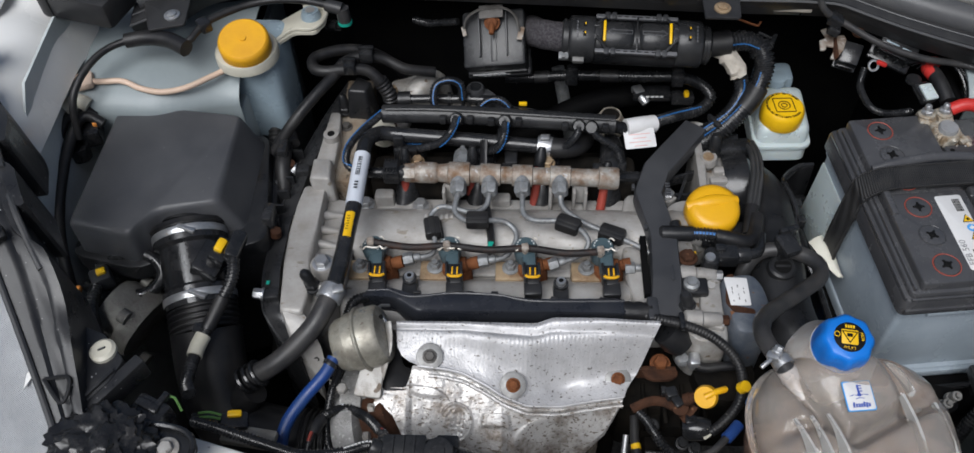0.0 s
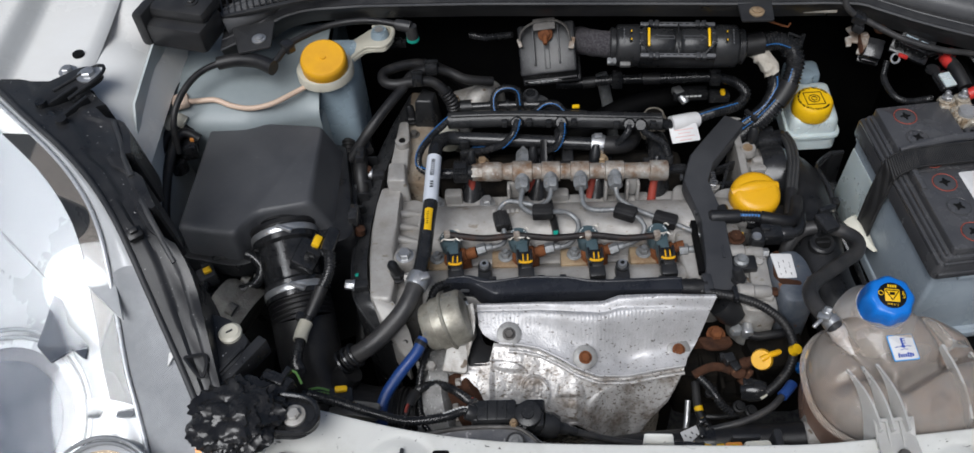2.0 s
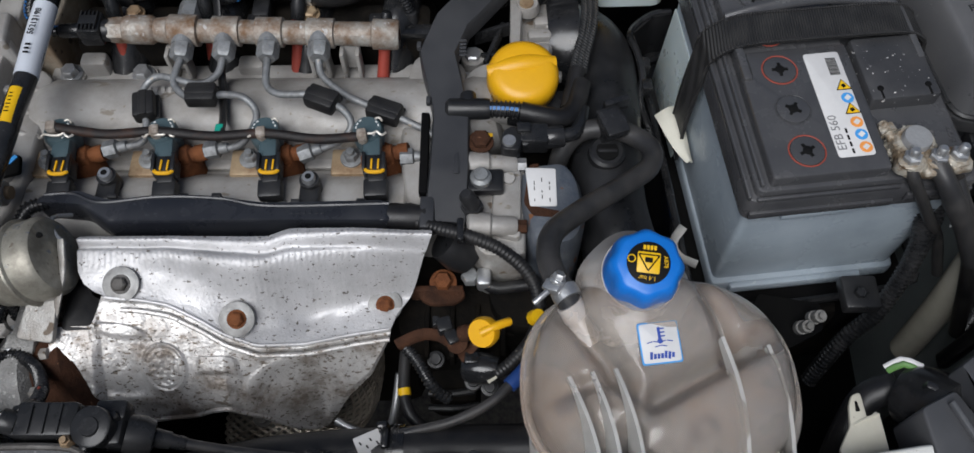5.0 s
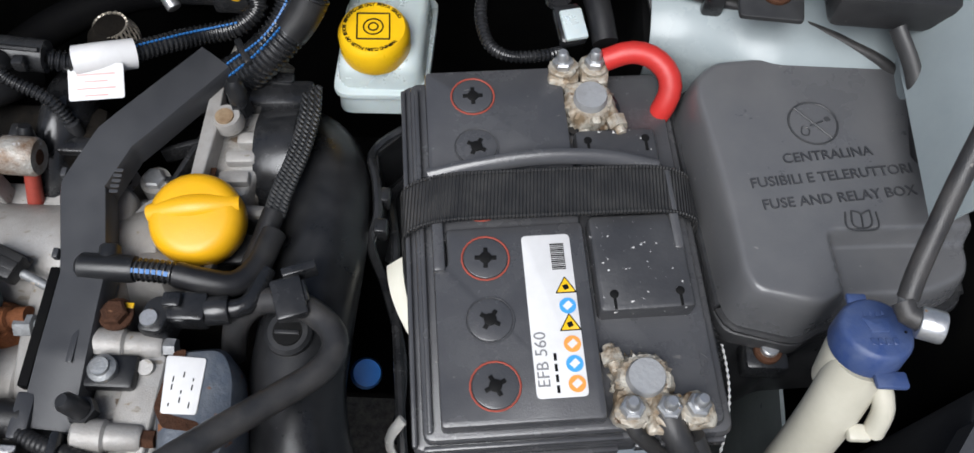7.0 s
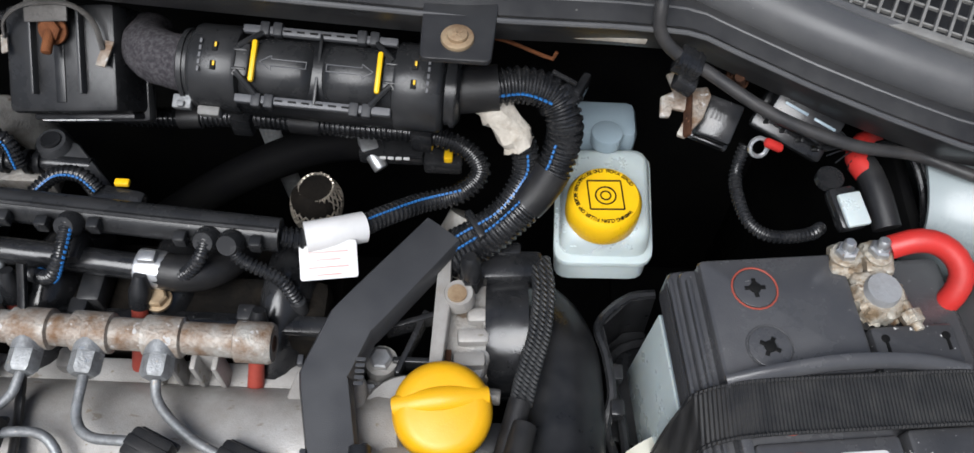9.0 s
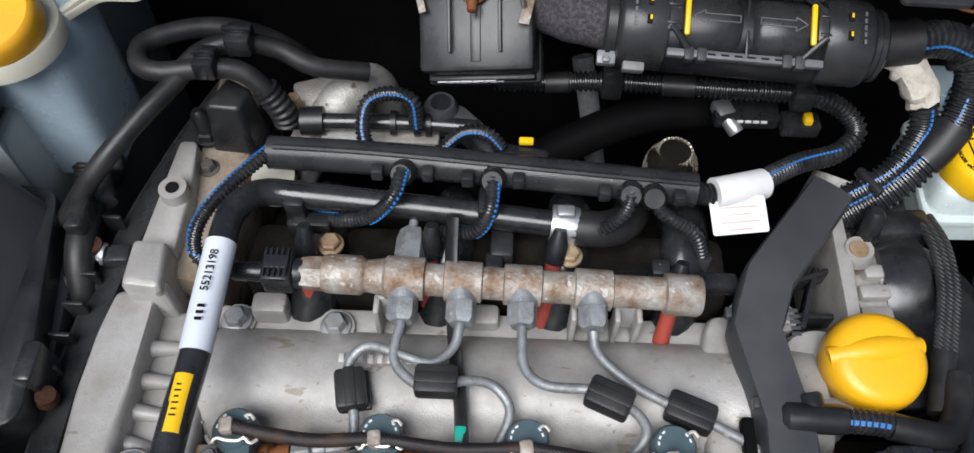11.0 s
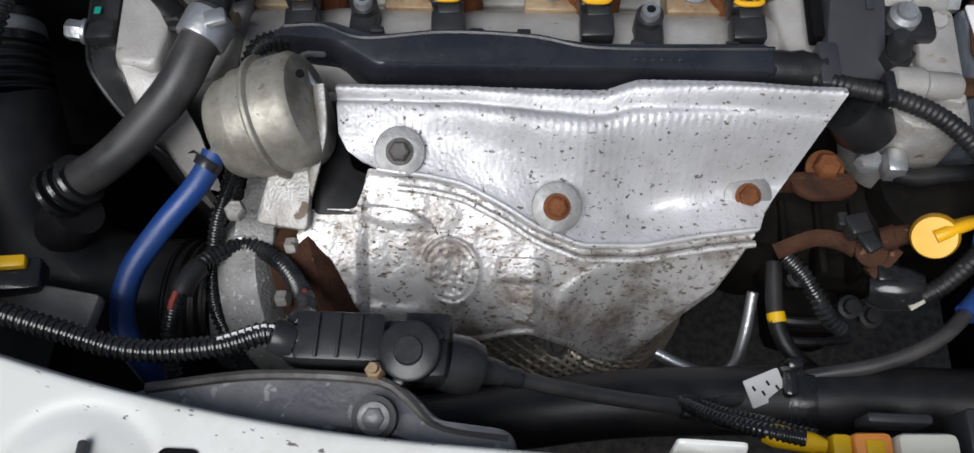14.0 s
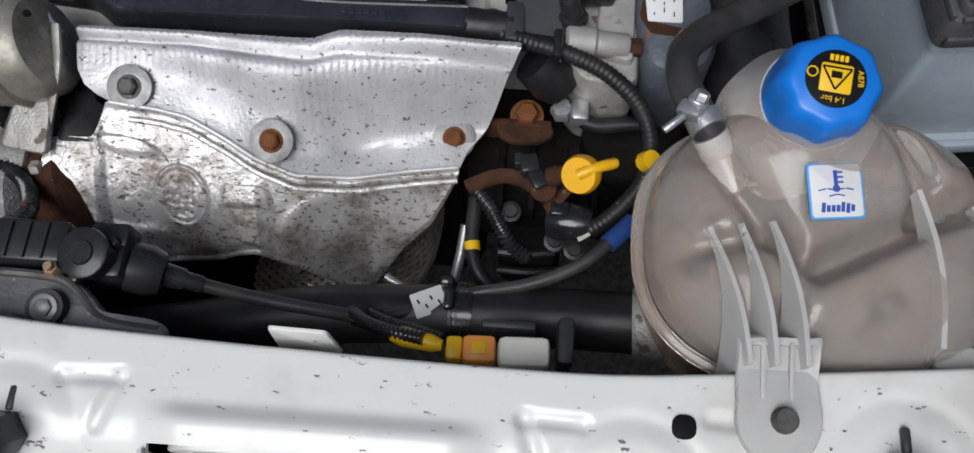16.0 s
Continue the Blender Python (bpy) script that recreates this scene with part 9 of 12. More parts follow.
    part("boot", tube([(0.226, 0.620, 0.885), (0.214, 0.621, 0.887), (0.200, 0.628, 0.884), (0.188, 0.643, 0.876), (0.184, 0.66, 0.866)], 0.0185, 22, radius=lambda q: 0.0180 + 0.0007 * math.sin(q * 23) + 0.0005 * math.sin(q * 51)), M_FELT, c, "fuzzy cloth sleeve")
    part("collar", join(lathe(a + ax * -0.008, a + ax * 0.0015, [(0, 0.0205), (0.2, 0.0228), (0.8, 0.0228), (1, 0.0205)], 32), lathe(a + ax * -0.006, a + ax * -0.003, [(0, 0.0240), (1, 0.0240)], 32)), M_CONN, c)
    part("collar_lug", join(turned(box((0, 0, 0), (0.012, 0.009, 0.007), 0.001), -0.03, -0.0255, 0.004), turned(box((0, -0.002, 0.004), (0.005, 0.004, 0.004), 0.001), -0.03, -0.0255, 0.004)), M_PIPE, c, "grey clamp lug")
    part("collar", join(lathe(b - ax * 0.0015, b + ax * 0.010, [(0, 0.0200), (0.2, 0.0222), (0.8, 0.0222), (1, 0.0190)], 32), lathe(b + ax * 0.004, b + ax * 0.007, [(0, 0.0236), (1, 0.0236)], 32)), M_CONN, c)


build_inline_connector()


def build_rear_harness():
    h = thing("main_harness", (0.40, 0.55, 0.77), "thick black corrugated harness with blue dashed stripes", "harness")
    big = [(0.418, 0.612, 0.884), (0.440, 0.616, 0.884), (0.459, 0.614, 0.878), (0.468, 0.603, 0.866), (0.468, 0.594, 0.850), (0.458, 0.577, 0.829), (0.430, 0.556, 0.803), (0.402, 0.546, 0.780), (0.37, 0.54, 0.765)]
    part("taped_start", tube([(0.398, 0.611, 0.882), (0.410, 0.612, 0.883), (0.424, 0.613, 0.884)], 0.0152, 20), M_RUB, h, "taped start")
    part("sleeve", tube(big, 0.0126, 20, ribs=0.0044, depth=0.0020), M_SLEEVE, h)
    part("taped_bend", tube([(0.463, 0.583, 0.838), (0.455, 0.574, 0.826), (0.446, 0.567, 0.817)], 0.0129, 18), M_RUB, h, "taped stretch")
    part("stripe", stripe(big[:3], 0.0122, (0, -0.9, 0.35), 0.0013, 0.0034), M_BLUESTR, h, "blue dashes")
    part("stripe", stripe(big[4:8], 0.0122, (-0.2, -0.2, 0.9), 0.0013, 0.0034), M_BLUESTR, h, "blue dashes")
    part("clip", join(lathe((0.461, 0.621, 0.876), (0.467, 0.611, 0.868), [(0, 0.0140), (0.1, 0.0152), (0.9, 0.0152), (1, 0.0140)], 20), box((0.478, 0.620, 0.878), (0.006, 0.020, 0.014), 0.002, (0, 0, -25)), box((0.466, 0.618, 0.8905), (0.018, 0.003, 0.003), 0.001, (0, 10, -25))), M_BLACKG, h, "black clip")
    part("wire_stay", tube([(0.412, 0.636, 0.908), (0.430, 0.634, 0.904), (0.448, 0.630, 0.899), (0.458, 0.627, 0.898), (0.460, 0.628, 0.904)], 0.0013, 8), M_RUST2, h, "rusty bent wire")
    second = thing("branch_harness", (0.40, 0.55, 0.78), "black corrugated branch with a beige tape and blue stripe", "harness")
    pts = [(0.422, 0.612, 0.868), (0.436, 0.602, 0.854), (0.444, 0.594, 0.840), (0.443, 0.581, 0.825), (0.427, 0.563, 0.809), (0.400, 0.553, 0.790), (0.37, 0.55, 0.775)]
    part("sleeve", tube(pts, 0.0096, 14, ribs=0.0042, depth=0.0016), M_SLEEVE, second)
    part("stripe", stripe(pts[2:6], 0.0094, (0.1, -0.2, 0.9), 0.0014, 0.0030), M_BLUESTR, second, "blue dashes")
    wrap = tube([(0.412, 0.616, 0.876), (0.422, 0.608, 0.869), (0.433, 0.600, 0.858), (0.440, 0.594, 0.848)], 0.0120, 20, radius=lambda s: 0.0118 + 0.0007 * math.sin(s * 19) + 0.0005 * math.sin(s * 47) - 0.001 * s)
    for v in wrap.verts:
        v.co += noise.noise_vector(v.co * 160) * 0.0024
    part("tape", wrap, M_TAPE, second, "crumpled beige tape", sharp=30)
    part("tie", box((0.412, 0.556, 0.806), (0.006, 0.024, 0.008), 0.002, (0, 0, 30)), M_BLACKG, second)
    loop = thing("loop_harness", (0.15, 0.64, 0.78), "black corrugated harness that loops behind the engine", "harness")
    lp = [(0.150, 0.640, 0.803), (0.183, 0.642, 0.801), (0.240, 0.641, 0.806), (0.317, 0.629, 0.815), (0.371, 0.623, 0.819), (0.402, 0.618, 0.811), (0.414, 0.604, 0.801), (0.399, 0.590, 0.793), (0.373, 0.581, 0.793), (0.349, 0.563, 0.802), (0.328, 0.545, 0.811), (0.300, 0.534, 0.816), (0.284, 0.531, 0.822)]
    part("sleeve", tube(lp, 0.0078, 14, ribs=0.0038, depth=0.0016), M_SLEEVE, loop)
    part("stripe", stripe(lp[7:11], 0.0076, (0.0, -0.3, 0.9), 0.0014, 0.0030), M_BLUESTR, loop, "blue dashes")
    for k, (p, q) in enumerate(((lp[1], lp[2]), (lp[2], lp[3]))):
        u, v = Vector(p).lerp(Vector(q), 0.1 if k == 0 else 0.45), Vector(p).lerp(Vector(q), 0.4 if k == 0 else 0.75)
        part("taped_stretch", tube([u, u.lerp(v, 0.5), v], 0.0082, 14), M_RUB, loop)
    for p in ((0.238, 0.641, 0.806), (0.372, 0.623, 0.820)):
        part("clip", join(box(p, (0.016, 0.022, 0.020), 0.003, (0, 0, -4)), box((p[0], p[1], p[2] + 0.011), (0.012, 0.005, 0.004), 0.001)), M_BLACKG, loop, "black clip")
    # paper flag round the harness
    f = thing("harness_tag", (0.315, 0.53, 0.80), "white paper tag with faded red print round the harness", "tag")
    part("wrap", tube([(0.300, 0.534, 0.817), (0.318, 0.540, 0.815), (0.336, 0.549, 0.809)], 0.0108, 18), M_PAPER, f)
    part("flag", slab([(-0.019, -0.013), (0.019, -0.013), (0.019, 0.012), (-0.019, 0.012)], 0, 0.0008, 0.002, 0.0002, m=at(0.3165, 0.521, 0.812, 22, 0, 8)), M_PAPER, f, "white flag")
    part("flag_print", moved(join(*[box((0, 0.005 - 0.005 * i, 0.0009), (0.026 - 0.010 * (i % 2), 0.0009, 0.0003), 0, seg=1) for i in range(4)]), at(0.3165, 0.521, 0.812, 22, 0, 8)), M_PINK, f, "faded red lines")


build_rear_harness()


def build_rear_left_pipes():
    a = thing("heater_hose", (-0.08, 0.55, 0.82), "grey black heater hose in a loop", "hose", "heater hoses")
    part("hose", tube([(-0.135, 0.505, 0.800), (-0.105, 0.525, 0.835), (-0.080, 0.555, 0.851), (-0.062, 0.580, 0.857), (-0.049, 0.604, 0.861), (-0.026, 0.615, 0.861), (-0.001, 0.620, 0.851), (0.024, 0.615, 0.840), (0.060, 0.622, 0.828)], 0.0070, 14), M_RUB, a)
    b = thing("heater_hose", (0.0, 0.585, 0.80), "grey black heater hose in a loop", "hose", "heater hoses")
    part("hose", tube([(0.03, 0.655, 0.77), (0.0, 0.645, 0.825), (-0.030, 0.638, 0.850), (-0.060, 0.630, 0.858), (-0.088, 0.612, 0.861), (-0.086, 0.592, 0.861), (-0.070, 0.586, 0.861), (-0.046, 0.590, 0.861), (-0.021, 0.594, 0.856), (-0.004, 0.589, 0.840), (0.004, 0.586, 0.818)], 0.0072, 14), M_RUB, b)
    part("end_ribs", tube([(-0.006, 0.590, 0.843), (0.003, 0.587, 0.826), (0.005, 0.586, 0.813)], 0.0098, 14, ribs=0.005, depth=0.0014), M_RUB, b)
    c = thing("hose_clip", (-0.035, 0.603, 0.84), "black double plastic clip that holds two hoses", "clip")
    part("clip", join(box((-0.022, 0.613, 0.866), (0.018, 0.020, 0.016), 0.003), box((-0.040, 0.591, 0.866), (0.015, 0.020, 0.016), 0.003), box((-0.022, 0.613, 0.876), (0.020, 0.004, 0.004), 0.001), box((-0.040, 0.591, 0.876), (0.016, 0.004, 0.004), 0.001)), M_BLACKG, c)
    part("stand", slab([(-0.055, 0.575), (-0.02, 0.572), (-0.012, 0.60), (-0.04, 0.615)], 0.77, 0.835, 0.006, 0.003, top=0.7), M_BLACK, c, "dusty black stand")
    p = thing("vacuum_pipe", (0.06, 0.59, 0.79), "black plastic vacuum pipe behind the loom duct", "pipe")
    part("pipe", tube([(0.000, 0.588, 0.811), (0.05, 0.590, 0.811), (0.10, 0.590, 0.811), (0.142, 0.588, 0.811)], 0.0062, 14), M_BLACKG, p)
    part("nut", lathe((0.014, 0.589, 0.811), (0.030, 0.590, 0.811), [(0, 0.0105), (1, 0.0105)], 12), M_BLACK, p)
    for x in (0.078, 0.095, 0.103):
        part("ring", lathe((x, 0.590, 0.811), (x + 0.004, 0.590, 0.811), [(0, 0.009), (1, 0.009)], 16), M_BLACK, p)
    part("bracket", box((0.070, 0.585, 0.795), (0.085, 0.014, 0.018), 0.002), M_ALU2, p, "dull metal bracket")
    s = thing("pressure_sensor", (0.14, 0.585, 0.79), "black pressure sensor with a mounting ear", "sensor")
    part("body", join(lathe((0.113, 0.601, 0.800), (0.113, 0.601, 0.822), [(0, 0.013), (0.8, 0.0125), (1, 0.010)], 20), slab([(0.106, 0.606), (0.128, 0.606), (0.160, 0.572), (0.150, 0.560)], 0.800, 0.816, 0.005, 0.003)), M_DUSTY, s)
    part("screw", lathe((0.113, 0.601, 0.820), (0.113, 0.601, 0.8235), [(0, 0.0075), (1, 0.007)], 18), M_BLACK, s)
    part("plug", join(box((0.172, 0.557, 0.818), (0.036, 0.014, 0.014), 0.004, (0, 0, -10))), M_BLACKG, s)
    part("clip", box((0.174, 0.565, 0.827), (0.010, 0.005, 0.004), 0.001), M_YELB, s, "yellow clip")
    routes = ([(0.066, 0.556, 0.822), (0.062, 0.572, 0.831), (0.066, 0.585, 0.840), (0.081, 0.588, 0.845), (0.095, 0.586, 0.840), (0.098, 0.579, 0.822)], [(0.116, 0.556, 0.824), (0.131, 0.567, 0.831), (0.147, 0.567, 0.831), (0.158, 0.561, 0.823)])
    for i, pts in enumerate(routes):
        w = thing("looped_cable", pts[0], "black corrugated cable looped with a blue stripe", "cable", "looped cables")
        part("sleeve", tube(pts, 0.0056, 12, ribs=0.0032, depth=0.0011), M_SLEEVE, w)
        part("stripe", stripe(pts, 0.0054, (0.0, -0.6, 0.5), 0.0014, 0.0026), M_BLUESTR, w, "blue dashes")
    e = thing("egr_pipe", (0.03, 0.60, 0.74), "stained metal exhaust return pipe deep behind the engine", "pipe")
    part("pipe", tube([(0.0, 0.56, 0.76), (0.02, 0.60, 0.785), (0.045, 0.63, 0.80), (0.058, 0.65, 0.78), (0.065, 0.66, 0.72)], 0.016, 16), M_ALU2, e)
    part("flange", box((0.03, 0.625, 0.80), (0.055, 0.030, 0.010), 0.004, (12, 0, 20)), M_ALU2, e)
    part("bolt", hexnut((0.006, 0.605, 0.806), (0, 0, 1), 0.006, 0.012), M_GOLD, e, "brass bolt")
    part("rusty_ring", lathe((-0.008, 0.560, 0.78), (-0.004, 0.556, 0.795), [(0, 0.02), (1, 0.018)], 22), M_RUST, e, "rusty ring")
    part("pale_cap", lathe((-0.004, 0.553, 0.780), (-0.002, 0.549, 0.799), [(0, 0.016), (1, 0.015)], 20), M_CREAM, e)
    t = thing("rear_hose", (0.22, 0.68, 0.66), "fat black coolant hose low behind the engine, darkened for shade", "hose")
    # Black rubber hose; the deep black paints in the shade behind the engine.
    part("hose", tube([(0.13, 0.63, 0.66), (0.20, 0.655, 0.70), (0.27, 0.675, 0.725), (0.33, 0.68, 0.735), (0.38, 0.70, 0.72)], 0.016, 18), M_SHADEBLK, t)
    k = thing("steel_strut", (0.24, 0.70, 0.60), "dull steel strut low behind the engine", "strut")
    part("strut", tube([(0.222, 0.71, 0.76), (0.235, 0.69, 0.70), (0.245, 0.68, 0.64)], 0.009, 10, flat=0.5), M_PIPE, k)
    v = thing("braided_joint", (0.285, 0.605, 0.72), "short steel braid joint behind the loom duct", "pipe")
    part("core", lathe((0.287, 0.602, 0.735), (0.290, 0.607, 0.768), [(0, 0.016), (0.3, 0.0195), (0.7, 0.0195), (1, 0.013)], 24), M_GRIMSHADE, v)
    weave = []
    for k in range(22):
        for way in (-1, 1):
            pts = []
            for i in range(7):
                q = i / 6
                a = 2 * math.pi * k / 22 + way * 1.1 * q
                r = 0.0165 + 0.0035 * math.sin(math.pi * min(1.0, q * 1.15)) - 0.004 * max(0.0, q - 0.7) / 0.3
                pts.append(Vector((0.287 + 0.003 * q + r * math.cos(a), 0.602 + 0.005 * q + r * math.sin(a), 0.735 + 0.034 * q)))
            weave.append(tube(pts, 0.0010, 5, 0.005))
    part("braid", join(*weave), M_FLEX, v, "woven steel strands")
    q = thing("small_plug", (0.355, 0.64, 0.76), "small grey and yellow plugs on a black bracket", "plug")
    part("bracket", join(box((0.345, 0.640, 0.775), (0.05, 0.020, 0.014), 0.003), box((0.385, 0.632, 0.775), (0.03, 0.018, 0.014), 0.003)), M_BLACKG, q)
    part("metal_plug", join(box((0.327, 0.641, 0.778), (0.014, 0.016, 0.010), 0.002, (0, 0, 20)), cyl((0.33, 0.635, 0.776), (0.338, 0.625, 0.77), 0.006)), M_ZINC, q)
    part("yellow_plug", box((0.389, 0.630, 0.783), (0.007, 0.010, 0.008), 0.002), M_YELB, q, "yellow plug end")
    part("print", join(*[box((0.339 + 0.006 * i, 0.6295, 0.7785), (0.0045, 0.0012, 0.002), 0, seg=1) for i in range(4)]), M_INKW, q)


build_rear_left_pipes()


def build_relays():
    r = thing("relay", (0.578, 0.615, 0.80), "small black relay under a rusty bracket", "relay", "relays beside the scuttle")
    m = at(0.567, 0.603, 0.872, 34, 6, -20) @ Matrix.Scale(0.70, 4)
    part("case", moved(join(box((0, 0, 0), (0.034, 0.038, 0.034), 0.003), box((0, -0.001, -0.014), (0.040, 0.044, 0.008), 0.003), box((0, -0.021, -0.004), (0.030, 0.003, 0.012), 0.001)), m), M_BLACKG, r)
    part("print", moved(join(*[box((-0.008 + 0.004 * i, 0.002, 0.0182), (0.0020, 0.007, 0.0003), 0, seg=1) for i in range(4)]), m), M_CONN, r)
    b = thing("rusty_bracket", (0.545, 0.605, 0.86), "rust edged steel bracket that holds a rubber cable", "bracket")
    part("plate", slab([(0, 0), (0.007, 0.003), (0.010, -0.010), (0.026, -0.008), (0.028, -0.014), (0.022, -0.030), (0.010, -0.044), (0.005, -0.042), (0.014, -0.026), (0.002, -0.024), (0.001, -0.030), (-0.005, -0.030), (-0.004, -0.016), (0.004, -0.012)], 0, 0.0022, 0.001, m=at(0.529, 0.616, 0.899, 12, 0, 0)), M_RAIL, b)
    part("flange", slab([(0, 0), (0.006, 0.0), (0.006, 0.040), (0, 0.034)], 0, 0.002, 0.001, m=at(0.539, 0.572, 0.892, 10, -60, -14)), M_RUST, b, "rusty edge")
    part("bolt", join(hexnut((0.577, 0.622, 0.892), (0.2, -0.3, 1), 0.006, 0.006, 0.008), cyl((0.577, 0.622, 0.894), (0.574, 0.612, 0.905), 0.0036, 12)), M_RUST, b, "rusty bolt")
    c = thing("relay", (0.622, 0.60, 0.80), "black fuse holder with a white stripe", "relay", "relays beside the scuttle")
    m = at(0.618, 0.598, 0.886, 34, 14, -24)
    part("case", moved(join(box((0, 0, 0), (0.046, 0.026, 0.022), 0.004), box((0, -0.004, -0.012), (0.052, 0.032, 0.010), 0.003)), m), M_BLACKG, c)
    part("stripe", moved(box((-0.009, 0.0, 0.0113), (0.016, 0.0017, 0.0008), 0.0002), m), M_PAS, c, "pale stripe")
    part("stripe", moved(box((0.011, 0.0, 0.0113), (0.015, 0.0017, 0.0008), 0.0002), m), M_PAS, c, "pale stripe")
    part("rib", moved(join(*[box((-0.018 + 0.012 * i, -0.0135, -0.002), (0.002, 0.003, 0.014), 0.0006) for i in range(4)]), m), M_BLACK, c)
    part("red_ring", join(box((0.598, 0.579, 0.880), (0.013, 0.006, 0.005), 0.002, (0, 20, -8))), M_RED, c, "red clip")
    part("ring_terminal", tube([(0.590 + 0.0055 * math.cos(a), 0.580 + 0.0035 * math.sin(a), 0.876 + 0.005 * math.sin(a)) for a in [2 * math.pi * i / 14 for i in range(15)]], 0.0016, 6, 0.003), M_ZINC, c, "zinc ring terminal")
    w = solo("bonnet_cable", tube([(0.519, 0.640, 0.985), (0.515, 0.618, 0.962), (0.516, 0.609, 0.945), (0.528, 0.604, 0.932), (0.548, 0.600, 0.922), (0.592, 0.581, 0.906), (0.640, 0.570, 0.895), (0.684, 0.571, 0.886), (0.722, 0.557, 0.884), (0.778, 0.541, 0.884), (0.816, 0.526, 0.880), (0.85, 0.508, 0.870), (0.87, 0.48, 0.84)], 0.0040, 16), M_RUBG, (0.60, 0.58, 0.87), "grey black rubber sheathed cable under the scuttle", "cable")
    k = thing("cable_clip", (0.536, 0.604, 0.92), "black plastic clip round the rubber cable", "clip", "cable clips")
    part("clip", join(box((0.536, 0.602, 0.926), (0.017, 0.016, 0.012), 0.002, (0, 20, -18)), *[box((0.531 + 0.005 * i, 0.602 - 0.0012 * i, 0.9325 - 0.0018 * i), (0.0022, 0.017, 0.004), 0.0006, (0, 20, -18)) for i in range(3)], box((0.536, 0.597, 0.915), (0.014, 0.013, 0.010), 0.002, (0, 20, -18))), M_BLACKG, k)
    k2 = thing("cable_clip", (0.730, 0.557, 0.88), "black plastic clip round the rubber cable", "clip", "cable clips")
    part("clip", join(box((0.733, 0.556, 0.886), (0.014, 0.022, 0.020), 0.003, (0, 0, -12)), box((0.730, 0.566, 0.894), (0.020, 0.010, 0.012), 0.003, (0, 0, -12))), M_BLACKG, k2)
    solo("thin_corrugated_cable", tube([(0.587, 0.592, 0.862), (0.583, 0.580, 0.848), (0.583, 0.562, 0.845), (0.590, 0.543, 0.842), (0.605, 0.536, 0.840), (0.628, 0.540, 0.838), (0.64, 0.55, 0.83)], 0.0046, 10, ribs=0.003, depth=0.001), M_SLEEVE, (0.62, 0.57, 0.79), "thin black corrugated cable behind the battery", "cable")
    bristle = bmesh.new()
    bms = []
    for i in range(26):
        a = random.uniform(-0.9, 0.9)
        p = Vector((0.650, 0.578, 0.880))
        d = Vector((-0.020 * math.cos(a) - 0.006, 0.020 * math.sin(a), 0.010 * random.uniform(0.2, 1)))
        bms.append(tube([p, p + d * 0.5 + Vector((0, 0, 0.003)), p + d], 0.0005, 5, 0.005))
    bristle.free()
    solo("frayed_sleeve", join(*bms), M_BLACK, (0.65, 0.578, 0.87), "frayed end of a black braided sleeve", "cable sleeve")


build_relays()

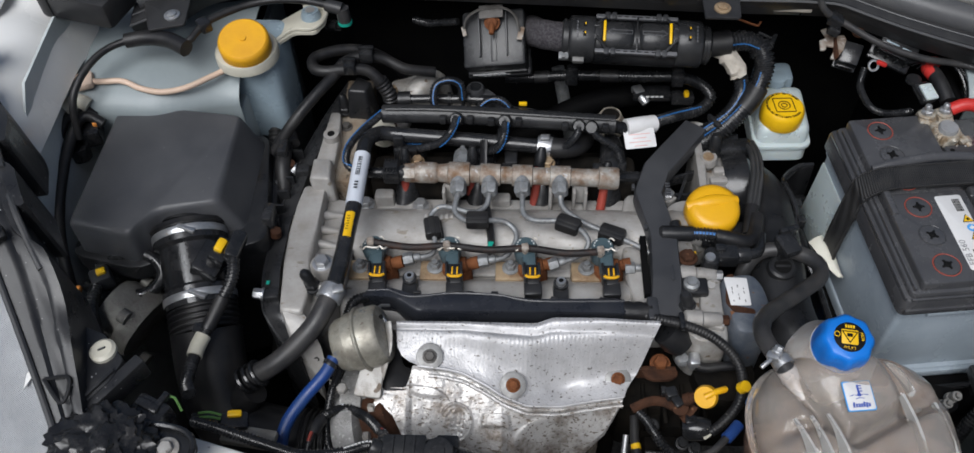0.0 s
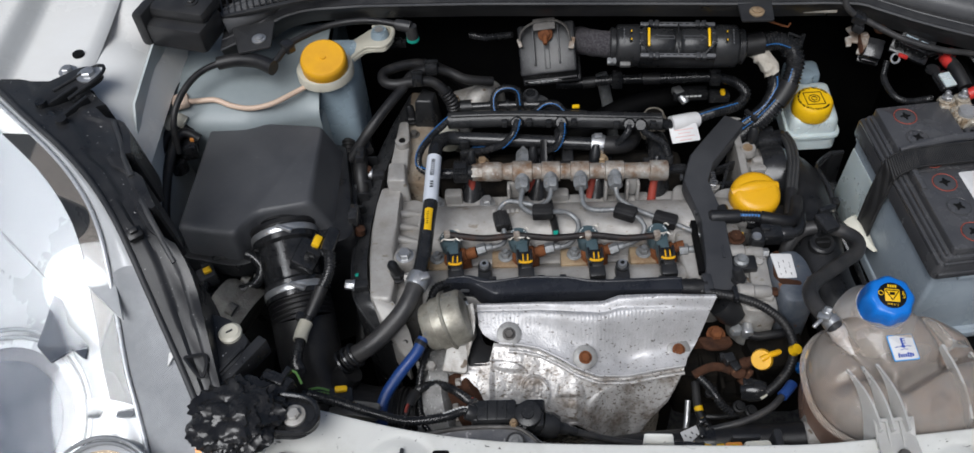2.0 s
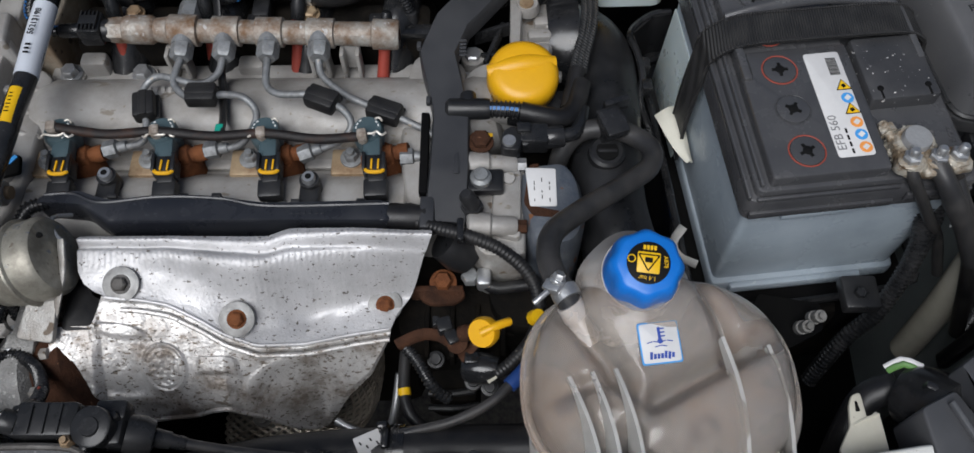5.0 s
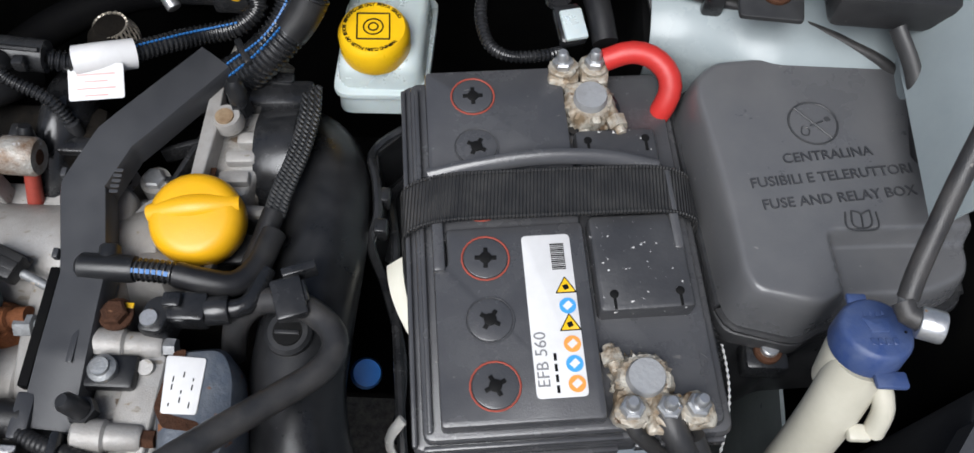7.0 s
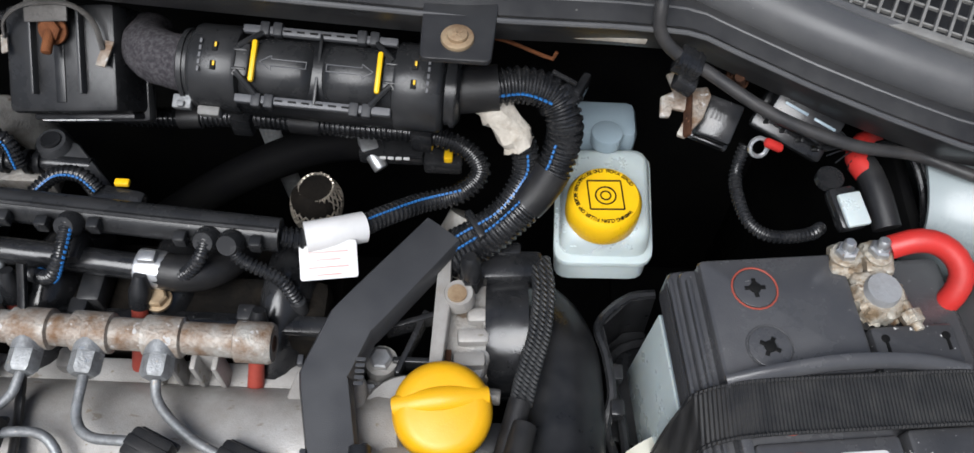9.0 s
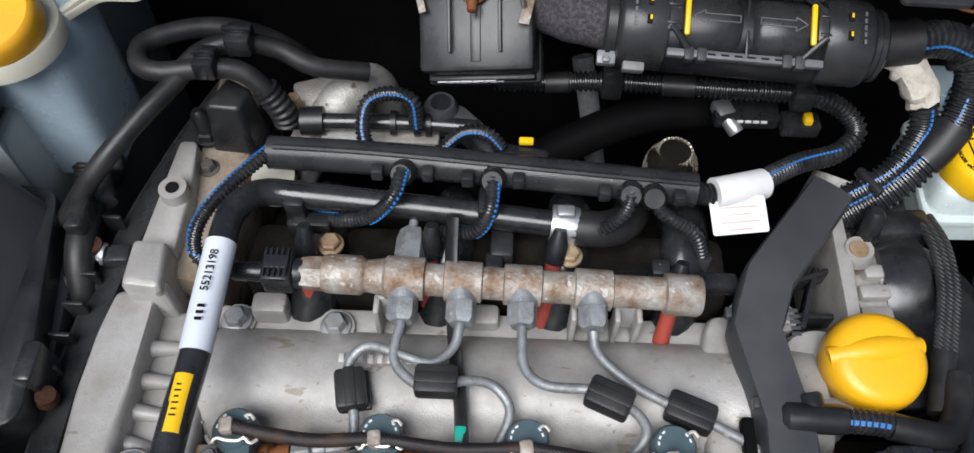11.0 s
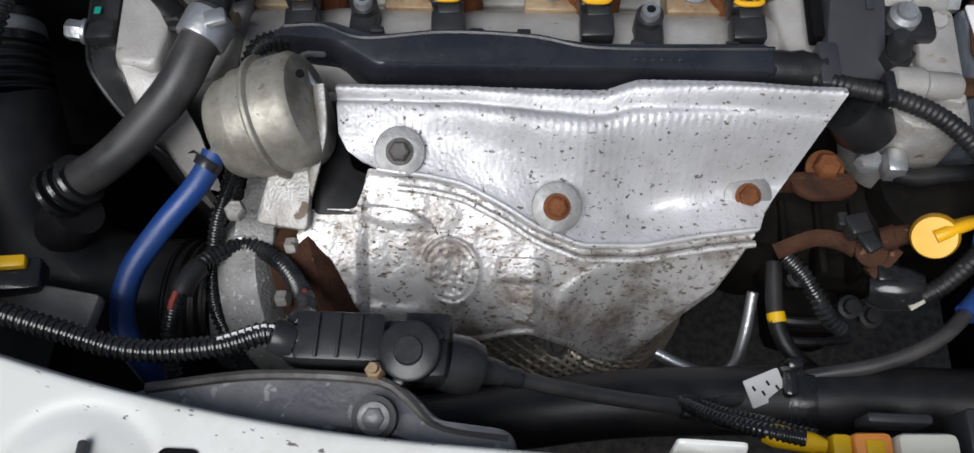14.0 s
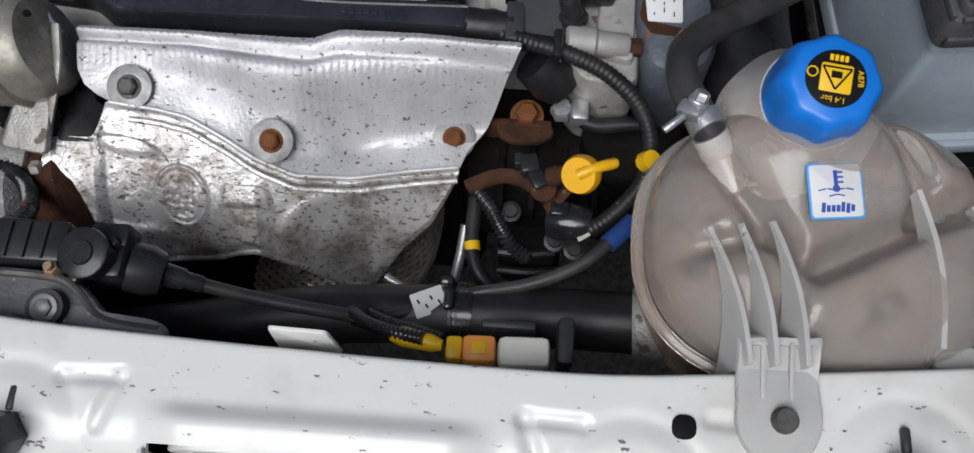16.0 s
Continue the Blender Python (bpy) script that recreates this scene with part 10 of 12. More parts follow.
# ---------- between engine and front panel ----------
def build_front_things():
    b = thing("support_bracket", (0.08, 0.088, 0.80), "weathered grey steel bracket behind the front panel", "bracket")
    part("bracket", slab([(-0.030, 0.086), (-0.005, 0.094), (0.030, 0.100), (0.085, 0.100), (0.100, 0.094), (0.114, 0.080), (0.146, 0.077), (0.150, 0.068), (0.110, 0.068), (0.098, 0.072), (0.06, 0.074), (0.03, 0.076), (-0.02, 0.078)], 0.807, 0.815, 0.006, 0.003), mat("weathered steel", (0.16, 0.16, 0.165), 0.6, 0.4, (0.26, 0.255, 0.25), 40, bump=0.6, spots=((0.36, 0.35, 0.34), 0.008, 0.38)), b)
    part("rib", tube([(-0.02, 0.089, 0.815), (0.03, 0.097, 0.815), (0.082, 0.097, 0.815), (0.098, 0.090, 0.814), (0.114, 0.077, 0.813), (0.145, 0.073, 0.813)], 0.0026, 8), M_BOLTD, b)
    part("bolt", join(hexnut((0.086, 0.0785, 0.821), (0, -0.25, 0.95), 0.0050, 0.003, 0.0075)), M_WASH, b, "zinc bolt with a rubber bush")
    part("bush", lathe((0.086, 0.080, 0.813), (0.086, 0.0785, 0.821), [(0, 0.0105), (1, 0.010)], 20), M_RUB, b)
    part("brass_nut", hexnut((0.084, 0.100, 0.814), (0, 0, 1), 0.0045, 0.008, 0.0, 0.003), M_GOLD, b, "brass nut")
    v = thing("boost_valve", (0.09, 0.112, 0.77), "black plastic boost control valve with a round cap", "valve")
    part("body", box((0.066, 0.116, 0.806), (0.042, 0.024, 0.026), 0.003), M_CONN, v)
    part("middle", join(box((0.100, 0.114, 0.798), (0.032, 0.028, 0.026), 0.004), box((0.106, 0.124, 0.804), (0.022, 0.014, 0.018), 0.003)), M_CONN, v)
    part("cap", lathe((0.100, 0.112, 0.806), (0.099, 0.109, 0.823), [(0, 0.0130), (0.75, 0.0130), (0.8, 0.0140), (0.95, 0.0137), (1, 0.0122)], 32), M_CONN, v, "round black cap")
    part("cap_boss", lathe((0.099, 0.109, 0.8225), (0.0989, 0.1088, 0.8245), [(0, 0.007), (1, 0.0062)], 20), M_CONN, v)
    for a in (0.6, 2.7, 4.4):
        part("cap_lug", box((0.0995 + 0.0135 * math.cos(a), 0.1105 + 0.0135 * math.sin(a), 0.812), (0.006, 0.006, 0.012), 0.0015, (0, 0, math.degrees(a))), M_CONN, v)
    part("nozzle", lathe((0.112, 0.112, 0.794), (0.140, 0.110, 0.782), [(0, 0.014), (0.35, 0.0145), (0.6, 0.012), (0.65, 0.007), (1, 0.006)], 22), M_CONN, v)
    part("plug", join(box((0.049, 0.116, 0.806), (0.020, 0.022, 0.020), 0.003), box((0.049, 0.116, 0.817), (0.014, 0.008, 0.004), 0.001), cyl((0.050, 0.120, 0.812), (0.044, 0.128, 0.800), 0.008), cyl((0.044, 0.114, 0.812), (0.034, 0.116, 0.816), 0.0085)), M_CONN, v, "black plug")
    for dx in (-0.010, 0.0, 0.010):
        part("body_rib", box((0.066 + dx, 0.1155, 0.8195), (0.0016, 0.020, 0.0025), 0.0005), M_CONN, v)
    vh = thing("valve_hose", (0.27, 0.116, 0.73), "thin grey black hose along the front", "hose")
    part("hose", tube([(0.138, 0.110, 0.783), (0.155, 0.108, 0.776), (0.18, 0.106, 0.766), (0.215, 0.104, 0.757), (0.245, 0.105, 0.747), (0.277, 0.116, 0.742), (0.30, 0.124, 0.745), (0.335, 0.130, 0.752), (0.365, 0.143, 0.756), (0.384, 0.160, 0.757)], 0.0040, 12), M_RUBG, vh)
    part("hose_end", lathe((0.136, 0.110, 0.784), (0.150, 0.1085, 0.778), [(0, 0.0052), (0.8, 0.0052), (1, 0.0044)], 16), M_CONN, vh, "black moulded end")
    part("hose_clip", join(box((0.236, 0.104, 0.752), (0.010, 0.012, 0.010), 0.002, (0, 12, 0)), box((0.247, 0.104, 0.750), (0.005, 0.010, 0.008), 0.001, (0, 12, 0))), M_CONN, vh, "black clip")
    solo("hose_sleeve", tube([(0.381, 0.157, 0.757), (0.388, 0.164, 0.757), (0.396, 0.173, 0.756)], 0.0060, 14), M_BLUEH, (0.385, 0.16, 0.75), "dark blue rubber end sleeve on the thin hose", "hose")
    solo("hose_tag", slab([(-0.010, -0.0075), (0.010, -0.0075), (0.010, 0.0075), (-0.010, 0.0075)], 0, 0.0008, 0.001, 0.0002, m=at(0.276, 0.116, 0.7492, 20, 0, 24)), M_PAPER, (0.276, 0.116, 0.748), "white paper tag on the thin hose", "tag")
    solo("tag_print", moved(join(*[box((-0.006 + 0.004 * i, 0.002 - 0.004 * (i % 2), 0.001), (0.0012, 0.0028, 0.0003), 0, (0, 0, 15), seg=1) for i in range(4)]), at(0.276, 0.116, 0.7492, 20, 0, 24)), M_INK, (0.276, 0.116, 0.749), "small black marks on the paper tag", "print")
    t = thing("hose_tie", (0.285, 0.12, 0.73), "black cable tie round hoses", "cable tie")
    part("tie", join(box((0.288, 0.121, 0.748), (0.006, 0.020, 0.016), 0.002), box((0.287, 0.126, 0.760), (0.008, 0.006, 0.018), 0.002, (10, 0, 10))), M_BLACKG, t)
    r = thing("radiator_hose", (0.30, 0.11, 0.70), "fat black radiator hose across the front", "hose")
    part("hose", tube([(0.05, 0.095, 0.68), (0.12, 0.10, 0.705), (0.20, 0.110, 0.722), (0.28, 0.114, 0.730), (0.34, 0.114, 0.737), (0.402, 0.112, 0.746)], 0.0185, 20), M_RUB, r)
    part("worm_clamp", lathe((0.290, 0.114, 0.731), (0.304, 0.114, 0.7325), [(0, 0.0195), (0.5, 0.020), (1, 0.0195)], 28), M_BLACKG, r, "black clamp band")
    part("clamp_ribs", join(*[lathe((0.291 + 0.0035 * i, 0.114, 0.7312), (0.2925 + 0.0035 * i, 0.114, 0.7314), [(0, 0.0205), (1, 0.0205)], 28) for i in range(4)]), M_BLACK, r)
    part("cast_end", lathe((0.398, 0.112, 0.745), (0.425, 0.112, 0.749), [(0, 0.021), (0.1, 0.0225), (0.8, 0.022), (1, 0.020)], 24), M_ALU2, r, "grey cast end")
    part("cast_tab", box((0.405, 0.126, 0.766), (0.016, 0.012, 0.020), 0.004, (0, 10, 10)), M_ALU2, r)
    part("screw", cyl((0.412, 0.098, 0.742), (0.424, 0.098, 0.744), 0.004, 10), M_YELB, r)
    for k, pts in enumerate(([(0.232, 0.106, 0.752), (0.245, 0.094, 0.775), (0.262, 0.086, 0.790), (0.28, 0.082, 0.795)], [(0.240, 0.106, 0.750), (0.256, 0.098, 0.762), (0.272, 0.092, 0.772), (0.29, 0.086, 0.78)])):
        solo("sleeved_wire", tube(pts, 0.0040, 10, ribs=0.0026, depth=0.0005), M_SLEEVE, pts[0], "short black corrugated wire at the front", "cable", "short wires at the front")
    y = thing("airbag_plug", (0.31, 0.081, 0.77), "yellow, orange and cream plug behind the front panel", "plug")
    part("yellow_sleeve", lathe((0.262, 0.085, 0.789), (0.290, 0.080, 0.791), [(0, 0.004), (0.2, 0.0055), (0.8, 0.0048), (1, 0.003)], 14), M_YELB, y, "yellow sleeve")
    part("orange_body", box((0.310, 0.079, 0.789), (0.018, 0.015, 0.014), 0.003, (0, 0, 2)), M_ORANGE, y, "orange body")
    part("orange_window", box((0.310, 0.079, 0.7963), (0.008, 0.007, 0.0012), 0.0003), M_YELB, y)
    part("yellow_end", box((0.2965, 0.079, 0.788), (0.009, 0.013, 0.012), 0.002), M_YELB, y)
    part("cream_body", box((0.334, 0.0785, 0.790), (0.028, 0.017, 0.016), 0.004, (0, 0, 2)), M_IVORY, y, "cream body")
    part("grey_carrier", join(box((0.356, 0.086, 0.785), (0.009, 0.026, 0.026), 0.003), box((0.325, 0.094, 0.782), (0.030, 0.005, 0.02), 0.002)), M_GREYP, y)
    # loom that runs in from the side to the valve
    w = thing("valve_cable", (0.0, 0.10, 0.80), "black corrugated cable with a white stripe to the valve", "cable")
    pts = [(0.038, 0.116, 0.815), (0.030, 0.117, 0.815), (0.010, 0.110, 0.815), (-0.028, 0.106, 0.816), (-0.062, 0.112, 0.824), (-0.10, 0.120, 0.836), (-0.13, 0.125, 0.845)]
    part("sleeve", tube(pts, 0.0056, 12, ribs=0.0034, depth=0.0011), M_SLEEVE, w)
    part("stripe", stripe(pts[:3], 0.0054, (0, 0.3, 1), 0.0011, 0.0034), M_INKW, w, "white dashes")
    w2 = thing("looped_valve_cable", (-0.03, 0.12, 0.76), "black corrugated cable in a bow with red wires showing", "cable")
    pts = [(0.044, 0.128, 0.800), (0.040, 0.142, 0.785), (0.031, 0.155, 0.769), (0.014, 0.175, 0.754), (-0.008, 0.187, 0.748), (-0.025, 0.178, 0.754), (-0.034, 0.160, 0.762), (-0.040, 0.135, 0.757), (-0.038, 0.105, 0.74)]
    part("sleeve", tube(pts, 0.0052, 12, ribs=0.0032, depth=0.001), M_SLEEVE, w2)
    part("taped_joint", tube([(-0.030, 0.169, 0.759), (-0.0335, 0.161, 0.762), (-0.0365, 0.151, 0.761)], 0.0064, 12), M_RUB, w2)
    part("red_wire", tube([(-0.0365, 0.152, 0.7665), (-0.038, 0.147, 0.766), (-0.039, 0.143, 0.764)], 0.0018, 8), M_REDB, w2, "red wire")
    part("red_wire", tube([(0.0395, 0.146, 0.7865), (0.037, 0.149, 0.783)], 0.0014, 8), M_REDB, w2, "red wire")
    w3 = solo("rising_cable", tube([(-0.018, 0.225, 0.765), (-0.025, 0.200, 0.757), (-0.028, 0.178, 0.745), (-0.026, 0.155, 0.735), (-0.012, 0.130, 0.725), (0.0, 0.11, 0.71)], 0.0048, 12, ribs=0.0032, depth=0.001), M_SLEEVE, (0.0, 0.10, 0.77), "black corrugated cable in front of the turbocharger", "cable")
    # gearbox corner
    g = thing("gearbox", (0.36, 0.20, 0.45), "grimy gearbox corner, darkened for shade, low between engine and tank", "gearbox")
    part("casing", join(box((0.37, 0.32, 0.635), (0.18, 0.20, 0.11), 0.02), box((0.345, 0.235, 0.65), (0.08, 0.06, 0.05), 0.012), cyl((0.40, 0.26, 0.66), (0.40, 0.255, 0.715), 0.034), box((0.335, 0.20, 0.63), (0.045, 0.05, 0.05), 0.01)), M_GRIMSHADE, g)
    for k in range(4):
        part("rib", box((0.312 + 0.022 * k, 0.228, 0.682), (0.005, 0.05, 0.024), 0.002), M_GRIMSHADE, g)
    for bx, by, bz, sx in ((0.333, 0.181, 0.664, 0.040), (0.335, 0.170, 0.657, 0.044)):
        part("bar", tube([(bx - sx / 2, by, bz), (bx, by - 0.001, bz + 0.001), (bx + sx / 2, by + 0.002, bz)], 0.0032, 8), M_CONN, g, "black plastic bar")
    for q in ((0.352, 0.188, 0.672), (0.366, 0.184, 0.668), (0.320, 0.205, 0.680)):
        part("boss", lathe(q, (q[0], q[1] - 0.003, q[2] + 0.012), [(0, 0.008), (0.6, 0.0075), (0.62, 0.005), (1, 0.0045)], 14), M_CONN, g)
    d = thing("gearbox_dipstick", (0.37, 0.196, 0.74), "yellow plastic dipstick handle on a rusty tube", "dipstick")
    part("handle", join(lathe((0.364, 0.195, 0.774), (0.360, 0.190, 0.781), [(0, 0.0115), (0.5, 0.0122), (1, 0.0108)], 26), tube([(0.360, 0.190, 0.782), (0.368, 0.193, 0.785), (0.379, 0.198, 0.783), (0.383, 0.201, 0.779), (0.372, 0.199, 0.775)], 0.0034, 10)), M_YEL, d)
    part("tube", lathe((0.366, 0.200, 0.770), (0.344, 0.199, 0.757), [(0, 0.0056), (0.7, 0.0056), (0.75, 0.0068), (1, 0.0064)], 14), M_RUST, d, "corroded tube")
    part("arm", tube([(0.292, 0.198, 0.736), (0.304, 0.202, 0.741), (0.314, 0.205, 0.742), (0.326, 0.203, 0.743), (0.334, 0.197, 0.745)], 0.0052, 10, flat=0.45), M_RUST, d, "rusty arm")
    part("eye", lathe((0.341, 0.196, 0.746), (0.3405, 0.1945, 0.7495), [(0, 0.0085), (0.9, 0.0085), (1, 0.0075)], 18), M_RUST, d, "rusty eye")
    part("lobe", tube([(0.357, 0.200, 0.742), (0.350, 0.192, 0.738), (0.343, 0.187, 0.735)], 0.0052, 10, flat=0.55), M_RUST, d, "rusty lobe")
    part("clip", join(box((0.331, 0.206, 0.757), (0.012, 0.012, 0.012), 0.002, (0, 0, 15)), box((0.337, 0.197, 0.757), (0.010, 0.012, 0.005), 0.002, (0, 0, 30)), box((0.324, 0.210, 0.755), (0.005, 0.008, 0.008), 0.001)), M_CONN, d, "black plastic clip")
    m = thing("engine_mount", (0.33, 0.26, 0.70), "rusty engine lifting plate with a rusty bolt", "bracket")
    part("plate", slab([(0.306, 0.250), (0.344, 0.252), (0.347, 0.243), (0.338, 0.236), (0.318, 0.235), (0.309, 0.240)], 0.727, 0.731, 0.006, 0.002), M_RUST, m)
    part("bolt", hexnut((0.3275, 0.2555, 0.731), (0, -0.2, 1), 0.0080, 0.009, 0.0115), M_RUST2, m, "rusty bolt")
    part("web", box((0.322, 0.250, 0.722), (0.045, 0.006, 0.02), 0.002), M_RUST, m)
    part("zinc_bolt", hexnut((0.3505, 0.2575, 0.735), (0, -0.1, 1), 0.0078, 0.009, 0.0), M_PIPE, m, "zinc bolt")
    part("cable_boot", lathe((0.330, 0.275, 0.770), (0.350, 0.268, 0.752), [(0, 0.016), (0.6, 0.018), (1, 0.015)], 18), M_BLACK, m, "black rubber boot")
    part("wire_end", tube([(0.362, 0.250, 0.742), (0.372, 0.246, 0.74), (0.39, 0.248, 0.74), (0.41, 0.25, 0.74)], 0.0055, 10), M_RUB, m)
    part("wire_lug", box((0.362, 0.252, 0.744), (0.012, 0.016, 0.016), 0.003), M_ZINC, m)
    a = thing("arched_cable", (0.38, 0.18, 0.72), "black taped cable in a wide arch beside the engine", "cable")
    pts = [(0.310, 0.286, 0.780), (0.328, 0.277, 0.786), (0.350, 0.270, 0.787), (0.376, 0.260, 0.782), (0.398, 0.243, 0.772), (0.406, 0.220, 0.762), (0.400, 0.198, 0.752), (0.384, 0.182, 0.740), (0.372, 0.175, 0.732)]
    part("sleeve", tube(pts, 0.0056, 14, ribs=0.0034, depth=0.0005), M_RUB, a)
    part("tie", box((0.344, 0.272, 0.792), (0.006, 0.020, 0.010), 0.002), M_BLACKG, a)
    part("wires", join(tube([(0.373, 0.176, 0.733), (0.366, 0.172, 0.729)], 0.002, 6), tube([(0.372, 0.173, 0.733), (0.365, 0.169, 0.730)], 0.002, 6)), M_CREAM, a, "bare wires")
    c = thing("sensor_connector", (0.35, 0.17, 0.70), "black plug with a cable on the gearbox", "plug", "plugs on the gearbox")
    part("plug", join(lathe((0.346, 0.184, 0.724), (0.374, 0.180, 0.730), [(0, 0.011), (0.25, 0.0135), (0.7, 0.0125), (1, 0.009)], 20, lambda a, q: 1 + 0.05 * math.sin(5 * a + 9 * q)), box((0.352, 0.186, 0.738), (0.012, 0.010, 0.006), 0.002)), M_BLACKG, c)
    solo("ribbed_cable", tube([(0.299, 0.197, 0.732), (0.308, 0.187, 0.730), (0.316, 0.174, 0.727), (0.323, 0.166, 0.720), (0.334, 0.160, 0.712)], 0.0055, 12, ribs=0.0036, depth=0.0012), M_SLEEVE, (0.335, 0.155, 0.70), "short black corrugated cable on the gearbox", "cable")
    solo("hanging_cable", tube([(0.297, 0.200, 0.715), (0.296, 0.180, 0.712), (0.297, 0.163, 0.710), (0.304, 0.147, 0.708), (0.318, 0.137, 0.703), (0.345, 0.124, 0.69)], 0.0050, 12), M_RUB, (0.34, 0.12, 0.65), "black cable with a yellow marker low at the front", "cable")
    solo("cable_marker", tube([(0.2963, 0.170, 0.711), (0.2966, 0.167, 0.7104), (0.2975, 0.163, 0.7100)], 0.0054, 12), M_YELB, (0.297, 0.156, 0.70), "yellow marker band on a cable", "marker")
    solo("steel_oil_pipe", tube([(0.234, 0.158, 0.660), (0.248, 0.151, 0.660), (0.266, 0.145, 0.660), (0.280, 0.149, 0.664), (0.286, 0.165, 0.676), (0.290, 0.190, 0.690)], 0.0036, 12), M_ZINC, (0.235, 0.145, 0.63), "bright steel pipe under the shield", "pipe")
    solo("yellow_button", lathe((0.401, 0.207, 0.770), (0.404, 0.205, 0.778), [(0, 0.0065), (1, 0.006)], 10), M_YELB, (0.401, 0.207, 0.765), "small yellow plug behind the arched cable", "plug", "plugs on the gearbox")
    flag = thing("support_flag", (0.615, 0.10, 0.818), "cream plastic support with a slotted tab beside the tank", "bracket")
    part("plate", slab([(0.597, 0.092), (0.607, 0.108), (0.609, 0.122), (0.612, 0.129), (0.618, 0.131), (0.6195, 0.114), (0.6215, 0.113), (0.626, 0.118), (0.6285, 0.115), (0.630, 0.080), (0.60, 0.080)], 0.817, 0.820, 0.002, 0.001), M_CREAM, flag)
    part("slot", slab([(0.6125, 0.1175), (0.6155, 0.1175), (0.6145, 0.1245), (0.6130, 0.1245)], 0.8198, 0.8206, 0.0006, 0.0002), M_INK, flag)
    part("edge_fold", tube([(0.609, 0.108, 0.8195), (0.6185, 0.1125, 0.8205), (0.6275, 0.1155, 0.8195)], 0.0012, 6), M_CREAM, flag)


build_front_things()

# ---------- air filter side ----------
def build_air_box():
    a = thing("air_filter_box", (-0.24, 0.43, 0.60), "black grained plastic air filter box with a sloping lid", "air filter box")
    lid = [(-0.313, 0.532), (-0.158, 0.513), (-0.155, 0.376), (-0.222, 0.3615), (-0.238, 0.343), (-0.246, 0.327), (-0.320, 0.343)]
    bm = slab(lid, 0.800, 0.862, 0.009, 0.007, top=0.975)
    for v in bm.verts:
        if v.co.z > 0.84:
            v.co.z += 0.06 * (v.co.y - 0.43) * 0.25
        elif v.co.x > -0.18:
            v.co.x += 0.020
    part("lid", bm, M_GRILLE, a, "smooth sloping lid", sharp=50)
    part("skirt", slab([(-0.322, 0.538), (-0.140, 0.524), (-0.112, 0.362), (-0.140, 0.350), (-0.215, 0.338), (-0.250, 0.318), (-0.330, 0.338)], 0.790, 0.812, 0.014, 0.003), M_BLACK, a)
    part("base", slab([(-0.325, 0.540), (-0.128, 0.526), (-0.112, 0.365), (-0.20, 0.330), (-0.325, 0.335)], 0.60, 0.792, 0.014, 0.003), M_BLACK, a)
    for k in range(6):
        part("side_rib", box((-0.116 + 0.002 * k, 0.40 + 0.022 * k, 0.77), (0.014, 0.003, 0.06), 0.001), M_BLACK, a)
    for x, y in ((-0.116, 0.395), (-0.118, 0.50)):
        part("clip", box((x, y, 0.805), (0.012, 0.026, 0.034), 0.003), M_BLACKG, a)
        part("screw", lathe((x + 0.006, y - 0.014, 0.795), (x + 0.008, y - 0.014, 0.803), [(0, 0.007), (1, 0.006)], 14), M_RUST, a, "rusty screw")
    part("outlet", lathe((-0.2015, 0.376, 0.813), (-0.2005, 0.366, 0.812), [(0, 0.038), (1, 0.039)], 30), M_BLACKG, a)
    part("breather_loop", tube([(-0.300, 0.330, 0.800), (-0.255, 0.340, 0.815), (-0.225, 0.325, 0.805), (-0.235, 0.305, 0.79), (-0.28, 0.300, 0.785), (-0.315, 0.315, 0.785)], 0.007, 12), M_BLACKG, a)
    part("orange_dot", box((-0.316, 0.300, 0.795), (0.006, 0.012, 0.008), 0.002), M_ORANGE, a, "orange tab")


build_air_box()


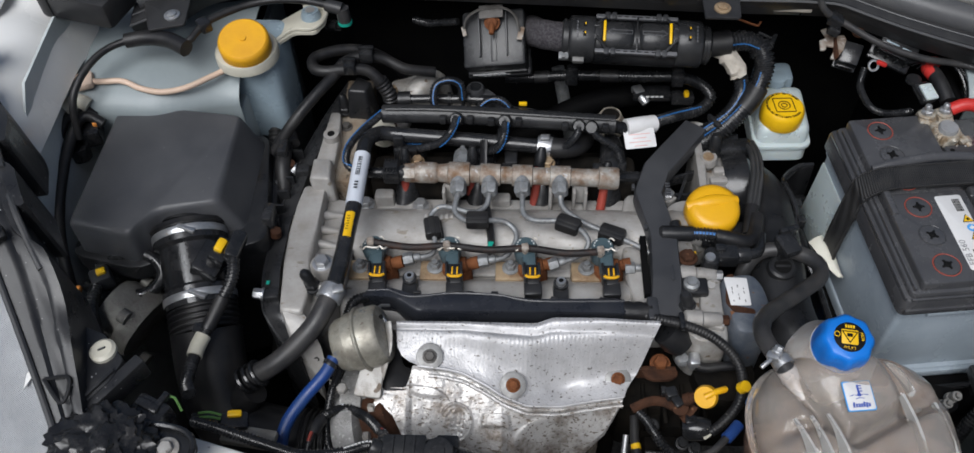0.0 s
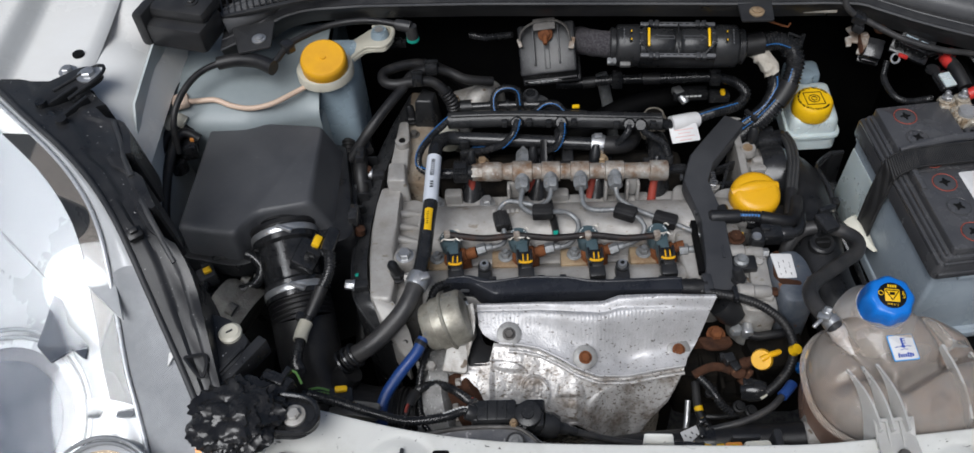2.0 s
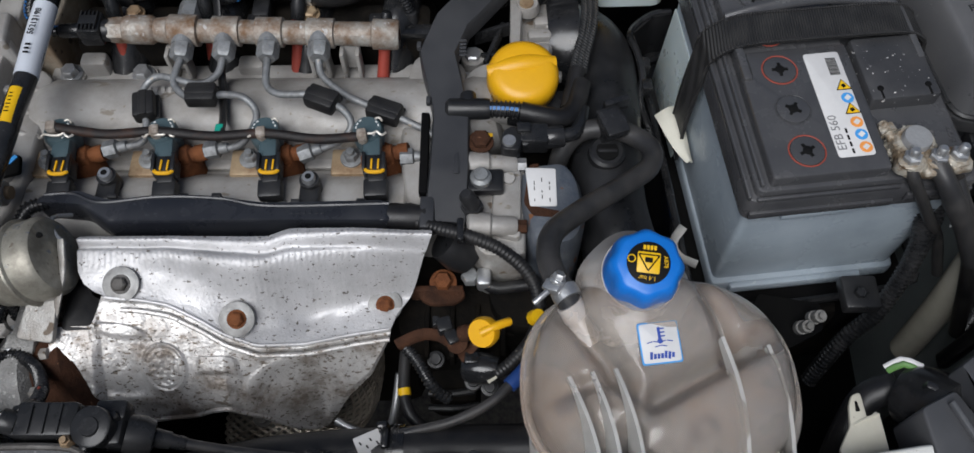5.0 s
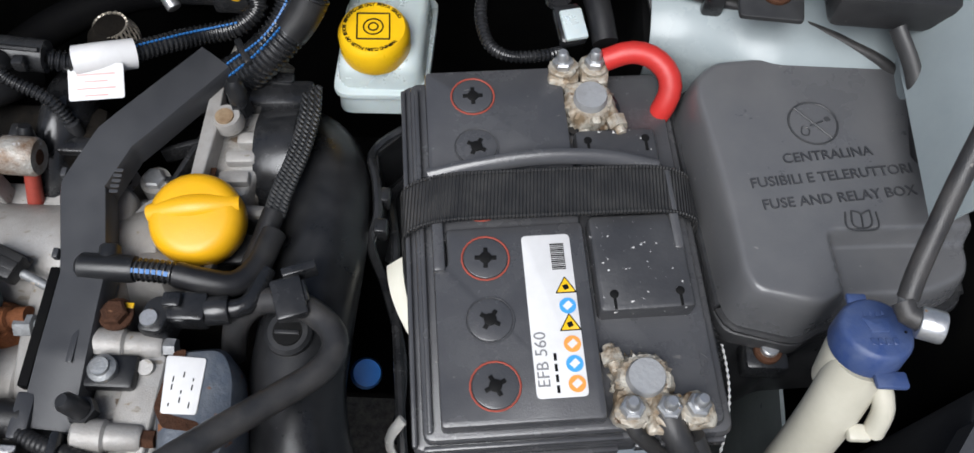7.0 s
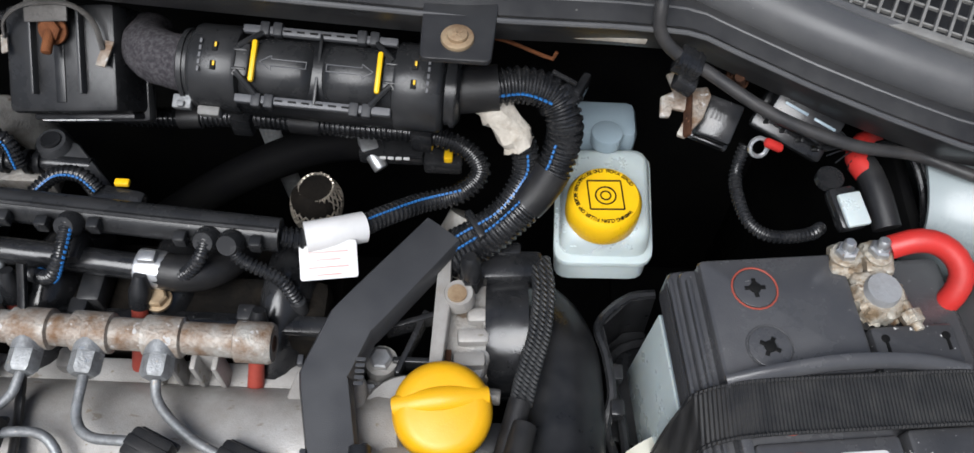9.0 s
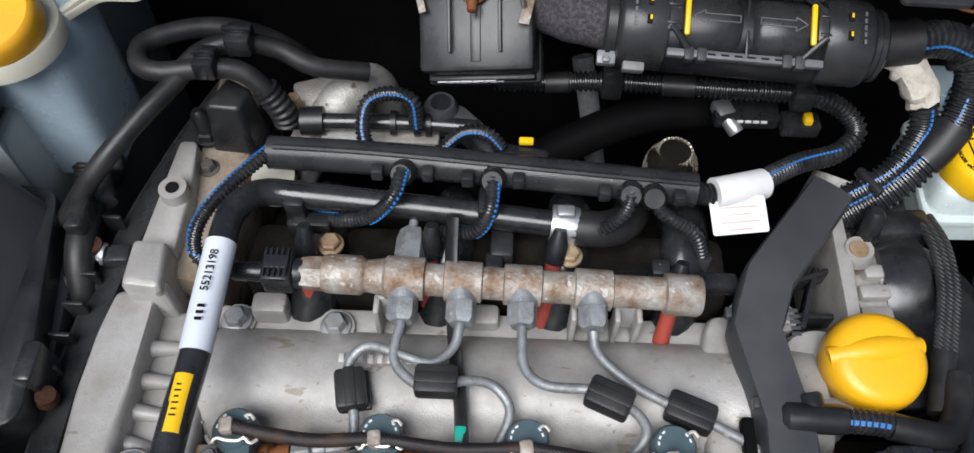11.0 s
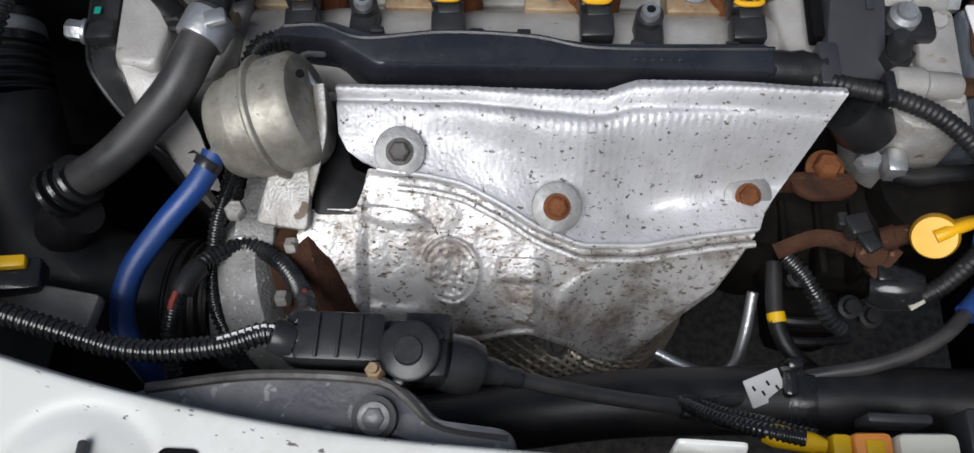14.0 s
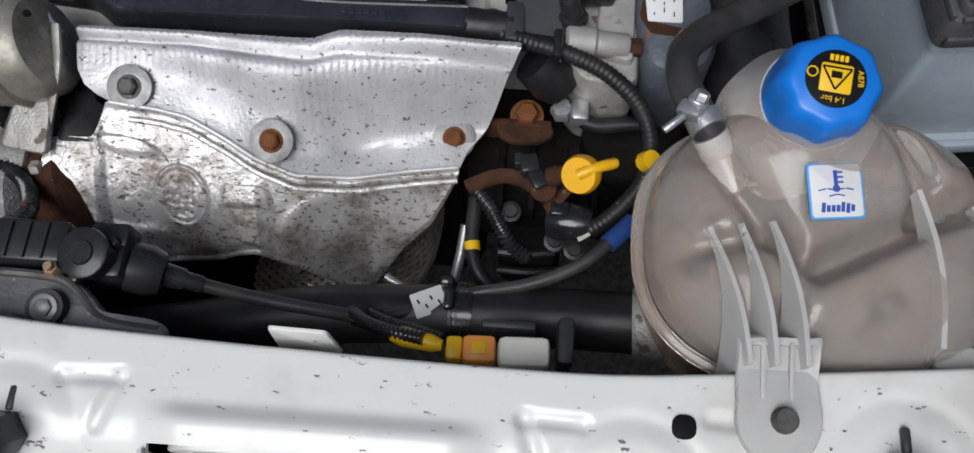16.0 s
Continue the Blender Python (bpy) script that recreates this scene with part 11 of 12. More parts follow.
def build_intake_pipe():
    p = thing("intake_pipe", (-0.15, 0.25, 0.66), "black intake pipe with an air mass meter and bright hose clamps", "intake pipe")
    A, B = Vector((-0.199, 0.362, 0.816)), Vector((-0.180, 0.298, 0.787))
    d = (B - A).normalized()
    part("meter_body", lathe(A - d * 0.005, B + d * 0.012, [(0, 0.0408), (0.20, 0.0408), (0.24, 0.036), (0.74, 0.036), (0.78, 0.0392), (1, 0.0392)], 34), M_BLACKG, p, "air mass meter body")
    for q, r in ((A + d * 0.002, 0.0415), (B + d * 0.002, 0.0398)):
        part("hose_clamp", lathe(q - d * 0.0042, q + d * 0.0042, [(0, r - 0.0005), (0.1, r), (0.9, r), (1, r - 0.0005)], 40), M_ZINC, p, "bright worm clamp")
        part("clamp_screw", box(q + Vector((0.010, -0.013, r - 0.006)), (0.020, 0.010, 0.005), 0.0015, (-22, 16, -15)), M_ZINC, p)
    part("rubber_collar", lathe(A - d * 0.010, A - d * 0.0035, [(0, 0.042), (0.7, 0.0435), (0.85, 0.0425), (1, 0.0425)], 40), M_RUB, p, "black rubber collar")
    part("bellows", tube([B + d * 0.008, B + d * 0.02, B + d * 0.040], 0.0385, 30, ribs=0.0062, depth=0.003), M_RUB, p, "ribbed rubber bellows")
    part("elbow", tube([B + d * 0.036, (-0.165, 0.240, 0.754), (-0.160, 0.222, 0.740), (-0.150, 0.200, 0.722), (-0.128, 0.180, 0.706), (-0.095, 0.172, 0.698), (-0.060, 0.170, 0.696)], 0.038, 28), M_RUB, p, "smooth rubber elbow")
    part("end_bellows", tube([(-0.062, 0.170, 0.696), (-0.045, 0.169, 0.696), (-0.030, 0.169, 0.697)], 0.039, 28, ribs=0.0075, depth=0.003), M_RUB, p)
    part("end_clamp", lathe((-0.030, 0.169, 0.697), (-0.022, 0.169, 0.697), [(0, 0.0395), (0.5, 0.040), (1, 0.0395)], 34), M_ZINC, p, "bright worm clamp")
    part("stub", lathe((-0.108, 0.203, 0.755), (-0.128, 0.197, 0.735), [(0, 0.015), (1, 0.020)], 20), M_RUB, p)
    s = thing("air_mass_sensor", (-0.150, 0.318, 0.82), "black air mass sensor with a yellow clip", "sensor")
    part("housing", join(box((-0.163, 0.318, 0.826), (0.030, 0.040, 0.026), 0.004, (0, 24, -14)), box((-0.148, 0.320, 0.842), (0.018, 0.030, 0.020), 0.003, (0, 24, -14))), M_BLACKG, s)
    part("clip", box((-0.144, 0.320, 0.855), (0.010, 0.016, 0.008), 0.0025, (0, 24, -14)), M_YELB, s, "yellow clip")
    part("plug", box((-0.130, 0.322, 0.850), (0.016, 0.036, 0.020), 0.005, (0, 20, -10)), M_BLACKG, s)
    c = thing("sensor_cable", (-0.15, 0.17, 0.80), "black corrugated cable with a cream tape over the intake pipe", "cable")
    pts = [(-0.128, 0.306, 0.850), (-0.128, 0.286, 0.842), (-0.140, 0.262, 0.828), (-0.152, 0.238, 0.815), (-0.158, 0.210, 0.812), (-0.156, 0.180, 0.818), (-0.146, 0.160, 0.828)]
    part("sleeve", tube(pts, 0.0068, 12, ribs=0.0038, depth=0.0012), M_SLEEVE, c)
    part("taped_part", tube([(-0.136, 0.270, 0.833), (-0.145, 0.252, 0.822), (-0.151, 0.240, 0.816)], 0.0076, 12), M_RUB, c)
    part("tape", tube([(-0.1535, 0.234, 0.8145), (-0.157, 0.222, 0.813), (-0.158, 0.210, 0.8125)], 0.0082, 14), M_CREAM, c, "cream tape")
    part("holder", box((-0.160, 0.245, 0.808), (0.016, 0.012, 0.012), 0.002), M_BLACKG, c)
    k = thing("twin_plug", (-0.125, 0.135, 0.83), "black plug with yellow clip and green wires", "plug")
    part("plug", join(box((-0.107, 0.146, 0.796), (0.028, 0.018, 0.016), 0.003, (0, 10, 10)), box((-0.134, 0.146, 0.800), (0.03, 0.014, 0.012), 0.003)), M_BLACKG, k)
    part("clip", box((-0.105, 0.151, 0.806), (0.014, 0.007, 0.006), 0.002, (0, 10, 10)), M_YELB, k, "yellow clip")
    part("wires", join(tube([(-0.140, 0.150, 0.808), (-0.128, 0.150, 0.811), (-0.116, 0.149, 0.806)], 0.0014, 6), tube([(-0.140, 0.145, 0.808), (-0.128, 0.145, 0.811), (-0.116, 0.145, 0.806)], 0.0014, 6)), M_GWIRE, k, "green wires")
    part("rail", box((-0.091, 0.134, 0.790), (0.055, 0.020, 0.010), 0.003, (0, 0, -8)), M_HORN, k, "weathered metal plate")


build_intake_pipe()


def build_steering_reservoir():
    r = thing("steering_reservoir", (-0.16, 0.60, 0.75), "blue grey power steering reservoir with an orange yellow cap", "reservoir")
    part("body", slab([(-0.190, 0.570), (-0.128, 0.568), (-0.122, 0.640), (-0.186, 0.642)], 0.765, 0.898, 0.014, 0.004, top=1.06), M_PAS, r)
    part("level_mark", join(box((-0.168, 0.5695, 0.866), (0.018, 0.002, 0.002), 0.0005), box((-0.165, 0.5695, 0.835), (0.024, 0.002, 0.002), 0.0005)), M_CLOUD, r)
    out = [Vector((-0.160 + 0.038 * math.cos(a), 0.583 + 0.038 * math.sin(a))) for a in [2 * math.pi * k / 28 for k in range(28)]]
    part("collar", slab(out, 0.888, 0.902, 0, 0.003), M_CREAM, r, "cream collar")
    part("neck", cyl((-0.158, 0.581, 0.898), (-0.157, 0.578, 0.912), 0.029), M_CREAM, r)
    part("arm", join(slab([(-0.148, 0.606), (-0.126, 0.596), (-0.108, 0.618), (-0.082, 0.618), (-0.072, 0.640), (-0.076, 0.664), (-0.104, 0.666), (-0.125, 0.645), (-0.148, 0.622)], 0.892, 0.897, 0.006, 0.002), tube([(-0.128, 0.600, 0.897), (-0.110, 0.620, 0.899), (-0.086, 0.621, 0.899), (-0.074, 0.641, 0.899), (-0.078, 0.662, 0.899), (-0.104, 0.664, 0.899)], 0.0028, 8)), M_CREAM, r, "cream fixing arm")
    part("arm_collar", lathe((-0.092, 0.648, 0.896), (-0.092, 0.649, 0.906), [(0, 0.013), (0.6, 0.012), (1, 0.010)], 20), M_PAS, r)
    part("arm_bore", lathe((-0.092, 0.649, 0.9055), (-0.092, 0.649, 0.9068), [(0, 0.006), (1, 0.006)], 16), M_ALU2, r)
    part("cap", lathe((-0.1575, 0.578, 0.903), (-0.156, 0.572, 0.925), [(0, 0.0292), (0.15, 0.0305), (0.75, 0.0305), (0.93, 0.029), (1, 0.027)], 48, lambda a, s: 1 + 0.012 * (math.sin(24 * a) if s < 0.8 else 0)), M_YEL2, r, "orange yellow cap")
    part("cap_button", lathe((-0.156, 0.572, 0.9245), (-0.1558, 0.5715, 0.9265), [(0, 0.0045), (1, 0.004)], 16), M_YEL2, r)
    part("hose", tube([(-0.135, 0.585, 0.775), (-0.130, 0.565, 0.768), (-0.120, 0.540, 0.80), (-0.112, 0.52, 0.80)], 0.008, 12), M_RUBG, r)
    part("feed_hose", tube([(-0.150, 0.575, 0.775), (-0.148, 0.545, 0.76), (-0.140, 0.52, 0.74), (-0.135, 0.50, 0.68)], 0.010, 14, ribs=0.006, depth=0.0015), M_RUB, r)
    part("feed_clamp", lathe((-0.146, 0.540, 0.765), (-0.143, 0.530, 0.752), [(0, 0.0115), (1, 0.0115)], 20), M_ZINC, r, "bright clamp")
    for k, z in enumerate((0.79, 0.75)):
        q = Vector((-0.118, 0.47 - 0.03 * k, z))
        part("line_clamp", lathe(q, q + Vector((0.001, -0.008, -0.008)), [(0, 0.0105), (1, 0.0105)], 18), M_ZINC, r, "bright clamp")
    part("down_hose", tube([(-0.122, 0.52, 0.80), (-0.118, 0.48, 0.80), (-0.116, 0.44, 0.76), (-0.12, 0.38, 0.70), (-0.125, 0.30, 0.64)], 0.0095, 14), M_RUB, r)


build_steering_reservoir()


def build_left_cables():
    solo("peach_cable", tube([(-0.345, 0.535, 0.890), (-0.322, 0.533, 0.8925), (-0.300, 0.534, 0.892), (-0.278, 0.526, 0.888), (-0.252, 0.522, 0.886), (-0.225, 0.528, 0.887), (-0.200, 0.545, 0.888), (-0.185, 0.560, 0.886)], 0.0036, 10), mat("peach cable jacket", (0.58, 0.43, 0.33), 0.55, bump=0.1), (-0.27, 0.53, 0.88), "peach coloured cable over the strut tower", "cable")
    solo("cable_putty", join(box((-0.347, 0.534, 0.892), (0.022, 0.026, 0.010), 0.004, (0, 0, 20))), mat("peach tape", (0.55, 0.42, 0.33), 0.7, bump=0.4), (-0.347, 0.534, 0.885), "peach cloth tape holding the cable", "tape")
    h = thing("vent_hose", (-0.30, 0.57, 0.90), "black vent hose with a foam sleeve along the scuttle", "hose")
    part("hose", tube([(-0.345, 0.470, 0.860), (-0.344, 0.488, 0.895), (-0.338, 0.508, 0.912), (-0.326, 0.534, 0.922), (-0.310, 0.554, 0.926), (-0.285, 0.566, 0.928), (-0.250, 0.565, 0.930), (-0.218, 0.556, 0.932), (-0.206, 0.572, 0.936), (-0.192, 0.592, 0.938), (-0.150, 0.620, 0.938), (-0.10, 0.627, 0.938), (-0.050, 0.616, 0.936)], 0.0043, 12), M_RUB, h)
    part("foam_sleeve", tube([(-0.292, 0.564, 0.928), (-0.268, 0.567, 0.930), (-0.240, 0.562, 0.931), (-0.216, 0.549, 0.929)], 0.0095, 14, radius=lambda s: 0.0088 + 0.0012 * s), M_RUB, h, "black foam sleeve")
    part("clip", box((-0.200, 0.580, 0.938), (0.014, 0.018, 0.014), 0.003, (0, 0, 40)), M_BLACKG, h)
    part("end_elbow", join(lathe((-0.062, 0.619, 0.936), (-0.042, 0.614, 0.934), [(0, 0.0068), (0.4, 0.0078), (1, 0.0078)], 16), lathe((-0.042, 0.614, 0.936), (-0.041, 0.612, 0.918), [(0, 0.0078), (1, 0.0082)], 18)), M_RUBG, h)
    part("green_ring", lathe((-0.041, 0.612, 0.919), (-0.041, 0.6118, 0.915), [(0, 0.0086), (1, 0.0086)], 20), M_TEAL, h, "green ring")
    solo("cable_retainer", join(box((-0.070, 0.660, 0.872), (0.022, 0.010, 0.010), 0.002), box((-0.070, 0.656, 0.878), (0.012, 0.012, 0.008), 0.002)), M_BLACKG, (-0.07, 0.64, 0.87), "small black plastic retainer on the bulkhead", "clip")
    for k, off in enumerate((0.0, 0.012)):
        solo("thick_cable", tube([(-0.334 + off, 0.505 - off, 0.862), (-0.352 + off, 0.508 - off, 0.872), (-0.365 + off * 1.2, 0.480, 0.868), (-0.370 + off * 1.3, 0.43, 0.850), (-0.366 + off * 1.4, 0.37, 0.825), (-0.35 + off, 0.32, 0.78), (-0.34, 0.30, 0.70)], 0.0065, 12), M_RUB, (-0.35, 0.40, 0.80), "thick black cable along the inner wing", "cable", "cables along the inner wing")
    p = thing("wing_plug", (-0.345, 0.49, 0.83), "black plug with an orange clip beside the air box", "plug")
    part("plug", join(box((-0.338, 0.488, 0.852), (0.022, 0.028, 0.022), 0.003, (0, 0, 15)), lathe((-0.352, 0.470, 0.848), (-0.352, 0.468, 0.830), [(0, 0.012), (1, 0.012)], 16)), M_BLACKG, p)
    part("clip", box((-0.330, 0.492, 0.865), (0.006, 0.010, 0.006), 0.0015), M_ORANGE, p, "orange clip")
    part("sleeve_tape", tube([(-0.365, 0.500, 0.878), (-0.352, 0.512, 0.881), (-0.340, 0.510, 0.875)], 0.009, 12), M_CREAM, p, "cream cloth tape")
    n = thing("headlamp_motor", (-0.262, 0.29, 0.72), "weathered grey cast horn body with a yellow plug", "motor")
    part("body", lathe((-0.285, 0.300, 0.775), (-0.245, 0.280, 0.755), [(0, 0.028), (0.15, 0.033), (0.6, 0.033), (0.62, 0.042), (0.75, 0.043), (1, 0.040)], 30), M_HORN, n)
    part("plug", join(box((-0.290, 0.312, 0.802), (0.022, 0.020, 0.020), 0.003, (0, 0, 30))), M_GREYP, n)
    part("plug_clip", box((-0.288, 0.314, 0.813), (0.010, 0.009, 0.005), 0.0015, (0, 0, 30)), M_YELB, n, "yellow clip")
    part("cable", tube([(-0.292, 0.300, 0.803), (-0.290, 0.280, 0.805), (-0.284, 0.260, 0.80), (-0.278, 0.245, 0.785)], 0.0072, 12, ribs=0.004, depth=0.001), M_SLEEVE, n)
    for a in (0.4, 2.0, 4.0):
        part("ear", lathe((-0.256 + 0.0, 0.286 + 0.044 * math.cos(a), 0.760 + 0.044 * math.sin(a)), (-0.248, 0.282 + 0.044 * math.cos(a), 0.757 + 0.044 * math.sin(a)), [(0, 0.008), (1, 0.008)], 14), M_HORN, n)
    e = thing("pipe_eyelet", (-0.236, 0.335, 0.74), "grey metal eyelet under the air box", "bracket")
    part("eyelet", join(lathe((-0.2335, 0.332, 0.768), (-0.2330, 0.328, 0.778), [(0, 0.010), (1, 0.0095)], 18), box((-0.222, 0.34, 0.765), (0.03, 0.012, 0.012), 0.003)), M_ALU2, e)
    part("bore", lathe((-0.2330, 0.328, 0.7775), (-0.2330, 0.3278, 0.7788), [(0, 0.005), (1, 0.005)], 14), M_INK, e)


build_left_cables()


# ---------- headlamps ----------
def build_headlamp(s):
    """s = 1: beside the air box; s = -1: beside the battery."""
    def X(x):
        return x if s == 1 else mirror_x(x)

    def P(x, y, z):
        return Vector((X(x), y, z))
    h = thing("headlamp", P(-0.36, 0.15, 0.62), "clear glass headlamp with silver reflectors and a black rear edge", "headlamp", "headlamps")
    far = s == -1
    edge = [(-0.545, 0.470, 0.990), (-0.461, 0.391, 0.998), (-0.387, 0.321, 0.996), (-0.333, 0.250, 0.985), (-0.306, 0.172, 0.945), (-0.289, 0.116, 0.920), (-0.269, 0.066, 0.897), (-0.234, -0.026, 0.856), (-0.20, -0.11, 0.81)]
    rim = [(-0.535, 0.475, 0.990), (-0.458, 0.400, 0.998), (-0.380, 0.328, 0.997), (-0.318, 0.255, 0.989), (-0.266, 0.168, 0.945), (-0.236, 0.116, 0.921), (-0.212, 0.072, 0.900), (-0.169, -0.011, 0.862), (-0.135, -0.09, 0.82)]
    if far:
        edge = [(-0.420, 0.290, 0.890), (-0.350, 0.208, 0.890), (-0.305, 0.158, 0.888), (-0.250, 0.112, 0.884), (-0.215, 0.04, 0.878), (-0.200, -0.06, 0.866), (-0.175, -0.14, 0.83)]
        rim = edge
    path = smooth_path([P(*q) for q in edge], 0.012)
    n = len(path) - 1
    rpath = smooth_path([P(*q) for q in rim], 0.012)
    rn = len(rpath) - 1

    def on_rim(u):
        k = min(rn - 1e-6, max(0, u * rn))
        i = int(k)
        return rpath[i].lerp(rpath[min(rn, i + 1)], k - i)

    def on(u):
        k = min(n - 1e-6, max(0, u * n))
        i = int(k)
        return path[i].lerp(path[min(n, i + 1)], k - i)

    def lens(u, v):
        q = on(u)
        w = (0.05 + 0.20 * smoothstep(0.0, 0.35, u))
        return q + Vector((-s * w * math.sin(v * 1.5), -0.06 * v * smoothstep(0.2, 0.8, u), 0.012 * math.sin(v * 2.6) - 0.16 * v ** 2.2))

    def bowl(u, v):
        q = on(u)
        w = (0.03 + 0.19 * smoothstep(0.0, 0.35, u))
        return q + Vector((-s * (0.030 + w * math.sin(v * 1.5)), -0.06 * v * smoothstep(0.2, 0.8, u), -0.016 - 0.050 * math.sin(min(1, v * 1.9) * 1.57) ** 1.4 - 0.14 * v ** 2.2 + 0.004 * math.sin(u * 9) * v))

    def margin(u, v):
        q = on(u)
        if far:
            return q + Vector((-s * (0.002 + 0.030 * v), 0, -0.006 - 0.008 * v))
        q = on_rim(u).lerp(q, v)
        return q + Vector((0, 0, -0.003 + 0.004 * math.sin(math.pi * v)))
    cover = part("lens_cover", sheet(lens, 60, 30, 0.0025), M_GLASS, h, "clear cover", sharp=70)
    cover.visible_shadow = False
    part("reflector_shell", sheet(bowl, 60, 30, 0.002), M_SATIN, h, "silver reflector shell", sharp=50)
    part("lens_margin", sheet(margin, 60, 4, 0.0012), M_LENS, h, "smoky edge of the lens")
    if not far:
        # lamp bowls
        ax = Vector((-0.10, -0.45, 0.88)).normalized()
        for cx, cy, cz, r, m in ((-0.452, 0.320, 0.930, 0.023, M_CHROME), (-0.415, 0.083, 0.872, 0.078, M_CHROME), (-0.296, 0.002, 0.868, 0.050, M_AMB2)):
            c = P(cx, cy, cz)
            part("lamp_tube", lathe(c - ax * 0.07, c + ax * 0.012, [(0, r * 1.02), (0.9, r * 1.06), (0.97, r * 1.08), (1, r)], 44), M_SATIN, h, "silver surround")
            bowl_bm = lathe(c + ax * 0.0125, c - ax * r * 0.12, [(0, r * 0.97), (0.3, r * 0.82), (0.7, r * 0.5), (1, r * 0.2)], 44)
            part("lamp_bowl", bowl_bm, m, h, "mirror bowl" if m is M_CHROME else "warm tinted mirror bowl")
            part("bulb_cap", lathe(c - ax * 0.004, c + ax * 0.006, [(0, r * 0.22), (0.7, r * 0.20), (1, r * 0.10)], 22), M_LENS if m is M_CHROME else M_AMB2, h, "bulb shield")
            if m is M_CHROME:
                # Dark shading of the mirror bowl, drawn as a band.
                part("reflection_band", lathe(c + ax * 0.0135, c + ax * 0.0005, [(0, r * 0.80), (1, r * 0.62)], 44), M_LAMPREFL, h, "dark shading of the bowl drawn as a band")
            x, y, _ = frame_of(ax)
            for k, q in enumerate((1.20, 1.10, 0.84, 0.62)):
                part("lamp_ring", tube([c + ax * (0.015 - 0.002 * k) + (x * math.cos(a) + y * math.sin(a)) * r * q for a in [2 * math.pi * i / 32 for i in range(33)]], 0.0022 if k < 2 else 0.0014, 8, 0.006), M_LENSR, h, "grey ring")
        # Flat dark shape that draws a reflection inside the lamp.
        part("reflection_panel", slab([(-0.388, 0.220), (-0.374, 0.190), (-0.360, 0.163), (-0.330, 0.136), (-0.329, 0.121), (-0.345, 0.132), (-0.363, 0.118), (-0.383, 0.137), (-0.384, 0.164)], 0.928, 0.931, 0.002, 0.0008), M_LAMPREFL, h, "dark blue reflection drawn as a flat panel")
        part("inner_panel", slab([(-0.386, 0.252), (-0.350, 0.228), (-0.312, 0.199), (-0.289, 0.148), (-0.330, 0.183), (-0.364, 0.213)], 0.953, 0.956, 0.004, 0.001), M_LENS, h, "pale grey inner panel")
        part("lamp_hood", sheet(lambda u, v: Vector((-0.338 + 0.064 * u + 0.018 * v, 0.094 - 0.010 * u - 0.044 * v, 0.898 - 0.018 * v + 0.010 * math.sin(math.pi * u))), 16, 10, 0.002), M_SATIN, h, "silver hood over the indicator")
        for q, w in ((-0.317, 0.016), (-0.286, 0.022)):
            part("slot", moved(slab([(-w / 2, 0.006), (w / 2, 0.006), (w * 0.34, -0.006), (-w * 0.34, -0.006)], 0, 0.0016, 0.001, 0.0004), at(q, 0.076, 0.903, -22, 0, 0)), M_LENSR, h, "grey slot in the hood")
        # White sliver draws the glint across the ribbed lens.
        part("drawn_glint", slab([(-0.249, 0.128), (-0.240, 0.146), (-0.238, 0.142), (-0.246, 0.112)], 0.926, 0.9275, 0.001, 0.0003), M_WHITE2, h, "glint drawn as a white streak on the ribbed lens")
        # Thin grey tubes draw the reflected lines on the silver shell.
        for k, (u0, v0, u1, v1) in enumerate(((0.28, 0.30, 0.50, 0.10), (0.42, 0.62, 0.66, 0.30), (0.46, 0.72, 0.72, 0.40), (0.60, 0.66, 0.80, 0.30))):
            line = [bowl(u0 + (u1 - u0) * t / 8, v0 + (v1 - v0) * t / 8 + 0.05 * math.sin(t * 0.39)) + Vector((0, 0, 0.002)) for t in range(9)]
            part("reflection_line", tube(line, 0.0016 + 0.0006 * (k % 2), 6), M_LENS, h, "grey reflection line drawn on the reflector")
        part("amber_patch", sheet(lambda u, v: on_rim(0.765 + 0.06 * u).lerp(on(0.765 + 0.06 * u), 0.10 + 0.22 * v * (1 - 0.5 * u)) + Vector((0, 0, 0.0035)), 8, 4, 0.001), M_AMBER, h, "amber side reflector")
    # ribbed light guide along the inner edge
    def guide(u, v):
        q = on(0.52 + 0.45 * u)
        if not far:
            q = on_rim(0.50 + 0.48 * u).lerp(on(0.50 + 0.48 * u), 0.04 + 0.92 * v)
            return q + Vector((0, 0, 0.0005 + 0.004 * math.sin(math.pi * v)))
        return q + Vector((-s * (0.006 + 0.036 * v), -0.004, -0.004 - 0.010 * v))
    part("ribbed_guide", sheet(guide, 60, 10, 0.0012), mat("ribbed clear guide", (0.29, 0.30, 0.31), 0.20, 0.1, (0.42, 0.43, 0.44), 12, bump=0.5, wave=(300, "DIAGONAL")), h, "finely ribbed guide")
    # black carrier along the bay
    inner = [(-0.430, 0.480, 0.978), (-0.345, 0.395, 0.983), (-0.322, 0.346, 0.984), (-0.289, 0.288, 0.981), (-0.263, 0.246, 0.973), (-0.237, 0.208, 0.956), (-0.222, 0.172, 0.936), (-0.203, 0.118, 0.917), (-0.172, 0.035, 0.880), (-0.142, -0.04, 0.850), (-0.11, -0.12, 0.80)]
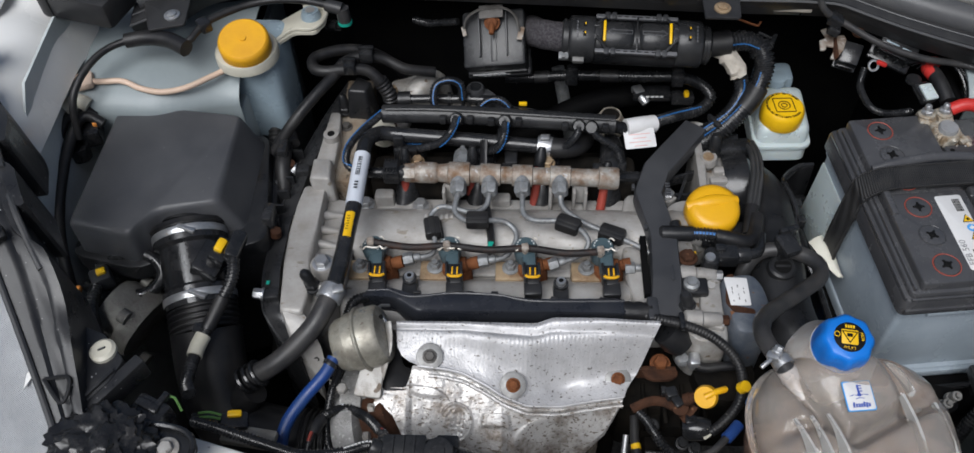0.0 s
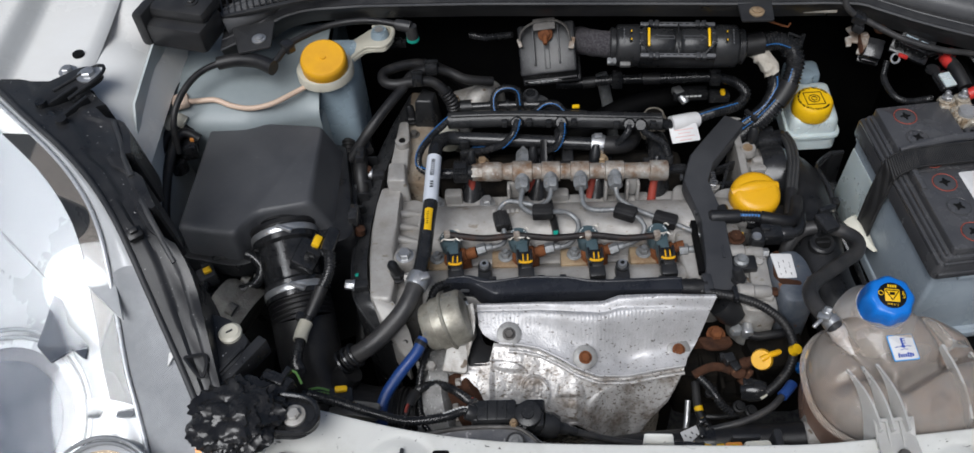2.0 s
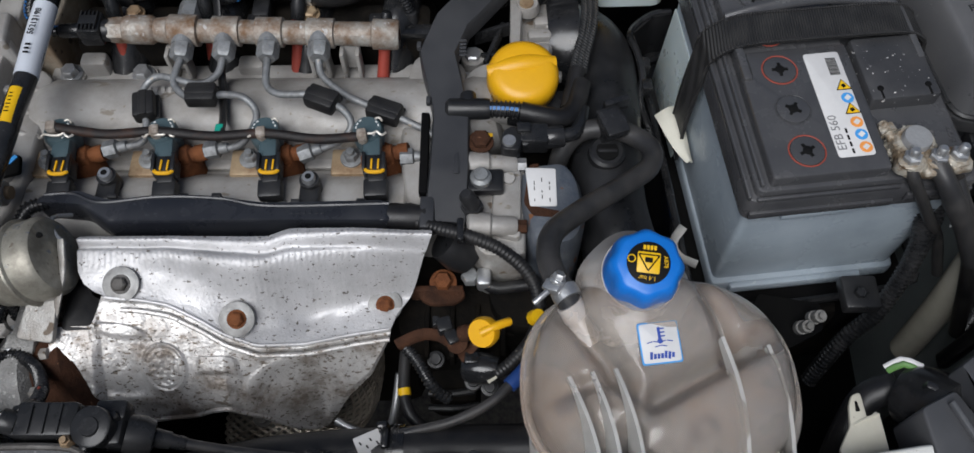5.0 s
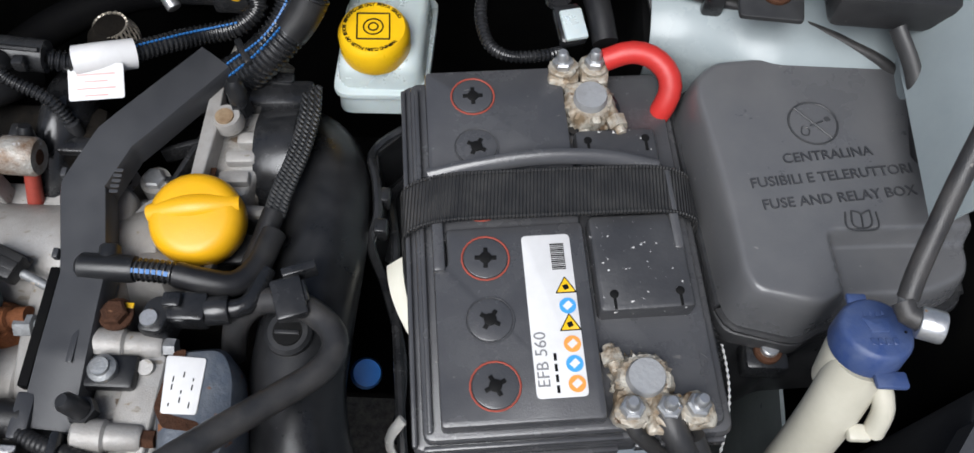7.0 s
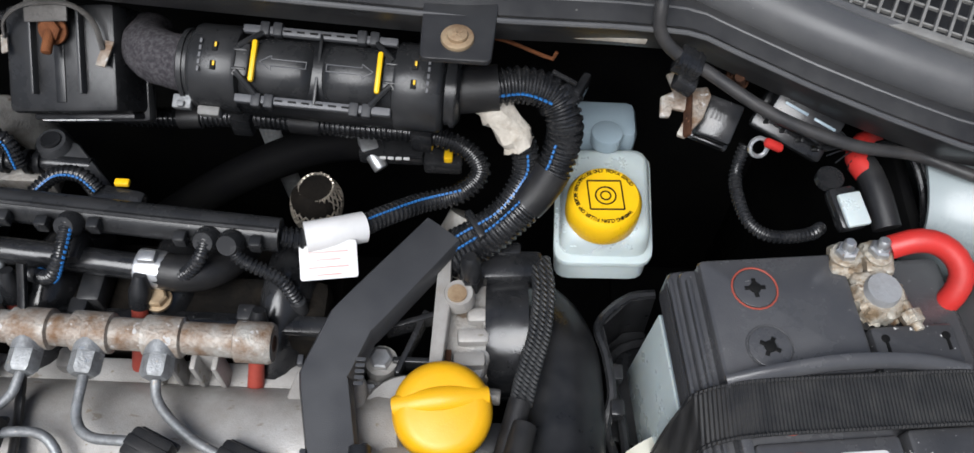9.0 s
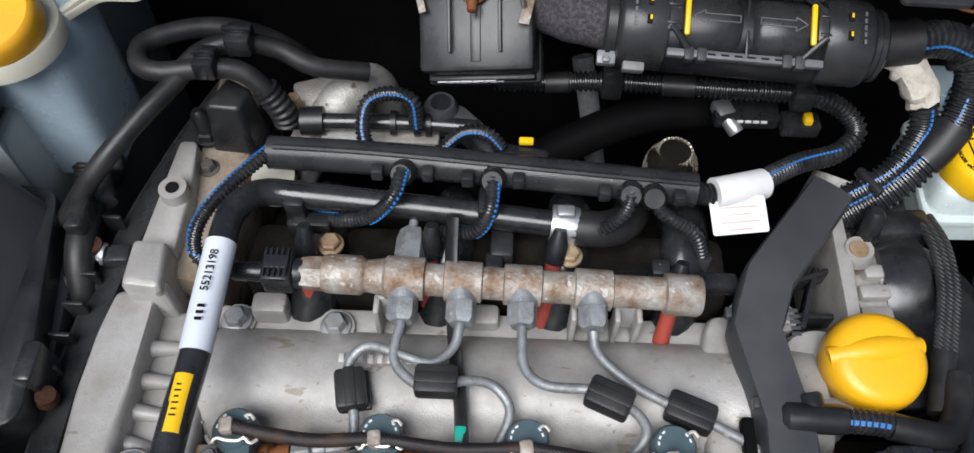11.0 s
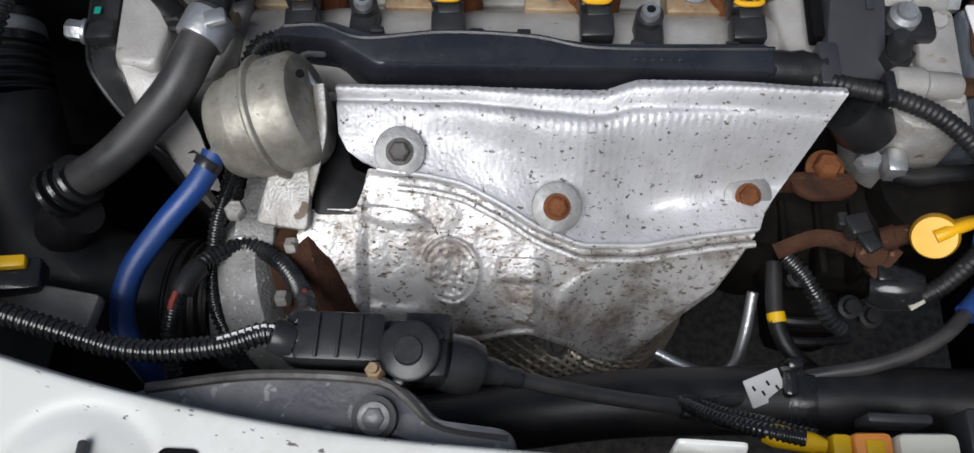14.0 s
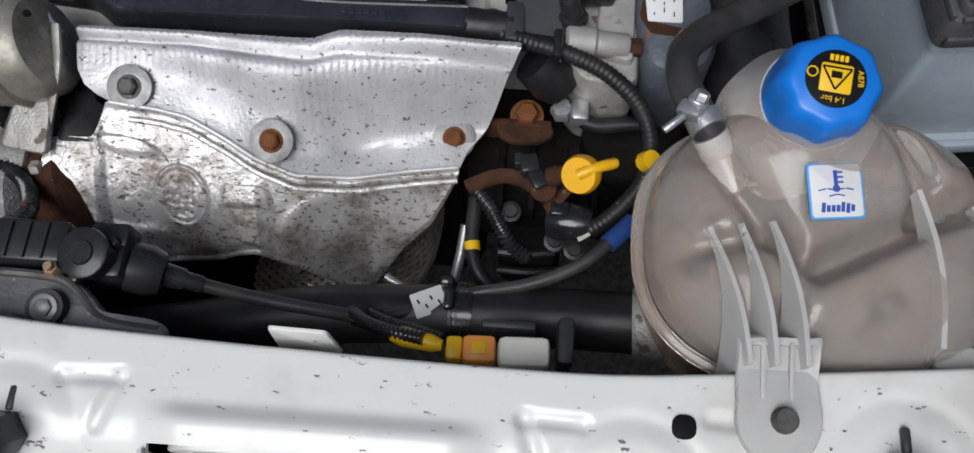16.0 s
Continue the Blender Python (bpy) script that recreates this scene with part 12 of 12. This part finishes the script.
    if far:
        inner = [(-0.345, 0.268, 0.885), (-0.278, 0.190, 0.883), (-0.247, 0.167, 0.880), (-0.190, 0.132, 0.878), (-0.168, 0.06, 0.870), (-0.150, -0.05, 0.860), (-0.13, -0.14, 0.82)]
    ip = smooth_path([P(*q) for q in inner], 0.012)
    m2 = len(ip) - 1

    def carrier(u, v):
        k = min(m2 - 1e-6, u * m2)
        i = int(k)
        b = ip[i].lerp(ip[i + 1], k - i)
        notch = 0.016 * sum(smoothstep(p, p + 0.012, u) - smoothstep(q - 0.012, q, u) for p, q in ((0.10, 0.16), (0.24, 0.29), (0.36, 0.43)))
        a = on_rim(u) + Vector((0, 0, -0.003))
        b = b + (a - b).normalized() * notch
        if v < 0.8:
            t = v / 0.8
            step = 0.0035 * smoothstep(0.38, 0.46, t) - 0.003 * smoothstep(0.72, 0.80, t)
            return a.lerp(b, t) + Vector((0, 0, 0.004 - step + 0.0015 * math.sin(u * 60) * smoothstep(0.5, 0.8, t)))
        t = (v - 0.8) / 0.2
        return b + Vector((s * 0.006 * t, 0, -0.002 - 0.075 * t))
    if not far:
        part("carrier", sheet(carrier, 140, 24, 0.003), M_CARR, h, "dusty black carrier with chips", sharp=40)
    part("rim_strip", tube([q + Vector((0, 0, 0.002)) for q in rpath[::3]], 0.0030, 8), M_GREYP, h, "grey edge strip")
    if not far:
        part("bezel_line", tube([q + Vector((-0.002, 0, 0.001)) for q in path[::3]], 0.0022, 8), M_SATIN, h, "white bezel edge")
    for k, (u0, u1) in enumerate(() if far else ((0.18, 0.30), (0.36, 0.46))):
        q = [ip[int(m2 * (u0 + (u1 - u0) * t / 3))] + Vector((-s * 0.012, 0, 0.004)) for t in range(4)]
        part("ridge", tube(q, 0.0032, 8), M_DUSTY, h)
    if far:
        return h
    part("arrow_mark", tube([(-0.232, 0.122, 0.9275), (-0.213, 0.103, 0.9205), (-0.212, 0.125, 0.9245), (-0.232, 0.122, 0.9275)], 0.0018, 6, 0.003), M_BLACK, h, "moulded triangle")
    # arm that reaches the wing
    arm = slab([(-0.476, 0.440), (-0.462, 0.462), (-0.424, 0.492), (-0.404, 0.492), (-0.393, 0.476), (-0.404, 0.458), (-0.448, 0.420)], 0.984, 0.992, 0.008, 0.003)
    if s == -1:
        bmesh.ops.transform(arm, matrix=Matrix.Translation((2 * MID, 0, 0)) @ Matrix.Diagonal((-1, 1, 1, 1)), verts=arm.verts)
    part("arm", arm, M_BLACK, h)
    part("arm_bolt", join(hexnut(P(-0.409, 0.474, 0.993), (0, 0, 1), 0.0085, 0.006, 0.0145)), M_ZINC, h, "grey bolt with a wide washer")
    part("square_clip", join(box((-0.290, 0.233, 0.984), (0.016, 0.014, 0.010), 0.003, (20, 0, 35)), box((-0.289, 0.232, 0.991), (0.008, 0.006, 0.004), 0.001, (20, 0, 35))), M_BLACK, h)
    part("arm_rib", tube([(-0.443, 0.446, 0.993), (-0.425, 0.466, 0.993), (-0.405, 0.488, 0.993), (-0.394, 0.486, 0.993), (-0.396, 0.468, 0.993), (-0.420, 0.430, 0.993)], 0.0022, 8), M_BLACK, h)
    part("arm_web", join(box((-0.432, 0.432, 0.990), (0.004, 0.050, 0.012), 0.001, (0, 0, -38)), box((-0.412, 0.410, 0.988), (0.004, 0.055, 0.014), 0.001, (0, 0, -30))), M_BLACK, h)
    for q in ((-0.446, 0.420, 0.985), (-0.412, 0.390, 0.985)):
        part("pin", lathe(P(*q), P(q[0], q[1], q[2] + 0.016), [(0, 0.007), (1, 0.0065)], 14), M_BLACK, h)
    # bracket plate with the white screw
    br = [(-0.250, 0.194), (-0.236, 0.205), (-0.227, 0.188), (-0.205, 0.180), (-0.180, 0.154), (-0.186, 0.132), (-0.212, 0.096), (-0.236, 0.128)]
    bm = slab(br, 0.895, 0.906, 0.004, 0.0015)
    if s == -1:
        bmesh.ops.transform(bm, matrix=Matrix.Translation((2 * MID, 0, -0.02)) @ Matrix.Diagonal((-1, 1, 1, 1)), verts=bm.verts)
    dz = 0.0 if s == 1 else -0.02
    part("bracket", bm, M_CARR, h, "black bracket plate")
    part("bracket_edge", join(box(P(-0.188, 0.126, 0.893 + dz), (0.012, 0.076, 0.024), 0.002, (0, 0, -34 * s)), box(P(-0.202, 0.118, 0.9065 + dz), (0.004, 0.060, 0.005), 0.001, (0, 0, -34 * s))), M_CARR, h)
    part("pin_dot", lathe(P(-0.226, 0.150, 0.9055), P(-0.226, 0.150, 0.9072), [(0, 0.0030), (1, 0.0026)], 14), M_PAPER, h, "white plastic pin")
    w = P(-0.2, 0.161, 0.906 + dz)
    part("white_screw", join(lathe(w, w + Vector((0, 0, 0.006)), [(0, 0.0118), (0.6, 0.0118), (1, 0.009)], 26)), M_CREAM if s == 1 else M_PAPER, h, "white plastic screw")
    part("screw_slot", box(w + Vector((0, 0, 0.0062)), (0.007, 0.002, 0.0012), 0.0004, (0, 0, 30)), M_GREYP, h)
    return h


build_headlamp(1)
build_headlamp(-1)


def build_latch_arm():
    a = thing("headlamp_fixing", (-0.13, 0.083, 0.86), "black fixing arm bolted on the front panel", "bracket")
    part("arm", join(slab([(-0.184, 0.060), (-0.119, 0.056), (-0.102, 0.068), (-0.102, 0.086), (-0.119, 0.096), (-0.179, 0.102)], 0.880, 0.890, 0.012, 0.002), tube([(-0.176, 0.098, 0.892), (-0.144, 0.099, 0.892), (-0.116, 0.094, 0.892), (-0.104, 0.084, 0.892), (-0.104, 0.068, 0.892), (-0.120, 0.058, 0.892), (-0.174, 0.062, 0.892)], 0.003, 8)), M_BLACKG, a)
    part("bolt", join(cyl((-0.125, 0.076, 0.889), (-0.125, 0.076, 0.893), 0.0115, 26), hexnut((-0.125, 0.076, 0.892), (0, 0, 1), 0.0068, 0.006)), M_ALU2, a, "weathered bolt with a wide washer")
    # crumpled tape bundle
    bm = bmesh.new()
    bmesh.ops.create_icosphere(bm, subdivisions=5, radius=1.0)
    for v in bm.verts:
        d = v.co.normalized()
        k = 1 + 0.16 * noise.noise(d * 2.2 + Vector((3, 1, 7)))
        g = Vector((d.x * 1.5 + d.y * 0.6, d.y * 2.0, d.z * 1.4))
        g += noise.noise_vector(g * 1.3) * 0.5
        fold = sum(w * (1 - min(1.0, abs(noise.noise(g * f + Vector((f, 2, 4)))) * 2.2)) ** 1.6 for f, w in ((1.5, 0.15), (2.6, 0.09), (4.2, 0.04)))
        r = k - 0.16 + fold
        v.co = Vector((d.x * 0.047 * r, d.y * 0.043 * r, d.z * 0.023 * r)) + Vector((-0.181, 0.074, 0.897))
    solo("taped_plug", bm, M_FOIL, (-0.176, 0.078, 0.86), "plug bundled in crumpled shiny black tape", "taped plug", sharp=45)
    p = thing("lamp_plug", (-0.165, 0.135, 0.85), "black lamp plug with green wires behind the bracket", "plug")
    part("plug", join(box((-0.152, 0.112, 0.882), (0.034, 0.026, 0.020), 0.003, (0, 0, -25)), box((-0.152, 0.116, 0.893), (0.024, 0.008, 0.005), 0.002, (0, 0, -25)), box((-0.142, 0.120, 0.890), (0.006, 0.020, 0.008), 0.001, (0, 0, -25))), M_BLACKG, p)
    part("wires", tube([(-0.142, 0.124, 0.890), (-0.134, 0.128, 0.888), (-0.128, 0.120, 0.875)], 0.0013, 6), M_GWIRE, p, "green wires")
    q = thing("lamp_plug", (0.66, 0.125, 0.78), "large round black lamp plug with coloured wires", "plug")
    part("plug", join(lathe((0.662, 0.135, 0.800), (0.678, 0.112, 0.826), [(0, 0.022), (0.3, 0.024), (1, 0.024)], 24), *[box((0.662 + 0.012 * i, 0.128 - 0.012 * i, 0.832), (0.014, 0.006, 0.012), 0.002, (0, 0, -30)) for i in range(3)]), M_BLACKG, q)
    part("boot", tube([(0.655, 0.142, 0.798), (0.635, 0.136, 0.790), (0.622, 0.118, 0.78), (0.615, 0.10, 0.76)], 0.011, 14), M_RUB, q)
    part("wires", join(tube([(0.646, 0.150, 0.808), (0.655, 0.152, 0.816), (0.666, 0.146, 0.815)], 0.0024, 8)), M_GWIRE, q, "green wire")
    part("white_wire", join(tube([(0.645, 0.153, 0.807), (0.655, 0.156, 0.815), (0.667, 0.150, 0.816)], 0.0022, 8)), M_PAPER, q, "white wire")
    # ribbed lower housings of the lamp beside the battery
    r = thing("lamp_housing", (0.70, 0.11, 0.72), "dark grey ribbed lamp housing beside the tank", "lamp housing")
    part("rear_shell", slab([(0.70, 0.0), (0.70, 0.095), (0.742, 0.138), (0.792, 0.188), (0.834, 0.246), (0.868, 0.316), (0.96, 0.340), (0.96, 0.0)], 0.40, 0.852, 0.012, 0.004), M_GREYP, r)
    part("outer_plate", slab([(0.737, 0.176), (0.752, 0.184), (0.79, 0.213), (0.85, 0.290), (0.90, 0.290), (0.83, 0.208), (0.785, 0.158), (0.73, 0.108), (0.705, 0.03), (0.69, 0.03), (0.708, 0.094), (0.740, 0.139)], 0.852, 0.868, 0.003, 0.0015), M_GRILLE, r, "flat grey black plate")
    part("edge_bar", slab([(0.737, 0.176), (0.79, 0.213), (0.85, 0.290), (0.864, 0.284), (0.802, 0.202), (0.748, 0.164)], 0.866, 0.872, 0.002, 0.0012), M_GRILLE, r)
    part("bracket", slab([(0.694, 0.152), (0.729, 0.172), (0.7365, 0.142), (0.704, 0.094)], 0.845, 0.862, 0.003, 0.0015), M_GRILLE, r, "grey black bracket plate")
    part("side_plate", slab([(0.672, 0.137), (0.691, 0.150), (0.701, 0.092), (0.688, 0.060), (0.676, 0.066), (0.686, 0.100)], 0.835, 0.856, 0.002, 0.0015), M_GRILLE, r)
    part("lower_plate", slab([(0.644, 0.112), (0.669, 0.124), (0.683, 0.098), (0.686, 0.050), (0.650, 0.050)], 0.800, 0.846, 0.003, 0.002), M_GRILLE, r)
    part("plate_ridge", box((0.6935, 0.121, 0.859), (0.0035, 0.066, 0.006), 0.001, (0, 0, 9)), M_GREYR, r)
    part("plate_ridge", box((0.672, 0.092, 0.848), (0.0035, 0.050, 0.006), 0.001, (0, 0, 22)), M_GREYR, r)
    part("white_screw", lathe((0.694, 0.1475, 0.862), (0.693, 0.146, 0.869), [(0, 0.0122), (0.6, 0.0122), (0.85, 0.0105), (1, 0.009)], 28), M_PAPER, r, "large white plastic screw")
    part("screw_slot", lathe((0.693, 0.146, 0.8686), (0.6929, 0.1458, 0.8696), [(0, 0.0032), (1, 0.0030)], 6), M_GREYP, r)
    part("grey_latch", join(box((0.722, 0.102, 0.870), (0.014, 0.016, 0.008), 0.003, (0, 0, 20)), lathe((0.728, 0.097, 0.872), (0.728, 0.096, 0.877), [(0, 0.006), (1, 0.005)], 14)), M_MESHG, r, "pale grey latch")
    part("low_screw", lathe((0.770, 0.211, 0.790), (0.769, 0.210, 0.797), [(0, 0.0125), (0.7, 0.0125), (1, 0.010)], 26), M_PAPER, r, "white plastic screw")
    part("low_clip", join(box((0.782, 0.208, 0.792), (0.016, 0.022, 0.020), 0.003, (0, 0, 20)), box((0.776, 0.215, 0.72), (0.010, 0.014, 0.16), 0.003)), M_BLACK, r)


build_latch_arm()
